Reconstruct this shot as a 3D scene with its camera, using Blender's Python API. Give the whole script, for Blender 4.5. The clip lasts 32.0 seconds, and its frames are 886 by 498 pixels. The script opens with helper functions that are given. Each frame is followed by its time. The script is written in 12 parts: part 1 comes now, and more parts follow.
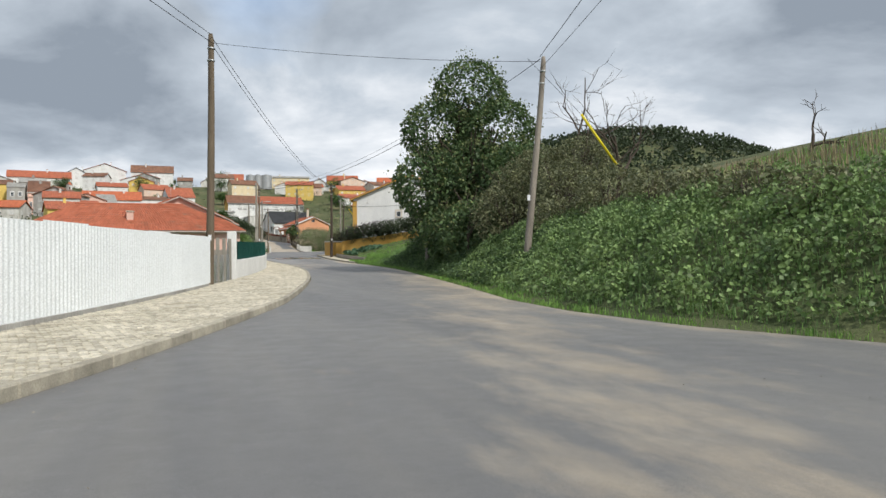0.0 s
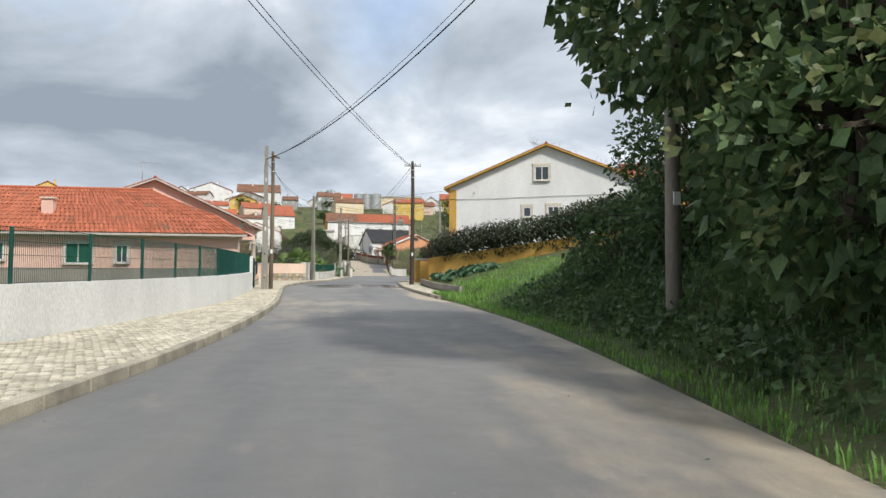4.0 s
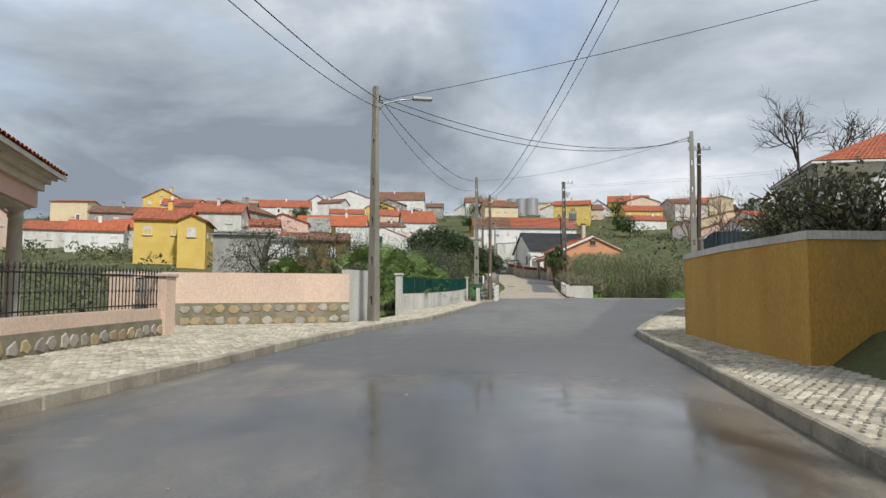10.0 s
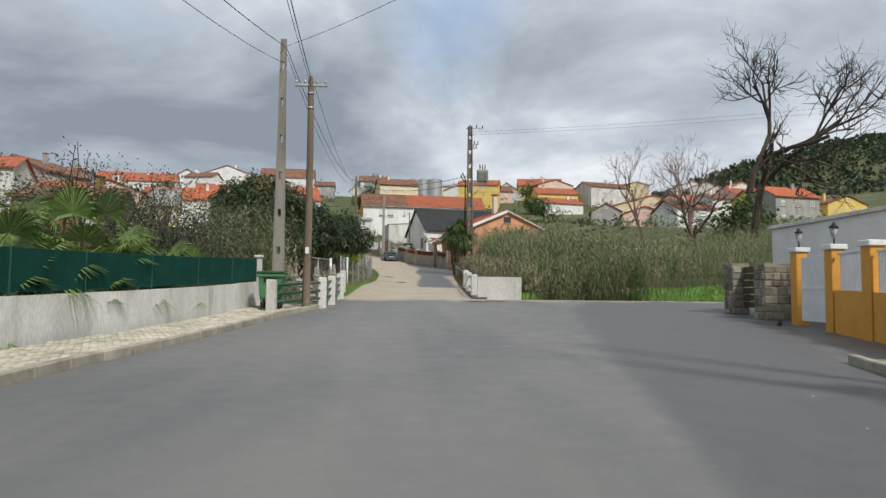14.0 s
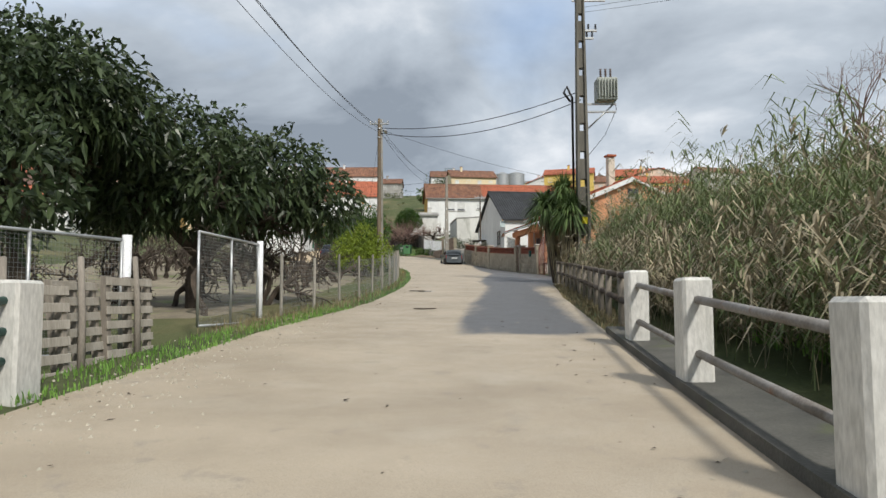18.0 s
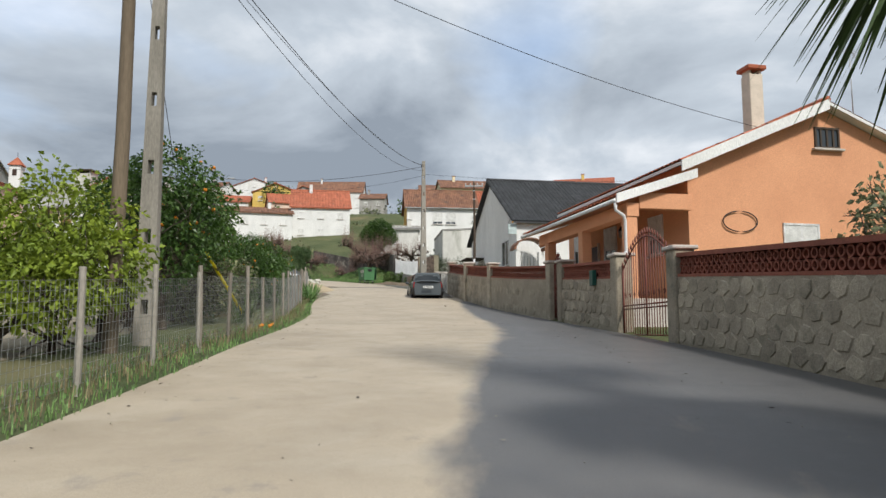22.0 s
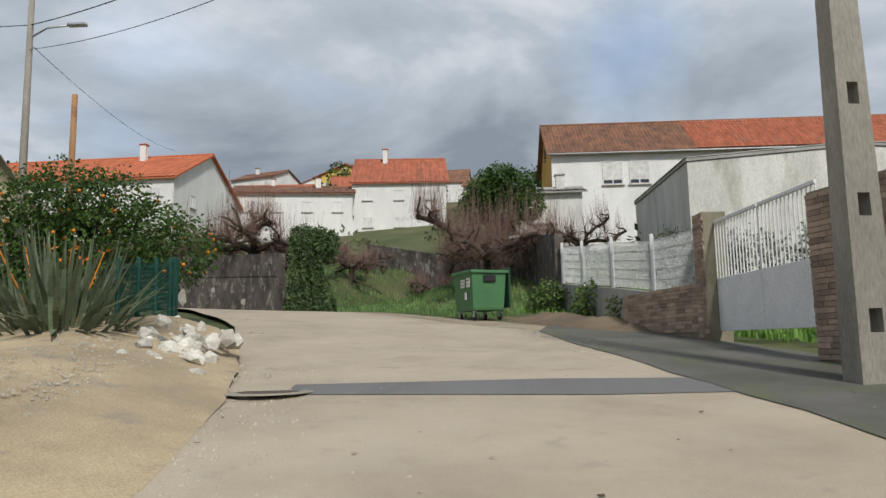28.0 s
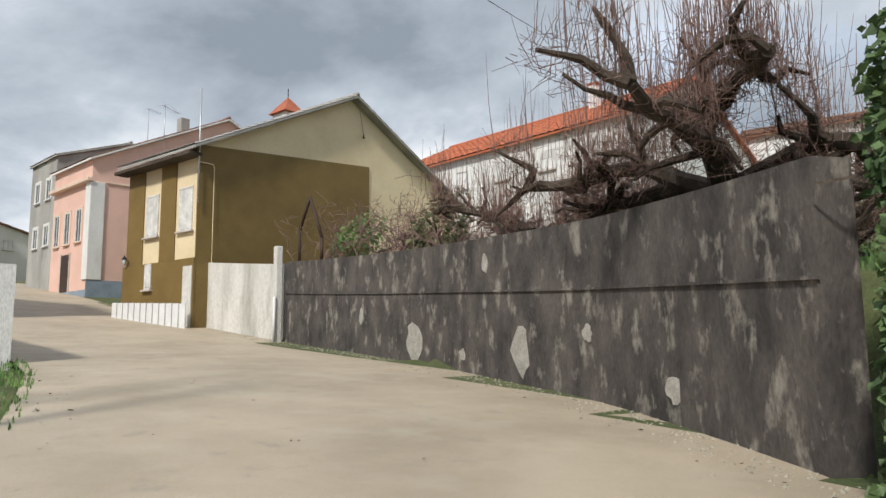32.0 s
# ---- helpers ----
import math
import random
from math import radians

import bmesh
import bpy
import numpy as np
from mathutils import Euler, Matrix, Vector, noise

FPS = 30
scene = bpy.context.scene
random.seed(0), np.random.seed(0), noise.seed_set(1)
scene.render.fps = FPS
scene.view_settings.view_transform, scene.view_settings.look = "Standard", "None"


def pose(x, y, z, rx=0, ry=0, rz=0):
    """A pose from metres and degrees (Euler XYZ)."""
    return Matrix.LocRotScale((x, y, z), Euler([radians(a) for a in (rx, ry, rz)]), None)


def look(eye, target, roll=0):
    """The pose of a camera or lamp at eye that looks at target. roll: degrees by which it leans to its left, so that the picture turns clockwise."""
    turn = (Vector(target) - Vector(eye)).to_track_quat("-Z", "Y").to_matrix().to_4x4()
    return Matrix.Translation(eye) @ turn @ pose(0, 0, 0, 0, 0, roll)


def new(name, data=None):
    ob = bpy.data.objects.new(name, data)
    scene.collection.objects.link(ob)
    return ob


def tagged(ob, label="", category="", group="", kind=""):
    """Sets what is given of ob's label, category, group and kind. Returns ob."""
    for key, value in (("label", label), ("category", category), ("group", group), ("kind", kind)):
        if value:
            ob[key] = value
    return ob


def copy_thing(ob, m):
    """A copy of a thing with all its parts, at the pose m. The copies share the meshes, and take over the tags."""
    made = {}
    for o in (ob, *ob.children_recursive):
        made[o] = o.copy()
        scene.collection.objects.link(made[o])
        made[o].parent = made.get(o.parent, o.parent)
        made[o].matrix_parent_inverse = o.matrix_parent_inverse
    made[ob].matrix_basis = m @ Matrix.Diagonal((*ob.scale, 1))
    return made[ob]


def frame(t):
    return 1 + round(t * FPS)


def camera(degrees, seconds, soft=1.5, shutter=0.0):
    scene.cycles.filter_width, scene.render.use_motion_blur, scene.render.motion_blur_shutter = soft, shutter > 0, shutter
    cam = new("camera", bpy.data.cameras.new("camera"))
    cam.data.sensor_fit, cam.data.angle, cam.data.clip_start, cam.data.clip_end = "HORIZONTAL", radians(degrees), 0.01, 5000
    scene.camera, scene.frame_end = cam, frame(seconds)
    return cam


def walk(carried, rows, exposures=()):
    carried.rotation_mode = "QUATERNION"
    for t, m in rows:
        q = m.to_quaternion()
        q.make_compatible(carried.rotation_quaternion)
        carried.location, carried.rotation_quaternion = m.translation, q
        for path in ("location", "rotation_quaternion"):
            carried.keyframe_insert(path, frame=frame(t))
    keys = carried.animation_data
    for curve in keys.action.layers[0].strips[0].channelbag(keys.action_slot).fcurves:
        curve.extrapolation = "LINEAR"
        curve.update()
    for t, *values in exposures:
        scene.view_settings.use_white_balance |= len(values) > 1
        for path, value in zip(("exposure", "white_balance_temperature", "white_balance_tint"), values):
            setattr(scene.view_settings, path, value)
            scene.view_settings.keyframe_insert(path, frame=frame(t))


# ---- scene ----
cam = camera(63.0, 32.0)
PATH = [
    (0, (0.00, 0.00, 1.250), (6.16, 19.03, 1.602), -0.69),
    (0.5, (1.38, 4.19, 1.251), (7.02, 23.36, 1.884), -0.05),
    (1, (2.67, 8.43, 1.272), (7.60, 27.80, 2.148), 0.28),
    (1.5, (3.80, 12.65, 1.322), (7.96, 32.19, 2.334), -0.08),
    (2, (4.78, 16.92, 1.380), (8.25, 36.59, 2.440), 0.15),
    (2.5, (5.66, 21.19, 1.442), (8.52, 40.95, 2.560), 0.39),
    (3, (6.47, 25.44, 1.506), (9.57, 45.17, 2.576), 0.14),
    (3.5, (7.25, 29.66, 1.571), (10.43, 49.37, 2.618), 0.06),
    (5.5, (9.54, 45.52, 1.918), (11.10, 65.40, 3.380), 0.73),
    (6, (9.86, 49.02, 2.025), (11.02, 68.94, 3.514), 0.58),
    (6.5, (10.09, 52.50, 2.136), (10.76, 72.44, 3.570), 0.57),
    (7, (10.19, 56.03, 2.236), (10.33, 75.98, 3.596), 0.73),
    (7.5, (10.20, 59.57, 2.306), (9.76, 79.52, 3.611), 1.02),
    (8, (10.18, 63.28, 2.404), (9.19, 83.22, 3.712), 1.08),
    (8.5, (10.07, 66.82, 2.505), (8.67, 86.72, 3.862), 0.93),
    (9, (9.95, 70.44, 2.631), (8.37, 90.33, 4.062), 0.70),
    (9.5, (9.88, 74.03, 2.766), (8.36, 93.91, 4.259), 0.34),
    (10, (9.88, 77.46, 2.907), (8.62, 97.36, 4.443), 0.17),
    (10.5, (10.04, 80.85, 3.019), (9.18, 100.77, 4.586), 0.05),
    (11, (10.29, 84.32, 3.134), (9.92, 104.26, 4.660), 0.24),
    (11.5, (10.57, 87.79, 3.247), (10.74, 107.74, 4.696), 0.29),
    (12, (10.96, 91.41, 3.322), (11.58, 111.35, 4.713), 0.53),
    (12.5, (11.36, 95.10, 3.393), (12.35, 115.02, 4.761), 0.90),
    (13, (11.87, 98.91, 3.486), (13.12, 118.83, 4.823), 0.99),
    (13.5, (12.39, 102.77, 3.586), (13.76, 122.68, 4.866), 0.68),
    (15.5, (14.20, 117.97, 3.898), (15.13, 137.91, 5.237), -0.68),
    (16, (14.44, 121.76, 4.024), (15.07, 141.70, 5.412), -0.59),
    (16.5, (14.62, 125.46, 4.146), (14.86, 145.41, 5.574), -0.70),
    (17, (14.72, 129.10, 4.268), (14.54, 149.05, 5.712), -0.67),
    (17.5, (14.75, 132.78, 4.426), (14.14, 152.72, 5.853), -0.35),
    (18, (14.66, 136.45, 4.632), (13.70, 156.37, 6.111), -0.18),
    (18.5, (14.61, 140.10, 4.854), (13.50, 160.00, 6.485), 0.12),
    (19, (14.62, 143.75, 5.073), (13.57, 163.64, 6.955), -0.05),
    (19.5, (14.64, 147.39, 5.297), (13.80, 167.27, 7.332), -0.34),
    (20, (14.77, 151.03, 5.530), (14.16, 170.91, 7.612), -0.49),
    (20.5, (14.86, 154.68, 5.760), (14.44, 174.57, 7.874), -0.63),
    (21, (14.94, 158.33, 6.000), (14.59, 178.21, 8.165), -0.41),
    (21.5, (14.95, 161.87, 6.238), (14.47, 181.74, 8.421), 0.10),
    (22, (14.93, 165.38, 6.486), (14.06, 185.23, 8.717), 0.00),
    (22.5, (14.78, 168.89, 6.752), (13.37, 188.71, 9.006), -0.54),
    (23, (14.50, 172.45, 7.040), (12.41, 192.21, 9.284), -1.01),
    (23.5, (14.08, 176.21, 7.304), (11.23, 195.88, 9.571), -1.09),
    (24, (13.52, 180.22, 7.555), (9.87, 199.74, 9.907), -0.42),
    (24.5, (12.87, 184.32, 7.814), (8.45, 203.69, 10.179), 1.14),
    (26.5, (9.50, 199.83, 9.098), (3.72, 218.82, 11.516), 1.73),
    (27, (8.81, 203.20, 9.411), (3.33, 222.28, 11.864), 1.32),
    (27.5, (8.36, 206.59, 9.743), (3.61, 225.86, 12.249), 0.30),
    (28, (8.10, 210.00, 10.098), (4.29, 229.46, 12.664), -1.23),
    (28.5, (7.93, 213.47, 10.406), (4.74, 233.03, 13.044), -2.11),
    (29, (7.54, 216.78, 10.694), (4.08, 236.29, 13.399), -2.22),
    (29.5, (6.81, 219.87, 10.991), (1.93, 239.08, 13.702), -1.90),
    (30, (5.68, 222.66, 11.296), (-1.35, 241.17, 14.086), -1.03),
    (30.5, (4.24, 225.16, 11.584), (-5.02, 242.65, 14.451), -0.04),
    (31, (2.55, 227.47, 11.865), (-8.84, 243.66, 14.716), 0.67),
    (31.5, (0.58, 229.63, 12.160), (-12.98, 244.06, 14.933), 0.72),
    (32, (-1.46, 231.71, 12.453), (-17.17, 243.81, 15.086), -0.59),
]
walk(cam, [(t, look(eye, target, roll)) for t, eye, target, roll in PATH],
     exposures=((0, 0.14), (1, 0.18), (3, 0.32), (6, 0.22), (7.5, 0.08), (9, 0.02), (13, 0.02), (16, 0.02), (18, 0.12), (20, 0.16), (24.5, 0.2), (26.5, -0.05), (28, -0.1), (30, 0.05), (32, 0.14)))
scene.view_settings.exposure = 0.0

# ---- light ----
SUN_AZ, SUN_EL = radians(150), radians(46)   # clockwise from +y
SUN_DIR = Vector((math.sin(SUN_AZ) * math.cos(SUN_EL), math.cos(SUN_AZ) * math.cos(SUN_EL), math.sin(SUN_EL)))
sun = new("sun", bpy.data.lights.new("sun", "SUN"))
sun.data.energy, sun.data.angle, sun.data.color = 3.3, radians(6), (1.0, 0.96, 0.89)
sun.matrix_world = look((40, -40, 60), Vector((40, -40, 60)) - SUN_DIR)

world = bpy.data.worlds.new("cloudy_sky")
scene.world = world
world.use_nodes = True
wt = world.node_tree
wt.nodes.clear()


def wnode(kind, **values):
    n = wt.nodes.new(kind)
    for key, value in values.items():
        n.inputs[key].default_value = value
    return n


def wmath(op, a, b=None):
    n = wt.nodes.new("ShaderNodeMath")
    n.operation = op
    for i, v in enumerate((a, b)):
        if v is None:
            continue
        if isinstance(v, (int, float)):
            n.inputs[i].default_value = v
        else:
            wt.links.new(v, n.inputs[i])
    return n.outputs[0]


def glow(co, az, el, width):
    """Soft bell round one direction of the sky."""
    a, e = radians(az), radians(el)
    dist = wt.nodes.new("ShaderNodeVectorMath")
    dist.operation = "DISTANCE"
    dist.inputs[1].default_value = (math.sin(a) * math.cos(e), math.cos(a) * math.cos(e), math.sin(e))
    wt.links.new(co.outputs["Generated"], dist.inputs[0])
    u = wmath("DIVIDE", dist.outputs["Value"], width)
    return wmath("POWER", 2.718, wmath("MULTIPLY", wmath("MULTIPLY", u, u), -1.0))


def build_sky():
    sky = wt.nodes.new("ShaderNodeTexSky")
    sky.sky_type, sky.sun_disc = "NISHITA", False
    sky.sun_elevation, sky.sun_rotation = SUN_EL, SUN_AZ
    blue = wt.nodes.new("ShaderNodeVectorMath")
    blue.operation = "SCALE"
    blue.inputs["Scale"].default_value = 0.27
    wt.links.new(sky.outputs[0], blue.inputs[0])
    co = wt.nodes.new("ShaderNodeTexCoord")
    sep = wt.nodes.new("ShaderNodeSeparateXYZ")
    wt.links.new(co.outputs["Generated"], sep.inputs[0])
    up = wmath("ADD", wmath("MAXIMUM", sep.outputs["Z"], 0.0), 0.22)
    comb = wt.nodes.new("ShaderNodeCombineXYZ")
    wt.links.new(wmath("DIVIDE", sep.outputs["X"], up), comb.inputs["X"])
    wt.links.new(wmath("DIVIDE", sep.outputs["Y"], up), comb.inputs["Y"])
    comb.inputs["Z"].default_value = 3.7
    big = wnode("ShaderNodeTexNoise", Scale=1.25, Detail=7.0, Roughness=0.55, Distortion=0.25)
    wt.links.new(comb.outputs[0], big.inputs["Vector"])
    fine = wnode("ShaderNodeTexNoise", Scale=0.62, Detail=5.0, Roughness=0.5, Distortion=0.1)
    wt.links.new(comb.outputs[0], fine.inputs["Vector"])
    shade = wt.nodes.new("ShaderNodeValToRGB")
    ramp = shade.color_ramp
    ramp.elements[0].position, ramp.elements[0].color = 0.34, (0.27, 0.315, 0.375, 1)
    ramp.elements[1].position, ramp.elements[1].color = 0.70, (0.95, 0.97, 1.0, 1)
    e = ramp.elements.new(0.52)
    e.color = (0.50, 0.56, 0.63, 1)
    # brighter cloud to the north, heavier slate cloud to the north-west and north-east
    fac = big.outputs["Fac"]
    for az, el, width, amount in ((7, 17, 0.30, 0.075), (-30, 14, 0.28, -0.085), (48, 20, 0.32, -0.10), (26, 24, 0.16, 0.05)):
        fac = wmath("ADD", fac, wmath("MULTIPLY", glow(co, az, el, width), amount))
    wt.links.new(fac, shade.inputs["Fac"])
    hole = wt.nodes.new("ShaderNodeMapRange")
    hole.inputs["From Min"].default_value, hole.inputs["From Max"].default_value = 0.57, 0.86
    gap = wmath("ADD", fine.outputs["Fac"], wmath("MULTIPLY", glow(co, 5, 21, 0.13), 0.26))
    wt.links.new(gap, hole.inputs["Value"])
    mix = wt.nodes.new("ShaderNodeMix")
    mix.data_type = "RGBA"
    wt.links.new(hole.outputs["Result"], mix.inputs["Factor"])
    wt.links.new(shade.outputs["Color"], mix.inputs["A"])
    wt.links.new(blue.outputs[0], mix.inputs["B"])
    bg = wt.nodes.new("ShaderNodeBackground")
    bg.inputs["Strength"].default_value = 1.0
    wt.links.new(mix.outputs["Result"], bg.inputs["Color"])
    out = wt.nodes.new("ShaderNodeOutputWorld")
    wt.links.new(bg.outputs[0], out.inputs[0])


build_sky()

# ---- materials ----
MATS = {}


def mat(name, color, rough=0.8, dark=None, scale=4.0, grain=60.0, bump=0.15, spots=None, spot=(0.58, 0.70), spot_scale=1.2, metal=0.0, spec=0.3, rand=0.0, coat=0.0, island=0.0, streak=0.0, spot_rough=None, bump_dist=0.02):
    """Two-scale varied surface: broad stains (scale) and fine grain, with an optional spotted second colour."""
    if name in MATS:
        return MATS[name]
    m = bpy.data.materials.new(name)
    MATS[name] = m
    m.use_nodes = True
    nt = m.node_tree
    b = nt.nodes["Principled BSDF"]
    b.inputs["Metallic"].default_value, b.inputs["Specular IOR Level"].default_value = metal, spec
    b.inputs["Coat Weight"].default_value = coat
    dark = dark or tuple(c * 0.72 for c in color)
    geo = nt.nodes.new("ShaderNodeNewGeometry")
    pos = geo.outputs["Position"]
    if streak:
        mp = nt.nodes.new("ShaderNodeMapping")
        mp.inputs["Scale"].default_value = streak if isinstance(streak, tuple) else (1, 1, streak)
        nt.links.new(pos, mp.inputs["Vector"])
        pos = mp.outputs["Vector"]

    def noise_fac(sc, detail=4.0, rough_=0.6, src=pos):
        n = nt.nodes.new("ShaderNodeTexNoise")
        n.inputs["Scale"].default_value, n.inputs["Detail"].default_value, n.inputs["Roughness"].default_value = sc, detail, rough_
        nt.links.new(src, n.inputs["Vector"])
        return n.outputs["Fac"]

    def mixc(fac, a, bb):
        x = nt.nodes.new("ShaderNodeMix")
        x.data_type = "RGBA"
        nt.links.new(fac, x.inputs["Factor"])
        for slot, v in (("A", a), ("B", bb)):
            if isinstance(v, tuple):
                x.inputs[slot].default_value = (*v, 1)
            else:
                nt.links.new(v, x.inputs[slot])
        return x.outputs["Result"]

    def span(fac, lo, hi):
        r = nt.nodes.new("ShaderNodeMapRange")
        r.inputs["From Min"].default_value, r.inputs["From Max"].default_value = lo, hi
        nt.links.new(fac, r.inputs["Value"])
        return r.outputs["Result"]

    col = mixc(span(noise_fac(scale), 0.35, 0.65), dark, color)
    g = noise_fac(grain, 3.0)
    gm = mixc(span(g, 0.3, 0.7), (0.80, 0.80, 0.80), (1.14, 1.14, 1.14))
    mul = nt.nodes.new("ShaderNodeMix")
    mul.data_type, mul.blend_type = "RGBA", "MULTIPLY"
    mul.inputs["Factor"].default_value = 1.0
    nt.links.new(col, mul.inputs["A"])
    nt.links.new(gm, mul.inputs["B"])
    col = mul.outputs["Result"]
    rsock = None
    if spots:
        f = span(noise_fac(spot_scale, 6.0, 0.65), *spot)
        col = mixc(f, col, spots)
        if spot_rough is not None:
            r = nt.nodes.new("ShaderNodeMapRange")
            r.inputs["To Min"].default_value, r.inputs["To Max"].default_value = rough, spot_rough
            nt.links.new(f, r.inputs["Value"])
            rsock = r.outputs["Result"]
    if rand or island:
        src = nt.nodes.new("ShaderNodeObjectInfo").outputs["Random"] if rand else geo.outputs["Random Per Island"]
        k = rand or island
        r = nt.nodes.new("ShaderNodeMapRange")
        r.inputs["To Min"].default_value, r.inputs["To Max"].default_value = 1 - k, 1 + k
        nt.links.new(src, r.inputs["Value"])
        hs = nt.nodes.new("ShaderNodeHueSaturation")
        nt.links.new(r.outputs["Result"], hs.inputs["Value"])
        nt.links.new(col, hs.inputs["Color"])
        col = hs.outputs["Color"]
    nt.links.new(col, b.inputs["Base Color"])
    if rsock:
        nt.links.new(rsock, b.inputs["Roughness"])
    else:
        b.inputs["Roughness"].default_value = rough
    if bump:
        bp = nt.nodes.new("ShaderNodeBump")
        bp.inputs["Strength"].default_value, bp.inputs["Distance"].default_value = bump, bump_dist
        nt.links.new(g, bp.inputs["Height"])
        nt.links.new(bp.outputs["Normal"], b.inputs["Normal"])
    return m


def glass_mat(name="window_glass", color=(0.05, 0.06, 0.07)):
    if name not in MATS:
        m = bpy.data.materials.new(name)
        m.use_nodes = True
        b = m.node_tree.nodes["Principled BSDF"]
        b.inputs["Base Color"].default_value, b.inputs["Roughness"].default_value = (*color, 1), 0.05
        b.inputs["Specular IOR Level"].default_value = 0.6
        MATS[name] = m
    return MATS[name]


def leaf_mat(name, color, dark, trans=0.25, rough=0.55, island=0.35):
    if name in MATS:
        return MATS[name]
    m = mat(name, color, rough, dark, scale=1.5, grain=25, bump=0, island=island, spec=0.35)
    m.node_tree.nodes["Principled BSDF"].inputs["Transmission Weight"].default_value = 0.0
    nt = m.node_tree
    b = nt.nodes["Principled BSDF"]
    out = nt.nodes["Material Output"]
    tr = nt.nodes.new("ShaderNodeBsdfTranslucent")
    src = b.inputs["Base Color"].links[0].from_socket
    nt.links.new(src, tr.inputs["Color"])
    mx = nt.nodes.new("ShaderNodeMixShader")
    mx.inputs[0].default_value = trans
    nt.links.new(b.outputs[0], mx.inputs[1])
    nt.links.new(tr.outputs[0], mx.inputs[2])
    nt.links.new(mx.outputs[0], out.inputs["Surface"])
    return m


ASPHALT_NEW = mat("asphalt_new", (0.165, 0.162, 0.162), 0.7, (0.13, 0.128, 0.13), scale=0.6, grain=120, bump=0.4, bump_dist=0.006, spots=(0.19, 0.185, 0.175), spot=(0.56, 0.72), spot_scale=0.7, streak=(1, 0.2, 1))


def road_surface():
    """Worn asphalt with newer dark asphalt, dust and damp laid over it by the sheet's own measures."""
    m = bpy.data.materials.new("road_surface")
    m.use_nodes = True
    nt = m.node_tree
    b = nt.nodes["Principled BSDF"]
    pos = nt.nodes.new("ShaderNodeNewGeometry").outputs["Position"]

    def tex(scale, detail=5.0, rough=0.6, stretch=None):
        n = nt.nodes.new("ShaderNodeTexNoise")
        n.inputs["Scale"].default_value, n.inputs["Detail"].default_value, n.inputs["Roughness"].default_value = scale, detail, rough
        if stretch:
            mp = nt.nodes.new("ShaderNodeMapping")
            mp.inputs["Scale"].default_value = stretch
            nt.links.new(pos, mp.inputs["Vector"])
            nt.links.new(mp.outputs["Vector"], n.inputs["Vector"])
        else:
            nt.links.new(pos, n.inputs["Vector"])
        return n.outputs["Fac"]

    def num(op, a, c):
        n = nt.nodes.new("ShaderNodeMath")
        n.operation = op
        for i, v in enumerate((a, c)):
            if isinstance(v, (int, float)):
                n.inputs[i].default_value = v
            else:
                nt.links.new(v, n.inputs[i])
        return n.outputs[0]

    def span(v, lo, hi, to0=0.0, to1=1.0):
        r = nt.nodes.new("ShaderNodeMapRange")
        for key, val in (("From Min", lo), ("From Max", hi), ("To Min", to0), ("To Max", to1)):
            r.inputs[key].default_value = val
        nt.links.new(v, r.inputs["Value"])
        return r.outputs["Result"]

    def mixc(fac, a, c, blend="MIX"):
        x = nt.nodes.new("ShaderNodeMix")
        x.data_type, x.blend_type = "RGBA", blend
        if isinstance(fac, float):
            x.inputs["Factor"].default_value = fac
        else:
            nt.links.new(fac, x.inputs["Factor"])
        for slot, v in (("A", a), ("B", c)):
            if isinstance(v, tuple):
                x.inputs[slot].default_value = (*v, 1)
            else:
                nt.links.new(v, x.inputs[slot])
        return x.outputs["Result"]

    def layer(name, wobble, soft):
        a = nt.nodes.new("ShaderNodeAttribute")
        a.attribute_name = name
        v = num("ADD", a.outputs["Fac"], num("MULTIPLY", num("SUBTRACT", wobble, 0.5), soft))
        return span(v, 0.30, 0.70)

    broad, mid, fine = tex(0.35, 5, 0.6, (1, 0.22, 1)), tex(2.4, 5, 0.65), tex(150, 2, 0.5)
    track, coarse = tex(1.6, 3, 0.5, (1, 0.05, 1)), tex(38, 3, 0.7)
    old = mixc(span(broad, 0.35, 0.68), (0.125, 0.124, 0.124), (0.185, 0.179, 0.170))
    old = mixc(span(track, 0.45, 0.75, 0.0, 0.45), old, (0.205, 0.193, 0.174))
    newer = mixc(span(mid, 0.3, 0.7), (0.085, 0.086, 0.090), (0.125, 0.124, 0.124))
    dust = mixc(span(tex(0.5, 5, 0.6), 0.32, 0.66), (0.325, 0.268, 0.195), (0.435, 0.365, 0.272))
    dust = mixc(span(tex(1.3, 4, 0.55), 0.52, 0.80, 0.0, 0.7), dust, (0.45, 0.395, 0.31))
    dust = mixc(span(mid, 0.60, 0.78), dust, (0.27, 0.24, 0.20))
    fresh = layer("fresh", mid, 0.5)
    col = mixc(fresh, old, newer)
    col = mixc(layer("dust", tex(1.1, 7, 0.68, (1, 0.35, 1)), 0.95), col, dust)
    col = mixc(span(coarse, 0.63, 0.74, 0.0, 0.35), col, (0.36, 0.34, 0.30))
    wet = layer("wet", mid, 0.45)
    col = mixc(num("MULTIPLY", wet, 0.55), col, (0.045, 0.042, 0.038))
    col = mixc(1.0, col, mixc(span(fine, 0.3, 0.7), (0.78, 0.78, 0.78), (1.2, 1.2, 1.2)), "MULTIPLY")
    nt.links.new(col, b.inputs["Base Color"])
    r = num("SUBTRACT", span(mid, 0.3, 0.7, 0.50, 0.68), num("MULTIPLY", wet, 0.46))
    nt.links.new(num("MAXIMUM", r, 0.05), b.inputs["Roughness"])
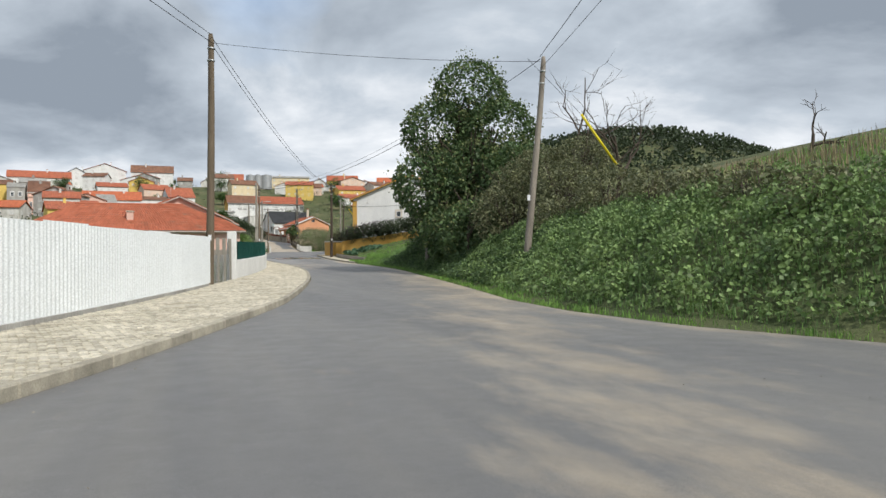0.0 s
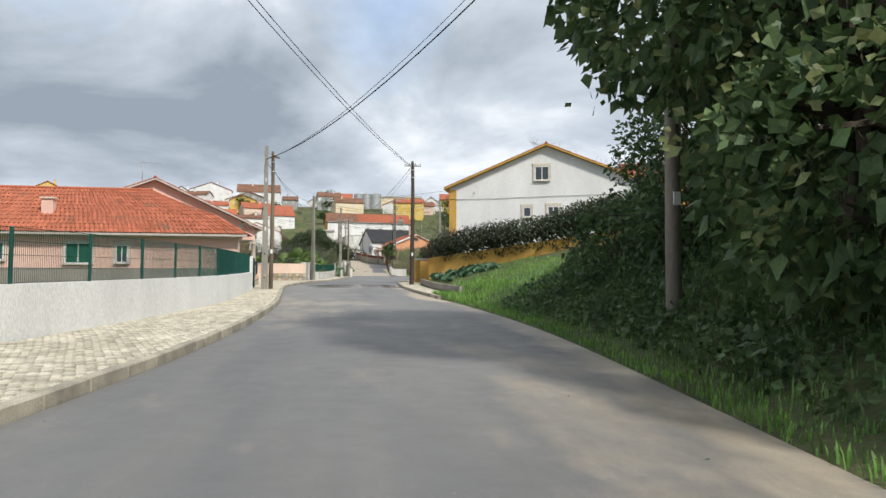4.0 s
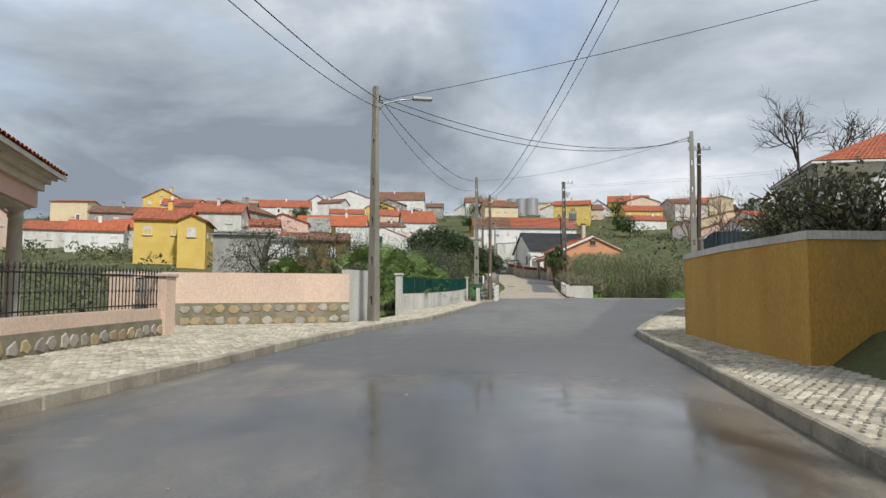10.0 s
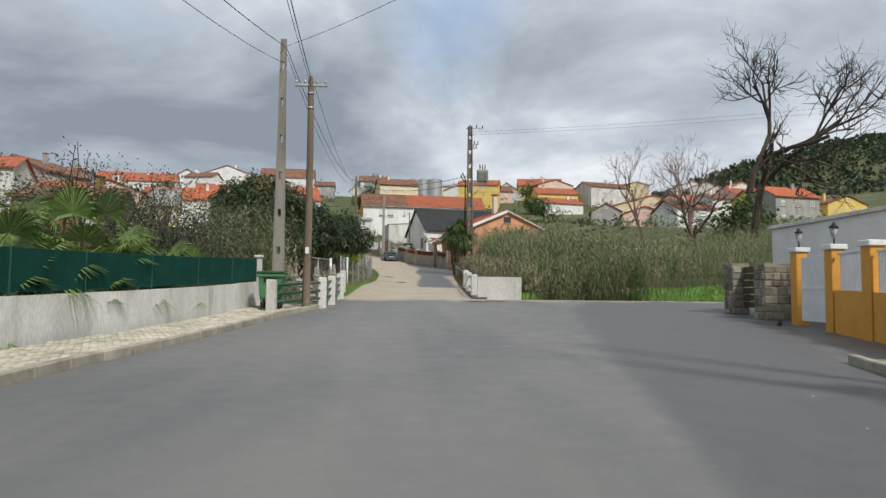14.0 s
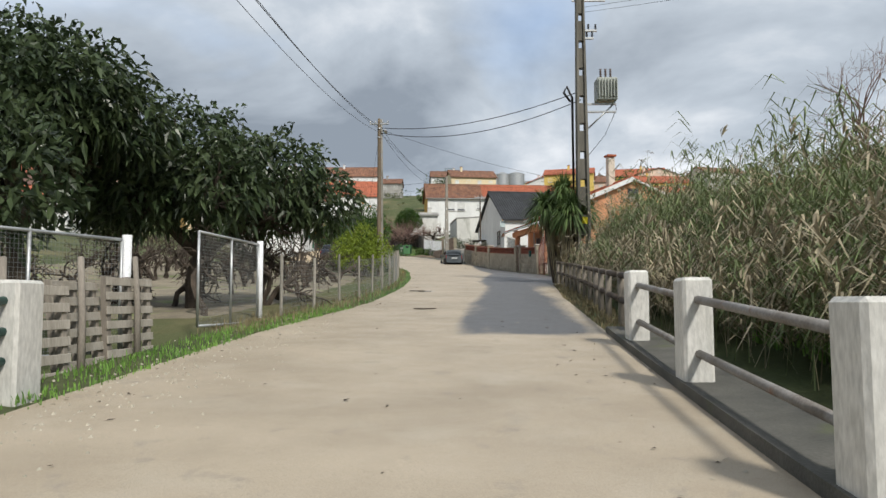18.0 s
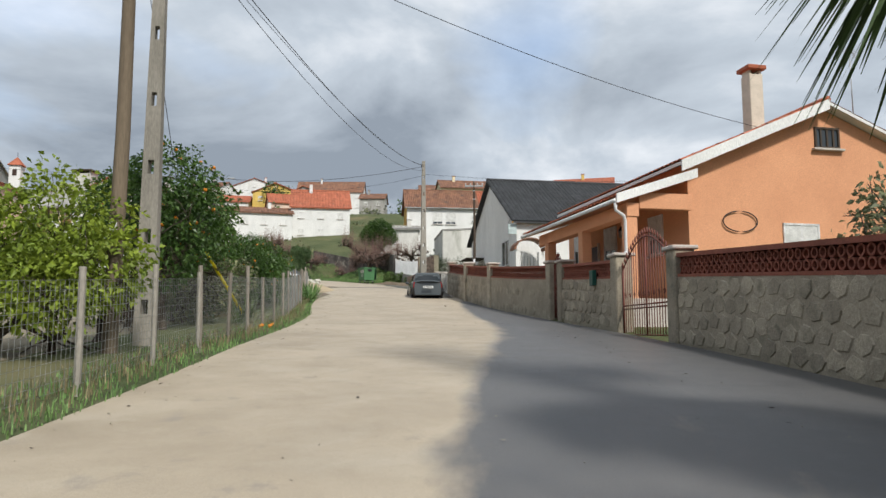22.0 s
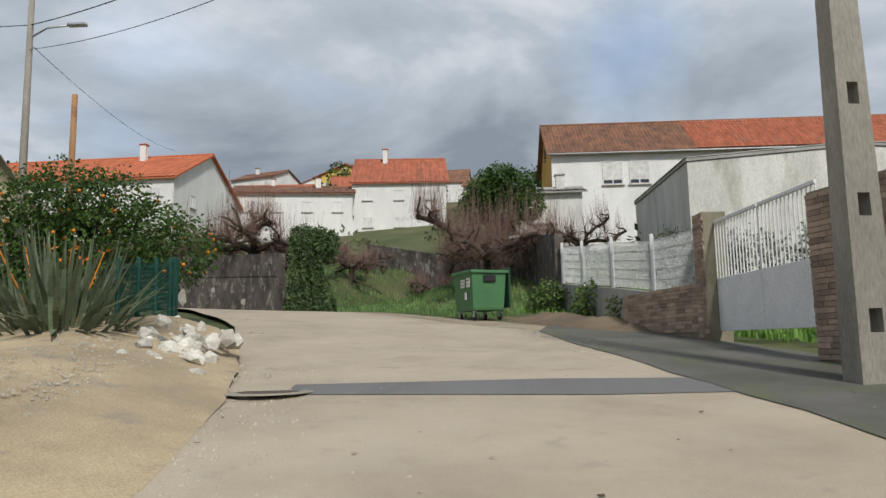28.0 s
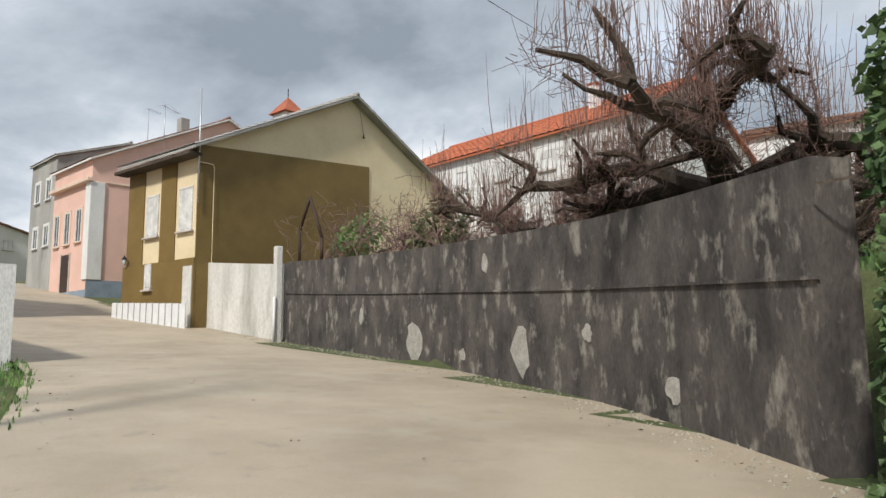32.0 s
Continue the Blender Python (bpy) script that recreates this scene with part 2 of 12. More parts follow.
    b.inputs["Specular IOR Level"].default_value = 0.45
    bp = nt.nodes.new("ShaderNodeBump")
    bp.inputs["Distance"].default_value = 0.006
    nt.links.new(num("SUBTRACT", 0.45, num("MULTIPLY", wet, 0.43)), bp.inputs["Strength"])
    nt.links.new(num("ADD", fine, num("MULTIPLY", coarse, 0.8)), bp.inputs["Height"])
    nt.links.new(bp.outputs["Normal"], b.inputs["Normal"])
    MATS["road_surface"] = m
    return m


ROAD_MAT = road_surface()
EARTH = mat("bare_earth", (0.22, 0.165, 0.11), 0.95, (0.13, 0.10, 0.07), scale=0.8, grain=30, bump=0.7, bump_dist=0.03)
GRAVEL = mat("gravel_yard", (0.50, 0.40, 0.26), 0.95, (0.34, 0.27, 0.18), scale=0.7, grain=45, bump=0.8, bump_dist=0.03, spots=(0.30, 0.26, 0.20), spot=(0.54, 0.66), spot_scale=1.6)
FIELD = mat("field_grass", (0.105, 0.115, 0.05), 0.95, (0.06, 0.08, 0.03), scale=0.25, grain=14, bump=0.8, bump_dist=0.06, spots=(0.17, 0.145, 0.075), spot=(0.52, 0.68), spot_scale=0.12)
COBBLE = mat("limestone_sett", (0.56, 0.52, 0.43), 0.8, (0.42, 0.385, 0.305), scale=1.0, grain=50, bump=0.3, island=0.28)
JOINT = mat("sand_joint", (0.30, 0.265, 0.20), 0.95, (0.19, 0.18, 0.12), scale=2.0, grain=60, bump=0.3)
KERB = mat("kerb_concrete", (0.44, 0.40, 0.32), 0.85, (0.27, 0.25, 0.20), scale=2.2, grain=50, bump=0.25, rand=0.15, spots=(0.16, 0.16, 0.12), spot=(0.58, 0.75), spot_scale=1.8)
WHITE = mat("white_render", (0.80, 0.80, 0.78), 0.85, (0.70, 0.70, 0.68), scale=0.7, grain=40, bump=0.12, spots=(0.55, 0.55, 0.51), spot=(0.60, 0.80), spot_scale=0.6, streak=0.35)
WHITE_OLD = mat("weathered_white_render", (0.70, 0.69, 0.65), 0.9, (0.52, 0.51, 0.47), scale=0.9, grain=30, bump=0.25, spots=(0.30, 0.30, 0.25), spot=(0.56, 0.75), spot_scale=0.8, streak=0.3)
PINK = mat("pink_render", (0.78, 0.52, 0.43), 0.85, (0.70, 0.46, 0.38), scale=0.8, grain=50, bump=0.1)
PINK_WALL = mat("pale_pink_wall", (0.76, 0.58, 0.46), 0.85, (0.66, 0.50, 0.40), scale=0.8, grain=40, bump=0.12, spots=(0.40, 0.33, 0.26), spot=(0.62, 0.8), spot_scale=1.0, streak=0.4)
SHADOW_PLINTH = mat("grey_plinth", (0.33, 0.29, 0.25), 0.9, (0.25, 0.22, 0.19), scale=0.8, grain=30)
OCHRE = mat("ochre_render", (0.62, 0.37, 0.09), 0.85, (0.50, 0.29, 0.07), scale=0.7, grain=40, bump=0.15, spots=(0.34, 0.22, 0.09), spot=(0.58, 0.78), spot_scale=0.7, streak=0.35)
ORANGE = mat("orange_render", (0.72, 0.36, 0.20), 0.85, (0.64, 0.31, 0.17), scale=0.6, grain=40, bump=0.12)
CREAM = mat("cream_render", (0.78, 0.66, 0.44), 0.85, (0.70, 0.58, 0.38), scale=0.6, grain=40, bump=0.12)
YELLOW = mat("yellow_render", (0.75, 0.55, 0.16), 0.85, (0.66, 0.47, 0.13), scale=0.6, grain=40)
OLIVE = mat("olive_tile_cladding", (0.22, 0.15, 0.05), 0.6, (0.18, 0.12, 0.04), scale=0.8, grain=40)
GREYW = mat("grey_cement", (0.42, 0.41, 0.38), 0.9, (0.30, 0.29, 0.27), scale=0.8, grain=30, bump=0.2, spots=(0.18, 0.18, 0.15), spot=(0.58, 0.78), spot_scale=0.9, streak=0.35)
TERRACOTTA = mat("terracotta_tiles", (0.43, 0.135, 0.075), 0.8, (0.34, 0.105, 0.055), scale=1.5, grain=30, bump=0.2, island=0.22, spots=(0.20, 0.13, 0.09), spot=(0.58, 0.75), spot_scale=0.9)
TERRA_BRIGHT = mat("bright_terracotta_tiles", (0.47, 0.13, 0.065), 0.8, (0.46, 0.14, 0.06), scale=1.5, grain=30, island=0.2)
TERRA_OLD = mat("old_brown_tiles", (0.28, 0.14, 0.085), 0.85, (0.16, 0.085, 0.06), scale=1.2, grain=30, island=0.25, spots=(0.10, 0.085, 0.07), spot=(0.55, 0.72), spot_scale=0.8)
DARK_TILE = mat("black_roof_tiles", (0.055, 0.058, 0.062), 0.7, (0.035, 0.036, 0.038), scale=1.2, grain=30, island=0.25)
WOOD_POLE = mat("weathered_pole_wood", (0.21, 0.165, 0.115), 0.9, (0.10, 0.078, 0.055), scale=1.2, grain=40, bump=0.4, streak=0.12)
DARK_WOOD = mat("creosoted_wood", (0.10, 0.075, 0.055), 0.85, (0.05, 0.038, 0.03), scale=1.5, grain=40, bump=0.4, streak=0.15)
GREY_WOOD = mat("grey_weathered_wood", (0.30, 0.265, 0.22), 0.9, (0.17, 0.15, 0.125), scale=2, grain=50, bump=0.4, streak=0.15)
POLE_CONC = mat("pole_concrete", (0.36, 0.335, 0.29), 0.9, (0.22, 0.205, 0.175), scale=1.0, grain=40, bump=0.3, spots=(0.13, 0.125, 0.10), spot=(0.57, 0.74), spot_scale=0.8, streak=0.25)
BARK = mat("dark_bark", (0.10, 0.078, 0.06), 0.95, (0.05, 0.04, 0.032), scale=4, grain=40, bump=0.7)
TWIG = mat("reddish_twig", (0.27, 0.175, 0.145), 0.9, (0.17, 0.11, 0.095), scale=3, grain=30, bump=0)
GREEN_METAL = mat("green_painted_metal", (0.015, 0.085, 0.065), 0.45, (0.012, 0.06, 0.05), scale=2, grain=40, bump=0.05)
GALV = mat("galvanised_steel", (0.52, 0.53, 0.53), 0.45, (0.40, 0.41, 0.41), scale=3, grain=40, bump=0.05, metal=0.6)
RUST_GATE = mat("red_brown_iron", (0.16, 0.06, 0.045), 0.6, (0.18, 0.055, 0.04), scale=3, grain=40, bump=0.1)
BLACK_IRON = mat("black_iron", (0.02, 0.02, 0.022), 0.5, (0.015, 0.015, 0.016), scale=3, grain=40, bump=0.05)
WHITE_METAL = mat("white_painted_metal", (0.78, 0.79, 0.80), 0.5, (0.70, 0.71, 0.71), scale=2, grain=40, bump=0.05, spots=(0.40, 0.34, 0.27), spot=(0.66, 0.8), spot_scale=3)
SHEET = mat("white_corrugated_sheet", (0.76, 0.79, 0.80), 0.5, (0.70, 0.73, 0.74), scale=0.5, grain=30, bump=0.03)
CABLE = mat("black_cable", (0.02, 0.02, 0.022), 0.6, scale=3, grain=20, bump=0)
YGUY = mat("yellow_guard_tube", (0.80, 0.66, 0.02), 0.5, (0.74, 0.60, 0.02), scale=3, grain=20, bump=0)
GLASS = glass_mat()
FRAME_W = mat("white_window_frame", (0.78, 0.78, 0.77), 0.5, scale=3, grain=20, bump=0)
STONE_TRIM = mat("stone_trim", (0.55, 0.50, 0.45), 0.8, (0.46, 0.41, 0.37), scale=2, grain=30)
SHUTTER_G = mat("green_shutter", (0.012, 0.10, 0.06), 0.5, scale=3, grain=30, bump=0.05)
SHUTTER_W = mat("white_roller_blind", (0.74, 0.74, 0.71), 0.6, scale=3, grain=30, bump=0.05)
DOOR_DK = mat("dark_door", (0.06, 0.035, 0.025), 0.6, scale=3, grain=30, bump=0.1)

# ---- the plan: one road line, with its height ----
ROAD = [(-18.79, -56.98, -0.15), (-9.39, -28.49, -0.08), (0.0, 0.0, 0.0), (2.97, 9.55, 0.04), (5.26, 19.28, 0.16), (7.14, 29.1, 0.31), (8.72, 38.98, 0.5), (9.85, 48.91, 0.77),
        (10.2, 58.9, 1.04), (10.0, 68.9, 1.33), (9.95, 78.89, 1.7), (10.68, 88.87, 2.02), (11.86, 98.8, 2.23), (13.18, 108.71, 2.45), (14.24, 118.65, 2.67), (14.71, 128.64, 3.0)]
ROAD += [(14.63, 138.64, 3.51), (14.69, 148.63, 4.13), (14.94, 158.63, 4.77), (14.79, 168.63, 5.48), (13.75, 178.57, 6.2), (12.08, 188.43, 6.86), (9.87, 198.18, 7.7), (8.25, 208.04, 8.64),
         (7.75, 215.02, 9.29), (6.41, 220.84, 9.85), (4.66, 224.42, 10.25), (2.35, 227.68, 10.64)]
ROAD += [(0.32, 229.89, 10.95), (-1.84, 231.96, 11.23), (-4.6, 233.5, 11.43), (-8.2, 234.8, 11.69), (-12.0, 235.6, 11.95), (-16.0, 236.2, 12.21), (-22.0, 236.6, 12.65), (-33.0, 236.6, 13.85), (-53.0, 236.2, 16.2), (-73.0, 236.4, 18.3)]


def dense_line(rows):
    """Catmull-Rom through the rows, about every 0.5 m, with run length counted from the row (0, 0, 0)."""
    p = np.array(rows, float)
    out = []
    for i in range(len(p) - 1):
        a, b, c, d = p[max(i - 1, 0)], p[i], p[i + 1], p[min(i + 2, len(p) - 1)]
        l1, l0, l2 = np.linalg.norm(c - b), max(np.linalg.norm(b - a), 1e-6), max(np.linalg.norm(d - c), 1e-6)
        m1 = (c - a) / (l0 + l1) * l1 if i else c - b
        m2 = (d - b) / (l1 + l2) * l1 if i < len(p) - 2 else c - b
        for u in np.arange(0, 1, 0.5 / l1):
            out.append((2 * u**3 - 3 * u**2 + 1) * b + (u**3 - 2 * u**2 + u) * m1 + (-2 * u**3 + 3 * u**2) * c + (u**3 - u**2) * m2)
    return np.array(out + [p[-1]])


LINE = dense_line(ROAD)
RUN = np.r_[0, np.cumsum(np.hypot(*np.diff(LINE[:, :2], axis=0).T))]
RUN -= RUN[np.argmin(np.hypot(LINE[:, 0], LINE[:, 1]))]
TAN = np.gradient(LINE[:, :2], RUN, axis=0)
TAN /= np.linalg.norm(TAN, axis=1)[:, None]


def at(s, d=0.0, up=0.0):
    """World place at run s along the road, d metres to the right of its line, up metres over the road."""
    x, y, z = (np.interp(s, RUN, LINE[:, k]) for k in range(3))
    tx, ty = np.interp(s, RUN, TAN[:, 0]), np.interp(s, RUN, TAN[:, 1])
    n = math.hypot(tx, ty)
    return Vector((x + d * ty / n, y - d * tx / n, z + up))


def bearing(s):
    """Turn about z, in degrees, of the road's direction at s against +y."""
    return math.degrees(math.atan2(-np.interp(s, RUN, TAN[:, 0]), np.interp(s, RUN, TAN[:, 1])))


def run_of(x, y):
    """Run and signed offset of plan points (arrays)."""
    x, y = np.atleast_1d(np.asarray(x, float)), np.atleast_1d(np.asarray(y, float))
    s, d = np.empty(len(x)), np.empty(len(x))
    sub = LINE[::2]
    for k in range(0, len(x), 4000):
        q = np.stack([x[k:k + 4000], y[k:k + 4000]], 1)
        i = ((q[:, None] - sub[None, :, :2]) ** 2).sum(2).argmin(1) * 2
        off = q - LINE[i, :2]
        along = (off * TAN[i]).sum(1)
        s[k:k + 4000] = RUN[i] + np.clip(along, -1, 1)
        across = off[:, 0] * TAN[i, 1] - off[:, 1] * TAN[i, 0]
        far = np.hypot(*off.T)
        d[k:k + 4000] = np.where(np.abs(along) > 1.5, np.where(across < 0, -1, 1) * far, across)
    return s, d


def smooth(a, b, x):
    u = np.clip((x - a) / (b - a), 0, 1)
    return u * u * (3 - 2 * u)


EDGE_S = [-60, 4, 10, 12.5, 16, 20, 40, 300]
EDGE_D = [9, 9, 6.2, 4.6, 3.4, 2.8, 2.6, 2.6]


def road_right(s):
    return np.interp(s, EDGE_S, EDGE_D)


def bank(s, d):
    """Height of the ground over the road's own level, beside it."""
    z = np.zeros_like(s)
    # grassy bank on the right at the start
    r = np.maximum(d - road_right(s) - 0.5, 0)
    rise = np.interp(r, [0, 0.6, 3.0, 7, 12, 25, 60, 150], [0, 0.25, 2.0, 3.3, 4.6, 8.0, 15, 24])
    z += rise * (1 - smooth(54, 68, s))
    # garden and terraces behind the yellow walls
    g = np.interp(d, [3.75, 4.0, 6, 13, 25, 60, 150], [0, 0.4, 1.0, 2.7, 4.0, 8.0, 20])
    z += g * smooth(56, 68, s) * (1 - smooth(96, 118, s)) * (1 - smooth(94, 97.5, s) * (1 - smooth(6.8, 9.8, d)))
    # ditch under the small bridge
    z -= 1.7 * smooth(4.6, 6.5, np.abs(d)) * smooth(136, 140, s) * (1 - smooth(146, 152, s)) * np.where(d > 0, 1 - smooth(8, 13, d), 1 - smooth(30, 45, -d))
    # orchard slope and the terrace behind the old wall
    z += 2.4 * smooth(4.5, 16, d) * smooth(228, 236, s) * (1 - smooth(238, 241, s))
    z += (1.5 + np.clip(d - 4.5, 0, 40) * 0.09) * smooth(5.0, 5.7, d) * smooth(240, 242.5, s) * (1 - smooth(257, 262, s) * (1 - smooth(14, 22, d)))
    return z


def terrain(x, y):
    x, y = np.atleast_1d(np.asarray(x, float)), np.atleast_1d(np.asarray(y, float))
    s, d = run_of(x, y)
    near = np.interp(s, RUN, LINE[:, 2]) + bank(s, d)
    far = np.interp(y, [-3000, -100, 0, 110, 130, 154, 195, 235, 262, 276, 307, 340, 360, 390, 700, 3000], [-20, -1, 0, 2.4, 3.4, 7.2, 12.3, 16.5, 19.2, 21, 29.5, 34.3, 38, 40.3, 45, 60])
    far += 105 * np.exp(-(((x - 500) / 250) ** 2 + ((y - 800) / 240) ** 2))
    far += np.interp(x, [30, 160, 500, 3000], [0, 18, 40, 80]) * (1 - smooth(60, 160, y)) + 6 * smooth(60, 300, x) * smooth(100, 200, y)
    far += 2.5 * np.sin(x / 47.0) * np.sin(y / 61.0) * smooth(60, 160, np.abs(x))
    k = smooth(12, 45, np.abs(d))
    wide = 1 - smooth(54, 90, s)
    k = np.where(d > 0, smooth(12 + 60 * wide, 45 + 110 * wide, d), k)
    z = near * (1 - k) + far * k
    return z


def land(x, y):
    return float(terrain(x, y)[0])


# ---- mesh helpers ----
def mesh_ob(name, verts, faces, material, parent=None, smooth_faces=False):
    me = bpy.data.meshes.new(name)
    me.from_pydata([tuple(v) for v in verts] if not isinstance(verts, np.ndarray) else verts.tolist(), [], faces if isinstance(faces, list) else faces.tolist())
    if smooth_faces:
        me.shade_smooth()
    me.update()
    if material:
        me.materials.append(material)
    ob = new(name, me)
    if parent:
        ob.parent = parent
    return ob


def part(name, bm, material, parent, label=""):
    me = bpy.data.meshes.new(name)
    bm.to_mesh(me)
    bm.free()
    if material:
        me.materials.append(material)
    ob = new(name, me)
    ob.parent = parent
    return tagged(ob, label) if label else ob


def thing(name, loc, rz=0.0, label="", category="", group="", kind=""):
    ob = new(name)
    ob.empty_display_size = 0.2
    ob.matrix_basis = pose(*loc, 0, 0, rz)
    return tagged(ob, label, category, group, kind)


def box_bm(lo, hi, bevel=0.0):
    bm = bmesh.new()
    bmesh.ops.create_cube(bm, size=1)
    for v in bm.verts:
        v.co = Vector([lo[k] + (v.co[k] + 0.5) * (hi[k] - lo[k]) for k in range(3)])
    if bevel:
        bmesh.ops.bevel(bm, geom=bm.edges[:], offset=bevel, segments=1, affect="EDGES")
    return bm


def box(name, lo, hi, material, parent, bevel=0.012, label=""):
    return part(name, box_bm(lo, hi, bevel), material, parent, label)


def tube_mesh(points, radii, sides=6):
    """Verts and faces of a tube along points."""
    p = np.array(points, float)
    r = np.broadcast_to(np.asarray(radii, float), (len(p),))
    t = np.gradient(p, axis=0)
    t /= np.linalg.norm(t, axis=1)[:, None] + 1e-9
    ref = np.array([0, 0, 1.0]) if abs(t[0, 2]) < 0.9 else np.array([1.0, 0, 0])
    a = np.cross(t, ref)
    a /= np.linalg.norm(a, axis=1)[:, None] + 1e-9
    b = np.cross(t, a)
    ang = np.arange(sides) * 2 * math.pi / sides
    v = (p[:, None] + r[:, None, None] * (np.cos(ang)[None, :, None] * a[:, None] + np.sin(ang)[None, :, None] * b[:, None])).reshape(-1, 3)
    f = []
    for i in range(len(p) - 1):
        for k in range(sides):
            k2 = (k + 1) % sides
            f.append([i * sides + k, i * sides + k2, (i + 1) * sides + k2, (i + 1) * sides + k])
    f.append(list(range(sides))[::-1])
    f.append(list(range((len(p) - 1) * sides, len(p) * sides)))
    return v, f


def tube(name, points, radii, material, parent=None, sides=6, label=""):
    v, f = tube_mesh(points, radii, sides)
    ob = mesh_ob(name, v, f, material, parent, True)
    return tagged(ob, label) if label else ob


class Pile:
    """Collects many small meshes for one joined object."""

    def __init__(self):
        self.v, self.f, self.n = [], [], 0

    def add(self, v, f):
        v = np.asarray(v, float)
        self.v.append(v)
        n = self.n
        self.f.extend([[i + n for i in face] for face in f])
        self.n += len(v)

    def quads(self, q):
        """q: array (n, 4, 3) of loose quads."""
        q = np.asarray(q, float)
        k = len(q)
        self.v.append(q.reshape(-1, 3))
        self.f.extend((np.arange(4 * k).reshape(-1, 4) + self.n).tolist())
        self.n += 4 * k

    def done(self, name, material, parent=None, smooth_faces=False):
        return mesh_ob(name, np.concatenate(self.v), self.f, material, parent, smooth_faces)


def strip(name, s0, s1, left, right, up, material, step=1.0, cols=6, parent=None, crown=0.0):
    """A sheet that follows the road; left and right are offsets, numbers or functions of s."""
    n = max(2, int((s1 - s0) / step) + 1)
    rows = np.linspace(s0, s1, n)
    v, f = [], []
    for s in rows:
        a = left(s) if callable(left) else left
        b = right(s) if callable(right) else right
        for k in range(cols + 1):
            u = k / cols
            p = at(s, a + (b - a) * u)
            v.append((p.x, p.y, p.z + (up(s, a + (b - a) * u) if callable(up) else up) + crown * 4 * u * (1 - u)))
    for i in range(n - 1):
        for k in range(cols):
            c = i * (cols + 1) + k
            f.append([c, c + 1, c + cols + 2, c + cols + 1])
    return mesh_ob(name, np.array(v), f, material, parent, True)


def path_points(rows, step=1.0):
    """Plan line through (s, d) rows, every step metres: list of (s, d)."""
    out = []
    for (s0, d0), (s1, d1) in zip(rows, rows[1:]):
        n = max(1, int(round((at(s1, d1) - at(s0, d0)).length / step)))
        out += [(s0 + (s1 - s0) * k / n, d0 + (d1 - d0) * k / n) for k in range(n)]
    return out + [rows[-1]]


def wall_mesh(pts, thick, z0, z1, base=None):
    """Verts and faces of a wall along plan points (x, y, ground z); z0, z1 over the ground, numbers or lists."""
    p = np.array([(q[0], q[1], q[2]) for q in pts], float)
    t = np.gradient(p[:, :2], axis=0)
    t /= np.linalg.norm(t, axis=1)[:, None]
    nrm = np.stack([t[:, 1], -t[:, 0]], 1) * thick / 2
    lo = p[:, 2] + np.broadcast_to(z0, len(p))
    hi = p[:, 2] + np.broadcast_to(z1, len(p))
    v = []
    for i in range(len(p)):
        for sgn, zz in ((1, lo[i]), (-1, lo[i]), (-1, hi[i]), (1, hi[i])):
            v.append((p[i, 0] + sgn * nrm[i, 0], p[i, 1] + sgn * nrm[i, 1], zz))
    f = []
    for i in range(len(p) - 1):
        a, b = 4 * i, 4 * i + 4
        for k in range(4):
            k2 = (k + 1) % 4
            f.append([a + k, b + k, b + k2, a + k2])
    f += [[0, 1, 2, 3], [4 * len(p) - 1, 4 * len(p) - 2, 4 * len(p) - 3, 4 * len(p) - 4]]
    return v, f


def road_wall(name, rows, thick, z0, z1, material, parent=None, step=1.0, z_from=None):
    pts = [at(s, d) for s, d in path_points(rows, step)]
    v, f = wall_mesh(pts, thick, z0, z1)
    return mesh_ob(name, np.array(v), f, material, parent)
# ---- ground, road, pavements ----
def build_ground():
    xs = np.r_[-3000, -1500, -800, -450, -260, np.arange(-160, -40, 8), np.arange(-40, 48, 1.0), np.arange(48, 200, 8), 260, 360, 420, 480, 600, 800, 1500, 3000]
    ys = np.r_[-3000, -1000, -400, -150, np.arange(-60, -10, 5), np.arange(-10, 262, 1.0), np.arange(262, 420, 6), 450, 520, 600, 680, 760, 840, 1000, 1500, 3000]
    gx, gy = np.meshgrid(xs, ys)
    z = terrain(gx.ravel(), gy.ravel())
    s, d = run_of(gx.ravel(), gy.ravel())
    under = (d > -8.5) & (d < np.maximum(road_right(s) + 0.4, np.where((s > 64) & (s < 100), 4.0, 0))) & (s < 134) & (s > -58)
    under |= (d > -3.9) & (d < 3.4) & (s >= 134)
    under |= (s > 100) & (s < 141) & (d > 0) & (d < 40)
    under |= (s > 203) & (s < 226) & (d < 0) & (d > -13)
    under |= (s > 214) & (s < 230) & (d > 0) & (d < 10)
    under |= (s > 167) & (s < 216) & (d > 0) & (d < 5.8)
    z = z - 0.12 * under
    v = np.stack([gx.ravel(), gy.ravel(), z], 1)
    w, h = len(xs), len(ys)
    i = (np.arange(h - 1)[:, None] * w + np.arange(w - 1)[None]).ravel()
    f = np.stack([i, i + 1, i + w + 1, i + w], 1)
    g = mesh_ob("ground", v, f, FIELD, None, True)
    tagged(g, "grassy uneven ground rising to a village hill", "ground", kind="structure")


build_ground()


def left_edge(s):
    return np.interp(s, [-60, 0, 12, 20, 31.6, 37, 45, 55, 65, 70, 80, 88, 98, 104, 112, 118, 130, 134, 143, 150, 158, 170, 180, 192, 206, 212, 218, 224, 230, 238, 244, 250, 262, 300],
                     [-4.3, -4.2, -3.8, -3.4, -3.45, -3.5, -3.65, -4.0, -4.25, -4.4, -4.8, -4.65, -5.0, -4.7, -5.2, -5.6, -5.2, -4.3, -3.9, -3.8, -3.3, -3.3, -3.1, -2.4, -2.2, -2.8, -3.3, -4.0, -3.2, -2.7, -2.45, -2.5, -3.4, -3.8])


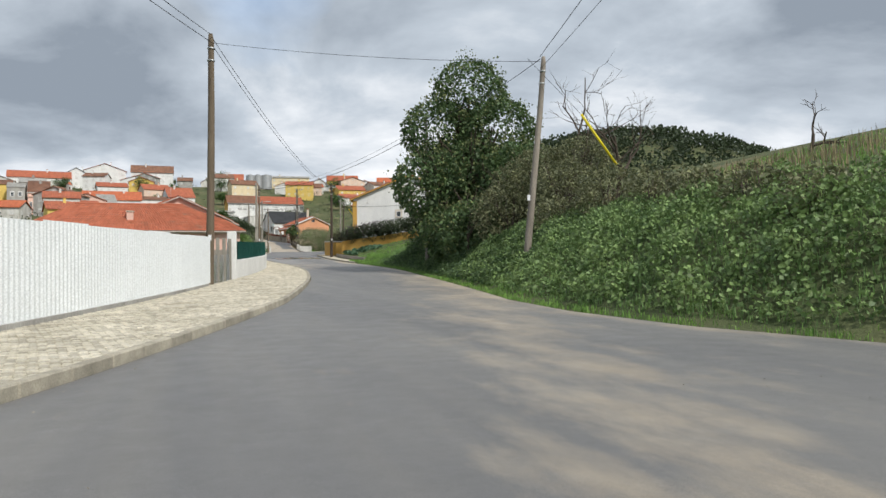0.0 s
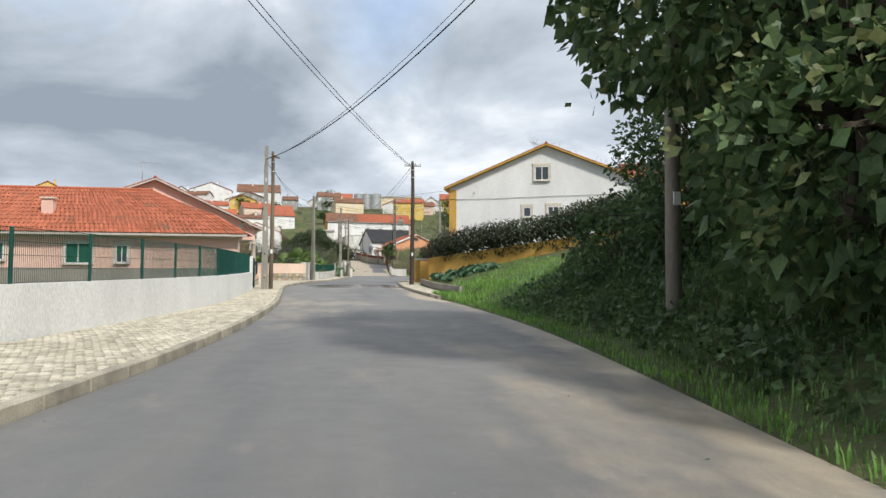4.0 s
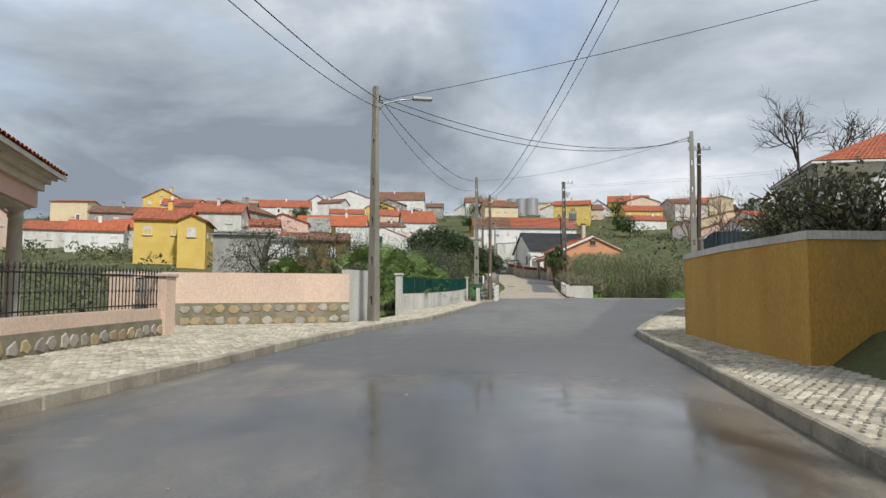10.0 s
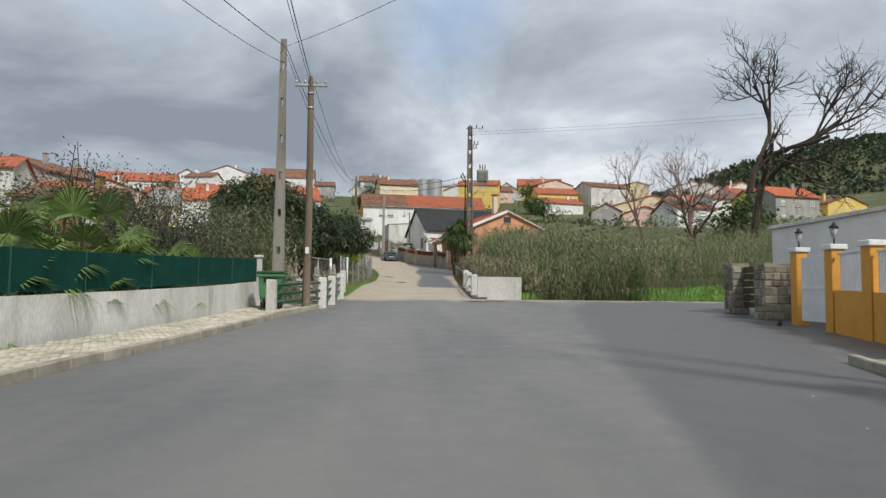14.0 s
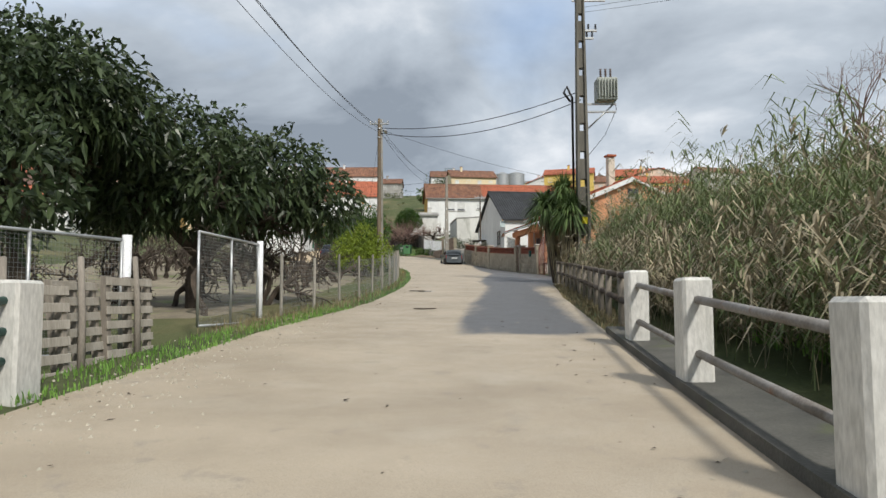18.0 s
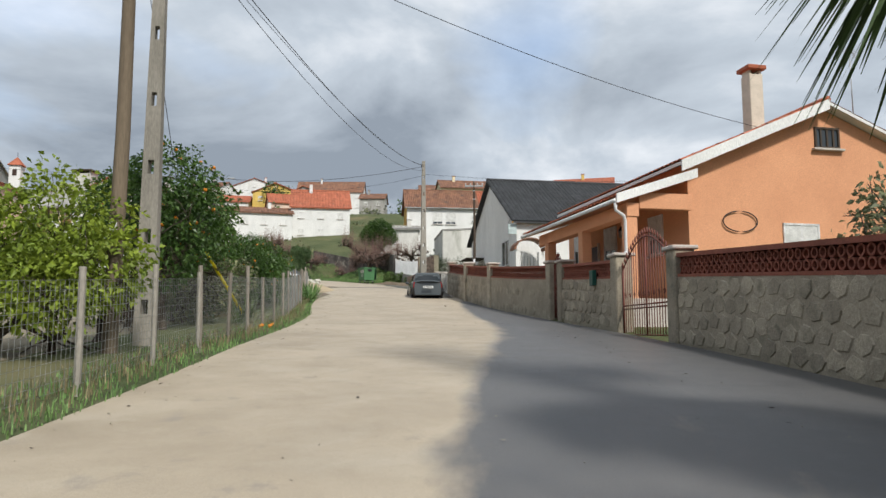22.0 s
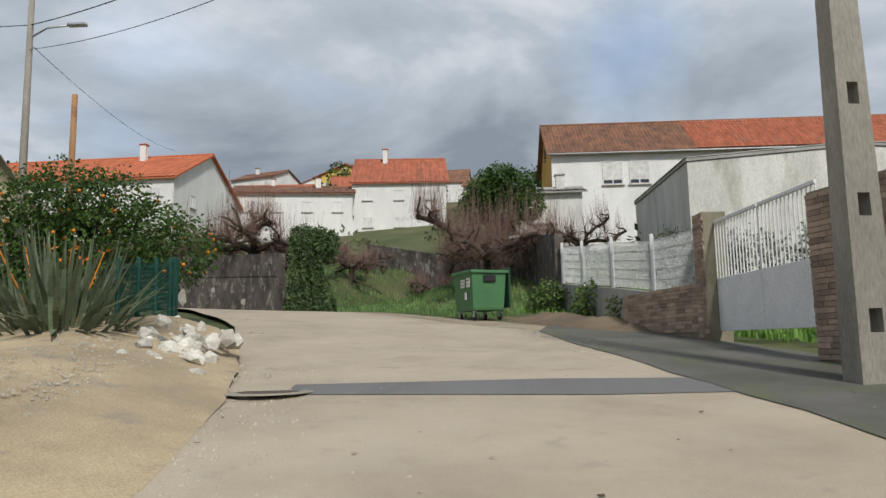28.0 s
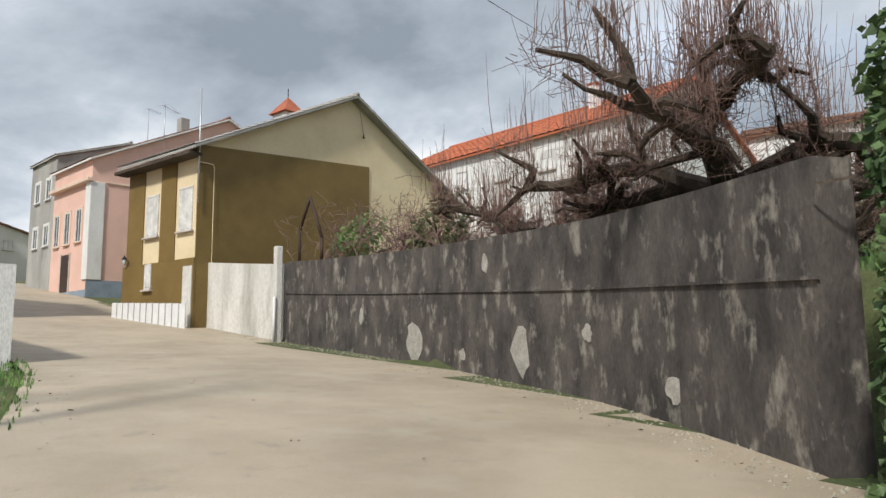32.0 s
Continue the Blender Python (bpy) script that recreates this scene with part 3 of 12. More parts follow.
def right_edge(s):
    return np.interp(s, [-60, 4, 10, 12.5, 16, 20, 40, 66, 90, 97, 100, 106, 112, 120, 128, 139.5, 139.6, 144, 160, 168, 173, 216, 217, 226, 232, 237, 240.9, 244.4, 249.5, 257, 263, 300],
                     [9, 9, 6.2, 4.6, 3.4, 2.8, 2.6, 2.4, 2.2, 2.0, 2.4, 3.3, 4.4, 6.0, 9, 16, 1.9, 2.0, 2.3, 2.9, 5.2, 5.2, 4.2, 4.4, 3.6, 3.2, 3.6, 4.15, 4.45, 4.45, 4.0, 3.8])


def bell(x, c, w):
    return np.exp(-((x - c) / w) ** 2)


def road_layers(s, d):
    """How far newer asphalt, dust and damp cover the road at (s, d), each 0 to 1."""
    le, rt = left_edge(s), right_edge(s)
    # darker asphalt: the fan into the side road, the strip along the lane, the trench, a patch at the kerb
    fan = smooth(-0.35, 0.35, d - np.interp(s, [94, 96, 104, 112, 120, 128, 134, 139], [2.2, 0.8, 1.0, 1.4, 2.2, 3.4, 4.6, 6.5])) * smooth(93, 97, s) * (1 - smooth(139.2, 139.5, s))
    edge = np.interp(s, [149, 157, 161, 166, 172, 177.5, 182, 186, 192, 199, 207], [-0.4, -0.5, -0.25, 0.1, 0.0, 1.0, 2.0, 2.7, 3.3, 4.4, 5.2])
    strip_ = smooth(-0.3, 0.3, d - edge) * smooth(149.3, 150.0, s) * (1 - smooth(200, 208, s))
    strip_ *= 1 - 0.75 * smooth(1.5, 2.3, d) * (1 - smooth(164, 170, s))
    fresh = 0.8 * fan + 0.95 * strip_ + 0.9 * smooth(70.4, 71, s) * (1 - smooth(76.5, 77.5, s)) * (1 - smooth(0.35, 0.6, d - le))
    fresh += 0.62 * smooth(78, 84, s) * (1 - smooth(94, 104, s)) + 0.35 * smooth(224, 227, s) * smooth(2.6, 3.6, d) * (1 - smooth(229, 232, s)) + 0.75 * smooth(203, 207, s) * smooth(2.2, 3.6, d) * (1 - smooth(217, 221, s))
    # dust and washed sand
    lane = smooth(137.2, 141.5, s + 0.5 * np.sin(d * 1.7))
    dust = 0.20 + 0.25 * bell(d, 1.6, 1.3) * (1 - smooth(40, 60, s)) + 0.25 * smooth(0.9, 0.1, rt - d) * (s < 130)
    dust += 0.22 * smooth(44, 62, s) * (1 - smooth(84, 96, s)) * smooth(1.2, -2.5, d)
    dust += 0.85 * bell(s, 67.5, 3.2) * smooth(1.3, 0.3, rt - d) + 0.25 * bell(s, 80.5, 3.0) * smooth(1.5, 0.4, rt - d)
    dust -= 0.22 * smooth(84, 100, s) * (1 - smooth(120, 138, s))
    dust = dust * (1 - lane) + lane * (0.80 - 0.62 * strip_ + 0.12 * smooth(206, 226, s) + 0.15 * bell(d, -1.3, 1.5))
    dust -= lane * 0.55 * smooth(203, 207, s) * smooth(2.2, 3.6, d) * (1 - smooth(217, 221, s))
    dust += lane * (0.30 - 0.22 * smooth(148, 152, s) * (1 - smooth(168, 174, s))) * smooth(0.8, 0.1, np.minimum(rt - d, d - le)) * (1 - 0.8 * strip_)
    # damp: the flooded bend, the muddy left side before it, the dark foot of the stone walls
    wet = 0.95 * bell(s, 83.8, 2.6) * bell(d, -0.5, 1.9) + 0.55 * bell(s, 80.3, 1.6) * bell(d, 1.8, 0.7) + 0.40 * bell(s, 86.5, 6.0) * bell(d, 0.4, 3.0)
    wet += 0.34 * smooth(60, 70, s) * (1 - smooth(84, 92, s)) * smooth(0.5, -2.5, d) + 0.18 * smooth(52, 62, s) * (1 - smooth(128, 138, s))
    wet += 0.42 * bell(s, 120, 12) * fan * bell(d - 0.35 * (s - 104), 2.0, 2.2) + 0.42 * smooth(168, 174, s) * (1 - smooth(184, 192, s)) * smooth(1.6, 3.4, d)
    wet += 0.9 * bell(s, 163.9, 0.5) * bell(d, -2.2, 0.45)
    return np.clip(fresh, 0, 1), np.clip(dust, 0, 1), np.clip(wet, 0, 1)


def road_sheet(name, s0, s1, left, right, label, step=0.35, cols=30):
    rows = np.linspace(s0, s1, int((s1 - s0) / step) + 1)
    a, b = left(rows), right(rows)
    s = np.repeat(rows, cols + 1)
    d = (a[:, None] + (b - a)[:, None] * np.linspace(0, 1, cols + 1)[None]).ravel()
    x, y, z = (np.interp(s, RUN, LINE[:, k]) for k in range(3))
    tx, ty = np.interp(s, RUN, TAN[:, 0]), np.interp(s, RUN, TAN[:, 1])
    n = np.hypot(tx, ty)
    v = np.stack([x + d * ty / n, y - d * tx / n, z], 1)
    i = (np.arange(len(rows) - 1)[:, None] * (cols + 1) + np.arange(cols)[None]).ravel()
    ob = mesh_ob(name, v, np.stack([i, i + 1, i + cols + 2, i + cols + 1], 1), ROAD_MAT, None, True)
    for key, val in zip(("fresh", "dust", "wet"), road_layers(s, d)):
        ob.data.attributes.new(key, "FLOAT", "POINT").data.foreach_set("value", val.astype(np.float32))
    return tagged(ob, label, "road", kind="structure")


road = road_sheet("road", -58, 139.5, lambda s: left_edge(s) + 0.02, right_edge, "patched grey asphalt road, damp in places")
lane = road_sheet("sandy_road", 139.5, 300, left_edge, right_edge, "asphalt lane covered with pale sand and dust")


def free_sheet(name, outline, up, material, step=0.8, label="", category="road"):
    """A sheet draped on the road's level inside a convex (s, d) outline given as left and right pairs per run."""
    v, f = [], []
    rows = []
    for (s0, a0, b0), (s1, a1, b1) in zip(outline, outline[1:]):
        n = max(1, int(abs(s1 - s0) / step))
        rows += [(s0 + (s1 - s0) * k / n, a0 + (a1 - a0) * k / n, b0 + (b1 - b0) * k / n) for k in range(n)]
    rows.append(outline[-1])
    cols = 8
    for s, a, b in rows:
        for k in range(cols + 1):
            d = a + (b - a) * k / cols
            jit = 0.10 * noise.noise((s * 0.9, d * 0.9, 3.1)) if k in (0, cols) else 0
            p = at(s, d + jit, up(s, d) if callable(up) else up)
            v.append((p.x, p.y, p.z))
    for i in range(len(rows) - 1):
        for k in range(cols):
            c = i * (cols + 1) + k
            f.append([c, c + 1, c + cols + 2, c + cols + 1])
    ob = mesh_ob(name, np.array(v), f, material, None, True)
    return tagged(ob, label, category, kind="structure")


def yard_level(s, d):
    """Height of the parking yard over the road's own level."""
    return 0.002 + 0.5 * float(smooth(2.7, 5.2, -d)) * float(smooth(205.6, 209.4, s))


# side road that leaves to the right before the bridge
free_sheet("side_road", [(118, 5.0, 40), (126, 8, 42), (139.4, 15.8, 44)], -0.004, mat("worn_asphalt", (0.165, 0.163, 0.16), 0.5, (0.10, 0.10, 0.102), scale=0.3, grain=140, bump=0.3, bump_dist=0.006, spots=(0.19, 0.18, 0.165), spot=(0.54, 0.7), spot_scale=0.5, streak=(0.2, 1, 1)), label="side road of worn asphalt leading off")
free_sheet("trench_patch", [(219.55, 0.9, 3.7), (220.0, -2.3, 3.6), (220.45, -2.4, 3.2), (220.75, -2.4, 0.6)], 0.007, ASPHALT_NEW, 0.15, label="grey asphalt trench patch across the lane")
free_sheet("driveway", [(205.5, 3.7, 4.9), (212, 3.0, 5.2), (216, 2.7, 5.2), (221, 2.2, 5.0), (224.6, 2.3, 5.3), (227.4, 3.0, 5.8), (229, 4.4, 6.0)], 0.012, mat("dark_damp_asphalt", (0.13, 0.125, 0.115), 0.8, (0.085, 0.085, 0.07), scale=0.8, grain=60, bump=0.4, spots=(0.10, 0.115, 0.06), spot=(0.55, 0.7), spot_scale=0.6), label="dark mossy asphalt apron before a gate")
free_sheet("parking_yard", [(205.6, -12, -5.3), (207.6, -12, -5.3), (209.2, -12, -4.2), (210.4, -12, -2.9), (211.6, -12, -2.3), (214, -12.5, -2.2), (222, -12.5, -3.3), (227, -9, -3.8)], lambda s, d: yard_level(s, d) - 0.03 * float(1 - smooth(205.6, 206.6, s)), GRAVEL, label="yellowish gravel parking yard", category="yard")
free_sheet("yard_edge_earth", [(203.5, -5.4, -2.2), (206.5, -5.8, -2.0), (208.4, -5.4, -1.8), (209.4, -4.4, -2.0), (210.4, -3.4, -2.2), (211.2, -2.9, -2.5)], lambda s, d: yard_level(s, d) + 0.012, mat("stony_brown_earth", (0.24, 0.195, 0.14), 0.95, (0.13, 0.105, 0.08), scale=2.2, grain=28, bump=0.8, bump_dist=0.03, spots=(0.36, 0.32, 0.26), spot=(0.57, 0.66), spot_scale=7.0), label="dark stony earth at the edge of a yard", category="yard")


def build_pavements():
    # bedding sheets; the setts lie on them
    def wall_line(s):
        return np.interp(s, [-60, 12, 30, 36, 60, 74, 80, 84, 93, 96, 99.5, 100.5, 106, 112, 134], [-7.2, -7.1, -7.3, -7.1, -5.9, -6.2, -6.7, -7.1, -8.4, -11, -11, -6.2, -6.4, -7.7, -6.5])
    left = strip("pavement_left", -20, 134, wall_line, lambda s: left_edge(s) - 0.14, 0.115, JOINT, 1.0, 6)
    tagged(left, "limestone sett pavement beside the road", "pavement", kind="structure")
    right = strip("pavement_right", 69.5, 119, lambda s: right_edge(s) + 0.14, lambda s: np.interp(s, [66, 84, 96, 98.5, 104, 105.2, 112, 119], [3.7, 3.85, 4.0, 7.0, 7.4, 5.3, 6.2, 7.4]), 0.115, JOINT, 1.0, 6)
    tagged(right, "limestone sett pavement beside ochre walls", "pavement", kind="structure")
    # setts: small cubes set in wavering rows, joined
    for owner, s0, s1, a, b, pitch in ((left, 4, 134, wall_line, lambda s: left_edge(s) - 0.15, 0.125), (right, 69.5, 118.6, lambda s: right_edge(s) + 0.15, lambda s: np.interp(s, [66, 84, 96, 98.5, 104, 105.2, 112, 119], [3.7, 3.85, 4.0, 7.0, 7.4, 5.3, 6.2, 7.4]), 0.125)):
        rows = np.arange(s0, s1, pitch)
        cx, cy, cz, ca = [], [], [], []
        rng = np.random.default_rng(5)
        xl, yl, zl = (np.interp(rows, RUN, LINE[:, k]) for k in range(3))
        tx, ty = np.interp(rows, RUN, TAN[:, 0]), np.interp(rows, RUN, TAN[:, 1])
        for j, s in enumerate(rows):
            lo, hi = float(a(s)), float(b(s))
            ds = np.arange(lo + 0.05, hi - 0.03, pitch) + (j % 2) * pitch / 2
            ds = ds[ds < hi - 0.03]
            k = len(ds)
            off = rng.normal(0, 0.010, k) + 0.03 * np.sin(ds * 3.0)
            cx.append(xl[j] + ds * ty[j] + off * tx[j])
            cy.append(yl[j] - ds * tx[j] + off * ty[j])
            cz.append(np.full(k, zl[j] + 0.125))
            ca.append(np.full(k, math.atan2(ty[j], tx[j])) + rng.normal(0, 0.08, k))
        cx, cy, cz, ca = map(np.concatenate, (cx, cy, cz, ca))
        n = len(cx)
        cz = cz + rng.normal(0, 0.004, n)
        hw = rng.uniform(0.046, 0.058, (n, 2))
        c, sn = np.cos(ca), np.sin(ca)
        v = np.empty((n, 8, 3))
        for q, (u, w) in enumerate(((-1, -1), (1, -1), (1, 1), (-1, 1))):
            for lay, (shr, dz) in enumerate(((1.0, -0.02), (0.80, 0.006))):
                px, py = u * hw[:, 0] * shr, w * hw[:, 1] * shr
                v[:, q + 4 * lay] = np.stack([cx + px * c - py * sn, cy + px * sn + py * c, cz + dz], 1)
        base = np.array([[4, 5, 6, 7], [0, 1, 5, 4], [1, 2, 6, 5], [2, 3, 7, 6], [3, 0, 4, 7]])
        f = (np.arange(n)[:, None, None] * 8 + base[None]).reshape(-1, 4)
        setts = mesh_ob("setts", v.reshape(-1, 3), f, COBBLE, owner)
        tagged(setts, "small pale limestone setts", kind="stuff")


build_pavements()
EDGES = {"left": left_edge, "right": right_edge}
# ---- houses ----
def tiled_slope(pile, a, b, c, d, pitch=0.24, row=0.42, amp=0.045):
    """Barrel tiles on the slope a-b (eave) to d-c (ridge): each tile a bent strip, rows lapping."""
    a, b, c, d = (np.array(q, float) for q in (a, b, c, d))
    up = ((d - a) + (c - b)) / 2
    ln, wd = np.linalg.norm(up), np.linalg.norm(b - a)
    if ln < 0.1 or wd < 0.1:
        return
    nrm = np.cross(b - a, up)
    nrm /= np.linalg.norm(nrm)
    if nrm[2] < 0:
        nrm = -nrm
    nr, nc = max(1, int(ln / row)), max(1, int(wd / pitch))
    prof = [(-0.5, 0.0), (-0.22, 1.0), (0.22, 1.0), (0.5, 0.0)]
    for r in range(nr):
        u0, u1 = r / nr, min(1.0, (r + 1.12) / nr)
        l0, r0 = a + (d - a) * u0, b + (c - b) * u0
        l1, r1 = a + (d - a) * u1, b + (c - b) * u1
        m = max(1, int(np.linalg.norm(r0 - l0) / pitch))
        k = (np.arange(m) + 0.5) / m
        for (p0, h0), (p1, h1) in zip(prof, prof[1:]):
            q = np.empty((m, 4, 3))
            for slot, (pp, hh, L_, R_, lift) in enumerate(((p0, h0, l0, r0, 0.028), (p1, h1, l0, r0, 0.028), (p1, h1, l1, r1, 0.004), (p0, h0, l1, r1, 0.004))):
                q[:, slot] = L_ + (R_ - L_) * (k + pp / m)[:, None] + nrm * (hh * amp + lift)
            pile.quads(q)


def add_window(parent, x, y, z, w, h, face, frame_mat=None, trim=None, blind=0.0, shutters=None, bars=1, depth=0.08):
    """A window on a wall face: face is '-y', '+x' ... in the house's own axes; (x, y, z) is the sill's middle on the wall."""
    ax = {"-y": (1, 0, 0, -1), "+y": (-1, 0, 0, 1), "+x": (0, 1, 1, 0), "-x": (0, -1, -1, 0)}[face]
    holder = new("window")
    holder.parent = parent
    rot = {"-y": 0, "+x": 90, "+y": 180, "-x": -90}[face]
    holder.matrix_basis = pose(x, y, z, 0, 0, rot)
    fm = frame_mat or FRAME_W
    t = 0.06
    bm = bmesh.new()
    for lo, hi in (((-w / 2, -0.03, 0), (-w / 2 + t, 0.05, h)), ((w / 2 - t, -0.03, 0), (w / 2, 0.05, h)), ((-w / 2, -0.03, h - t), (w / 2, 0.05, h)), ((-w / 2, -0.03, 0), (w / 2, 0.05, t))):
        b2 = box_bm(lo, hi)
        me = bpy.data.meshes.new("tmp")
        b2.to_mesh(me)
        b2.free()
        bm.from_mesh(me)
        bpy.data.meshes.remove(me)
    for k in range(bars):
        px = -w / 2 + w * (k + 1) / (bars + 1)
        b2 = box_bm((px - t / 2, -0.02, t), (px + t / 2, 0.04, h - t))
        me = bpy.data.meshes.new("tmp")
        b2.to_mesh(me)
        b2.free()
        bm.from_mesh(me)
        bpy.data.meshes.remove(me)
    part("window_frame", bm, fm, holder)
    box("pane", (-w / 2 + 0.03, 0.012, 0.03), (w / 2 - 0.03, 0.03, h - 0.03), GLASS, holder, 0)
    if blind:
        box("roller_blind", (-w / 2 + 0.04, -0.015, h * (1 - blind)), (w / 2 - 0.04, 0.005, h - 0.02), SHUTTER_W, holder, 0)
    if trim:
        box("window_trim", (-w / 2 - 0.14, -0.035, h + 0.002), (w / 2 + 0.14, 0.03, h + 0.15), trim, holder, 0.01)
        for sg in (-1, 1):
            box("window_trim", (min(sg * (w / 2 + 0.002), sg * (w / 2 + 0.14)), -0.034, 0), (max(sg * (w / 2 + 0.002), sg * (w / 2 + 0.14)), 0.03, h), trim, holder, 0.01)
    box("window_sill", (-w / 2 - 0.10, -0.12, -0.07), (w / 2 + 0.10, 0.03, -0.003), trim or STONE_TRIM, holder, 0.01)
    if shutters:
        for sg in (-1, 1):
            lo, hi = sorted((sg * (w / 2 + 0.15), sg * (w + 0.12)))
            box("shutter", (lo, -0.06, 0), (hi, -0.015, h), shutters, holder, 0.008)
    return holder


def add_door(parent, x, y, z, w, h, face, material):
    rot = {"-y": 0, "+x": 90, "+y": 180, "-x": -90}[face]
    d = new("door")
    d.parent = parent
    d.matrix_basis = pose(x, y, z, 0, 0, rot)
    box("door_leaf", (-w / 2, -0.03, 0), (w / 2, 0.03, h), material, d, 0.008)
    box("door_frame", (-w / 2 - 0.10, -0.045, 0), (-w / 2 - 0.002, 0.03, h + 0.1), STONE_TRIM, d, 0.008)
    box("door_frame", (w / 2 + 0.002, -0.045, 0), (w / 2 + 0.10, 0.03, h + 0.1), STONE_TRIM, d, 0.008)
    return d


def house(loc, rz, w, l, h, rise, wall, roof, label, ridge="y", over=0.4, tiles=True, name="house", base=-1.5, verge=None, hip=False, category="house", group="", chimney=None, pitch=0.24, body=None, walls=None):
    """A house w wide (x), l long (y), from its front left corner; ridge along x or y; gables or hips."""
    H = thing(name, loc, rz, label, category, group)
    if ridge == "y":
        gab = [(0, 0), (w, 0), (w / 2, h + rise)]
        v = [(0, 0, base), (w, 0, base), (w, l, base), (0, l, base), (0, 0, h), (w, 0, h), (w, l, h), (0, l, h)]
        if not hip:
            v += [(w / 2, 0, h + rise), (w / 2, l, h + rise)]
    else:
        v = [(0, 0, base), (w, 0, base), (w, l, base), (0, l, base), (0, 0, h), (w, 0, h), (w, l, h), (0, l, h)]
        if not hip:
            v += [(0, l / 2, h + rise), (w, l / 2, h + rise)]
    if hip:
        f = [[0, 1, 5, 4], [1, 2, 6, 5], [2, 3, 7, 6], [3, 0, 4, 7], [4, 5, 6, 7]]
    elif ridge == "y":
        f = [[0, 1, 5, 8, 4], [1, 2, 6, 5], [2, 3, 7, 9, 6], [3, 0, 4, 7]]
    else:
        f = [[0, 1, 5, 4], [1, 2, 6, 9, 5], [2, 3, 7, 6], [3, 0, 4, 8, 7]]
    if body:
        x0, x1, y0, y1 = body
        v = [(x0, y0, base), (x1, y0, base), (x1, y1, base), (x0, y1, base), (x0, y0, h), (x1, y0, h), (x1, y1, h), (x0, y1, h)]
    if walls:
        v, f = walls
    mesh_ob("wall", v, f, wall, H)
    o = over
    half = (w if ridge == "y" else l) / 2
    k = rise / half
    lo, t = h - o * k, 0.10
    slopes = []
    if hip:
        r = min(half, (l if ridge == "y" else w) / 2)
        if ridge == "y":
            e0, e1 = (w / 2, r, h + rise), (w / 2, l - r, h + rise)
        else:
            e0, e1 = (r, l / 2, h + rise), (w - r, l / 2, h + rise)
        c = [(-o, -o, lo), (w + o, -o, lo), (w + o, l + o, lo), (-o, l + o, lo)]
        slopes = [(c[0], c[1], e0, e0), (c[1], c[2], e1, e0), (c[2], c[3], e1, e1), (c[3], c[0], e0, e1)] if ridge == "y" else [(c[0], c[1], e1, e0), (c[1], c[2], e1, e1), (c[2], c[3], e0, e1), (c[3], c[0], e0, e0)]
    elif ridge == "y":
        slopes = [((-o, l + o, lo), (-o, -o, lo), (w / 2, -o, h + rise), (w / 2, l + o, h + rise)), ((w + o, -o, lo), (w + o, l + o, lo), (w / 2, l + o, h + rise), (w / 2, -o, h + rise))]
    else:
        slopes = [((-o, -o, lo), (w + o, -o, lo), (w + o, l / 2, h + rise), (-o, l / 2, h + rise)), ((w + o, l + o, lo), (-o, l + o, lo), (-o, l / 2, h + rise), (w + o, l / 2, h + rise))]
    sv, sf = [], []
    for q in slopes:
        n = len(sv)
        sv += [(x, y, z + 0.02) for x, y, z in q] + [(x, y, z + 0.02 + t) for x, y, z in q]
        sf += [[n + 3, n + 2, n + 1, n], [n + 4, n + 5, n + 6, n + 7]] + [[n + i, n + (i + 1) % 4, n + 4 + (i + 1) % 4, n + 4 + i] for i in range(4)]
    R = mesh_ob("roof", sv, sf, verge or roof, H)
    p = Pile()
    for q in slopes:
        qq = [(x, y, z + 0.03 + t) for x, y, z in q]
        tiled_slope(p, *qq, pitch=pitch if tiles else 0.45, row=0.42 if tiles else 0.9)
    tl = p.done("roof_tiles", roof, R)
    tl["kind"] = "stuff"
    for q in slopes:
        if np.linalg.norm(np.subtract(q[2], q[3])) > 0.3:
            a, b = np.add(q[3], (0, 0, t + 0.08)), np.add(q[2], (0, 0, t + 0.08))
            n = max(2, int(np.linalg.norm(b - a) / 0.4))
            tube("ridge_tiles", [a + (b - a) * i / n for i in range(n + 1)], 0.10, roof, R, 6)
            break
    if chimney:
        cx, cy, ch = chimney
        zz = h
        box("chimney", (cx - 0.28, cy - 0.28, zz), (cx + 0.28, cy + 0.28, zz + ch), wall, H, 0.02)
        box("chimney_cap", (cx - 0.36, cy - 0.36, zz + ch), (cx + 0.36, cy + 0.36, zz + ch + 0.09), roof, H, 0.02)
    return H
def village_house(loc, rz, w, l, h, rise, wall, roof, label, ridge):
    """A house of the far village, with windows on its front and one side."""
    H = house(loc, rz, w, l, h, rise, wall, roof, label, ridge, 0.3, tiles=False, base=-7, group="houses of the village")
    n = max(1, int(w / 2.6))
    floors = [h - 1.75] + ([h - 4.4] if h > 3.6 else [])
    for z in floors:
        for k in range(n):
            add_window(H, w * (k + 0.5) / n, -0.01, z, 0.9, 1.0, "-y", blind=random.choice((0, 0, 0.4, 1.0)), shutters=None)
    if ridge == "y" and rise > 1.1:
        add_window(H, w / 2, -0.01, h + rise * 0.25, 0.7, 0.8, "-y")
    for k in range(2):
        add_window(H, w + 0.01, l * (k + 0.5) / 2, h - 1.75, 0.9, 1.0, "+x")
    if w > 5:
        cx = w * random.uniform(0.2, 0.8)
        box("chimney", (cx - 0.25, l * 0.4, h), (cx + 0.25, l * 0.4 + 0.5, h + rise + 0.9), wall, H, 0.02)
        box("chimney_cap", (cx - 0.32, l * 0.4 - 0.07, h + rise + 0.9), (cx + 0.32, l * 0.4 + 0.57, h + rise + 1.0), roof, H, 0.02)
    return H


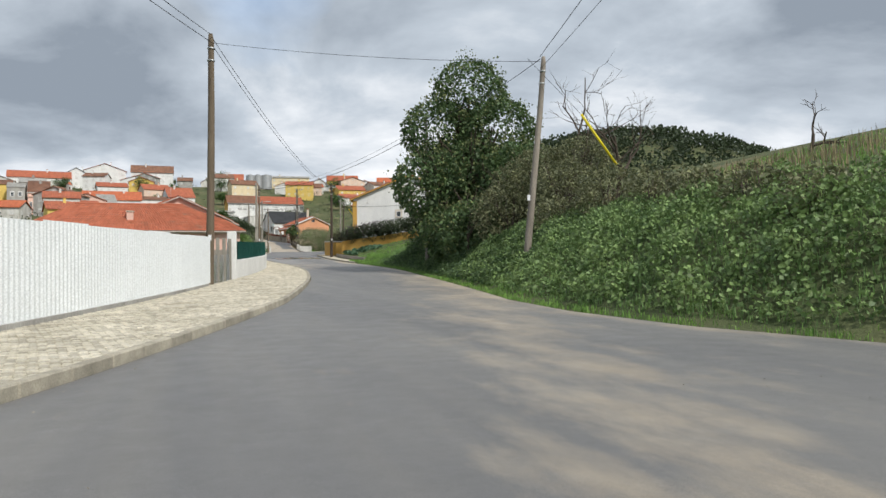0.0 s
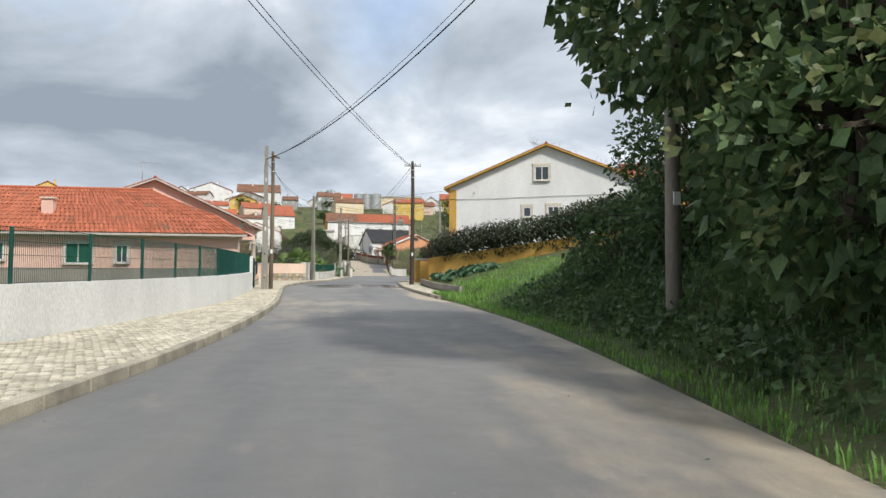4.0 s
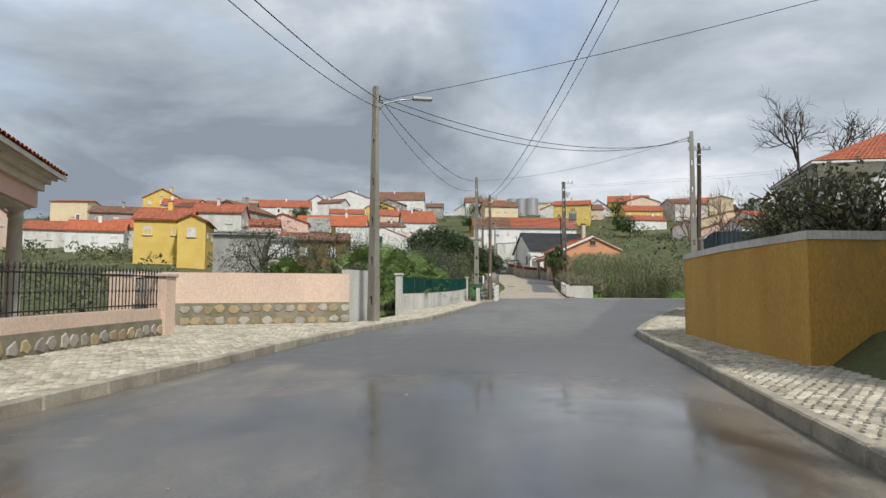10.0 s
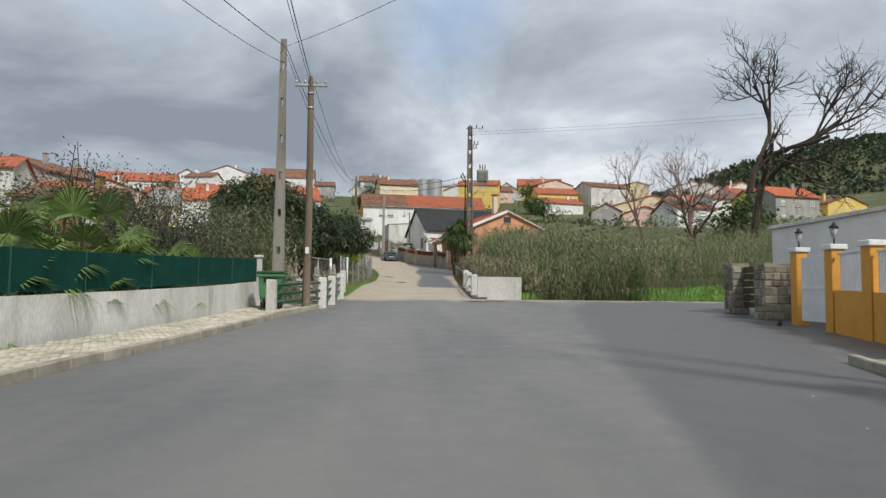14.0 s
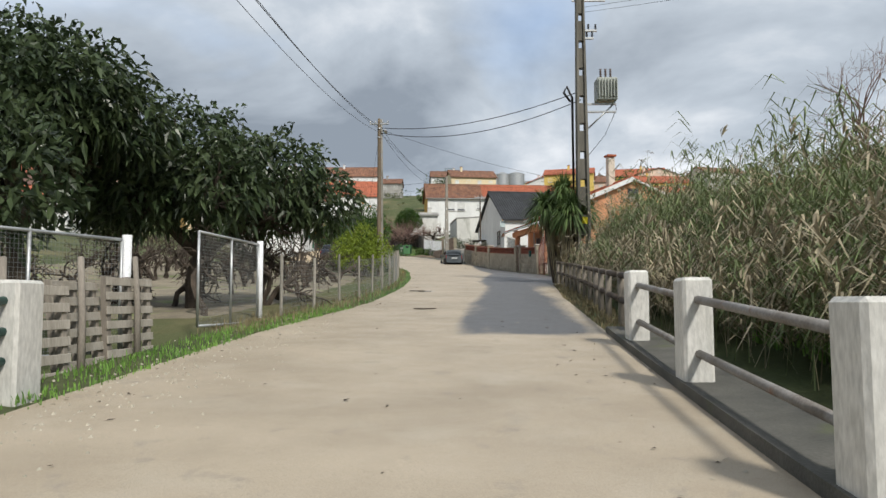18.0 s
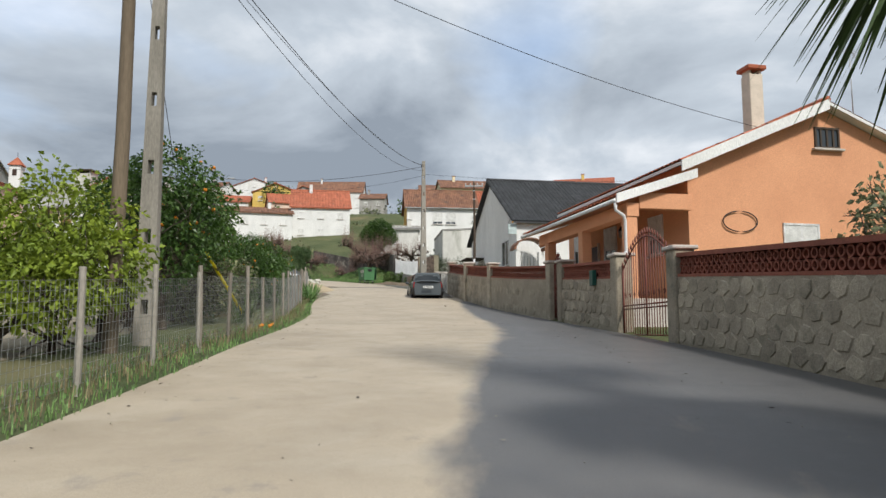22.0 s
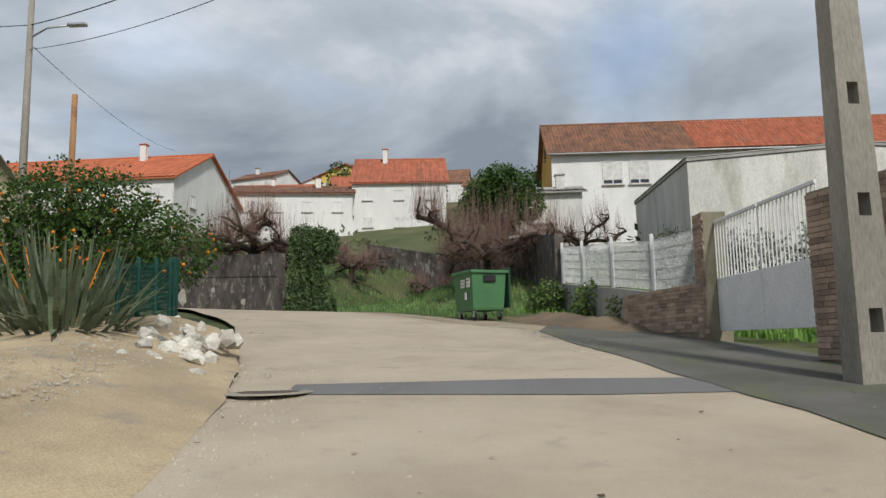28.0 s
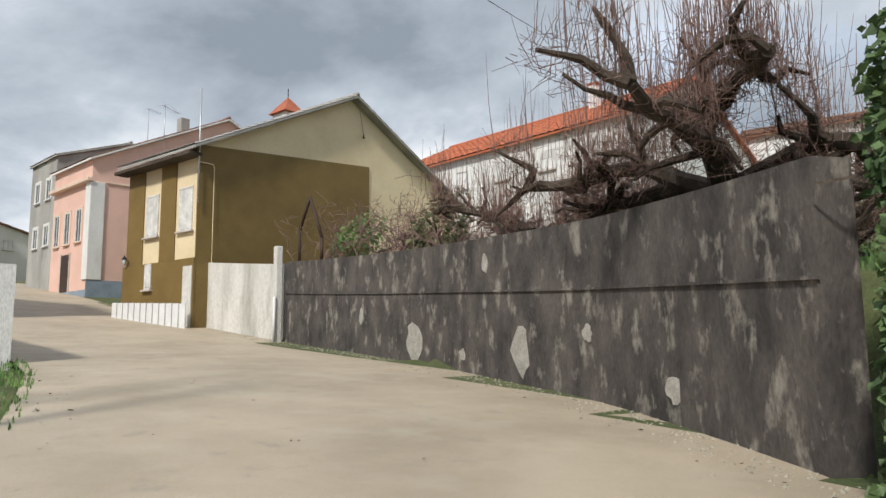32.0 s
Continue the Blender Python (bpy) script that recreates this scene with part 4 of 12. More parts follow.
# ---- poles and cables ----
def wood_pole(s, d, height, lean=(0, 0), label="weathered wooden utility pole", material=None, r=0.13, base=None, cross=False):
    p = at(s, d)
    z = base if base is not None else land(p.x, p.y)
    P = thing("utility_pole", (p.x, p.y, z), 0, label, "utility pole", "utility poles")
    top = Vector((lean[0], lean[1], height))
    pts = [top * u for u in (-0.06, 0, 0.15, 0.4, 0.7, 0.97, 1.0)]
    pts = [(q.x + 0.02 * math.sin(5 * i), q.y + 0.02 * math.cos(4 * i), q.z) for i, q in enumerate(pts)]
    tube("shaft", pts, [r, r, r * 0.97, r * 0.9, r * 0.8, r * 0.72, r * 0.5], material or WOOD_POLE, P, 10)
    if cross:
        box("crossarm", (lean[0] - 0.55, lean[1] - 0.05, height - 0.35), (lean[0] + 0.55, lean[1] + 0.05, height - 0.26), GALV, P, 0.01)
        for k in (-0.5, -0.2, 0.2, 0.5):
            tube("insulator", [(lean[0] + k, lean[1], height - 0.26), (lean[0] + k, lean[1], height - 0.2), (lean[0] + k, lean[1], height - 0.12)], [0.02, 0.045, 0.03], GALV, P, 8)
    for zz in (height - 0.6, height - 1.1):
        tube("strap", [(lean[0] * zz / height, lean[1] * zz / height, zz - 0.03), (lean[0] * zz / height, lean[1] * zz / height, zz + 0.03)], r * 0.9, GALV, P, 10)
    box("number_plate", (-0.06, -r - 0.02, 1.9), (0.06, -r + 0.01, 2.12), WHITE_METAL, P, 0.004)
    return P


def concrete_pole(s, d, height, label="slender concrete utility pole with oval holes", turn=0.0, base=None, w=0.30, lamp=None):
    """Tapered square pole pierced by a ladder of holes."""
    p = at(s, d)
    z = base if base is not None else land(p.x, p.y)
    P = thing("utility_pole", (p.x, p.y, z), bearing(s) + turn, label, "utility pole", "utility poles")
    bm = bmesh.new()

    a, c = w * 0.36, w * 0.5
    k = lambda zz: 1 - 0.52 * max(zz, 0) / height
    levels, zz = [(-0.6, False)], 0.55
    while zz < height - 0.9:
        levels += [(zz, True), (zz + 0.26, False)]
        zz += 1.28
    levels.append((height, False))
    grid = [[[bm.verts.new((sx * a * k(z0), q * c * k(z0), z0)) for q in (-1, -0.36, 0.36, 1)] for sx in (-1, 1)] for z0, _ in levels]
    for i in range(len(levels) - 1):
        lo, hi = grid[i], grid[i + 1]
        for j in range(3):
            if j == 1 and levels[i][1]:
                for u, d0, d1 in ((1, lo, hi), (2, hi, lo)):
                    bm.faces.new([d0[0][u], d0[1][u], d1[1][u], d1[0][u]])
                bm.faces.new([lo[0][1], lo[0][2], lo[1][2], lo[1][1]])
                bm.faces.new([hi[0][2], hi[0][1], hi[1][1], hi[1][2]])
                continue
            bm.faces.new([lo[1][j], lo[1][j + 1], hi[1][j + 1], hi[1][j]])
            bm.faces.new([lo[0][j + 1], lo[0][j], hi[0][j], hi[0][j + 1]])
        bm.faces.new([lo[0][0], lo[1][0], hi[1][0], hi[0][0]])
        bm.faces.new([lo[1][3], lo[0][3], hi[0][3], hi[1][3]])
    for lay in (grid[0], grid[-1]):
        bm.faces.new([lay[0][0], lay[0][1], lay[0][2], lay[0][3], lay[1][3], lay[1][2], lay[1][1], lay[1][0]])
    bmesh.ops.recalc_face_normals(bm, faces=bm.faces)
    part("shaft", bm, POLE_CONC, P)
    if lamp:
        a, ln = lamp
        dx, dy = math.cos(radians(a)), math.sin(radians(a))
        tube("lamp_arm", [(0, 0, height - 0.9), (dx * 0.3, dy * 0.3, height - 0.55), (dx * 0.8, dy * 0.8, height - 0.42), (dx * ln, dy * ln, height - 0.36)], 0.03, GALV, P, 6)
        bm = box_bm((-0.34, -0.11, -0.07), (0.34, 0.11, 0.06), 0.04)
        L = part("lamp_head", bm, GALV, P, "grey street lamp head")
        L.matrix_basis = pose(dx * (ln + 0.25), dy * (ln + 0.25), height - 0.34, 0, 0, a)
    tube("bracket", [(0.05, 0, height - 0.5), (0.25, 0.1, height - 0.45), (0.3, 0.1, height - 0.2)], 0.02, BLACK_IRON, P, 5)
    return P


def cable(a, b, sag, r=0.014, label="black overhead power cable between poles"):
    a, b = Vector(a), Vector(b)
    n = 26
    pts = [a.lerp(b, i / n) - Vector((0, 0, sag * 4 * (i / n) * (1 - i / n))) for i in range(n + 1)]
    ob = tube("overhead_cable", pts, r, CABLE, None, 5)
    return tagged(ob, label, "cable", "overhead cables")


def top(s, d, up):
    return at(s, d, up)


# poles along the road
wood_pole(30.2, -7.25, 10.3, (0.1, 0.1), "tall weathered wooden pole beside a sheet fence", WOOD_POLE, 0.17, base=at(30.2, -7.25).z)
wood_pole(27.4, 5.15, 7.7, (1.0, 0.4), "leaning grey wooden pole on a grassy bank", GREY_WOOD, 0.14, base=at(27.4, 5.15, 1.4).z)
wood_pole(46.5, 4.0, 9.7, (0.0, 0.0), "grey wooden pole standing in the ivy", GREY_WOOD, 0.13, base=at(46.5, 4.0, 0.45).z)
concrete_pole(73.9, -5.5, 7.6, turn=90, base=at(73.9, -5.5, 0.1).z, w=0.34, lamp=(-20, 1.0))
wood_pole(74.5, -5.2, 7.4, (0.0, 0.0), "wooden pole beside a concrete pole", WOOD_POLE, 0.12, base=at(74.5, -5.2, 0.1).z)
wood_pole(82.4, 3.05, 8.2, (0.02, 0), "dark creosoted wooden pole at an ochre wall", DARK_WOOD, 0.15, base=at(82.4, 3.05, 0.1).z, cross=True)
concrete_pole(101.0, -5.85, 7.7, turn=60, base=at(101, -5.85, 0.1).z, w=0.34, lamp=(-40, 1.3))
concrete_pole(132.9, -5.75, 9.3, turn=90, base=at(132.9, -5.75, 0.05).z, w=0.40)
wood_pole(132.6, -4.75, 8.0, (0, 0), "brown wooden pole with a small crossarm", WOOD_POLE, 0.14, base=at(132.6, -4.75, 0.0).z, cross=True)
wood_pole(115.7, 6.3, 8.3, (0.25, 0), "dark wooden pole at an orange wall", DARK_WOOD, 0.13, base=at(115.7, 6.3, 0.1).z, cross=True)
concrete_pole(114.3, 5.95, 8.6, turn=90, base=at(114.3, 5.95, 0.1).z, w=0.34)
concrete_pole(180.3, -4.75, 9.2, turn=90, base=at(180.3, -4.75, 0).z, w=0.36, lamp=(-10, 1.3))
wood_pole(178.9, -4.85, 9.0, (0, 0), "wooden pole beside a concrete lamp pole", WOOD_POLE, 0.13, base=at(178.9, -4.85, 0).z, cross=True)
concrete_pole(219.9, 4.0, 9.6, "stout round-holed concrete pole beside a gate", turn=95, base=at(219.9, 4.0, 0).z, w=0.46)
wood_pole(209.0, 6.6, 6.8, (0, 0), "thin wooden pole behind a garden wall", DARK_WOOD, 0.09, base=at(209, 6.6, 0).z, cross=True)

# ---- walls along the road ----
def structure_wall(name, rows, thick, z0, z1, material, label, step=1.0):
    ob = road_wall(name, rows, thick, z0, z1, material, None, step)
    return tagged(ob, label, "wall", kind="structure")


structure_wall("wall_white", [(36.0, -7.2), (44, -6.9), (52, -6.35), (60, -6.05), (68, -6.1), (73.8, -6.25)], 0.22, -0.5, 1.02, WHITE, "low white rendered garden wall")
structure_wall("wall_palm_garden", [(108.6, -7.0), (112, -7.7), (122, -7.5), (133.4, -6.55)], 0.2, -0.5, 0.93, WHITE_OLD, "stained pale rendered garden wall")
structure_wall("wall_end_pale", [(100.9, -6.75), (102.9, -6.6)], 0.3, -0.5, 1.78, WHITE_OLD, "pale rendered wall end beside a concrete pole")
structure_wall("wall_ochre_garden", [(84.0, 3.75), (83.0, 5.2), (80.4, 8.0), (76, 12), (72, 15.0), (66, 20)], 0.25, -0.3, 1.7, OCHRE, "ochre garden wall climbing a slope")
OCHRE_CORNER = [(97.2, 8.0), (95.7, 3.1), (92.2, 3.32), (88.9, 3.6), (90.4, 8.2)]
structure_wall("wall_ochre_corner", OCHRE_CORNER, 0.22, -0.3, 1.8, OCHRE, "ochre rendered wall at the road bend", 8.0)
structure_wall("wall_ochre_coping", OCHRE_CORNER, 0.27, 1.802, 1.92, WHITE_OLD, "grey cement coping of an ochre wall", 8.0)
structure_wall("wall_ochre_villa", [(106.0, 9.6), (105.0, 5.25), (114.2, 6.25)], 0.22, -0.3, 1.85, OCHRE, "ochre wall of a villa garden")
structure_wall("wall_bridge_white", [(140.1, 2.0), (139.7, 3.9)], 0.24, -0.9, 1.0, WHITE_OLD, "stained white end wall of a small bridge")
MORTAR = mat("beige_mortar", (0.40, 0.345, 0.265), 0.95, (0.30, 0.26, 0.20), scale=1.4, grain=30, bump=0.5, spots=(0.22, 0.20, 0.15), spot=(0.56, 0.72), spot_scale=1.1, bump_dist=0.02)
structure_wall("wall_stone_right", [(172.5, 5.5), (180.8, 5.55)], 0.3, -0.4, 1.3, MORTAR, "rough beige stone garden wall beside the lane")
structure_wall("wall_stone_right_2", [(184.4, 5.6), (189.3, 5.75)], 0.3, -0.4, 1.3, MORTAR, "rough beige stone garden wall beside the lane")
structure_wall("wall_stone_right_3", [(190.6, 5.75), (198, 5.35), (209.5, 5.3)], 0.3, -0.4, 1.3, MORTAR, "rough beige stone garden wall beside the lane")
structure_wall("wall_dark_old", [(240.9, 3.75), (244.4, 4.3), (249.5, 4.6), (257.2, 4.6)], 0.35, -0.5, 2.35, mat("black_stained_render", (0.12, 0.105, 0.095), 0.95, (0.05, 0.045, 0.043), scale=2.2, grain=24, bump=0.6, spots=(0.27, 0.25, 0.215), spot=(0.545, 0.66), spot_scale=3.2, streak=0.55), "old retaining wall black with mould", 0.6)
structure_wall("wall_white_gate", [(257.4, 4.55), (263.0, 4.1)], 0.2, -0.5, 2.3, WHITE_OLD, "white rendered wall stained yellow-green")
structure_wall("wall_left_end", [(251.8, -2.85), (255, -3.3), (262, -4.8)], 0.28, -0.4, 1.75, WHITE, "white wall end at the roadside")

# ---- near houses ----
pink_wing = house((-16.5, 73.9, 1.4), 0, 19.4, 8.2, 3.3, 2.5, PINK, TERRACOTTA, "pink bungalow wing with a hipped terracotta roof", "x", 0.55, hip=True, verge=STONE_TRIM, category="house")
GABLE_W = ([(0, 0, -1.5), (8.2, 0, -1.5), (8.2, 0, 3.0), (10.6, 0, 3.0), (10.6, 0, 4.2), (5.3, 0, 6.5), (0, 0, 4.2), (0, 6, -1.5), (8.2, 6, -1.5), (8.2, 6, 3.0), (10.6, 6, 3.0), (10.6, 6, 4.2), (5.3, 6, 6.5), (0, 6, 4.2)],
           [[0, 1, 2, 3, 4, 5, 6], [13, 12, 11, 10, 9, 8, 7], [1, 8, 9, 2], [2, 9, 10, 3], [3, 10, 11, 4], [7, 0, 6, 13]])
pink_house = house((-8.06, 78.96, 1.8), 18, 10.6, 2.6, 4.2, 2.3, PINK, TERRACOTTA, "pink house with a broad tiled gable", "y", 0.45, verge=STONE_TRIM, walls=([(x, y * 2.6 / 6, z) for x, y, z in GABLE_W[0]], GABLE_W[1]))
PORCH_W = ([(0, 0, -1.5), (5.6, 0, -1.5), (5.6, 0, 2.95), (8.2, 0, 2.95), (8.2, 0, 3.75), (4.1, 0, 5.3), (0, 0, 3.75), (0, 8, -1.5), (5.6, 8, -1.5), (5.6, 8, 2.95), (8.2, 8, 2.95), (8.2, 8, 3.75), (4.1, 8, 5.3), (0, 8, 3.75)], GABLE_W[1])
pink_porch = house((-5.12, 82.15, 2.0), 18, 8.2, 8.0, 3.75, 1.55, PINK, TERRACOTTA, "pink house end with a columned porch", "y", 0.45, verge=STONE_TRIM, walls=PORCH_W)
gable_house = house((15.8, 82.3, 4.4), -19, 13.1, 14.0, 4.1, 2.7, WHITE, TERRACOTTA, "white two-storey house with an ochre-edged gable", "y", 0.35, verge=OCHRE)
villa = house((27.7, 117.1, 3.0), -8, 10, 8, 7.7, 2.2, WHITE, TERRACOTTA, "white villa with a tiled verandah roof", "y", 0.6, hip=True, verge=WHITE, body=(2.6, 10, 0, 6))
orange_house = house((21.02, 186.0, 6.9), 14, 9.0, 9.2, 4.35, 1.9, ORANGE, TERRACOTTA, "orange bungalow with a recessed porch", "y", 0.35, verge=WHITE)
dark_roof_house = house((17.3, 205.8, 8.3), 12.5, 11.5, 11.9, 4.3, 3.4, WHITE, DARK_TILE, "white house with a black tiled roof", "x", 0.3)
long_white = house((6.3, 256.8, 18.6), 9, 26, 6.4, 3.7, 2.6, WHITE, TERRA_OLD, "long white house with old brown tiles", "x", 0.35, base=-6)
block = house((11.8, 236.0, 11.0), 9, 12, 8, 5.2, 0.4, WHITE_OLD, GREYW, "windowless white rendered outbuilding", "y", 0.05)
olive_house = house((-26.7, 240.2, 12.7), 104, 15.0, 4.5, 6.9, 3.7, CREAM, GREYW, "cream house clad with olive tiles", "y", 0.45)
pink_far = house((-45.1, 240.4, 15.3), 100, 16.8, 5.6, 7.8, 4.1, PINK, TERRA_OLD, "tall pink house with a white corner pilaster", "y", 0.25, verge=WHITE)
grey_far = house((-51.4, 239.6, 15.9), 99, 9, 4.6, 8.6, 1.6, GREYW, GREYW, "grey weathered town house with peeling render", "y", 0.15)
yellow_town = house((-56.5, 246.5, 17.0), 99, 9, 9, 9.0, 1.6, YELLOW, TERRA_OLD, "yellow town house behind a pink house", "y", 0.2)
yellow_far = house((-79.0, 231.5, 16.6), 97, 7.5, 8, 8.8, 0.6, CREAM, TERRACOTTA, "cream town house by the bend", "y", 0.2)
# ---- the village on the hill ----
village_house((-58.3, 340.2, 34.4), 8, 9.3, 8.0, 6.0, 2.8, WHITE, DARK_TILE, "white house with a dark roof", "y")
village_house((-52.7, 353.6, 38.8), 6, 17.1, 8.0, 5.1, 3.2, WHITE, TERRACOTTA, "white two-storey house with a front gable", "y")
village_house((-29.8, 307.5, 31.1), 5, 9.2, 8.0, 3.1, 1.8, YELLOW, TERRACOTTA, "small yellow house with a front gable", "y")
village_house((-33.9, 359.4, 40.5), 3, 18.2, 8.0, 3.8, 3.4, WHITE, TERRA_OLD, "long white house with a brown roof", "x")
village_house((-12.9, 337.3, 35.6), 2, 6.1, 8.0, 2.6, 1.7, GREYW, TERRA_OLD, "grey house with a brown roof", "x")
village_house((-3.5, 364.7, 37.5), 0, 7.5, 8.0, 3.1, 2.5, WHITE_OLD, TERRA_OLD, "small old white village house", "y")
village_house((7.9, 377.9, 40.0), -2, 8.8, 8.0, 3.3, 3.5, WHITE, TERRACOTTA, "white house with red roof", "x")
village_house((28.8, 390.6, 41.2), -5, 22.5, 8.0, 5.5, 1.1, CREAM, GREYW, "long cream flat-roofed hall", "x")
village_house((45.7, 347.7, 35.0), -7, 9.5, 8.0, 3.5, 3.3, WHITE, TERRA_OLD, "white house with brown roof", "y")
village_house((54.3, 347.1, 35.9), -8, 14.6, 8.0, 5.1, 2.6, YELLOW, TERRACOTTA, "yellow and orange two-storey house", "x")
village_house((72.9, 359.8, 38.8), -10, 4.6, 8.0, 2.9, 1.2, WHITE, TERRACOTTA, "white cottage with red roof", "y")
village_house((84.8, 373.0, 40.9), -11, 16.4, 8.0, 2.8, 2.6, WHITE, TERRA_BRIGHT, "white house with bright red roof", "x")
village_house((69.9, 290.7, 25.2), -13, 19.5, 8.0, 2.3, 2.5, CREAM, TERRA_BRIGHT, "wide cream house with red roof", "y")
village_house((63.4, 263.3, 19.2), -13, 9.5, 8.0, 2.9, 1.6, PINK, TERRACOTTA, "pink house with red roof", "y")
village_house((58.3, 270.6, 20.7), -11, 6.8, 8.0, 2.7, 1.9, GREYW, TERRACOTTA, "pale grey house with gable", "y")
village_house((87.8, 317.5, 27.0), -15, 24.9, 8.0, 3.2, 1.8, PINK_WALL, TERRA_BRIGHT, "row of houses with red roofs", "x")
village_house((125.1, 329.1, 29.6), -18, 10.6, 8.0, 2.4, 1.7, WHITE, TERRA_OLD, "white house far across the fields", "x")
village_house((144.5, 341.8, 31.0), -19, 11.8, 8.0, 2.6, 1.8, WHITE_OLD, TERRACOTTA, "white house far across the fields", "y")
village_house((-76.6, 327.4, 33.5), 10, 22.8, 8.0, 4.0, 2.8, WHITE, TERRACOTTA, "white house with red roof", "x")
village_house((-84.1, 314.0, 30.5), 12, 13.1, 8.0, 3.9, 2.3, WHITE_OLD, TERRA_OLD, "old white house with brown roof", "y")
village_house((-29.4, 154.9, 8.9), 16, 5.9, 8.0, 3.4, 1.6, YELLOW, TERRACOTTA, "yellow two-storey house with a balcony", "x")
village_house((-23.7, 153.3, 8.9), 15, 2.9, 8.0, 3.0, 0.7, YELLOW, TERRACOTTA, "yellow wing of a village house", "y")
village_house((-8.4, 136.4, 5.7), 11, 1.7, 8.0, 2.5, 0.5, WHITE, GREYW, "white end of a grey store", "x")
village_house((-13.4, 137.1, 5.8), 13, 4.7, 8.0, 3.0, 0.5, GREYW, GREYW, "grey cement store building", "x")
village_house((-11.6, 154.2, 7.1), 10, 6.1, 8.0, 2.7, 1.0, OLIVE, TERRA_OLD, "brown barn with cream panels", "x")
village_house((-37.0, 196.2, 14.0), 13, 11.1, 8.0, 2.3, 1.3, PINK, TERRACOTTA, "long pink house with red roof", "x")
village_house((-28.0, 193.0, 10.4), 13, 8.6, 7.0, 3.0, 1.4, WHITE, TERRACOTTA, "white cottage beyond the vineyard", "x")
village_house((-62.6, 203.6, 15.1), 18, 9.2, 8.0, 4.4, 1.5, GREYW, TERRA_OLD, "old grey house with brown roof", "x")
village_house((-66.8, 191.4, 12.7), 21, 10.4, 8.0, 2.5, 1.6, WHITE_OLD, TERRACOTTA, "low old house with red roof", "x")
village_house((-38.0, 223.9, 17.2), 11, 10.3, 8.0, 2.6, 1.9, PINK, TERRACOTTA, "pink house with red tile roof", "y")
village_house((-87.4, 232.7, 21.5), 20, 7.0, 8.0, 2.3, 1.0, WHITE, TERRA_OLD, "white house below the church", "x")
village_house((-79.0, 257.0, 26.3), 14, 9.4, 8.0, 3.9, 2.4, YELLOW, TERRA_BRIGHT, "yellow house with orange roof", "y")
village_house((-69.2, 246.7, 24.5), 16, 8.2, 8.0, 2.3, 1.9, WHITE, TERRACOTTA, "white house with red roof", "x")
village_house((-55.7, 253.5, 25.3), 13, 7.1, 8.0, 2.3, 1.6, GREYW, GREYW, "grey house with pale roof", "x")
village_house((-38.7, 255.4, 20.6), 6, 17.6, 13.0, 2.0, 3.2, WHITE, TERRA_BRIGHT, "long white house with orange tile roof", "x")
village_house((-23.5, 270.1, 21.8), 18, 11.2, 8.0, 2.3, 1.3, WHITE, TERRA_OLD, "low white house with long brown roof", "x")
village_house((-13.6, 275.6, 21.6), 13, 9.1, 14.0, 4.0, 3.9, WHITE, TERRACOTTA, "white two-storey house with red roof and a balcony", "x")
village_house((3.1, 251.4, 16.1), 7, 5.1, 4.0, 2.5, 0.5, WHITE_OLD, GREYW, "white garden shed wall with flat roof", "x")
village_house((29.7, 298.7, 27.6), -11, 10.8, 8.4, 5.6, 1.7, YELLOW, TERRACOTTA, "yellow village house with tiled roof", "x")
village_house((50.8, 287.7, 24.6), 14, 11.1, 7.2, 2.9, 1.6, WHITE, TERRACOTTA, "white village house with tiled roof", "x")
village_house((-96.2, 185.5, 11.5), 4, 10.6, 8.8, 5.4, 1.8, CREAM, TERRA_BRIGHT, "cream village house with tiled roof", "y")
village_house((74.6, 280.6, 22.7), -3, 11.7, 8.7, 3.0, 1.6, WHITE, TERRA_OLD, "white village house with tiled roof", "y")
village_house((-47.7, 316.6, 31.3), -11, 8.3, 7.8, 5.6, 1.6, WHITE, TERRA_OLD, "white village house with tiled roof", "x")
village_house((82.2, 240.4, 17.4), 11, 9.2, 7.5, 5.6, 1.8, YELLOW, TERRA_OLD, "yellow village house with tiled roof", "x")
village_house((-97.0, 247.6, 18.2), 7, 9.4, 7.3, 2.9, 1.5, WHITE, TERRA_OLD, "white village house with tiled roof", "x")
village_house((91.4, 256.0, 19.0), -23, 11.4, 8.7, 3.0, 1.5, CREAM, TERRACOTTA, "cream village house with tiled roof", "y")
village_house((-85.4, 284.3, 23.7), 25, 7.8, 7.2, 5.6, 1.9, CREAM, TERRACOTTA, "cream village house with tiled roof", "x")
village_house((-83.7, 300.2, 28.0), 4, 8.1, 7.4, 5.6, 1.4, GREYW, TERRACOTTA, "grey cement village house", "x")
village_house((61.5, 227.7, 16.1), 8, 7.5, 8.9, 3.0, 1.8, WHITE, TERRA_OLD, "white village house with tiled roof", "x")
village_house((-37.0, 346.4, 35.9), -5, 11.6, 9.0, 3.0, 1.9, WHITE, TERRACOTTA, "white village house with tiled roof", "y")
village_house((78.3, 250.9, 18.5), 7, 8.3, 9.0, 5.6, 1.5, WHITE, TERRA_OLD, "white village house with tiled roof", "x")
village_house((80.7, 230.6, 16.4), 13, 9.6, 7.4, 5.6, 2.0, GREYW, TERRA_BRIGHT, "grey cement village house", "x")
village_house((111.3, 340.9, 34.9), -13, 10.4, 7.2, 5.6, 1.7, WHITE_OLD, TERRACOTTA, "old stained white village house", "y")
village_house((112.4, 354.9, 37.5), -3, 11.3, 8.3, 5.4, 2.0, WHITE, TERRA_BRIGHT, "white village house with tiled roof", "y")
village_house((-87.4, 267.9, 20.4), 25, 8.6, 7.6, 5.4, 2.2, CREAM, TERRACOTTA, "cream village house with tiled roof", "y")
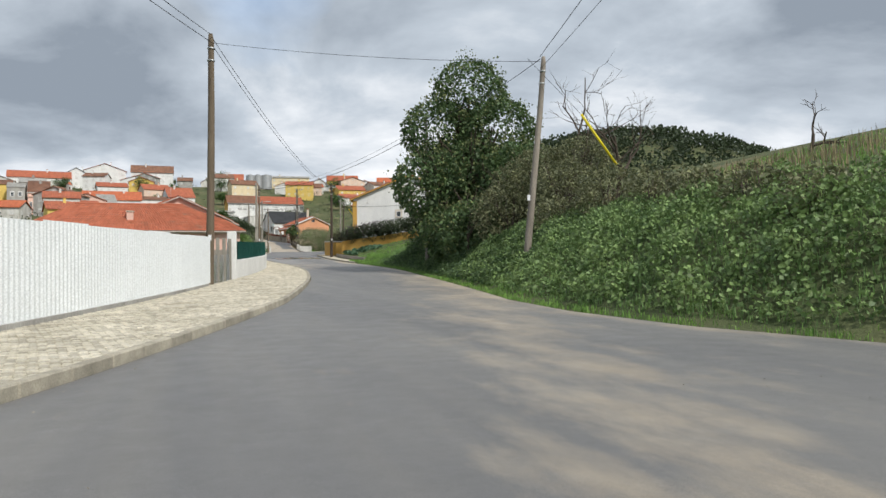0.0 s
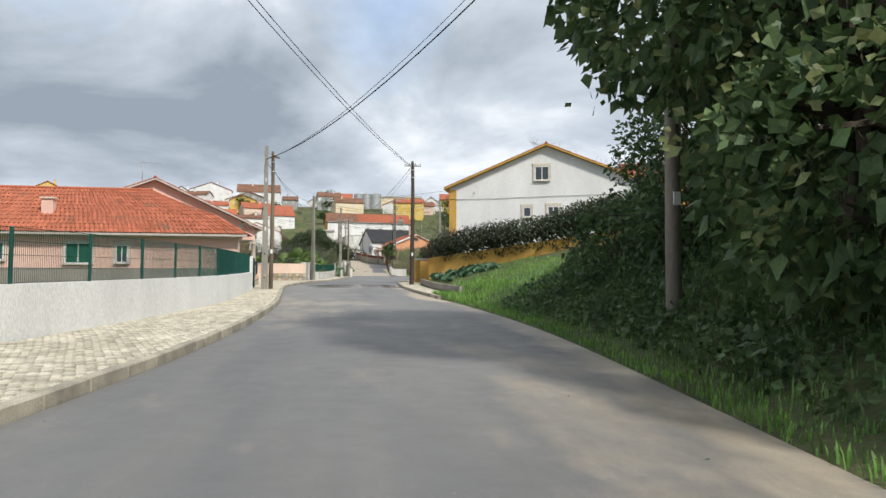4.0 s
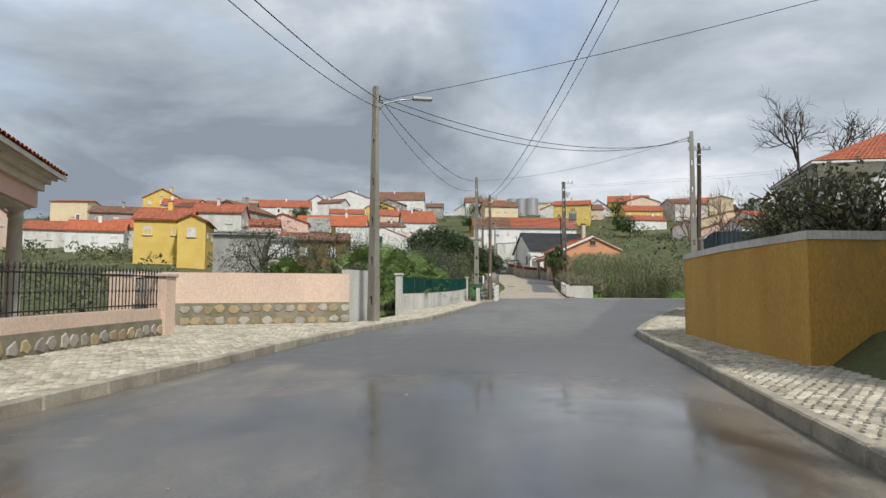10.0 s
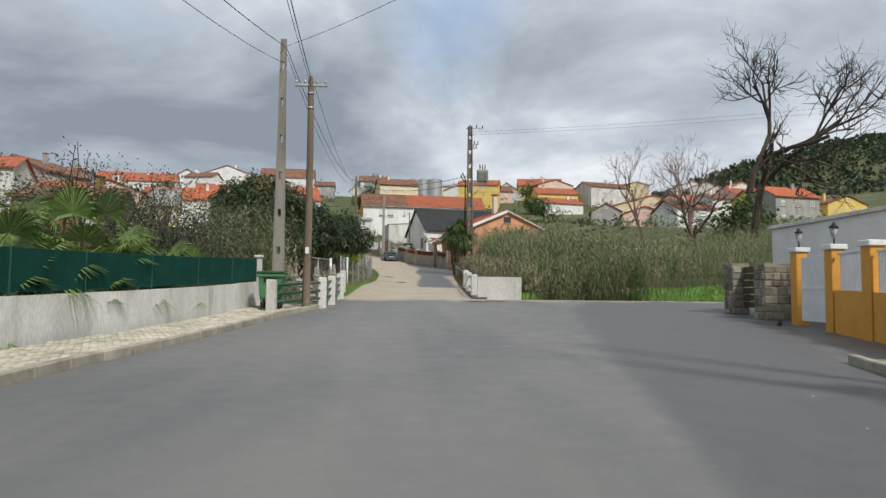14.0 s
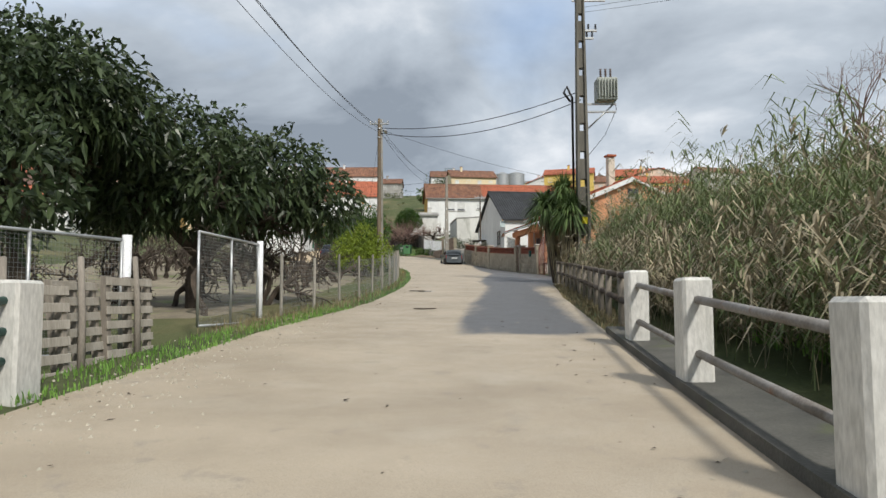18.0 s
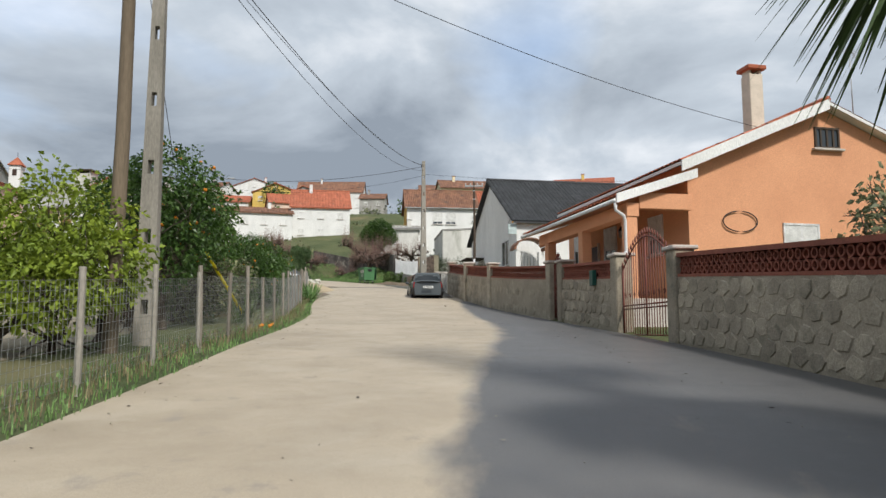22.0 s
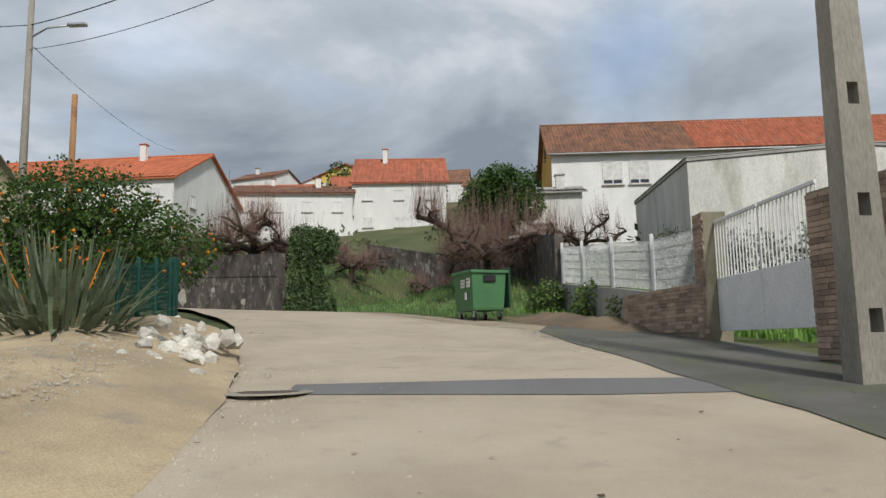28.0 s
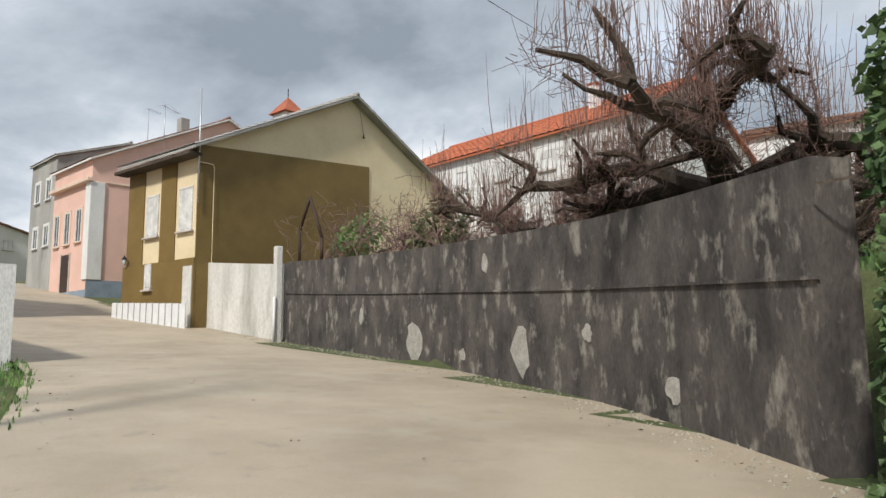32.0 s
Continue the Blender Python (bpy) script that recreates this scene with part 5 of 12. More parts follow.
village_house((-78.2, 185.2, 11.5), -15, 8.3, 7.8, 5.6, 2.0, PINK_WALL, TERRACOTTA, "pale pink village house", "x")
village_house((-52.7, 180.2, 10.9), 22, 8.0, 8.9, 2.9, 1.8, WHITE, TERRA_BRIGHT, "white village house with tiled roof", "x")
village_house((27.3, 319.7, 31.8), -17, 8.1, 7.4, 3.0, 1.5, WHITE, TERRA_BRIGHT, "white village house with tiled roof", "y")
village_house((103.6, 294.7, 26.5), 12, 10.4, 8.5, 5.4, 1.9, WHITE, TERRACOTTA, "white village house with tiled roof", "x")
village_house((67.6, 304.4, 29.2), 18, 11.7, 8.7, 5.4, 1.7, WHITE_OLD, TERRA_OLD, "old stained white village house", "x")
village_house((115.2, 320.4, 31.8), 8, 9.0, 7.3, 5.6, 1.9, WHITE, TERRA_BRIGHT, "white village house with tiled roof", "y")
village_house((-101.6, 209.0, 14.2), -17, 10.8, 8.7, 2.9, 1.6, WHITE_OLD, TERRACOTTA, "old stained white village house", "y")
village_house((36.3, 314.5, 31.0), -5, 10.3, 8.0, 3.0, 1.9, PINK_WALL, TERRA_OLD, "pale pink village house", "x")
village_house((-23.6, 298.4, 27.5), 22, 10.1, 7.1, 3.0, 2.1, PINK_WALL, TERRACOTTA, "pale pink village house", "x")
village_house((1.8, 337.2, 34.3), 6, 9.2, 8.3, 5.6, 2.1, WHITE, TERRA_OLD, "white village house with tiled roof", "x")
village_house((-98.4, 222.8, 15.6), -17, 9.9, 8.3, 2.9, 1.3, WHITE, TERRACOTTA, "white village house with tiled roof", "y")
village_house((94.0, 281.8, 23.0), 23, 10.6, 9.0, 2.9, 1.7, WHITE, TERRA_BRIGHT, "white village house with tiled roof", "x")
village_house((-98.5, 346.4, 35.9), 19, 7.8, 7.1, 5.4, 1.5, WHITE, TERRACOTTA, "white village house with tiled roof", "x")
village_house((-99.9, 317.3, 31.4), -18, 11.0, 8.3, 5.6, 1.4, CREAM, TERRA_BRIGHT, "cream village house with tiled roof", "x")
village_house((108.0, 258.9, 19.3), 10, 10.4, 8.8, 5.4, 1.9, YELLOW, TERRA_OLD, "yellow village house with tiled roof", "y")
village_house((38.4, 323.6, 32.3), 2, 10.6, 8.2, 3.0, 1.6, WHITE_OLD, TERRA_BRIGHT, "old stained white village house", "x")
village_house((-42.3, 205.8, 13.8), -16, 10.3, 8.4, 5.6, 2.1, GREYW, TERRA_OLD, "grey cement village house", "y")
village_house((75.7, 260.8, 19.5), 18, 11.3, 8.3, 5.6, 1.7, WHITE, TERRACOTTA, "white village house with tiled roof", "x")
village_house((-30.1, 337.3, 34.3), -14, 7.6, 9.0, 5.4, 1.4, GREYW, TERRACOTTA, "grey cement village house", "y")
village_house((-40.4, 302.8, 28.8), 12, 10.8, 8.8, 2.9, 1.8, WHITE, TERRACOTTA, "white village house with tiled roof", "x")
village_house((58.8, 335.1, 34.0), 9, 11.8, 8.2, 5.6, 1.8, PINK_WALL, TERRA_OLD, "pale pink village house", "y")
village_house((-36.3, 186.6, 11.6), 10, 7.6, 7.4, 5.6, 1.6, WHITE_OLD, TERRACOTTA, "old stained white village house", "x")
village_house((52.5, 304.8, 29.3), 5, 11.8, 8.3, 3.0, 2.0, YELLOW, TERRACOTTA, "yellow village house with tiled roof", "x")
village_house((-53.0, 189.8, 12.1), -7, 11.4, 8.1, 2.9, 1.7, WHITE_OLD, TERRA_BRIGHT, "old stained white village house", "x")
village_house((8.8, 299.2, 27.8), 12, 10.4, 7.0, 5.4, 1.9, CREAM, TERRA_OLD, "cream village house with tiled roof", "x")
village_house((-92.6, 170.0, 9.6), -10, 11.1, 7.7, 5.4, 2.0, WHITE, TERRA_OLD, "white village house with tiled roof", "x")
village_house((92.0, 350.5, 36.6), -10, 8.4, 8.3, 5.6, 1.3, CREAM, TERRA_BRIGHT, "cream village house with tiled roof", "y")
# ---- roadside structures ----
def kerb(name, s0, s1, edge, side, label, skip=()):
    K = thing(name, at(s0, edge(s0)), 0, label, "kerb", kind="structure")
    inv = K.matrix_basis.inverted()
    bm = box_bm((-0.07, -0.5, -0.25), (0.07, 0.5, 0.15), 0.018)
    me = bpy.data.meshes.new("kerb_stone")
    bm.to_mesh(me)
    bm.free()
    me.materials.append(KERB)
    rng = random.Random(7)
    s = s0
    while s < s1:
        a, b = at(s, edge(s) + side * 0.07), at(s + 0.99, edge(s + 0.99) + side * 0.07)
        mid, dirn = (a + b) / 2, b - a
        if not any(p <= s <= q for p, q in skip):
            o = new("kerb_stone", me)
            o.parent = K
            o.matrix_basis = inv @ (Matrix.Translation(mid + Vector((0, 0, rng.uniform(-0.008, 0.006)))) @ Euler((math.asin(dirn.z / dirn.length), 0, math.atan2(-dirn.x, dirn.y) + rng.uniform(-0.01, 0.01))).to_matrix().to_4x4())
            o.scale = (1, (dirn.length - 0.012) / 1.0, 1)
        s += 0.99
    return K


kerb("kerb_left", -6, 133, left_edge, -1, "pale concrete kerb stones beside the pavement")
kerb("kerb_right", 66, 118.5, right_edge, 1, "pale concrete kerb stones round the bend")


def mesh_panel(pile, a, b, h, z0=0.0, pitch=0.06, rise=0.2, r=0.004, folds=False):
    """Welded wire panel from a to b (ground points), as thin square wires."""
    a, b = np.array(a, float), np.array(b, float)
    ln = np.linalg.norm((b - a)[:2])
    n = max(1, int(ln / pitch))
    t = (b - a) / max(ln, 1e-6)
    side = np.array([t[1], -t[0], 0])
    up = np.array([0, 0, 1.0])
    q = []
    u = (np.arange(n + 1) / n)[:, None]
    base = a + (b - a) * u + up * z0
    for off in (t * r, side * r):
        q.append(np.stack([base - off, base + off, base + off + up * h, base - off + up * h], 1))
    pile.quads(np.concatenate(q))
    m = max(1, int(h / rise))
    zs = (np.arange(m + 1) / m * h)[:, None]
    lo, hi = a + up * z0 + zs * up, b + up * z0 + zs * up
    q = [np.stack([lo - off, hi - off, hi + off, lo + off], 1) for off in (up * r, side * r)]
    pile.quads(np.concatenate(q))


def sheet_fence():
    F = thing("sheet_fence", at(12, -7.15), 0, "white corrugated metal sheet fence on a low footing", "fence")
    inv = F.matrix_basis.inverted()
    s = -8.0
    while s < 29.4:
        s1 = min(s + 2.2, 29.6)
        a, b = at(s, -7.15), at(s1, -7.15)
        n = int((b - a).length / 0.045)
        t = (b - a) / n
        nrm = Vector((t.y, -t.x, 0)).normalized()
        v, f = [], []
        for k in range(n + 1):
            off = 0.014 * (1 if k % 4 in (1, 2) else -1)
            p = a + t * k + nrm * off
            top_z = 2.03 + 0.02 * math.sin(s)
            v += [inv @ (p + Vector((0, 0, 0.22))), inv @ (p + Vector((0, 0, top_z))), inv @ (p - nrm * 0.006 + Vector((0, 0, top_z))), inv @ (p - nrm * 0.006 + Vector((0, 0, 0.22)))]
        for k in range(n):
            c = 4 * k
            f += [[c, c + 4, c + 5, c + 1], [c + 1, c + 5, c + 6, c + 2], [c + 2, c + 6, c + 7, c + 3]]
        mesh_ob("sheet", [tuple(q) for q in v], f, SHEET, F)
        s = s1 + 0.02
    v, f = wall_mesh([at(x, -7.15) for x in np.arange(-8, 29.8, 1.0)], 0.16, -0.1, 0.22)
    mesh_ob("footing", [tuple(inv @ Vector(q)) for q in v], f, GREYW, F)
    for x in np.arange(-8, 29, 2.2):
        p = at(x, -7.27)
        box("post", tuple(inv @ (p + Vector((-0.03, -0.03, 0)))), tuple(inv @ (p + Vector((0.03, 0.03, 2.0)))), GALV, F, 0.004)


sheet_fence()


def post_mesh(name, p, h, w, material, F, inv, bevel=0.01):
    return box(name, tuple(inv @ (p + Vector((-w / 2, -w / 2, -0.3)))), tuple(inv @ (p + Vector((w / 2, w / 2, h)))), material, F, bevel)


def fence_run(name, rows, label, post_mat, post_w, post_h, spacing, mesh_mat, pitch, rise, z0, h, r=0.004, rails=0, ground=0.0, rail_mat=None, wobble=0.0, group=""):
    """Posts with a wire mesh between them along (s, d) rows; z0, h: the mesh's foot and height."""
    pts = path_points(rows, spacing)
    F = thing(name, at(*pts[0]), 0, label, "fence", group)
    inv = F.matrix_basis.inverted()
    rng = random.Random(len(label))
    pile = Pile()
    world = [at(s, d, ground) for s, d in pts]
    for p in world:
        hh = post_h * (1 + wobble * rng.uniform(-1, 1))
        v, f = tube_mesh([(0, 0, -0.3), (wobble * rng.uniform(-0.4, 0.4), wobble * rng.uniform(-0.4, 0.4), hh)], post_w / 2, 6) if wobble else (None, None)
        if wobble:
            o = mesh_ob("post", v + np.array(inv @ p), f, post_mat, F)
        else:
            post_mesh("post", p, post_h, post_w, post_mat, F, inv)
    for a, b in zip(world, world[1:]):
        mesh_panel(pile, inv @ a, inv @ b, h, z0, pitch, rise, r)
        for k in range(rails):
            zz = z0 + h * (k + 0.5) / rails
            tube("rail", [tuple(inv @ (a + Vector((0, 0, zz)))), tuple(inv @ (b + Vector((0, 0, zz))))], 0.03, rail_mat or post_mat, F, 8)
    pile.done("wire_mesh", mesh_mat, F)
    return F


# three concrete posts with mesh, then the green fence on the white wall
fence_run("wire_fence", [(30.9, -7.35), (35.4, -7.2)], "mesh fence between grey concrete posts", POLE_CONC, 0.15, 2.05, 1.5, GALV, 0.06, 0.06, 0.1, 1.2, 0.003)
fence_run("panel_fence", [(36.4, -7.2), (44, -6.9), (52, -6.35), (60, -6.05), (68, -6.1), (73.4, -6.25)], "dark green welded mesh fence on a white wall", GREEN_METAL, 0.06, 1.95, 2.5, GREEN_METAL, 0.055, 0.2, 1.04, 0.9, 0.0045)
W = thing("gate_post", at(35.8, -7.15), bearing(36), "square white rendered gate post", "post")
box("shaft", (-0.2, -0.2, -0.3), (0.2, 0.2, 2.4), WHITE, W, 0.015)
W = thing("gate_post", at(73.9, -6.25), bearing(74), "square white rendered gate post", "post")
box("shaft", (-0.14, -0.14, -0.3), (0.14, 0.14, 1.85), WHITE, W, 0.015)


def mesh_gate(p, rz, w, h, material, label, z0=0.08):
    G = thing("gate", p, rz, label, "gate")
    bm = bmesh.new()
    for lo, hi in (((0, -0.025, z0), (0.05, 0.025, h)), ((w - 0.05, -0.025, z0), (w, 0.025, h)), ((0, -0.025, z0), (w, 0.025, z0 + 0.05)), ((0, -0.025, h - 0.05), (w, 0.025, h)), ((w / 2 - 0.02, -0.02, z0), (w / 2 + 0.02, 0.02, h))):
        me = bpy.data.meshes.new("tmp")
        b2 = box_bm(lo, hi)
        b2.to_mesh(me)
        b2.free()
        bm.from_mesh(me)
        bpy.data.meshes.remove(me)
    part("gate_frame", bm, material, G)
    pile = Pile()
    mesh_panel(pile, (0.05, 0, 0), (w - 0.05, 0, 0), h - z0 - 0.1, z0 + 0.05, 0.055, 0.2, 0.004)
    pile.done("wire_mesh", material, G)
    return G


mesh_gate(at(74.1, -6.3, 0.1), bearing(75) + 90, 2.9, 1.75, GREEN_METAL, "green mesh driveway gate, closed")


# ---- pink house frontage: railing on a low wall with a stone foot ----
def stone_foot(rows, z0, z1, thick, seed, parent_name, label):
    """Crazy-paved foot: irregular flat stones proud of a mortar wall."""
    pts = path_points(rows, 0.34)
    B = tagged(road_wall(parent_name, rows, thick, -0.3, z1, JOINT, None, 0.8), label, "wall", kind="structure")
    rng = random.Random(seed)
    mats = (mat("tan_stone", (0.46, 0.36, 0.22), 0.85, (0.36, 0.28, 0.17), scale=4, grain=30, rand=0.25), mat("grey_stone", (0.42, 0.39, 0.34), 0.85, (0.33, 0.30, 0.26), scale=4, grain=30, rand=0.25))
    for (s, d), (s2, d2) in zip(pts, pts[1:]):
        a, b = at(s, d), at(s2, d2)
        t = (b - a).normalized()
        nrm = Vector((t.y, -t.x, 0))
        rows_n = max(1, int((z1 - z0) / 0.26))
        for r in range(rows_n):
            c = a.lerp(b, 0.5 + rng.uniform(-0.12, 0.12)) + Vector((0, 0, z0 + (r + 0.5) * (z1 - z0) / rows_n + rng.uniform(-0.03, 0.03))) + nrm * (thick / 2)
            n = rng.randint(5, 7)
            ring = []
            for k in range(n):
                ang = k * 2 * math.pi / n + rng.uniform(-0.3, 0.3)
                rx, rz = rng.uniform(0.135, 0.185), rng.uniform(0.10, 0.145)
                ring.append(t * (math.cos(ang) * rx) + Vector((0, 0, math.sin(ang) * rz)))
            vs = [tuple(c + q + nrm * 0.0) for q in ring] + [tuple(c + q * 0.86 + nrm * 0.022) for q in ring]
            f = [list(range(n, 2 * n))] + [[k, (k + 1) % n, n + (k + 1) % n, n + k] for k in range(n)]
            o = mesh_ob("stone", vs, f, rng.choice(mats), B)
    return B


def railing(rows, z0, h, material, label, spacing=0.14, knob=True):
    pts = path_points(rows, spacing)
    R = thing("railing", at(*pts[0]), 0, label, "railing")
    inv = R.matrix_basis.inverted()
    world = [at(s, d) for s, d in pts]
    me = None
    for p in world:
        if me is None:
            pile = Pile()
            v, f = tube_mesh([(0, 0, 0), (0, 0, h * 0.45), (0, 0, h * 0.5), (0, 0, h * 0.55), (0, 0, h)], [0.010, 0.010, 0.022 if knob else 0.01, 0.010, 0.010], 6)
            pile.add(v, f)
            v, f = tube_mesh([(0, 0, h), (0, 0, h + 0.03), (0, 0, h + 0.12)], [0.010, 0.024, 0.003], 6)
            pile.add(v, f)
            o = pile.done("baluster", material, R)
            me = o.data
        else:
            o = new("baluster", me)
            o.parent = R
        o.matrix_basis = Matrix.Translation(inv @ (p + Vector((0, 0, z0))))
    for zz in (0.06, h - 0.05):
        tube("rail", [tuple(inv @ (p + Vector((0, 0, z0 + zz)))) for p in world], 0.016, material, R, 6)
    return R


def pillar(s, d, w, h, material, cap, label, name="gate_pillar", group=""):
    P = thing(name, at(s, d), bearing(s), label, "pillar", group)
    box("shaft", (-w / 2, -w / 2, -0.3), (w / 2, w / 2, h), material, P, 0.012)
    box("cap", (-w / 2 - 0.05, -w / 2 - 0.05, h), (w / 2 + 0.05, w / 2 + 0.05, h + 0.09), cap, P, 0.02)
    return P


for rows, seed in (([(77.6, -6.75), (80.5, -6.8), (83.8, -7.15)], 1), ([(85.6, -7.45), (89, -7.9), (93.2, -8.45)], 2)):
    stone_foot(rows, 0.05, 0.48, 0.26, seed, "wall_pink_foot", "low wall foot clad with irregular stones")
    tagged(road_wall("wall_pink_low", rows, 0.2, 0.48, 0.72, PINK_WALL, None, 0.8), "low pale pink rendered wall", "wall", kind="structure")
    railing(rows, 0.74, 0.72, BLACK_IRON, "black iron railing with spear tips on a pink wall")
for s, d in ((83.9, -7.15), (85.5, -7.4), (93.3, -8.45), (77.4, -6.7)):
    pillar(s, d, 0.42, 1.4, PINK_WALL, STONE_TRIM, "pale pink gate pillar with a stone cap", group="pink gate pillars")


def slat_gate(p, rz, w, h, material, label, bars=8, solid=0.45):
    G = thing("gate", p, rz, label, "gate")
    box("lower_panel", (0, -0.02, 0.06), (w, 0.02, h * solid), material, G, 0.008)
    for k in range(bars + 1):
        x = w * k / bars
        tube("bar", [(x, 0, h * solid), (x, 0, h)], 0.012, material, G, 6)
    tube("top_rail", [(0, 0, h), (w, 0, h)], 0.018, material, G, 6)
    box("handle", (w * 0.86, -0.06, h * 0.48), (w * 0.95, -0.02, h * 0.52), GALV, G, 0.004)
    return G


PETROL = mat("petrol_blue_metal", (0.03, 0.085, 0.10), 0.5, scale=3, grain=30, bump=0.05)
slat_gate(at(84.15, -7.2, 0.1), bearing(84.5) + 83, 1.15, 1.35, PETROL, "narrow petrol-blue garden gate")
slat_gate(at(93.5, -8.6, 0.1), bearing(94) + 135, 2.6, 1.35, PETROL, "petrol-blue double driveway gate", 16)
pillar(95.3, -10.9, 0.42, 1.5, PINK_WALL, STONE_TRIM, "pale pink gate pillar with a stone cap", group="pink gate pillars")
PW = [(95.6, -11.0), (97.0, -10.6), (100.0, -6.5)]
stone_foot([(95.6, -11.0), (97.0, -10.7), (100.1, -6.4)], 0.05, 0.75, 0.26, 4, "wall_pink_foot_2", "wall foot clad with irregular tan stones")
tagged(road_wall("wall_pink_high", [(95.6, -11.0), (97.0, -10.7), (100.1, -6.4)], 0.2, 0.75, 1.62, PINK_WALL, None, 0.8), "pale pink rendered garden wall", "wall", kind="structure")
MB = thing("meter_boxes", at(79.0, -6.6, 0.0), bearing(79) + 90, "three grey meter boxes in a pink wall", "meter box")
box("wall_block", (-0.9, 0.02, 0), (0.9, 0.3, 1.35), PINK_WALL, MB, 0.01)
for k in (-0.55, 0.0, 0.5):
    box("box_door", (k - 0.2, -0.02, 0.7), (k + 0.2, 0.016, 1.2), GREYW, MB, 0.008)

# ---- palm garden fence, bridge rails, lane fences ----
fence_run("panel_fence", [(108.8, -7.05), (112, -7.7), (122, -7.5), (133.2, -6.55)], "green mesh fence with privacy net on a pale wall", GREEN_METAL, 0.05, 1.75, 2.5, GREEN_METAL, 0.03, 0.05, 1.0, 0.72, 0.010)
pillar(108.5, -6.98, 0.26, 1.72, WHITE_OLD, WHITE_OLD, "plain pale concrete end post", "end_post")
pillar(133.5, -6.5, 0.2, 1.75, WHITE_OLD, WHITE_OLD, "plain pale concrete end post", "end_post")


def bridge_rail(rows, label, side, post=(0.42, 0.28, 1.08), pipes=(0.35, 0.62, 0.9), colour=None):
    B = thing("bridge_railing", at(*rows[0]), 0, label, "railing")
    inv = B.matrix_basis.inverted()
    for s, d in rows:
        bm = box_bm((-post[1] / 2, -post[0] / 2, -0.6), (post[1] / 2, post[0] / 2, post[2]), 0.03)
        o = part("post", bm, WHITE_OLD, B, "white concrete post stained green")
        o.matrix_basis = inv @ Matrix.Translation(at(s, d)) @ pose(0, 0, 0, 0, 0, bearing(s))
    for a, b in zip(rows, rows[1:]):
        for z in pipes:
            tube("pipe", [tuple(inv @ at(*a, z)), tuple(inv @ at(*b, z))], 0.04, colour or GREEN_METAL, B, 8)
    return B


bridge_rail([(130.6, -5.6), (134.0, -4.35), (135.8, -4.15), (139.45, -4.05), (144.4, -4.3)], "white concrete posts with green pipe rails", -1)
bridge_rail([(141.5, 1.98), (144.85, 2.07), (148.15, 2.22)], "white concrete posts with rusty grey pipe rails", 1, post=(0.36, 0.28, 1.06), pipes=(0.36, 0.86), colour=mat("dull_grey_pipe", (0.26, 0.25, 0.235), 0.6, (0.17, 0.15, 0.13), scale=4, grain=40, bump=0.1, spots=(0.20, 0.11, 0.07), spot=(0.6, 0.7), spot_scale=3))
structure_wall("bridge_edge", [(139.9, 2.12), (144, 2.24), (150, 2.44)], 0.72, -0.5, 0.10, mat("dark_damp_concrete", (0.13, 0.125, 0.11), 0.8, (0.08, 0.08, 0.07), scale=1.5, grain=40, bump=0.4, spots=(0.10, 0.115, 0.05), spot=(0.56, 0.7), spot_scale=1.2), "raised dark concrete edge of a small bridge")


def wood_rail(rows, label):
    R = thing("wooden_railing", at(*rows[0]), 0, label, "railing")
    inv = R.matrix_basis.inverted()
    pts = path_points(rows, 1.75)
    rng = random.Random(2)
    world = [at(s, d) for s, d in pts]
    for p in world:
        q = inv @ p
        tube("post", [(q.x, q.y, q.z - 0.4), (q.x + rng.uniform(-.02, .02), q.y, q.z + 0.4), (q.x, q.y, q.z + 0.98)], 0.065, GREY_WOOD, R, 8)
    for z in (0.48, 0.92):
        for a, b in zip(world, world[1:]):
            d = (b - a).normalized()
            q0, q1 = inv @ (a - d * 0.12 + Vector((0, 0, z))), inv @ (b + d * 0.12 + Vector((0, 0, z)))
            m = (q0 + q1) / 2 + Vector((0, 0, rng.uniform(-.015, .015)))
            tube("rail", [tuple(q0), tuple(m), tuple(q1)], 0.06, DARK_WOOD, R, 8)
    return R


wood_rail([(149.2, 2.45), (153, 2.6), (160, 2.95), (169.5, 3.35)], "round timber post-and-rail barrier beside the lane")
WIRE = mat("grey_wire", (0.33, 0.34, 0.33), 0.5, scale=3, grain=20, bump=0, metal=0.3)
fence_run("wire_fence", [(153.6, -4.5), (160, -3.95), (170, -3.85), (180, -3.75)], "wire mesh fence on grey concrete posts", POLE_CONC, 0.075, 1.35, 2.3, WIRE, 0.10, 0.10, 0.05, 1.15, 0.0022, wobble=0.06)
fence_run("wire_fence", [(180.2, -3.75), (190, -3.2), (200, -2.8), (205.7, -3.1), (209.5, -3.15)], "wire mesh fence with leaning wooden stakes", GREY_WOOD, 0.08, 1.4, 1.9, WIRE, 0.09, 0.09, 0.05, 1.2, 0.0022, wobble=0.10)


def tube_gate(p, rz, w, h, label, posts=True):
    G = thing("gate", p, rz, label, "gate")
    for a, b in (((0, 0.1), (0, h)), ((0, h), (w, h)), ((w, h), (w, 0.1)), ((w, 0.1), (0, 0.1)), ((w / 2, 0.1), (w / 2, h))):
        tube("frame_tube", [(a[0], 0, a[1]), (b[0], 0, b[1])], 0.025, GALV, G, 8)
    pile = Pile()
    mesh_panel(pile, (0, 0, 0), (w, 0, 0), h - 0.1, 0.1, 0.06, 0.06, 0.0022)
    pile.done("wire_mesh", WIRE, G)
    if posts:
        tube("post", [(w + 0.1, 0, -0.3), (w + 0.1, 0, h + 0.08)], 0.07, WHITE_METAL, G, 10)
    return G


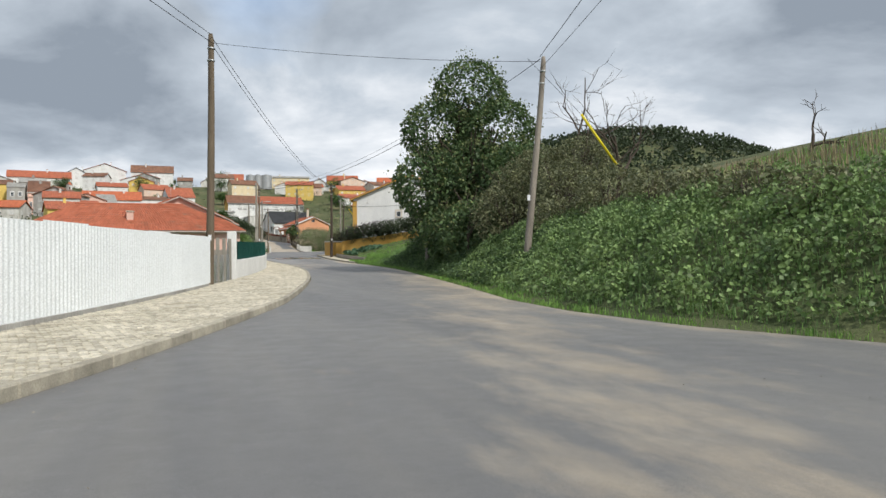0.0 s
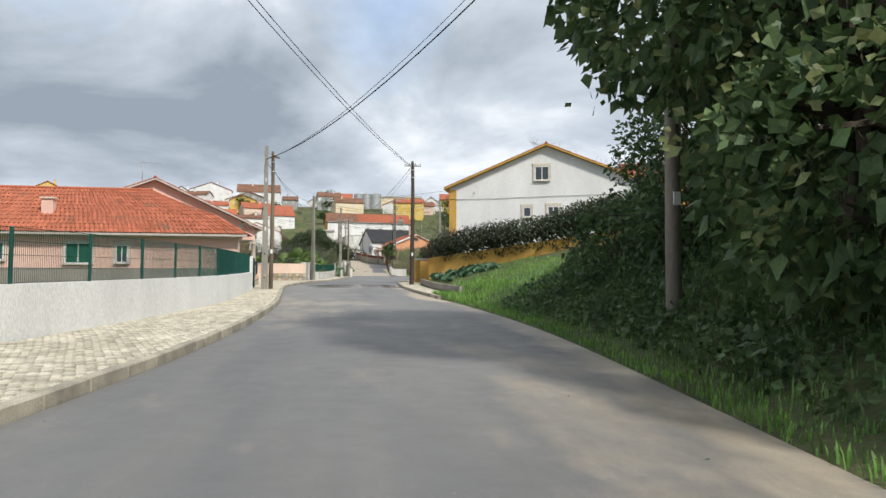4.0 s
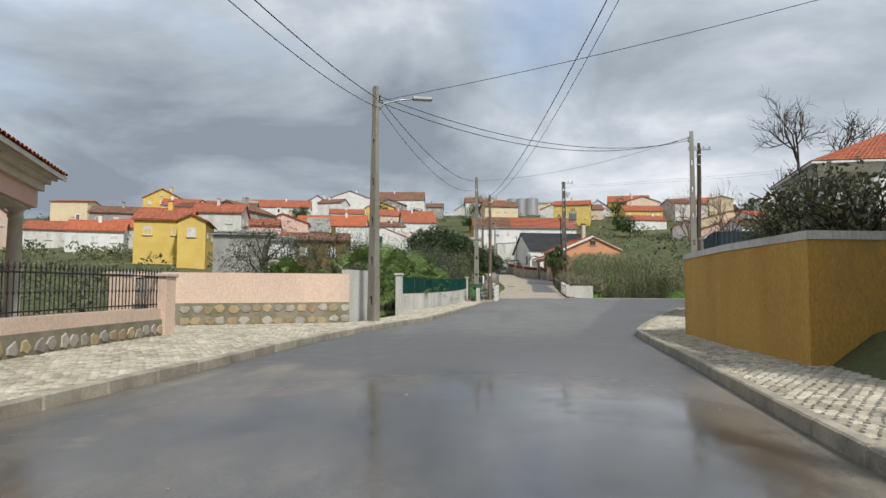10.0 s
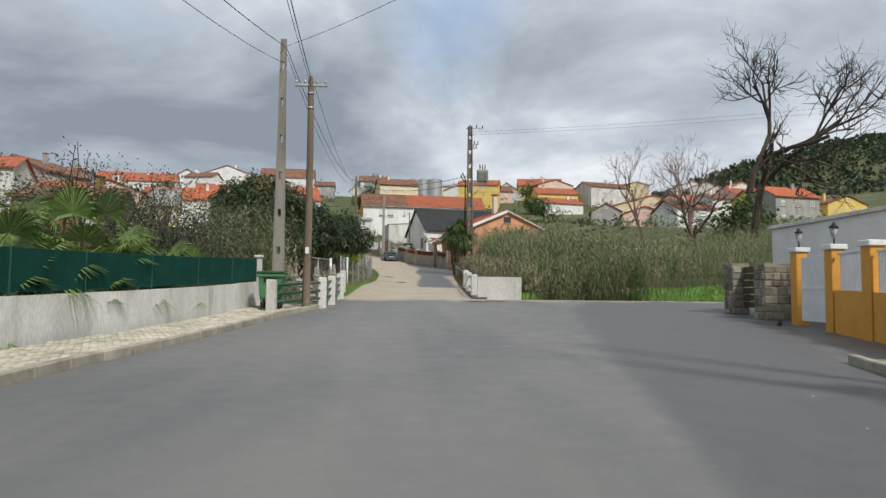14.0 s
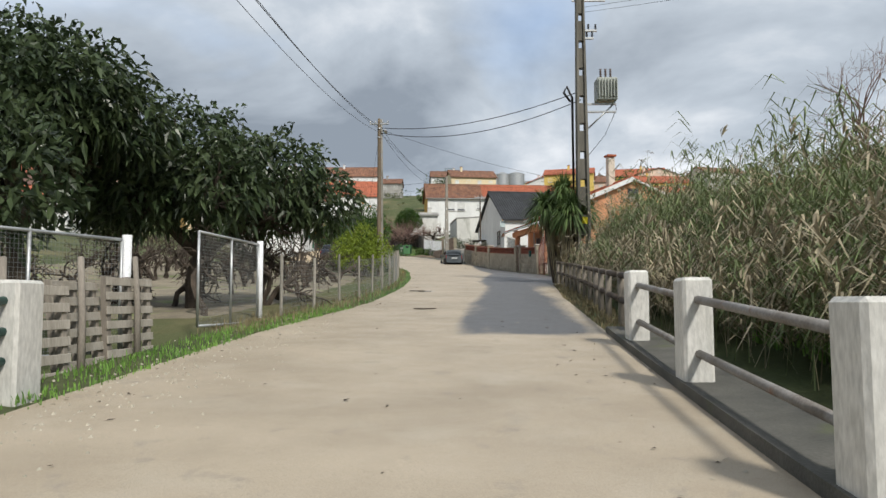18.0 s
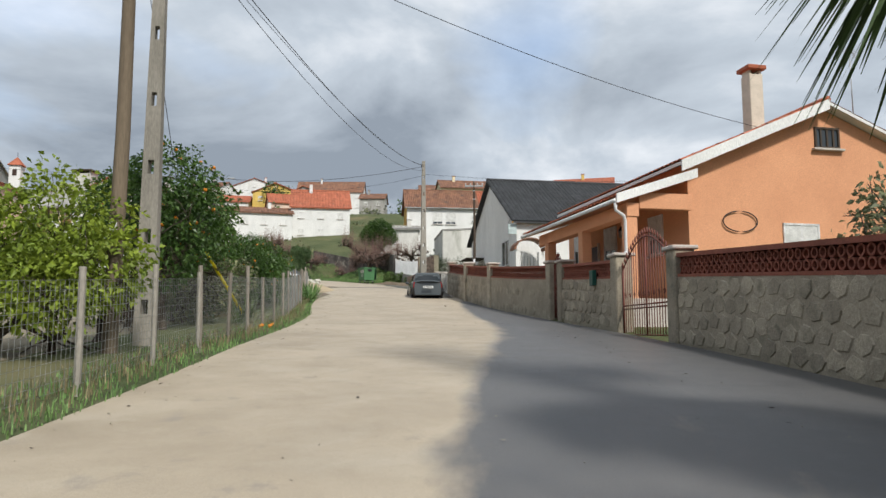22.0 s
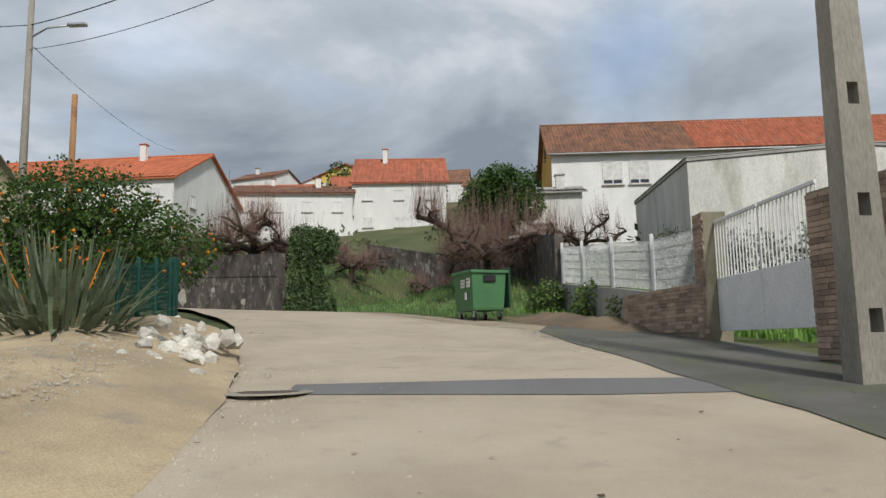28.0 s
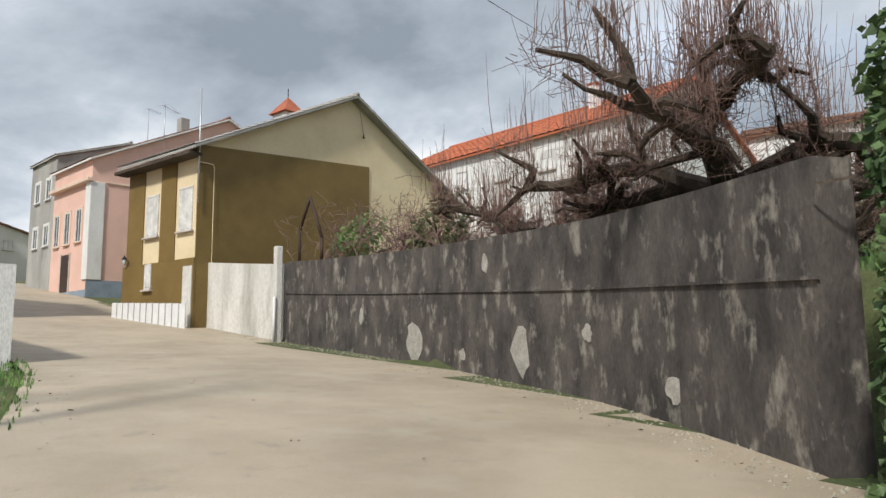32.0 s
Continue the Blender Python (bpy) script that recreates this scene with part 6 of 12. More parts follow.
tube_gate(at(150.1, -4.9), bearing(151) + 88, 2.9, 1.75, "open galvanised tube gate with mesh")
tube_gate(at(145.4, -6.3), bearing(147) + 72, 3.1, 1.75, "open galvanised tube gate leaf with mesh")


PALLET_WOOD = mat("pale_pallet_wood", (0.46, 0.42, 0.36), 0.9, (0.30, 0.27, 0.22), scale=2.5, grain=50, bump=0.4, streak=0.15)


def pallet(p, rz, tilt, label):
    P = thing("wooden_pallet", p, rz, label, "pallet", "pallets")
    P.matrix_basis = pose(*p, tilt, 0, rz)
    for k in range(6):
        box("slat", (0, -0.05, 0.02 + k * 0.2), (1.25, -0.03, 0.13 + k * 0.2), PALLET_WOOD, P, 0.004)
    for x in (0.03, 0.58, 1.13):
        box("bearer", (x, -0.03, 0), (x + 0.09, 0.07, 1.15), GREY_WOOD, P, 0.004)
    return P


for k, (s, d, turn, tilt) in enumerate(((136.4, -5.2, -8, -22), (137.6, -5.35, 5, -14), (138.8, -5.2, -4, -18), (140.2, -5.3, 6, -10), (141.5, -5.1, -3, -16), (142.6, -5.25, 4, -8), (145.0, -4.95, -4, -4), (146.2, -5.0, 5, -7), (147.4, -5.05, -2, -3))):
    pallet(tuple(at(s, d, -0.10)), bearing(s) + 90 + turn, tilt, "weathered wooden pallet used as a fence")
for k, (s, d) in enumerate(((144.9, -4.8), (146.3, -4.75), (147.9, -4.85))):
    p, q = at(s, d, -0.1), at(s + 0.35, d - 0.25, 1.3)
    tagged(tube("prop_pole", [tuple(p), tuple((p + q) / 2 + Vector((0.02, 0, 0))), tuple(q)], [0.05, 0.045, 0.04], GREY_WOOD, None, 7), "rough wooden pole propping a pallet fence", "pole", "prop poles")

# ---- plants ----
IVY_LEAF = leaf_mat("ivy_leaf", (0.120, 0.186, 0.067), (0.055, 0.099, 0.043))
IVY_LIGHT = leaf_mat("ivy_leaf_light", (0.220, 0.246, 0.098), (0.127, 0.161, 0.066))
BUSH_LEAF = leaf_mat("bramble_leaf", (0.225, 0.235, 0.115), (0.105, 0.12, 0.065))
LOQUAT_LEAF = leaf_mat("loquat_leaf", (0.082, 0.112, 0.05), (0.026, 0.044, 0.018), rough=0.36)
CITRUS_LEAF = leaf_mat("citrus_leaf", (0.084, 0.154, 0.031), (0.039, 0.084, 0.020), rough=0.4)
LEMON_LEAF = leaf_mat("lemon_leaf", (0.26, 0.33, 0.035), (0.14, 0.20, 0.025))
HEDGE_LEAF = leaf_mat("hedge_leaf", (0.070, 0.096, 0.046), (0.035, 0.053, 0.027))
PURPLE_LEAF = leaf_mat("purple_flower", (0.12, 0.07, 0.11), (0.055, 0.045, 0.05))
GRASS = leaf_mat("grass_blade", (0.233, 0.404, 0.084), (0.116, 0.233, 0.052), trans=0.3)
GRASS_DK = leaf_mat("rank_grass_blade", (0.22, 0.36, 0.115), (0.11, 0.20, 0.07), trans=0.3)
DRY = leaf_mat("dry_grass_blade", (0.30, 0.25, 0.14), (0.19, 0.155, 0.085), trans=0.2)
REED = leaf_mat("giant_reed_leaf", (0.225, 0.275, 0.12), (0.11, 0.145, 0.06), trans=0.25)
REED_DRY = leaf_mat("dry_reed", (0.38, 0.33, 0.22), (0.24, 0.20, 0.13), trans=0.15)
PALM_LEAF = leaf_mat("palm_frond", (0.20, 0.29, 0.075), (0.085, 0.14, 0.045))
YUCCA_LEAF = leaf_mat("yucca_leaf", (0.125, 0.185, 0.06), (0.055, 0.09, 0.03))
CABBAGE = leaf_mat("cabbage_leaf", (0.13, 0.23, 0.13), (0.07, 0.14, 0.08))
FRUIT = mat("orange_fruit", (0.75, 0.26, 0.02), 0.45, scale=8, grain=60, bump=0.05)


def unit(rng, n):
    v = rng.normal(size=(n, 3))
    return v / np.linalg.norm(v, axis=1)[:, None]


def leaf_quads(p, axis, size, width, rng, droop=0.0):
    """Diamond leaves at p along axis; size an array."""
    n = len(p)
    side = np.cross(axis, unit(rng, n))
    side /= np.linalg.norm(side, axis=1)[:, None] + 1e-9
    s = size[:, None]
    tip = p + axis * s + np.array([0, 0, -1.0]) * s * droop
    mid = p + axis * s * 0.45
    bend = np.cross(side, axis) * s * 0.08
    return np.stack([p, mid + side * s * width + bend, tip, mid - side * s * width + bend], 1)


def crown_points(blobs, n, rng, shell=0.55):
    """Points with outward directions, spread over uneven clumps on the blobs."""
    b = np.array(blobs, float)
    w = b[:, 3] ** 2
    pick = rng.choice(len(b), n, p=w / w.sum())
    d = unit(rng, n)
    r = shell + (1.08 - shell) * rng.random(n) ** 0.6
    lump = np.array([noise.noise(Vector(q * 2.3 + 7.0 * k)) for q, k in zip(d[:, :], pick)]) if n < 30000 else 0.25 * np.sin(d[:, 0] * 7 + pick) * np.sin(d[:, 1] * 6 + 2 * pick) * np.sin(d[:, 2] * 8)
    r = r * (1 + 0.38 * lump)
    return b[pick, :3] + d * (r * b[pick, 3])[:, None] * np.array([1, 1, 0.9]), d


def leaf_crown(name, blobs, n, size, material, seed, parent=None, width=0.3, shell=0.55, droop=0.2, origin=None):
    rng = np.random.default_rng(seed)
    p, d = crown_points(blobs, n, rng, shell)
    axis = d * 0.7 + unit(rng, n) * 0.8
    axis /= np.linalg.norm(axis, axis=1)[:, None]
    q = leaf_quads(p, axis, size * rng.uniform(0.6, 1.3, n), width, rng, droop)
    if origin is not None:
        q = q - np.array(origin)
    pile = Pile()
    pile.quads(q)
    return pile.done(name, material, parent)


def limbs(pile, base, direction, length, radius, depth, rng, spread=0.6, up=0.1, sides=5, kids=(2, 3), taper=0.6, wig=0.18, tips=None, min_r=0.006):
    """Recursive branches as tapered crooked tubes."""
    pts, rad = [np.array(base, float)], [radius]
    d = np.array(direction, float)
    n = 4
    for i in range(n):
        d = d + rng.normal(0, wig, 3) + np.array([0, 0, up])
        d /= np.linalg.norm(d)
        pts.append(pts[-1] + d * length / n)
        rad.append(max(min_r, radius * (1 - (1 - taper) * (i + 1) / n)))
    v, f = tube_mesh(pts, rad, sides if radius > 0.03 else 3)
    pile.add(v, f)
    if depth == 0:
        if tips is not None:
            tips.append((pts[-1], d))
        return
    for _ in range(rng.integers(kids[0], kids[1] + 1)):
        k = rng.integers(2, n + 1)
        nd = d + rng.normal(0, spread, 3)
        nd /= np.linalg.norm(nd)
        limbs(pile, pts[k], nd, length * rng.uniform(0.6, 0.85), rad[k] * 0.75, depth - 1, rng, spread, up, sides, kids, taper, wig, tips, min_r)


def tree(name, loc, blobs, leaves, size, material, seed, label, category="tree", trunk=0.14, fruit=0, width=0.28, lean=(0, 0, 1), group="", shell=0.5, droop=0.25):
    T = thing(name, loc, 0, label, category, group)
    rng = np.random.default_rng(seed)
    o = np.array(loc)
    pile = Pile()
    b = np.array(blobs, float)
    c = b[:, :3].mean(0) - o
    fork = np.array([c[0] * 0.25, c[1] * 0.25, max(0.5, c[2] * 0.42)])
    v, f = tube_mesh([(0, 0, -0.3), fork * 0.5 + rng.normal(0, 0.05, 3), fork], [trunk * 1.25, trunk, trunk * 0.8], 9)
    pile.add(v, f)
    for q in b:
        goal = q[:3] - o
        m = (fork + goal) / 2 + rng.normal(0, 0.15, 3)
        v, f = tube_mesh([fork, m, goal], [trunk * 0.7, trunk * 0.45, trunk * 0.15], 6)
        pile.add(v, f)
        for _ in range(5):
            limbs(pile, m, (goal - m) / np.linalg.norm(goal - m) + rng.normal(0, 0.6, 3), q[3] * 0.9, trunk * 0.3, 1, rng)
    pile.done("trunk", BARK, T)
    leaf_crown("crown", blobs, leaves, size, material, seed, T, width, shell, droop, o)
    if fruit:
        p, d = crown_points(blobs, fruit, rng, 0.9)
        me = None
        for q in p - o:
            if me is None:
                bm = bmesh.new()
                bmesh.ops.create_icosphere(bm, subdivisions=2, radius=0.045)
                ob = part("orange", bm, FRUIT, T)
                me = ob.data
                me.shade_smooth()
            else:
                ob = new("orange", me)
                ob.parent = T
            ob.matrix_basis = Matrix.Translation(q)
    return T


def bush(name, loc, blobs, leaves, size, material, seed, label, category="bush", width=0.3, shell=0.4, twigs=30):
    T = thing(name, loc, 0, label, category)
    rng = np.random.default_rng(seed)
    pile = Pile()
    o = np.array(loc)
    b = np.array(blobs, float)
    for k in range(twigs):
        q = b[k % len(b)]
        base = np.array([q[0], q[1], min(q[2] - q[3] * 0.8, q[2] - 0.3)]) - o
        dirn = unit(rng, 1)[0] * 0.7 + np.array([0, 0, 1])
        limbs(pile, base, dirn / np.linalg.norm(dirn), q[3] * 1.1, 0.02 + 0.01 * q[3], 1, rng)
    pile.done("stem_tangle", BARK, T)["kind"] = "stuff"
    leaf_crown("crown", blobs, leaves, size, material, seed, T, width, shell, 0.2, o)
    return T


def blades(name, n, s_rng, d_rng, height, material, seed, label, up=0.0, wide=0.012, lean=0.5, keep=None, category="grass"):
    """A sward of bent blades between runs and offsets of the road, standing on the ground."""
    rng = np.random.default_rng(seed)
    s = rng.uniform(*s_rng, n)
    lo = np.array([d_rng[0](v) for v in s]) if callable(d_rng[0]) else d_rng[0]
    hi = np.array([d_rng[1](v) for v in s]) if callable(d_rng[1]) else d_rng[1]
    d = lo + (hi - lo) * rng.random(n)
    clump = np.sin(s * 3.1 + 1.7 * np.sin(d * 2.3)) * np.sin(d * 4.1 + s) + rng.normal(0, 0.5, n)
    ok = clump > -0.4
    s, d = s[ok], d[ok]
    x, y, z = (np.interp(s, RUN, LINE[:, k]) for k in range(3))
    tx, ty = np.interp(s, RUN, TAN[:, 0]), np.interp(s, RUN, TAN[:, 1])
    x, y = x + d * ty, y - d * tx
    z = np.maximum(terrain(x, y), z - 0.5 if up is None else terrain(x, y)) + (up or 0)
    m = len(x)
    p = np.stack([x, y, z - 0.02], 1)
    hgt = rng.uniform(0.35, 1.2, m) * (height if not callable(height) else np.array([height(a, b) for a, b in zip(s, d)]))
    ang = rng.uniform(0, 2 * math.pi, m)
    out = np.stack([np.cos(ang), np.sin(ang), 0 * ang], 1)
    side = np.stack([-np.sin(ang), np.cos(ang), 0 * ang], 1) * wide * (1 + hgt[:, None])
    bend = rng.uniform(0.1, 1.0, m)[:, None] * lean * hgt[:, None]
    mid = p + np.array([0, 0, 1.0]) * hgt[:, None] * 0.6 + out * bend * 0.35
    tip = p + np.array([0, 0, 1.0]) * hgt[:, None] * 0.95 + out * bend
    q = np.stack([p - side, p + side, mid + side * 0.8, mid - side * 0.8], 1)
    t = np.stack([mid - side * 0.8, mid + side * 0.8, tip + side * 0.05, tip - side * 0.05], 1)
    pile = Pile()
    pile.quads(np.concatenate([q, t]))
    return tagged(pile.done(name, material), label, category, kind="stuff")


# bank at the start: rank grass, ivy, brambles and the ivy-grown tree
re_ = lambda k: (lambda s: road_right(s) + k)
blades("grass_verge", 9000, (6, 66), (re_(0.0), re_(0.75)), 0.15, GRASS, 11, "bright green grass along the road edge", 0.0, 0.009)
blades("bank_grass", 34000, (3, 64), (re_(0.6), re_(5.0)), 0.27, GRASS_DK, 12, "rank green grass on a steep bank", 0.0, 0.01)
blades("grass_verge", 5000, (62, 69.0), (re_(0.0), re_(2.2)), 0.22, GRASS, 16, "fresh green grass spilling over the pavement end", 0.12, 0.009)
blades("bank_grass", 12000, (50, 72), (re_(0.3), lambda s: 13), 0.2, GRASS, 13, "fresh green grass on a garden slope", 0.0, 0.009)
blades("field_grass", 14000, (-4, 40), (re_(6), re_(22)), 0.22, GRASS, 14, "bright meadow grass above the bank", 0.0, 0.014)
blades("dry_stalks", 3500, (0, 40), (re_(6), re_(15)), 0.7, DRY, 15, "dry grass stalks on top of the bank", 0.0, 0.010, 0.3)


def ivy_carpet(name, n, s_rng, d_rng, size, material, seed, label, thick=0.35):
    rng = np.random.default_rng(seed)
    s, d = rng.uniform(*s_rng, n), rng.random(n)
    lo = np.array([d_rng[0](v) for v in s])
    hi = np.array([d_rng[1](v) for v in s])
    d = lo + (hi - lo) * d
    x, y = np.interp(s, RUN, LINE[:, 0]) + d * np.interp(s, RUN, TAN[:, 1]), np.interp(s, RUN, LINE[:, 1]) - d * np.interp(s, RUN, TAN[:, 0])
    lump = 0.5 + 0.5 * np.sin(s * 1.9 + np.sin(d * 1.7)) * np.sin(d * 2.2 + 0.7 * s)
    ok = rng.random(n) < 0.35 + 0.65 * lump
    x, y, lump = x[ok], y[ok], lump[ok]
    z = terrain(x, y) + rng.random(len(x)) * (0.12 + thick * lump)
    ax = unit(rng, len(x)) + np.array([-0.4, -0.2, 0.3])
    ax /= np.linalg.norm(ax, axis=1)[:, None]
    pile = Pile()
    pile.quads(leaf_quads(np.stack([x, y, z], 1), ax, size * rng.uniform(0.6, 1.4, len(x)), 0.42, rng, 0.2))
    return tagged(pile.done(name, material), label, "undergrowth", kind="stuff")


ivy_carpet("bank_undergrowth", 70000, (4, 36), (re_(0.7), re_(6.5)), 0.105, leaf_mat("bank_weed_leaf", (0.23, 0.33, 0.115), (0.10, 0.17, 0.06)), 21, "brambles and weeds on a roadside bank", 0.6)
ivy_carpet("bank_ivy", 64000, (26, 58), (re_(0.6), re_(7)), 0.11, IVY_LEAF, 22, "dark ivy covering the bank", 0.5)
BIG = [(16.2, 44.0, 12.2, 2.2), (13.9, 43.8, 9.5, 2.1), (17.5, 42.5, 9.4, 2.25), (13.0, 42.3, 5.9, 2.2), (15.6, 42.2, 5.9, 2.8), (17.6, 39.4, 6.0, 2.4), (13.3, 40.4, 2.9, 1.5), (14.0, 38.0, 2.9, 1.8), (16.2, 45.5, 7.5, 2.5)]
big_tree = tree("ivy_grown_tree", (15.4, 43.0, land(15.4, 43.0)), BIG, 34000, 0.21, IVY_LEAF, 31, "large tree smothered in dark green ivy", trunk=0.35, width=0.42, shell=0.7)
# paler leaves on an outer shell of the same blobs, raised 0.2 m
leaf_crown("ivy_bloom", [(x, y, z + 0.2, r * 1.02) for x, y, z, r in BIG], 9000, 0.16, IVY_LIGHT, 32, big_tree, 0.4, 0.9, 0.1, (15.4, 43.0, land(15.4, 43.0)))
HED = [(16.7, 34.5, 5.6, 1.7), (16.0, 30.4, 4.4, 1.6), (15.3, 25.5, 3.9, 1.25), (14.7, 21.5, 3.5, 1.0), (13.4, 17.7, 3.1, 0.9), (12.9, 14.7, 2.8, 0.85), (12.1, 11.9, 2.5, 0.75), (15.0, 35.0, 3.7, 1.8), (14.3, 27.9, 2.7, 1.25), (18.2, 33, 6.2, 1.5), (17, 37, 5, 2.0)]
bush("bramble_hedge", (15.0, 28.0, land(15, 28)), HED, 30000, 0.15, BUSH_LEAF, 33, "tangled olive-brown bramble hedge on the bank", shell=0.6, twigs=120)
bush("ivy_thicket", (20.5, 48.5, land(20.5, 48.5)), [(18.6, 50.5, 8.2, 2.4), (17.6, 48.0, 5.5, 2.4), (17.9, 52.5, 5.5, 2.0), (16.0, 48.0, 3.2, 1.8), (15.2, 51, 2.6, 1.3)], 22000, 0.18, IVY_LEAF, 34, "dense dark thicket overgrown with ivy", shell=0.65, twigs=60)


def bare_tree(loc, height, seed, label, radius=0.16, depth=4, spread=0.55, material=None, name="bare_tree", up=0.06, kids=(2, 3), straight=0.35, tips=None):
    T = thing(name, loc, 0, label, "tree", "bare trees")
    rng = np.random.default_rng(seed)
    pile = Pile()
    limbs(pile, (0, 0, -0.3), (0.05, 0.03, 1), height * straight, radius, depth, rng, spread, up, 8, kids, 0.72, 0.12, tips, 0.008)
    pile.done("branch_crown", material or BARK, T)["kind"] = "stuff"
    return T


bare_tree((19.5, 31.5, land(19.5, 31.5)), 6.5, 41, "leafless grey tree behind the brambles", 0.14, 5)
bare_tree((20.5, 40.0, land(20.5, 40.0)), 11.0, 42, "leafless tree behind the ivy", 0.15, 5)
bare_tree((13.2, 36.5, land(13.2, 36.5)), 6.0, 43, "dead grey branches among ivy", 0.07, 4)
bare_tree((27.0, 27.0, land(27.0, 27.0)), 3.6, 44, "small gnarled leafless fruit tree on a slope", 0.10, 4)
bare_tree((46.0, 171.0, land(46, 171)), 19, 45, "tall leafless tree above the reeds", 0.42, 6, 0.5)
bare_tree((42.0, 176.0, land(42, 176)), 14, 46, "pale leafless tree above the reeds", 0.2, 6, 0.45, TWIG)
bare_tree((39.0, 180.0, land(39, 180)), 13, 47, "pale leafless tree above the reeds", 0.18, 6, 0.45, TWIG)
bare_tree((22.5, 90.5, land(22.5, 90.5)), 4.6, 48, "leafless garden tree behind an ochre wall", 0.10, 4)
Y = tube("guy_tube", [(15.3, 24.94, 5.0), (14.0, 25.34, 7.0)], 0.05, YGUY, None, 8)
tagged(Y, "yellow plastic guard tube on a guy wire", "guy guard")
cable((14.0, 25.34, 7.0), at(27.6, 5.3, 8.9), 0.0, 0.008, "steel guy wire of a pole")

# garden with cabbages and the hedge before the white gabled house
def cabbage(p, r, seed):
    C = thing("cabbage", p, seed * 37, "blue-green cabbage growing in a vegetable bed", "cabbage", "cabbages")
    rng = np.random.default_rng(seed)
    n = 26
    ax = unit(rng, n)
    ax[:, 2] = np.abs(ax[:, 2]) * 0.9 + 0.15
    ax /= np.linalg.norm(ax, axis=1)[:, None]
    pile = Pile()
    pile.quads(leaf_quads(np.zeros((n, 3)) + [0, 0, 0.08], ax, r * rng.uniform(0.7, 1.2, n), 0.42, rng, 0.25))
    pile.done("leaves", CABBAGE, C)
    return C


proto = cabbage(tuple(at(79.5, 5.0, 0.55)), 0.42, 1)
rng_c = random.Random(4)
for r in range(4):
    for k in range(9):
        s, d = 74.6 + k * 0.95 + rng_c.uniform(-0.15, 0.15), 4.5 + r * 0.85 + rng_c.uniform(-0.1, 0.1)
        p = at(s, d)
        c = copy_thing(proto, pose(p.x, p.y, land(p.x, p.y), 0, 0, rng_c.uniform(0, 360)))
        c.scale = [rng_c.uniform(0.8, 1.25)] * 3
HEDW = [(14.9, 80.3, 4.5, 0.75), (16.2, 79.4, 4.7, 0.78), (17.8, 78.3, 5.0, 0.8), (19.2, 77.2, 5.2, 0.78), (21.0, 76.5, 5.5, 0.8), (22.5, 75.9, 6.0, 0.95), (24.1, 75.3, 6.3, 1.05), (25.8, 74.7, 6.5, 1.15), (27.4, 74.4, 6.7, 1.25), (15.5, 80, 3.9, 0.7), (18.5, 78, 4.3, 0.75), (21.5, 76.3, 4.8, 0.8), (24.5, 75.2, 5.4, 0.9), (28.0, 74.4, 6.0, 0.95)]
HEDW = [tuple(np.array(a) * (1 - u) + np.array(b) * u) for lst in (HEDW[:9], HEDW[9:]) for a, b in zip(lst, lst[1:]) for u in (0.0, 0.33, 0.66)]
H = bush("garden_hedge", (19.0, 77.6, land(19, 77.6)), HEDW, 30000, 0.16, HEDGE_LEAF, 51, "dark evergreen hedge above an ochre wall", "hedge", shell=0.35, twigs=60)
leaf_crown("blossom", [(x, y, z + 0.15, r) for x, y, z, r in HEDW[:9]], 2200, 0.09, PURPLE_LEAF, 52, H, 0.4, 0.95, 0.0, (19.0, 77.6, land(19, 77.6)))
HW = [(14.2, 80.6, 3.65), (14.9, 80.1, 3.75), (17.8, 78.1, 4.15), (21.0, 76.3, 4.62), (24.1, 75.1, 5.08), (27.4, 74.2, 5.58), (31.0, 73.4, 6.1)]
v, f = wall_mesh([(x, y, land(x, y)) for x, y, z in HW], 0.2, -0.5, [max(0.2, z - land(x, y)) for x, y, z in HW])
tagged(mesh_ob("wall_ochre_hedge", np.array(v), f, OCHRE), "low ochre wall below a garden hedge", "wall", kind="structure")
V = bush("hanging_creeper", tuple(at(93, 4.6, 1.4)), [(*at(90, 4.6, 2.2), 0.75), (*at(92.5, 4.8, 2.4), 0.9), (*at(95, 4.9, 2.3), 0.75), (*at(97.5, 6.0, 2.2), 0.8)], 5200, 0.10, BUSH_LEAF, 53, "untidy creeper growing over an ochre wall", twigs=70)
bush("garden_shrub", tuple(at(100.5, 7.5, 1.0)), [(*at(99.5, 7.5, 2.2), 1.0), (*at(101.5, 8.2, 2.4), 1.1), (*at(97.5, 8.2, 2.6), 1.1)], 4200, 0.12, BUSH_LEAF, 54, "twiggy garden shrub behind the wall", twigs=60)
blades("garden_weeds", 5000, (66, 84), (lambda s: 3.9, lambda s: 10), 0.16, GRASS, 55, "weeds on a vegetable plot", 0, 0.01)


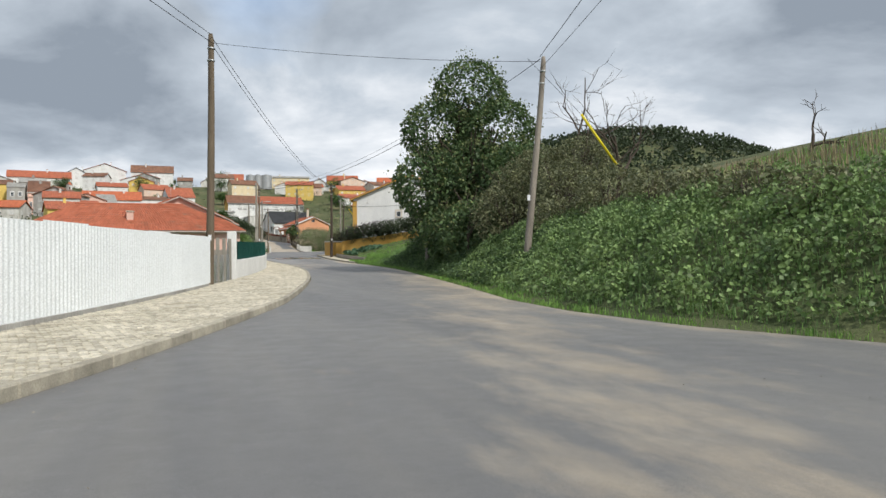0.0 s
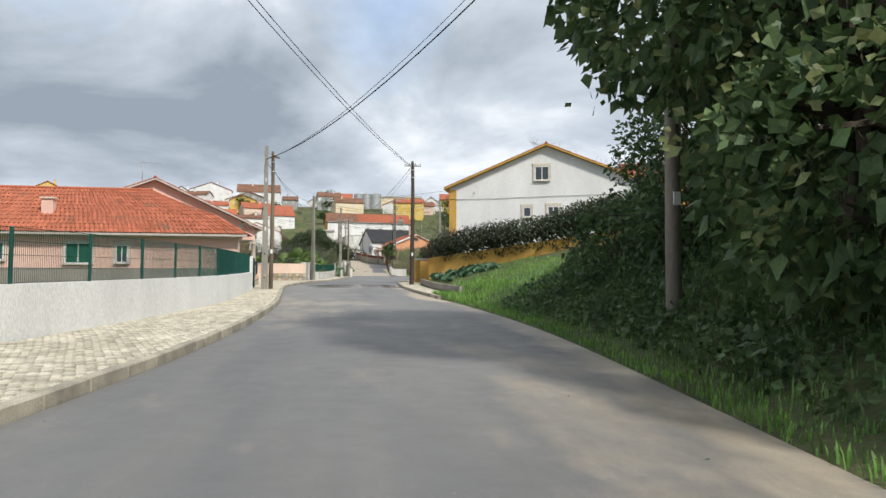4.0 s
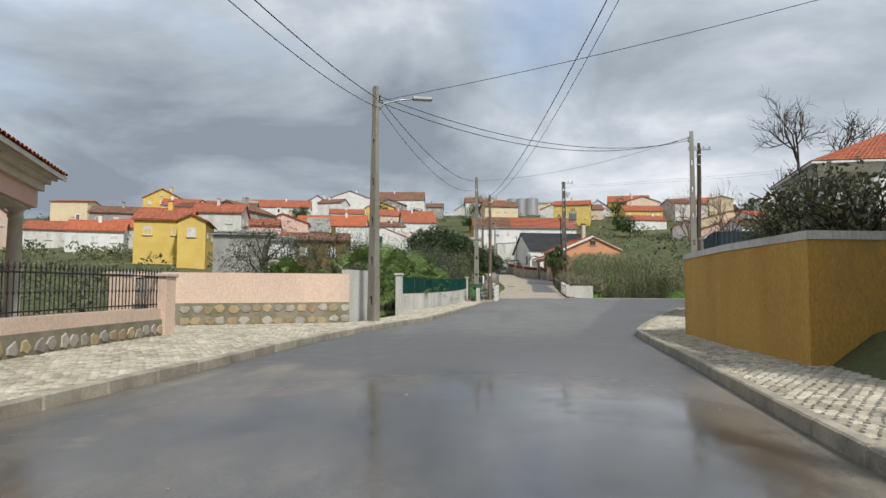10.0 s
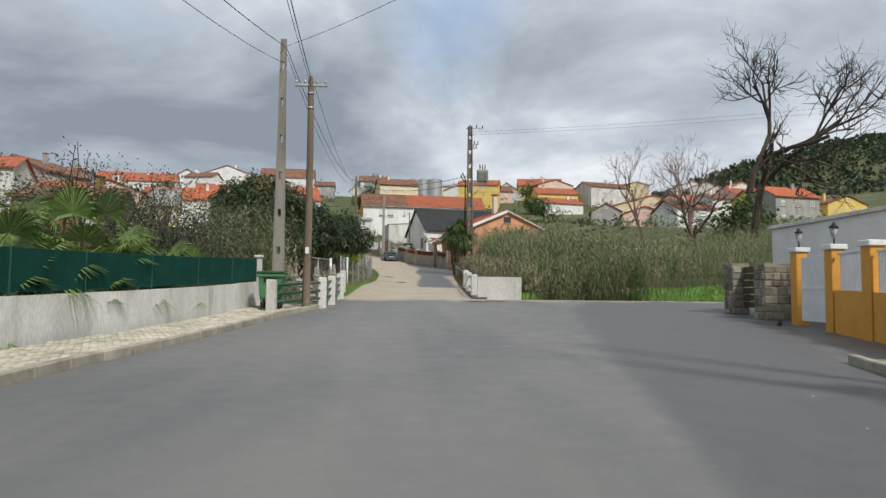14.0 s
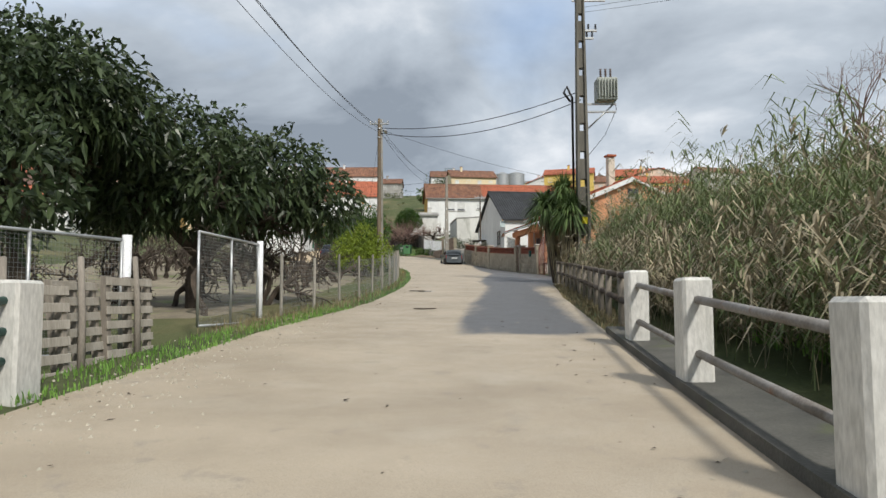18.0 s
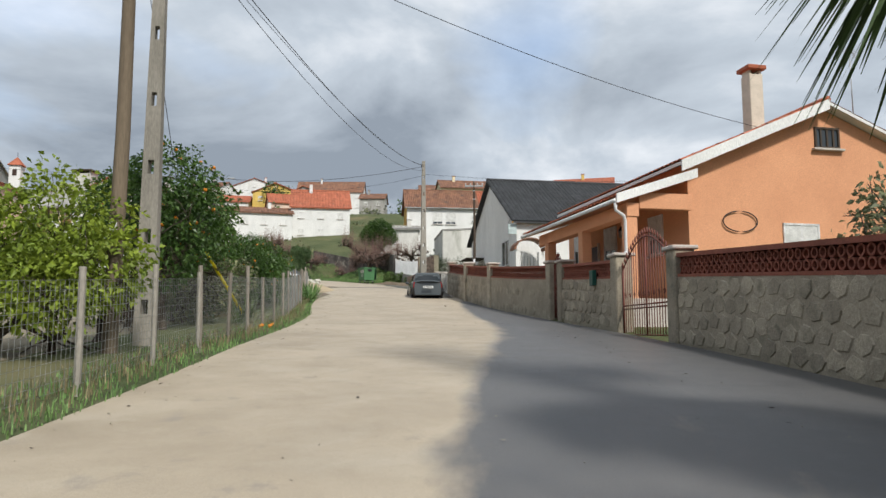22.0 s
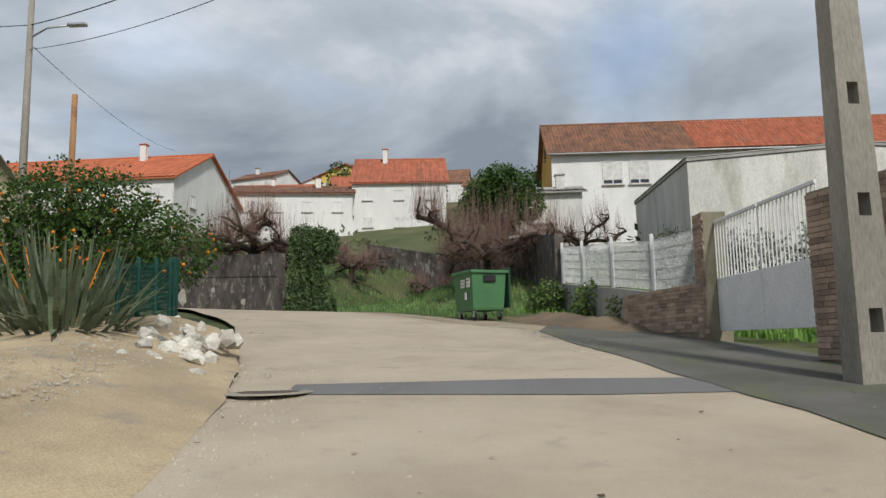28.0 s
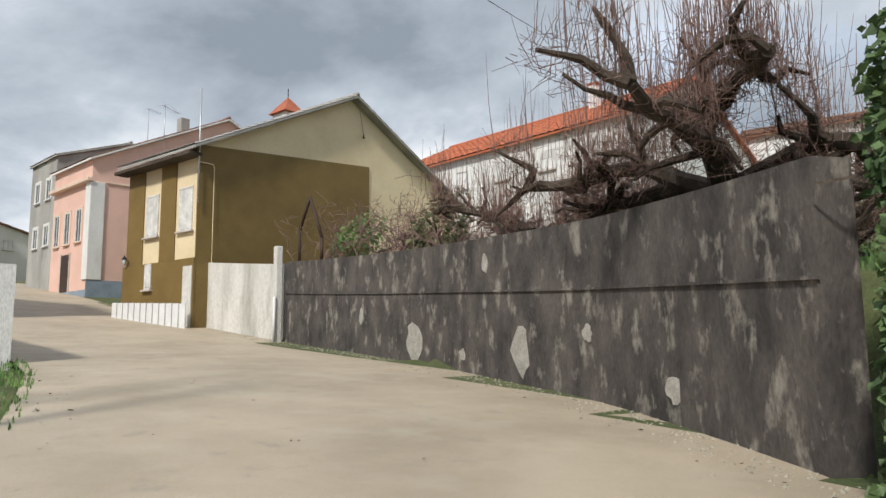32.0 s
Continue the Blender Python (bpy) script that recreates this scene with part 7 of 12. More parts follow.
# palms
def fan_palm(loc, trunk_h, n, r, seed, label):
    P = thing("fan_palm", loc, 0, label, "palm", "fan palms")
    rng = np.random.default_rng(seed)
    pts = [(0, 0, -0.3), (0.02, 0, trunk_h * 0.5), (0, 0.03, trunk_h)]
    tube("trunk", pts, [0.2, 0.19, 0.16], BARK, P, 9)
    for k in range(n):
        az, el = k * 2.4 + rng.uniform(-0.2, 0.2), rng.uniform(-0.5, 1.25)
        d = np.array([math.cos(az) * math.cos(el), math.sin(az) * math.cos(el), math.sin(el)])
        ln = r * rng.uniform(0.55, 0.8)
        hub = np.array([0, 0, trunk_h]) + d * ln + np.array([0, 0, -0.15 * ln])
        pile = Pile()
        v, f = tube_mesh([(0, 0, trunk_h), np.array([0, 0, trunk_h]) + d * ln * 0.5, hub], [0.02, 0.014, 0.01], 4)
        pile.add(v, f)
        side = np.cross(d, [0, 0, 1.0])
        side /= np.linalg.norm(side) + 1e-9
        nrm = np.cross(side, d)
        m = 26
        a = np.linspace(-1.75, 1.75, m)
        dirs = np.cos(a)[:, None] * d + np.sin(a)[:, None] * side + nrm * (0.12 * np.cos(2 * a))[:, None]
        L = r * 0.55 * (0.75 + 0.25 * np.cos(a)) * rng.uniform(0.85, 1.1, m)
        across = (-np.sin(a)[:, None] * d + np.cos(a)[:, None] * side) * 0.034
        mid = hub + dirs * (L * 0.55)[:, None]
        tip = hub + dirs * L[:, None] + np.array([0, 0, -1.0]) * (L * 0.28)[:, None]
        h4 = np.broadcast_to(hub, (m, 3))
        pile.quads(np.stack([h4, mid - across, mid + across, h4], 1)[:, [0, 1, 2, 3]])
        pile.quads(np.stack([mid - across, tip, tip, mid + across], 1))
        pile.done("frond", PALM_LEAF, P)
    return P


for i, (s, d, h, r) in enumerate(((109.6, -12.6, 1.3, 1.5), (112.3, -9.7, 1.7, 2.0), (115.2, -9.2, 1.5, 1.9), (118.3, -9.5, 1.9, 2.1), (121.6, -9.2, 1.4, 1.8), (125.0, -9.0, 1.6, 1.9), (128.4, -8.7, 1.2, 1.7), (111.0, -9.0, 0.7, 1.4), (113.7, -10.6, 0.8, 1.5), (116.8, -8.7, 0.7, 1.4), (120.2, -8.8, 0.8, 1.5), (123.4, -8.6, 0.7, 1.4), (126.6, -8.4, 0.7, 1.3), (130.6, -8.3, 0.8, 1.4))):
    p = at(s, d)
    fan_palm((p.x, p.y, land(p.x, p.y)), h, 18, r, 60 + i, "green fan palm with drooping fronds behind a wall")
for i, (s, d, r) in enumerate(((112, -14.5, 1.9), (117, -12.8, 2.0), (123, -12.0, 1.8), (129.0, -10.8, 1.8), (131.5, -9.2, 1.5))):
    p = at(s, d)
    z = land(p.x, p.y)
    tree("olive_tree", (p.x, p.y, z), [(p.x, p.y, z + 3.0, r), (p.x + 1.2, p.y + 1.0, z + 2.4, r * 0.8), (p.x - 1.1, p.y + 0.6, z + 2.5, r * 0.8)], 6500, 0.13, leaf_mat("olive_leaf", (0.12, 0.135, 0.085), (0.06, 0.07, 0.045)), 80 + i, "grey-green olive tree behind the palms", trunk=0.13, width=0.16, shell=0.35)


# giant reeds on both sides of the stream
def reeds(name, n, s_rng, d_rng, height, seed, label, dry=0.3):
    rng = np.random.default_rng(seed)
    s, d = rng.uniform(*s_rng, n), rng.uniform(*d_rng, n)
    x, y = np.interp(s, RUN, LINE[:, 0]) + d * np.interp(s, RUN, TAN[:, 1]), np.interp(s, RUN, LINE[:, 1]) - d * np.interp(s, RUN, TAN[:, 0])
    z = terrain(x, y)
    for material, mask, nm in ((REED, rng.random(n) > dry, "stalks"), (REED_DRY, None, "dry_stalks")):
        if material is REED:
            keep = mask
            R = thing(name, (float(x[0]), float(y[0]), float(z[0])), 0, label, "reeds", kind="stuff")
        else:
            mask = ~keep
        idx = np.where(mask)[0]
        m = len(idx)
        h = height * rng.uniform(0.55, 1.15, m)
        p = np.stack([x[idx], y[idx], z[idx] - 0.1], 1) - np.array([x[0], y[0], z[0]])
        ang = rng.uniform(0, 6.28, m)
        out = np.stack([np.cos(ang), np.sin(ang), 0 * ang], 1)
        lean = rng.uniform(0.02, 0.30, m) * (1.0 if material is REED else 1.8)
        top_ = p + np.array([0, 0, 1.0]) * h[:, None] + out * (lean * h)[:, None]
        side = np.stack([-np.sin(ang), np.cos(ang), 0 * ang], 1)
        pile = Pile()
        w = 0.007
        pile.quads(np.stack([p - side * w, p + side * w, top_ + side * w * 0.4, top_ - side * w * 0.4], 1))
        k = 26
        u = np.repeat(rng.uniform(0.25, 1.0, (m, k)), 1, axis=1).ravel()
        base = np.repeat(p, k, 0) + (np.repeat(top_ - p, k, 0)) * u[:, None]
        a2 = rng.uniform(0, 6.28, m * k)
        ax = np.stack([np.cos(a2) * 0.75, np.sin(a2) * 0.75, rng.uniform(0.2, 0.8, m * k)], 1)
        ax /= np.linalg.norm(ax, axis=1)[:, None]
        ln = rng.uniform(0.28, 0.70, m * k)[:, None]
        flat = np.stack([-np.sin(a2), np.cos(a2), 0 * a2], 1) * 0.014
        mid = base + ax * ln * 0.55
        tip = base + ax * ln * np.array([1.0, 1.0, 0.55]) - np.array([0, 0, 1.0]) * ln * rng.uniform(0.05, 0.55, (m * k, 1))
        pile.quads(np.stack([base - flat * 0.6, base + flat * 0.6, mid + flat, mid - flat], 1))
        pile.quads(np.stack([mid - flat, mid + flat, tip + flat * 0.1, tip - flat * 0.1], 1))
        if material is REED_DRY:
            few = top_[rng.random(m) < 0.14]
            a3 = rng.normal(0, 0.10, (len(few) * 5, 3)) + np.array([0.1, 0, 0.45])
            b3 = np.repeat(few, 5, 0)
            pile.quads(leaf_quads(b3, a3 / np.linalg.norm(a3, axis=1)[:, None], rng.uniform(0.2, 0.42, len(b3)), 0.07, rng, 0.35))
        pile.done(nm, material, R)
    return R


reeds("giant_reeds", 2700, (144.5, 167), (4.6, 12), 3.4, 91, "tall tangled stand of giant reeds, part dry")
reeds("giant_reeds", 1900, (149, 174), (12, 34), 2.7, 92, "tall stand of giant reeds along a stream")
reeds("giant_reeds", 420, (134, 141), (-11, -6.2), 3.8, 93, "stand of giant reeds beside the bridge")
reeds("giant_reeds", 700, (142, 166), (3.3, 5.2), 1.7, 94, "fallen and young reeds behind a wooden rail", 0.7)
blades("verge_grass", 16000, (139.9, 149), (4.0, 30), 0.32, GRASS, 95, "lush green grass before the reeds", 0, 0.016)
blades("dry_verge", 3800, (147, 171), (lambda s: right_edge(s) + 0.0, lambda s: right_edge(s) + 0.8), 0.13, DRY, 96, "dry grass under the wooden rail", 0, 0.009)
blades("verge_grass", 3500, (141, 156), (lambda s: left_edge(s) - 0.8, lambda s: left_edge(s) + 0.1), 0.1, GRASS, 97, "grass tufts along the lane edge", 0, 0.008)
blades("verge_grass", 9000, (155, 208), (lambda s: left_edge(s) - 1.3, lambda s: left_edge(s) + 0.05), 0.12, GRASS_DK, 98, "weeds and grass under the wire fence", 0, 0.008)
blades("verge_weeds", 6000, (150, 208), (lambda s: left_edge(s) - 1.2, lambda s: left_edge(s) - 0.2), 0.2, DRY, 99, "dry weeds under the wire fence", 0, 0.006)

# left of the lane: loquats, vines, citrus
g = land(7.5, 154.5)
tree("loquat_tree", (7.5, 154.5, g), [(7.4, 154.6, g + 3.9, 1.5), (9.3, 155.4, g + 3.4, 1.35), (10.4, 155.9, g + 2.9, 0.95), (5.6, 154.0, g + 3.6, 1.4), (8.4, 153.4, g + 3.0, 1.2), (6.6, 153.2, g + 2.9, 1.1), (8.0, 156.4, g + 3.4, 1.5), (4.6, 155.4, g + 3.2, 1.2)], 15000, 0.27, LOQUAT_LEAF, 101, "dark green loquat tree with a broad crown beside a gate", trunk=0.2, width=0.19, shell=0.5, droop=0.45)
g = land(4.6, 151.6)
tree("loquat_tree", (4.6, 151.6, g), [(4.6, 151.6, g + 5.2, 1.6), (6.2, 151.0, g + 4.7, 1.35), (3.0, 152.2, g + 5.0, 1.5), (5.4, 150.0, g + 4.4, 1.2), (7.0, 151.6, g + 4.3, 0.95), (3.6, 150.4, g + 4.4, 1.2)], 12500, 0.28, LOQUAT_LEAF, 102, "tall dark green loquat tree by the pallets", trunk=0.2, width=0.19, shell=0.5, droop=0.45)
tree("loquat_tree", (5.5, 143.5, land(5.5, 143.5)), [(5.6, 143.5, 6.9, 1.4), (6.8, 144.8, 6.5, 1.2), (4.6, 142.5, 6.5, 1.3), (6.6, 141.5, 6.0, 1.1), (7.4, 146.8, 6.6, 1.2)], 8000, 0.23, LOQUAT_LEAF, 103, "dark leafy shrub tree beside the stream", trunk=0.14, width=0.2, shell=0.4)


def vine(loc, seed):
    rng = np.random.default_rng(seed)
    V = thing("grape_vine", loc, 0, "old leafless vine stump tied to wires", "vine", "vines")
    pile = Pile()
    limbs(pile, (0, 0, -0.1), (rng.normal(0, .2), rng.normal(0, .2), 1), 1.15, 0.085, 4, rng, 0.9, 0.0, 6, (2, 3), 0.7, 0.3, None, 0.008)
    pile.done("branch_tangle", BARK, V)["kind"] = "stuff"
    return V


vproto = [vine(tuple(at(157, -6, 0)), 110 + k) for k in range(3)]
rv = random.Random(9)
for k in range(95):
    s, d = rv.uniform(153, 188), rv.uniform(-17, -5.6)
    p = at(s, d)
    copy_thing(vproto[k % 3], pose(p.x, p.y, land(p.x, p.y), 0, 0, rv.uniform(0, 360)))
g = land(8.3, 176.6)
tree("lemon_bush", (8.3, 176.6, g), [(8.3, 176.6, g + 2.1, 0.95), (7.5, 176.2, g + 1.6, 0.9), (9.1, 176.4, g + 1.4, 0.75), (8.0, 177.6, g + 1.5, 0.9), (8.7, 175.7, g + 1.0, 0.75), (7.6, 175.4, g + 1.0, 0.7)], 9000, 0.12, LEMON_LEAF, 121, "bright yellow-green citrus bush by the fence", "bush", 0.06)
ORA = [(7.5, 182.3, 10.0, 1.05), (8.1, 182.9, 9.3, 0.95), (7.0, 181.5, 9.2, 1.0), (7.6, 182.0, 8.3, 0.95), (6.4, 182.8, 9.5, 0.95)]
tree("orange_tree", (7.6, 182.2, land(7.6, 182.2)), ORA, 13000, 0.12, CITRUS_LEAF, 123, "orange tree with ripe fruit behind a wire fence", trunk=0.09, fruit=34, group="orange trees")
for i, (x, y, z, r) in enumerate(((6.6, 185.4, 9.7, 1.0), (5.9, 188.2, 9.6, 0.95), (5.4, 190.6, 9.6, 0.95), (6.3, 192.6, 9.1, 0.9), (5.9, 195.2, 9.1, 0.8), (5.3, 198.5, 9.3, 0.75), (4.6, 202.2, 9.6, 0.75))):
    g = land(x, y)
    tree("orange_tree", (x, y, g), [(x, y, z, r), (x + 0.4, y - 0.4, z - 0.8, r * 0.8), (x - 0.4, y + 0.4, z - 0.7, r * 0.8)], 6000, 0.12, CITRUS_LEAF, 130 + i, "orange tree with ripe fruit behind a wire fence", trunk=0.07, fruit=14, group="orange trees")
G = tube("guy_tube", [tuple(at(187.6, -4.1, 0.2)), tuple(at(186.2, -5.6, 3.0))], 0.045, YGUY, None, 8)
tagged(G, "yellow plastic guard tube on a guy wire", "guy guard")
cable(at(186.2, -5.6, 3.0), at(178.9, -4.85, 8.0), 0, 0.008, "steel guy wire of a pole")
bare_tree((2.6, 203.8, land(2.6, 203.8)), 5.0, 140, "gnarled leafless fruit tree before a white house", 0.12, 5, 0.9, kids=(2, 4))
bare_tree((0.6, 206.5, land(0.6, 206.5)), 3.6, 141, "gnarled leafless fruit tree before a white house", 0.10, 5, 0.8)
bare_tree((13.2, 213.0, land(13.2, 213.0)), 3.2, 142, "small crooked leafless tree behind a garden wall", 0.10, 4, 0.9)


def sword_plant(loc, n, r, material, seed, label, name="sword_leaf_plant", wide=0.06, up=0.6, flowers=0):
    P = thing(name, loc, 0, label, "plant")
    rng = np.random.default_rng(seed)
    a = rng.uniform(0, 6.28, n)
    el = rng.uniform(0.35, 1.45, n)
    d = np.stack([np.cos(a) * np.cos(el), np.sin(a) * np.cos(el), np.sin(el) * 1.0], 1)
    L = r * rng.uniform(0.65, 1.1, n)
    base = np.stack([np.cos(a), np.sin(a), 0 * a], 1) * rng.uniform(0, 0.35 * r, n)[:, None]
    side = np.stack([-np.sin(a), np.cos(a), 0 * a], 1) * wide
    mid = base + d * (L * 0.55)[:, None]
    tip = base + d * L[:, None] + np.array([0, 0, -1.0]) * (L * 0.22 * (1.4 - el))[:, None]
    pile = Pile()
    pile.quads(np.stack([base - side * 0.4, base + side * 0.4, mid + side, mid - side], 1))
    pile.quads(np.stack([mid - side, mid + side, tip + side * 0.1, tip - side * 0.1], 1))
    pile.done("leaves", material, P)
    for k in range(flowers):
        b = unit(rng, 1)[0] * 0.5
        top_ = np.array([b[0] * r, b[1] * r, r * rng.uniform(0.68, 0.95)])
        q = leaf_quads(np.repeat(top_[None], 4, 0), unit(rng, 4) * [1, 1, 0.5] + [0, 0, 0.5], np.full(4, 0.14), 0.16, rng)
        pl = Pile()
        pl.quads(q)
        v, f = tube_mesh([(b[0] * 0.2, b[1] * 0.2, 0), top_], 0.012, 4)
        pl.add(v, f)
        pl.done("flower", FRUIT, P)
    return P


STREL = leaf_mat("strelitzia_leaf", (0.19, 0.23, 0.14), (0.09, 0.12, 0.075))
sword_plant((0.3, 219.6, 10.05), 260, 1.85, STREL, 151, "large bird-of-paradise plant with orange flowers", "bird_of_paradise", 0.042, flowers=7)
for i, (s, d, r) in enumerate(((202.6, -3.4, 0.8), (197, -3.6, 0.7), (190.2, -4.2, 0.8), (187.5, -4.2, 0.7), (208, -3.6, 0.9))):
    p = at(s, d)
    sword_plant((p.x, p.y, land(p.x, p.y)), 34, r, YUCCA_LEAF, 160 + i, "clump of pale green sword-shaped leaves", wide=0.025)

# yucca-like tree against the wooden rail
YT = thing("cabbage_tree", tuple(at(170.0, 3.75, -0.05)), 0, "big dracaena tree with a skirt of dead leaves", "tree")
rng_y = np.random.default_rng(170)
for bx, by, hz in ((0, 0, 4.0), (0.85, 0.4, 3.3), (-0.85, 0.2, 3.4), (0.15, -0.75, 3.1), (0.3, 0.95, 3.0)):
    tube("trunk", [(bx * 0.3, by * 0.3, -0.3), (bx * 0.7, by * 0.7, hz * 0.5), (bx, by, hz)], [0.24, 0.18, 0.13], BARK, YT, 9)
    n = 430
    a, el = rng_y.uniform(0, 6.28, n), rng_y.uniform(-0.75, 1.35, n)
    d = np.stack([np.cos(a) * np.cos(el), np.sin(a) * np.cos(el), np.sin(el)], 1)
    L = rng_y.uniform(0.9, 1.35, n)
    side = np.stack([-np.sin(a), np.cos(a), 0 * a], 1) * 0.030
    b0 = np.zeros((n, 3)) + [bx, by, hz]
    mid = b0 + d * (L * 0.6)[:, None]
    tip = b0 + d * L[:, None] + np.array([0, 0, -1.0]) * (0.42 * L * np.cos(el))[:, None]
    pile = Pile()
    pile.quads(np.stack([b0 - side * 0.5, b0 + side * 0.5, mid + side, mid - side], 1))
    pile.quads(np.stack([mid - side, mid + side, tip + side * 0.08, tip - side * 0.08], 1))
    pile.done("leaf_head", YUCCA_LEAF, YT)
    n = 260
    a = rng_y.uniform(0, 6.28, n)
    z0 = rng_y.uniform(0.35, hz, n)
    b0 = np.stack([bx * z0 / hz + 0.22 * np.cos(a), by * z0 / hz + 0.22 * np.sin(a), z0], 1)
    side = np.stack([-np.sin(a), np.cos(a), 0 * a], 1) * 0.022
    tip = b0 + np.stack([0.16 * np.cos(a), 0.16 * np.sin(a), -rng_y.uniform(0.5, 1.0, n)], 1)
    pile = Pile()
    pile.quads(np.stack([b0 - side, b0 + side, tip + side * 0.3, tip - side * 0.3], 1))
    pile.done("dead_leaf_skirt", DRY, YT)["kind"] = "stuff"

# the end: orchard, ivy and pollards
tree("orange_tree", (-3.2, 225.0, land(-3.2, 225)), [(-3.7, 224.7, 13.6, 0.95), (-3.0, 225.3, 13.5, 0.95), (-2.2, 225.6, 13.0, 0.8), (-4.5, 224.5, 13.4, 0.95), (-3.2, 225.0, 12.6, 1.0), (-5.0, 224.6, 12.5, 1.0), (-1.3, 225.4, 12.4, 0.9), (-4.0, 224.4, 11.9, 1.0), (-2.2, 224.9, 11.8, 0.95)], 17000, 0.12, CITRUS_LEAF, 171, "orange tree laden with fruit beside a bird-of-paradise", trunk=0.10, fruit=95, group="orange trees")
tree("evergreen_tree", (4.2, 245.6, land(4.2, 245.6)), [(3.5, 245.4, 17.6, 1.0), (4.8, 245.8, 17.7, 1.0), (4.1, 245.6, 18.1, 0.95), (3.0, 245.5, 16.8, 0.95), (5.3, 245.7, 16.9, 0.95), (4.2, 245.6, 16.6, 1.1)], 13000, 0.17, CITRUS_LEAF, 172, "round dark evergreen tree beside a white house", trunk=0.2)
IV = [(-2.8, 237.6, 14.25, 0.68), (-3.25, 237.7, 13.95, 0.5), (-2.3, 237.5, 13.95, 0.62), (-2.9, 237.3, 13.6, 0.6), (-3.2, 237.7, 14.5, 0.5), (-2.2, 237.8, 14.3, 0.5)]
IVB = tree("ivy_bush", (-2.9, 237.7, land(-2.9, 237.7)), IV, 8500, 0.10, IVY_LEAF, 173, "ivy bush hanging over the end of an old wall", "ivy", 0.12, width=0.45, shell=0.6)
rng_i = np.random.default_rng(174)
n = 9000
vz = rng_i.random(n) ** 1.2
half = 0.62 + 0.45 * (1 - vz) ** 2
vx = rng_i.uniform(-1, 1, n) * half
strand = 0.10 * np.sin(vx * 19) + 0.07 * np.sin(vx * 43 + 2)
xx = np.maximum(-2.80 + vx + 0.46 * (1 - vz), -3.45 + 0.1 * vx)
yy = 236.95 + 0.34 * vx + strand + rng_i.normal(0, 0.06, n) - 0.28 * (1 - vz)
zz = 11.42 + 2.3 * vz
pile = Pile()
ax = unit(rng_i, n) * 0.6 + np.array([0.1, -0.5, -0.6])
ax /= np.linalg.norm(ax, axis=1)[:, None]
pile.quads(leaf_quads(np.stack([xx, yy, zz], 1) - np.array([-2.9, 237.7, land(-2.9, 237.7)]), ax, rng_i.uniform(0.05, 0.12, n), 0.42, rng_i))
pile.done("hanging_ivy", IVY_LEAF, IVB)


def pollard(loc, seed, r=2.2, twigs=900, label="pollarded leafless tree with upright reddish shoots"):
    """Short trunk, crooked knobby limbs spread like an umbrella, a haze of fine twigs and long upright shoots."""
    T = thing("pollarded_tree", loc, 0, label, "tree", "pollarded trees")
    rng = np.random.default_rng(seed)
    pile, ends = Pile(), []
    fork = np.array([rng.normal(0, 0.1), rng.normal(0, 0.1), 0.40 * r])
    v, f = tube_mesh([(0, 0, -0.4), fork * [0.4, 0.4, 0.5] + rng.normal(0, 0.04, 3), fork], [0.12 * r, 0.09 * r, 0.10 * r], 9)
    pile.add(v, f)
    m = 7
    for k in range(m):
        a = k * 2 * math.pi / m + rng.uniform(-0.35, 0.35)
        q, d = fork.copy(), np.array([math.cos(a), math.sin(a), rng.uniform(0.35, 0.8)])
        pts = [q.copy()]
        for i in range(6):
            d = d + 0.35 * np.array([math.cos(a), math.sin(a), 0]) + rng.normal(0, 0.40, 3) * [1, 1, 0.8] - [0, 0, 0.25 * d[2]]
            d /= np.linalg.norm(d)
            q = q + d * r * rng.uniform(0.17, 0.23)
            pts.append(q.copy())
            if i:
                ends.append(q.copy())
        v, f = tube_mesh(pts, np.linspace(0.058, 0.026, 7) * r * rng.uniform(0.85, 1.25, 7), 7)
        pile.add(v, f)
        for i in (2, 3, 4, 5, 6):
            for _ in range(2):
                d2 = unit(rng, 1)[0] * [1, 1, 0.7] + [0, 0, 0.15]
                q2 = [pts[i]]
                for _ in range(4):
                    d2 = d2 + rng.normal(0, 0.45, 3)
                    d2 /= np.linalg.norm(d2)
                    q2.append(q2[-1] + d2 * r * rng.uniform(0.06, 0.11))
                v, f = tube_mesh(q2, np.linspace(0.024, 0.008, 5) * r * rng.uniform(0.8, 1.4, 5), 5)
                pile.add(v, f)
                ends += q2[1:]
    pile.done("crown_limb", BARK, T)["kind"] = "stuff"
    ends = np.array(ends)
    tw = Pile()
    p0 = ends[rng.integers(0, len(ends), twigs)] + rng.normal(0, 0.045 * r, (twigs, 3))
    long = (rng.random(twigs) < 0.16) & (p0[:, 2] > 0.55 * r)
    ln = np.where(long, rng.uniform(0.2, 0.62, twigs), rng.uniform(0.04, 0.17, twigs)) * r
    dirn = np.where(long[:, None], rng.normal(0, 0.10, (twigs, 3)) + [0, 0, 1.0], unit(rng, twigs) + [0, 0, 0.35])
    side = unit(rng, twigs)
    w = np.where(long, 0.0065, 0.0045)[:, None]
    mid = p0 + dirn * (ln * 0.5)[:, None] + rng.normal(0, 0.02, (twigs, 3))
    tip = p0 + dirn * ln[:, None]
    for s2 in (side, np.cross(side, dirn)):
        s2 = s2 / (np.linalg.norm(s2, axis=1)[:, None] + 1e-9)
        tw.quads(np.stack([p0 - s2 * w, p0 + s2 * w, mid + s2 * w * 0.8, mid - s2 * w * 0.8], 1))
        tw.quads(np.stack([mid - s2 * w * 0.8, mid + s2 * w * 0.8, tip + s2 * w * 0.4, tip - s2 * w * 0.4], 1))
    tw.done("shoot_growth", TWIG, T)["kind"] = "stuff"
    return T


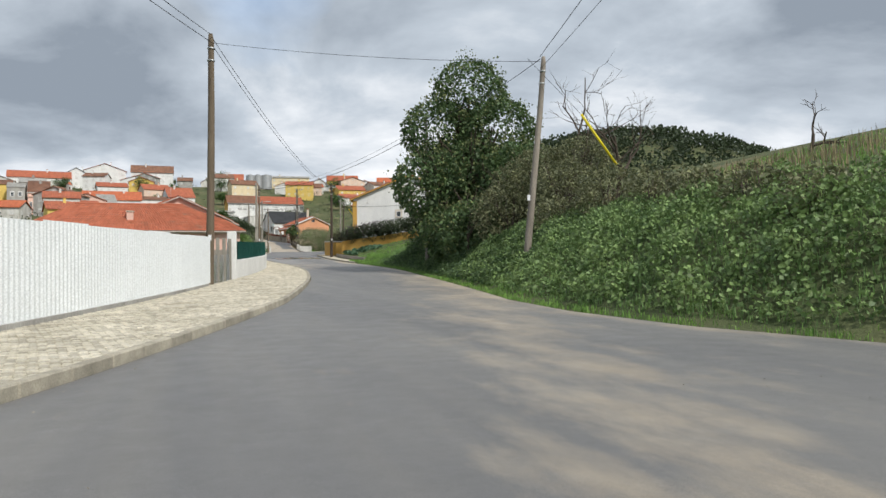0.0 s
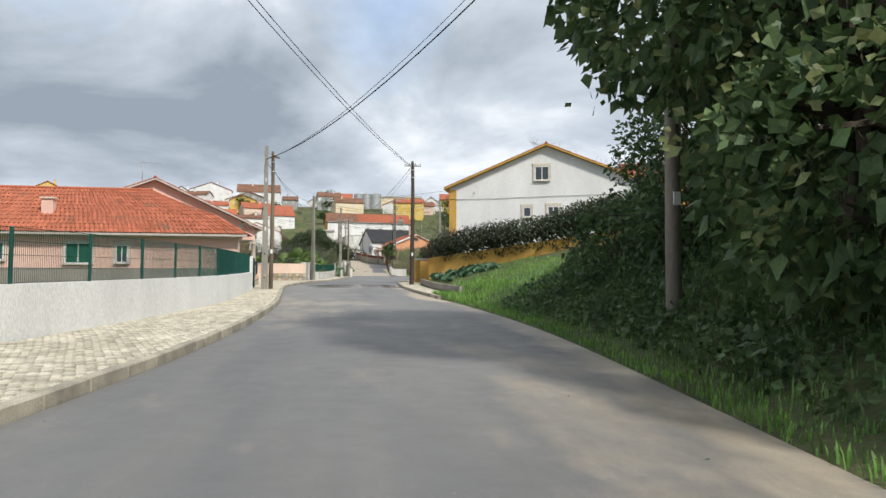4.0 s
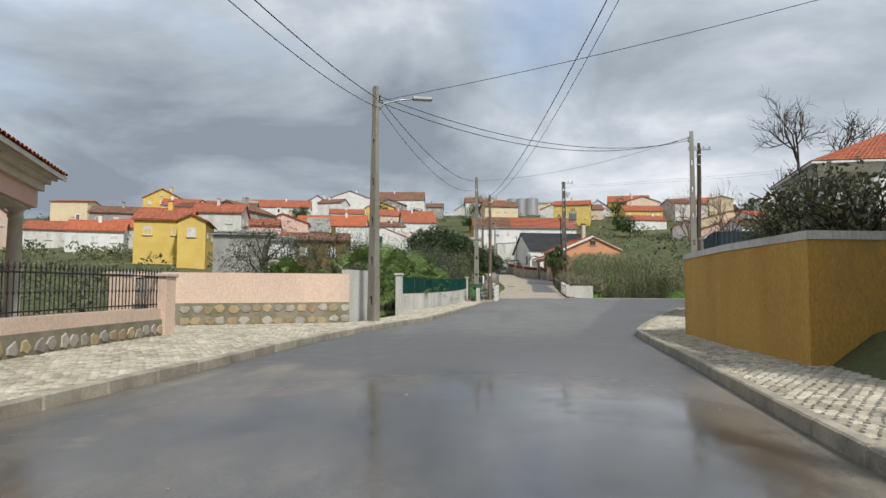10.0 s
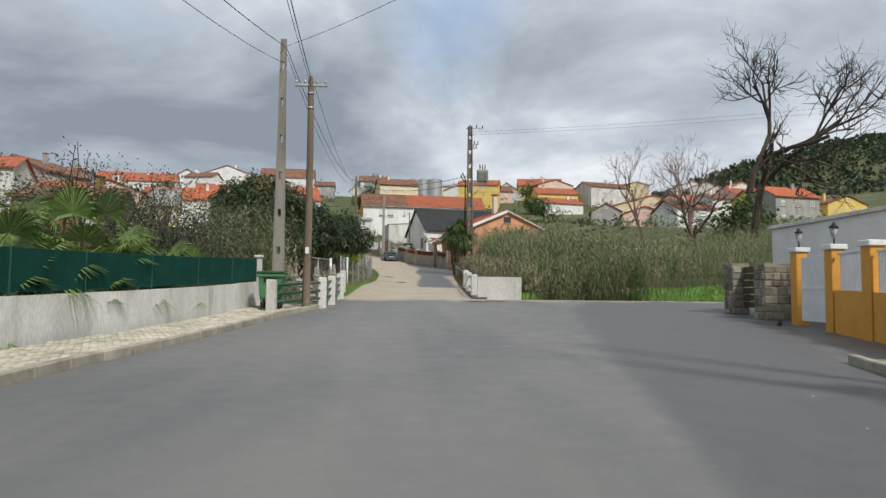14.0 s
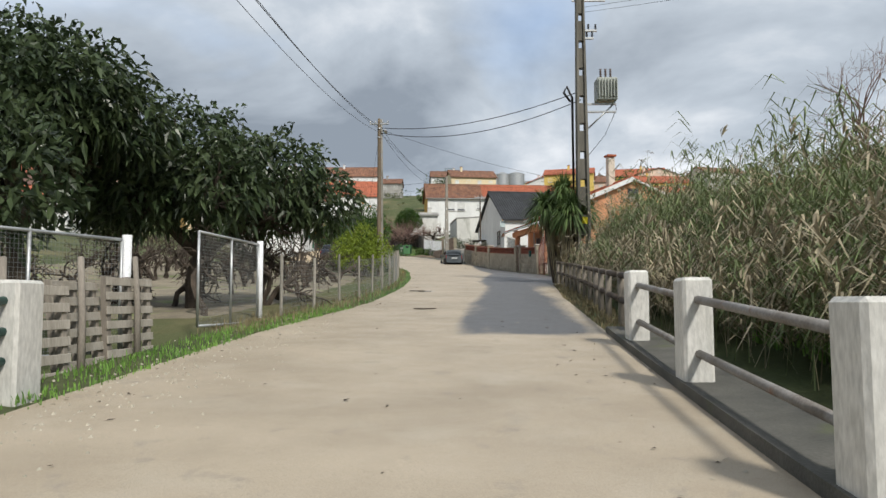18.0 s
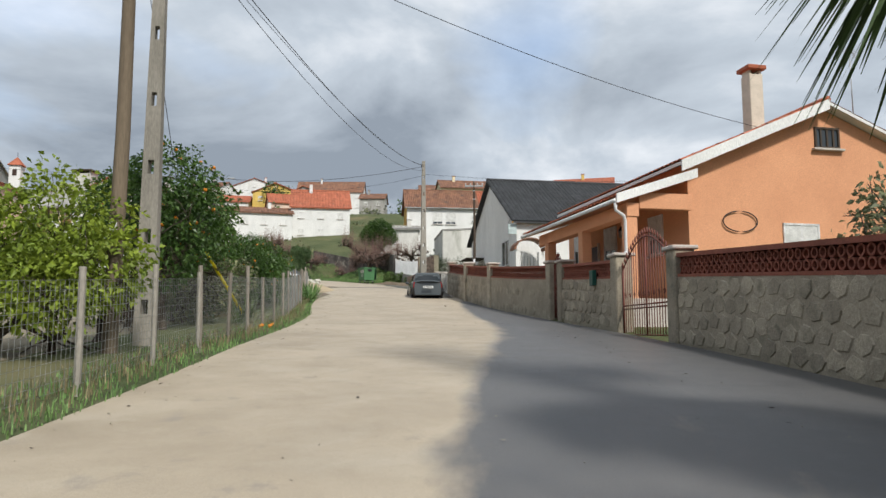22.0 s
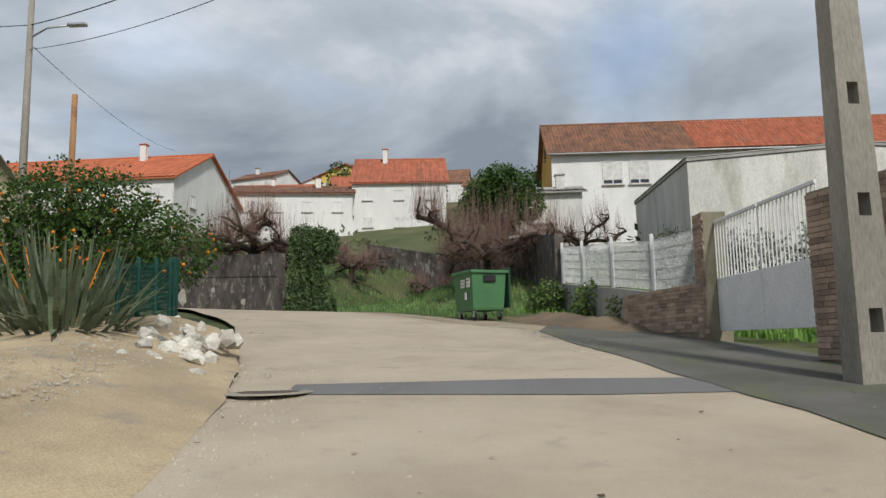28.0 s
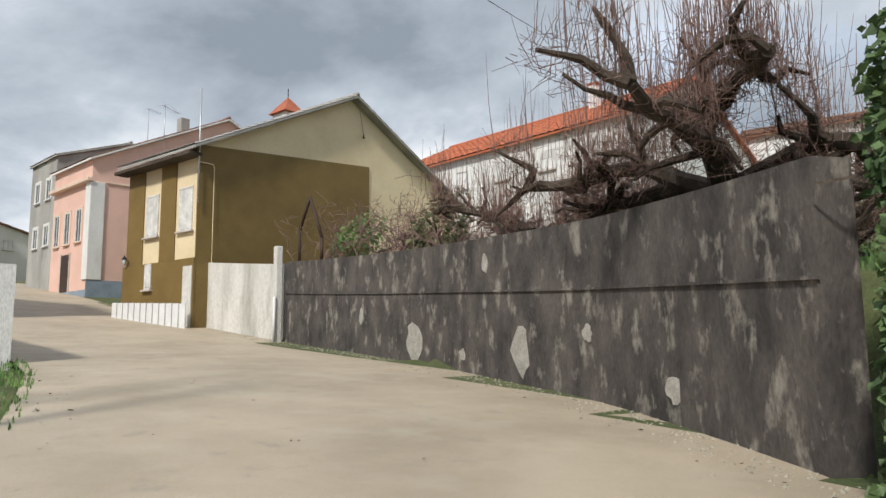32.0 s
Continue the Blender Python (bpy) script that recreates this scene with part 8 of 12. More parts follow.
for i, (x, y, r, tw) in enumerate(((-6.7, 240.5, 2.7, 2600), (-11.6, 242.2, 1.9, 1700), (3.98, 239.9, 3.1, 2800), (-2.9, 242.8, 1.45, 1000), (-3.6, 246.2, 1.5, 1000), (-16.5, 244.2, 1.7, 1000), (0.6, 246.8, 1.6, 900), (-8.2, 247.6, 1.9, 1000), (-13.2, 248.6, 1.9, 1000), (8.0, 243.6, 1.8, 900), (-20.5, 246.0, 1.7, 800))):
    pollard((x, y, land(x, y)), 180 + i, r, int(tw * 3.4))
blades("orchard_grass", 22000, (232.5, 241), (lambda s: right_edge(s) + 0.9, lambda s: 15), 0.24, GRASS_DK, 191, "rank grass in a small orchard", 0, 0.01)
blades("orchard_grass", 30000, (236, 264), (lambda s: 5.6, lambda s: 19), 0.26, GRASS_DK, 197, "rank grass under pollarded trees", 0, 0.014)
blades("orchard_weeds", 9000, (224, 233), (lambda s: 6.6, lambda s: 12), 0.26, GRASS, 192, "leafy green weeds on an earth mound", 0, 0.02)
blades("verge_grass", 2500, (240, 252), (lambda s: left_edge(s) - 1.8, lambda s: left_edge(s) + 0.15), 0.12, GRASS_DK, 193, "grass along a white wall", 0, 0.012)
bush("garden_shrubs", tuple(at(228.5, 10, 0.2)), [(*at(227.0, 9.0, 1.6), 0.9), (*at(228.6, 9.6, 1.9), 1.0), (*at(230.5, 10.5, 2.0), 1.0), (*at(225.6, 9.6, 1.8), 0.9), (*at(224.2, 10.4, 1.7), 0.8)], 6500, 0.13, leaf_mat("oleander_leaf", (0.085, 0.11, 0.055), (0.045, 0.06, 0.03)), 194, "leafy oleander shrubs behind a white mesh fence", twigs=40, width=0.18)
bush("mound_weeds", tuple(at(229.5, 6.2, 0.2)), [(*at(228.5, 6.6, 0.45), 0.55), (*at(230.2, 6.9, 0.6), 0.6), (*at(232.3, 7.4, 0.7), 0.6), (*at(227.0, 6.8, 0.4), 0.45)], 3600, 0.12, leaf_mat("nettle_leaf", (0.13, 0.21, 0.05), (0.07, 0.12, 0.03)), 195, "nettles on an earth mound beside the bin", twigs=20)
bush("garden_shrubs", tuple(at(213.5, 7.0, 0.0)), [(*at(213.0, 7.4, 1.0), 0.7), (*at(215.0, 7.6, 1.1), 0.8), (*at(217.0, 7.8, 1.1), 0.8)], 3000, 0.12, BUSH_LEAF, 196, "garden shrubs behind black iron gates", twigs=40)


# vines on wires and a young shrub behind the old wall, a dark retaining wall in the orchard
for k, (x, y) in enumerate(((-15.2, 242.2), (-17.6, 242.6), (-20.2, 242.9), (-22.4, 243.2))):
    g = land(x, y)
    VT = thing("grape_vine", (x, y, g), 0, "old leafless vine trained along wires behind a wall", "vine", "trained vines")
    rng_v, pile = np.random.default_rng(700 + k), Pile()
    for _ in range(5):
        limbs(pile, (rng_v.normal(0, 0.3), rng_v.normal(0, 0.2), 0.3), (rng_v.normal(0, 0.9), rng_v.normal(0, 0.4), 0.9), 1.3, 0.035, 4, rng_v, 0.8, 0.02, 5, (2, 3), 0.7, 0.28, None, 0.006)
    pile.done("branch_tangle", TWIG, VT)["kind"] = "stuff"
    if k in (0, 2):
        leaf_crown("leaves", [(0, 0, 1.5, 0.6), (0.5, 0.1, 1.8, 0.45), (-0.5, 0, 1.3, 0.5)], 700, 0.13, GRASS_DK if k else BUSH_LEAF, 710 + k, VT, 0.35)
RW = [(x, y, land(x, y)) for x, y in ((7.3, 234.3), (6.4, 238.2), (4.6, 243.0), (2.4, 247.0), (-4.0, 249.6))]
v, f = wall_mesh(RW, 0.3, -0.8, [2.5, 1.9, 1.6, 1.5, 1.5])
tagged(mesh_ob("wall_orchard", np.array(v), f, MATS["black_stained_render"]), "dark stained retaining wall behind an orchard", "wall", kind="structure")

# scattered trees of the village and the wooded hill
def far_tree(x, y, h, r, seed, label="dark rounded tree among the village houses"):
    z = land(x, y)
    rng = np.random.default_rng(seed)
    bl = [(x + rng.normal(0, r * 0.45), y + rng.normal(0, r * 0.45), z + h * rng.uniform(0.45, 0.85), r * rng.uniform(0.5, 0.8)) for _ in range(5)]
    return tree("village_tree", (x, y, z), bl, 900, 0.42, CITRUS_LEAF, seed, label, trunk=0.2, shell=0.5, width=0.4, group="village trees")


rt = random.Random(12)
for k in range(34):
    x, y = rt.uniform(-90, 110), rt.uniform(170, 345)
    if -75 < x < 40 and y < 268:
        continue
    far_tree(x, y, rt.uniform(3.5, 6.5), rt.uniform(1.8, 3.2), 300 + k)
far_tree(4.3, 352, 7, 4.0, 340)


def woods(n, seed):
    rng = np.random.default_rng(seed)
    x, y = rng.normal(480, 190, n), rng.normal(740, 130, n)
    z = terrain(x, y)
    pile = Pile()
    for k in range(n):
        m = 26
        r = rng.uniform(3, 6)
        c = np.array([x[k], y[k], z[k] + r * 0.9])
        d = unit(rng, m)
        ax = d + unit(rng, m) * 0.5
        pile.quads(leaf_quads(c + d * r * rng.uniform(0.6, 1.0, m)[:, None], ax / np.linalg.norm(ax, axis=1)[:, None], rng.uniform(2.5, 4.0, m), 0.5, rng))
    return tagged(pile.done("hill_woods", HEDGE_LEAF), "dark pine woods covering a distant hill", "woods", kind="stuff")


woods(1500, 400)


def scrub(name, n, x_rng, y_rng, size, material, seed, label, keep=None):
    """Low shrubs of loose leaf clumps strewn over a slope, in drifts."""
    rng = np.random.default_rng(seed)
    x, y = rng.uniform(*x_rng, n), rng.uniform(*y_rng, n)
    drift = np.sin(x / 6.1 + 1.3 * np.sin(y / 7.7)) * np.sin(y / 5.3 + 0.9 * np.sin(x / 9.1)) + rng.normal(0, 0.35, n)
    ok = drift > -0.25
    if keep is not None:
        ok &= keep(x, y)
    x, y = x[ok], y[ok]
    z = terrain(x, y)
    pile = Pile()
    for k in range(len(x)):
        r = size * rng.uniform(0.5, 1.3)
        m = 46
        d = unit(rng, m)
        d[:, 2] = np.abs(d[:, 2])
        c = np.array([x[k], y[k], z[k] + 0.1]) + d * np.array([1.25, 1.25, 1.0]) * r * rng.uniform(0.55, 1.05, m)[:, None]
        ax = d + unit(rng, m) * 0.8
        pile.quads(leaf_quads(c, ax / np.linalg.norm(ax, axis=1)[:, None], rng.uniform(0.25, 0.5, m) * r ** 0.5, 0.3, rng))
    return tagged(pile.done(name, material), label, "scrub", kind="stuff")


OFF_ROAD = lambda x, y: np.abs(run_of(x, y)[1]) > 17
scrub("slope_scrub", 420, (-55, 4), (106, 175), 1.25, BUSH_LEAF, 411, "olive-brown scrub on the slope below the village", OFF_ROAD)
scrub("slope_scrub", 520, (-110, 130), (165, 345), 1.7, HEDGE_LEAF, 412, "dark shrubs between the village houses", OFF_ROAD)
scrub("slope_scrub", 420, (-110, 130), (165, 330), 1.4, BUSH_LEAF, 413, "olive-brown scrub between the village houses", OFF_ROAD)
scrub("slope_scrub", 260, (30, 130), (100, 240), 1.6, REED, 414, "pale green scrub beyond the reeds", OFF_ROAD)
# ---- cables ----
def wire(a, b, sag=0.6, r=0.013):
    return cable(at(*a), at(*b), sag, r)


wire((-40, -9, 9.5), (30.2, -7.1, 10.2), 1.2)
wire((-40, -8.6, 9.2), (30.2, -7.1, 9.9), 1.4)
wire((30.2, -7.1, 10.1), (82.4, 2.95, 8.0), 0.9)
wire((30.2, -7.1, 9.8), (82.4, 3.15, 7.8), 1.0)
wire((30.2, -7.1, 9.9), (27.6, 5.8, 8.8), 0.2, 0.009)
wire((-40, 9, 12), (27.6, 5.8, 9.0), 0.8)
wire((-40, 11, 11.5), (27.6, 5.8, 8.5), 0.8, 0.009)
wire((27.6, 5.8, 8.9), (46.5, 4.0, 9.8), 0.4)
wire((73.9, -5.5, 7.00), (46.5, 4.0, 9.3), 1.0, 0.02)
wire((46.5, 4.0, 9.6), (74.5, -5.2, 7.2), 0.9, 0.010)
wire((73.9, -5.5, 6.90), (101, -5.8, 7.4), 0.7)
wire((74.5, -5.2, 6.60), (101, -5.8, 7.1), 0.9, 0.010)
wire((82.4, 3.05, 8.0), (132.6, -4.75, 7.9), 1.0)
wire((82.4, 3.15, 7.9), (132.6, -4.75, 7.7), 1.3, 0.008)
wire((101, -5.8, 7.5), (132.9, -5.7, 9.1), 0.8)
wire((101, -5.8, 7.2), (132.9, -5.7, 8.5), 1.1, 0.009)
wire((101, -5.8, 7.5), (115.7, 6.3, 8.6), 1.0)
wire((101, -5.8, 7.3), (114.3, 5.95, 8.4), 1.1)
wire((101, -5.8, 7.3), (92, 16, 9), 0.4, 0.009)
wire((132.9, -5.7, 9.2), (180.3, -4.75, 8.7), 1.2)
wire((132.9, -5.7, 9.0), (180.3, -4.75, 8.4), 1.5, 0.009)
wire((132.6, -4.7, 7.9), (178.9, -4.85, 8.4), 1.0, 0.009)
wire((132.9, -5.7, 9.1), (115.7, 6.3, 8.8), 0.5, 0.008)
wire((169.5, 4.5, 8.6), (180.3, -4.75, 8.7), 0.6, 0.02)
wire((169.5, 4.5, 8.2), (180.3, -4.75, 8.4), 0.8, 0.02)
wire((180.3, -4.75, 8.7), (219.9, 4.0, 9.3), 1.1)
wire((180.3, -4.75, 8.4), (219.9, 4.0, 8.9), 1.4, 0.010)
wire((178.9, -4.85, 8.3), (219.9, 4.0, 9.2), 0.9, 0.008)
wire((180.3, -4.75, 8.6), (188.0, 12.5, 6.2), 0.5, 0.009)
cable(at(219.9, 4.0, 9.2), (-8.5, 228.6, 20.2), 0.7, 0.016)
cable(at(219.9, 4.0, 8.5), (-8.5, 228.6, 19.4), 0.9, 0.010)
cable((-8.5, 228.6, 20.2), (-40, 224, 22), 0.6, 0.013)
cable((-8.5, 228.6, 19.6), (-24, 262, 26), 0.6, 0.010)
cable(at(219.9, 4.0, 8.6), (40, 226, 19.5), 0.6, 0.010)
wire((169.5, 4.5, 12.4), (150, 60, 16), 0.8, 0.008)
wire((169.5, 4.7, 12.2), (152, 60, 15.6), 0.8, 0.008)

# lamp pole and wooden pole left of the bend
P = thing("utility_pole", (-8.5, 228.6, land(-8.5, 228.6)), 30, "slender concrete lamp pole at the bend", "utility pole", "utility poles")
tube("shaft", [(0, 0, -0.5), (0, 0, 9.6)], [0.14, 0.085], POLE_CONC, P, 8)
tube("lamp_arm", [(0, 0, 8.2), (0.5, -0.2, 8.5), (1.2, -0.5, 8.55)], 0.03, GALV, P, 6)
bm = box_bm((-0.3, -0.1, -0.06), (0.3, 0.1, 0.05), 0.03)
part("lamp_head", bm, GALV, P, "grey street lamp head").matrix_basis = pose(1.4, -0.58, 8.56, 0, 0, -22)
P = thing("utility_pole", (-8.42, 230.58, land(-8.42, 230.58)), 0, "orange-brown wooden pole at the bend", "utility pole", "utility poles")
tube("shaft", [(0, 0, -0.5), (0, 0, 3), (0.02, 0, 7.0)], [0.12, 0.11, 0.09], mat("new_pole_wood", (0.36, 0.20, 0.10), 0.85, (0.26, 0.15, 0.08), scale=2, grain=40, streak=0.15), P, 8)


# transformer tower
def transformer_tower():
    p = at(169.5, 4.5)
    T = thing("transformer_tower", (p.x, p.y, land(p.x, p.y)), bearing(168) + 90, "tall concrete pole with a pole-mounted transformer", "transformer pole")
    bm = bmesh.new()
    H, w = 12.9, 0.72
    k = lambda z: 1 - 0.42 * max(z, 0) / H

    def slab(x0, x1, y0, y1, z0, z1):
        k0, k1 = k(z0), k(z1)
        vs = [bm.verts.new((x * k0, y * k0, z0)) for x, y in ((x0, y0), (x1, y0), (x1, y1), (x0, y1))] + [bm.verts.new((x * k1, y * k1, z1)) for x, y in ((x0, y0), (x1, y0), (x1, y1), (x0, y1))]
        for f in ((3, 2, 1, 0), (4, 5, 6, 7), (0, 1, 5, 4), (1, 2, 6, 5), (2, 3, 7, 6), (3, 0, 4, 7)):
            bm.faces.new([vs[i] for i in f])
    slab(-w / 2, w / 2, -w * 0.42, -w * 0.42 + 0.13, -0.5, H)
    slab(-w / 2, w / 2, w * 0.42 - 0.13, w * 0.42, -0.5, H)
    z = -0.4
    while z < H:
        slab(-w * 0.3, w * 0.3, -w * 0.42 + 0.132, w * 0.42 - 0.132, z, min(z + 0.9, H))
        z += 1.25
    part("shaft", bm, mat("dark_pole_concrete", (0.20, 0.185, 0.155), 0.9, (0.105, 0.10, 0.085), scale=1.0, grain=40, bump=0.3, spots=(0.075, 0.07, 0.055), spot=(0.55, 0.72), spot_scale=0.8, streak=0.25), T)
    for zz in (7.95, 7.6):
        box("bracket_arm", (-0.05, -1.55, zz), (0.05, 0.2, zz + 0.08), GALV, T, 0.006)
    tube("brace", [(0, -1.4, 7.95), (0, -0.3, 6.9)], 0.04, GALV, T, 6)
    tr = new("transformer")
    tr.parent = T
    tr.matrix_basis = pose(0, -1.1, 8.1, 0, 0, 0)
    GT = mat("transformer_grey", (0.42, 0.44, 0.40), 0.5, (0.33, 0.35, 0.31), scale=2, grain=30)
    box("tank", (-0.38, -0.45, 0), (0.38, 0.45, 1.0), GT, tr, 0.03)
    for j in range(7):
        y = -0.4 + j * 0.13
        box("fin", (-0.52, y - 0.016, 0.1), (-0.382, y + 0.016, 0.9), GT, tr, 0)
        box("fin", (0.382, y - 0.016, 0.1), (0.52, y + 0.016, 0.9), GT, tr, 0)
    for y in (-0.22, 0.0, 0.22):
        n = 9
        tube("bushing", [(0, y, 1.0 + 0.06 * i) for i in range(n)], [0.03 if i % 2 else 0.065 for i in range(n)], mat("brown_ceramic", (0.10, 0.07, 0.06), 0.35, scale=4, grain=20, bump=0), tr, 8)
    for zz, ln in ((12.7, 1.15), (11.3, 0.75), (10.95, 0.6)):
        box("crossarm", (-0.05, -ln, zz), (0.05, ln * 0.3, zz + 0.09), GALV, T, 0.006)
        for y in (-ln + 0.06, -ln * 0.5, 0.0):
            n = 7
            tube("insulator", [(0, y, zz + 0.09 + 0.04 * i) for i in range(n)], [0.025 if i % 2 else 0.06 for i in range(n)], BLACK_IRON, T, 8)
    for y in (0.36, 0.40):
        tube("conduit", [(0.1, y, 0), (0.1, y, 8.3), (0.0, y + 0.25, 8.8), (-0.05, y + 0.4, 8.5), (0, y + 0.1, 8.1)], 0.035, BLACK_IRON, T, 6)
    tube("earth_wire", [(0.15, -1.4, 8.8), (0.15, -1.6, 7.8), (0.15, -1.05, 6.6), (0.2, -0.3, 5.7)], 0.012, CABLE, T, 5)
    box("warning_plate", (-0.36, -0.12, 2.6), (-0.345, 0.12, 2.9), YGUY, T, 0)
    return T


transformer_tower()


# ---- vehicles ----
TYRE = mat("tyre_rubber", (0.025, 0.025, 0.026), 0.8, scale=4, grain=60, bump=0.1)
ALLOY = mat("alloy_wheel", (0.45, 0.46, 0.47), 0.35, (0.38, 0.39, 0.40), scale=4, grain=20, bump=0, metal=0.8)
BLACK_PLASTIC = mat("black_plastic", (0.03, 0.03, 0.032), 0.6, scale=4, grain=40, bump=0.1)
RED_LAMP = mat("red_lamp", (0.35, 0.015, 0.012), 0.25, scale=4, grain=20, bump=0)
CLEAR_LAMP = mat("clear_lamp", (0.62, 0.64, 0.66), 0.15, scale=4, grain=20, bump=0, spec=0.6)
PLATE = mat("number_plate_white", (0.75, 0.76, 0.74), 0.5, scale=4, grain=20, bump=0)
PLATE_INK = mat("plate_ink", (0.03, 0.03, 0.035), 0.6, scale=4, grain=20, bump=0)
CAR_GLASS = glass_mat("car_glass", (0.018, 0.022, 0.024))


def car(loc, rz, L, W, paint, label, lower, cab, wheels, wheel_r=0.31, clad=True):
    """lower: (x, z_top, half-width share) from rear to front; cab: rear base x, rear roof x, front roof x, front base x, belt z, roof z."""
    C = thing("car", loc, rz, label, "car", "parked cars")
    h = W / 2
    rb, rr, fr, fb, zb, zr = cab
    lx, lz, lk = (np.array(c) for c in zip(*lower))
    nx = 120
    xs = np.linspace(lx[0], lx[-1], nx)

    def soft(px, py, n=9):
        y = np.interp(xs, px, py)
        y = np.convolve(np.pad(y, n, mode="edge"), np.ones(2 * n + 1) / (2 * n + 1), mode="valid")
        return y
    belt, wid = soft(lx, lz, 5), soft(lx, lk, 5) * h
    dip = np.clip((xs - lx[-1] + 0.30) / 0.30, 0, 1) ** 2
    wid = wid - 0.10 * dip - 0.08 * np.clip((lx[0] + 0.2 - xs) / 0.2, 0, 1) ** 2
    roof = np.maximum(soft([rb, rr, (rr + fr) / 2, fr, fb], [zb - 0.05, zr - 0.05, zr + 0.01, zr - 0.03, zb - 0.06], 4), belt)
    up = np.clip((roof - belt) / (zr - zb), 0, 1)
    rh = wid * (0.90 - 0.15 * up)
    low = 0.20 + 0.10 * dip
    half = [(wid * 0.80, low), (wid * 0.96, low + 0.06), (wid, 0.46 + 0 * xs), (wid * 1.0, 0.60 + 0 * xs), (wid * 0.985, belt - 0.12), (wid * 0.95, belt - 0.02)]
    half += [(wid * 0.93 + (rh - wid * 0.93) * u, belt + (roof - 0.04 * up - belt) * u) for u in (0.06, 0.3, 0.6, 0.9)]
    half += [(rh * 0.95, roof - 0.012 * up), (rh * 0.80, roof + 0.008), (rh * 0.4, roof + 0.022), (rh * 0.0, roof + 0.026)]
    m = len(half)
    Y = np.stack([c[0] for c in half] + [-c[0] for c in half[-2::-1]], 1)
    Z = np.stack([c[1] for c in half] + [c[1] for c in half[-2::-1]], 1)
    nv = Y.shape[1]
    G = np.stack([np.repeat(xs[:, None], nv, 1), Y, Z], 2)
    # bowed nose and tail
    for end, sgn in ((lx[-1], 1), (lx[0], -1)):
        k = np.clip(1 - np.abs(end - G[..., 0]) / 0.75, 0, 1)
        G[..., 0] -= sgn * k * (0.30 * (np.abs(G[..., 1]) / h) ** 2.2 + 0.10 * np.clip((G[..., 2] - 0.52) / 0.3, 0, 1) ** 1.5)
    groups = {}
    for i in range(nx - 1):
        for j in range(nv - 1):
            c = (G[i, j] + G[i + 1, j] + G[i, j + 1] + G[i + 1, j + 1]) / 4
            jj = min(j, nv - 2 - j)
            sg = "a" if c[1] > 0 else "b"
            key = "body"
            if any(math.hypot(c[0] - wx, c[2] - wheel_r) < wheel_r + 0.045 for wx in wheels) and jj < 5:
                key = "gone"
            elif 6 <= jj <= 8 and up[i] > 0.25 and not any(abs(c[0] - p) < 0.045 for p in (rb + 0.33 * (fb - rb), rb + 0.62 * (fb - rb))) and rb + 0.32 < c[0] - 0.25 * (c[2] - zb) < fb - 0.35:
                key = "side_window " + sg + str(int((c[0] > rb + 0.33 * (fb - rb)) + (c[0] > rb + 0.62 * (fb - rb))))
            elif jj >= 10 and fr + 0.04 < c[0] < fb - 0.06:
                key = "windscreen"
            elif jj >= 10 and rb + 0.05 < c[0] < rr - 0.03 and up[i] > 0.12:
                key = "rear_window"
            elif c[0] > lx[-1] - 0.62 + 0.5 * max(0, h * 0.62 - abs(c[1])) and 0.58 < c[2] < 0.74 and abs(c[1]) > h * 0.5 and jj > 2:
                key = "headlight " + sg
            elif c[0] < lx[0] + 0.34 and 0.62 < c[2] < 0.90 and abs(c[1]) > h * 0.5 and jj < 7:
                key = "tail_light " + sg
            elif c[0] > lx[-1] - 0.55 and c[2] < 0.5:
                key = "front_bumper"
            elif c[0] < lx[0] + 0.5 and c[2] < 0.55:
                key = "rear_bumper"
            groups.setdefault(key, []).append((i, j))
    trim = BLACK_PLASTIC if clad else paint
    look_of = {"body": paint, "windscreen": CAR_GLASS, "rear_window": CAR_GLASS, "side_window": CAR_GLASS, "headlight": CLEAR_LAMP, "tail_light": RED_LAMP, "front_bumper": trim, "rear_bumper": trim}
    for key, cells in groups.items():
        if key == "gone":
            continue
        ids, v, f = {}, [], []
        for i, j in cells:
            q = []
            for a in ((i, j), (i + 1, j), (i + 1, j + 1), (i, j + 1)):
                if a not in ids:
                    ids[a] = len(v)
                    v.append(tuple(G[a]))
                q.append(ids[a])
            f.append(q[::-1])
        nm = key.split()[0]
        mesh_ob(nm, v, f, look_of[nm], C, True)
    # nose and tail close the shell
    for i, nm in ((nx - 1, "front_panel"), (0, "rear_panel")):
        v = [tuple(G[i, j]) for j in range(nv)]
        mesh_ob(nm, v, [list(range(nv)) if i == 0 else list(range(nv))[::-1]], paint, C)
    for sg in (1, -1):
        for px in (rb + 0.33 * (fb - rb), rb + 0.62 * (fb - rb), fb - 0.28):
            k = int(np.argmin(abs(xs - px)))
            tube("door_seam", [(xs[k], sg * (wid[k] * q + 0.002), z) for q, z in ((0.985, 0.30), (1.0, 0.46), (1.0, 0.60), (0.985, belt[k] - 0.12), (0.95, belt[k] - 0.02))], 0.005, BLACK_PLASTIC, C, 4)
        for px in (rb + 0.45 * (fb - rb), rb + 0.74 * (fb - rb)):
            k = int(np.argmin(abs(xs - px)))
            y0, y1 = sorted((sg * wid[k] * 0.98, sg * (wid[k] + 0.022)))
            box("door_handle", (px - 0.09, y0, belt[k] - 0.16), (px + 0.09, y1, belt[k] - 0.125), paint, C, 0.008)
        tube("window_trim", [(x, sg * (np.interp(x, xs, wid) * 0.94 + 0.004), np.interp(x, xs, belt) + 0.0) for x in np.linspace(rb + 0.3, fb - 0.2, 14)], 0.008, ALLOY, C, 4)
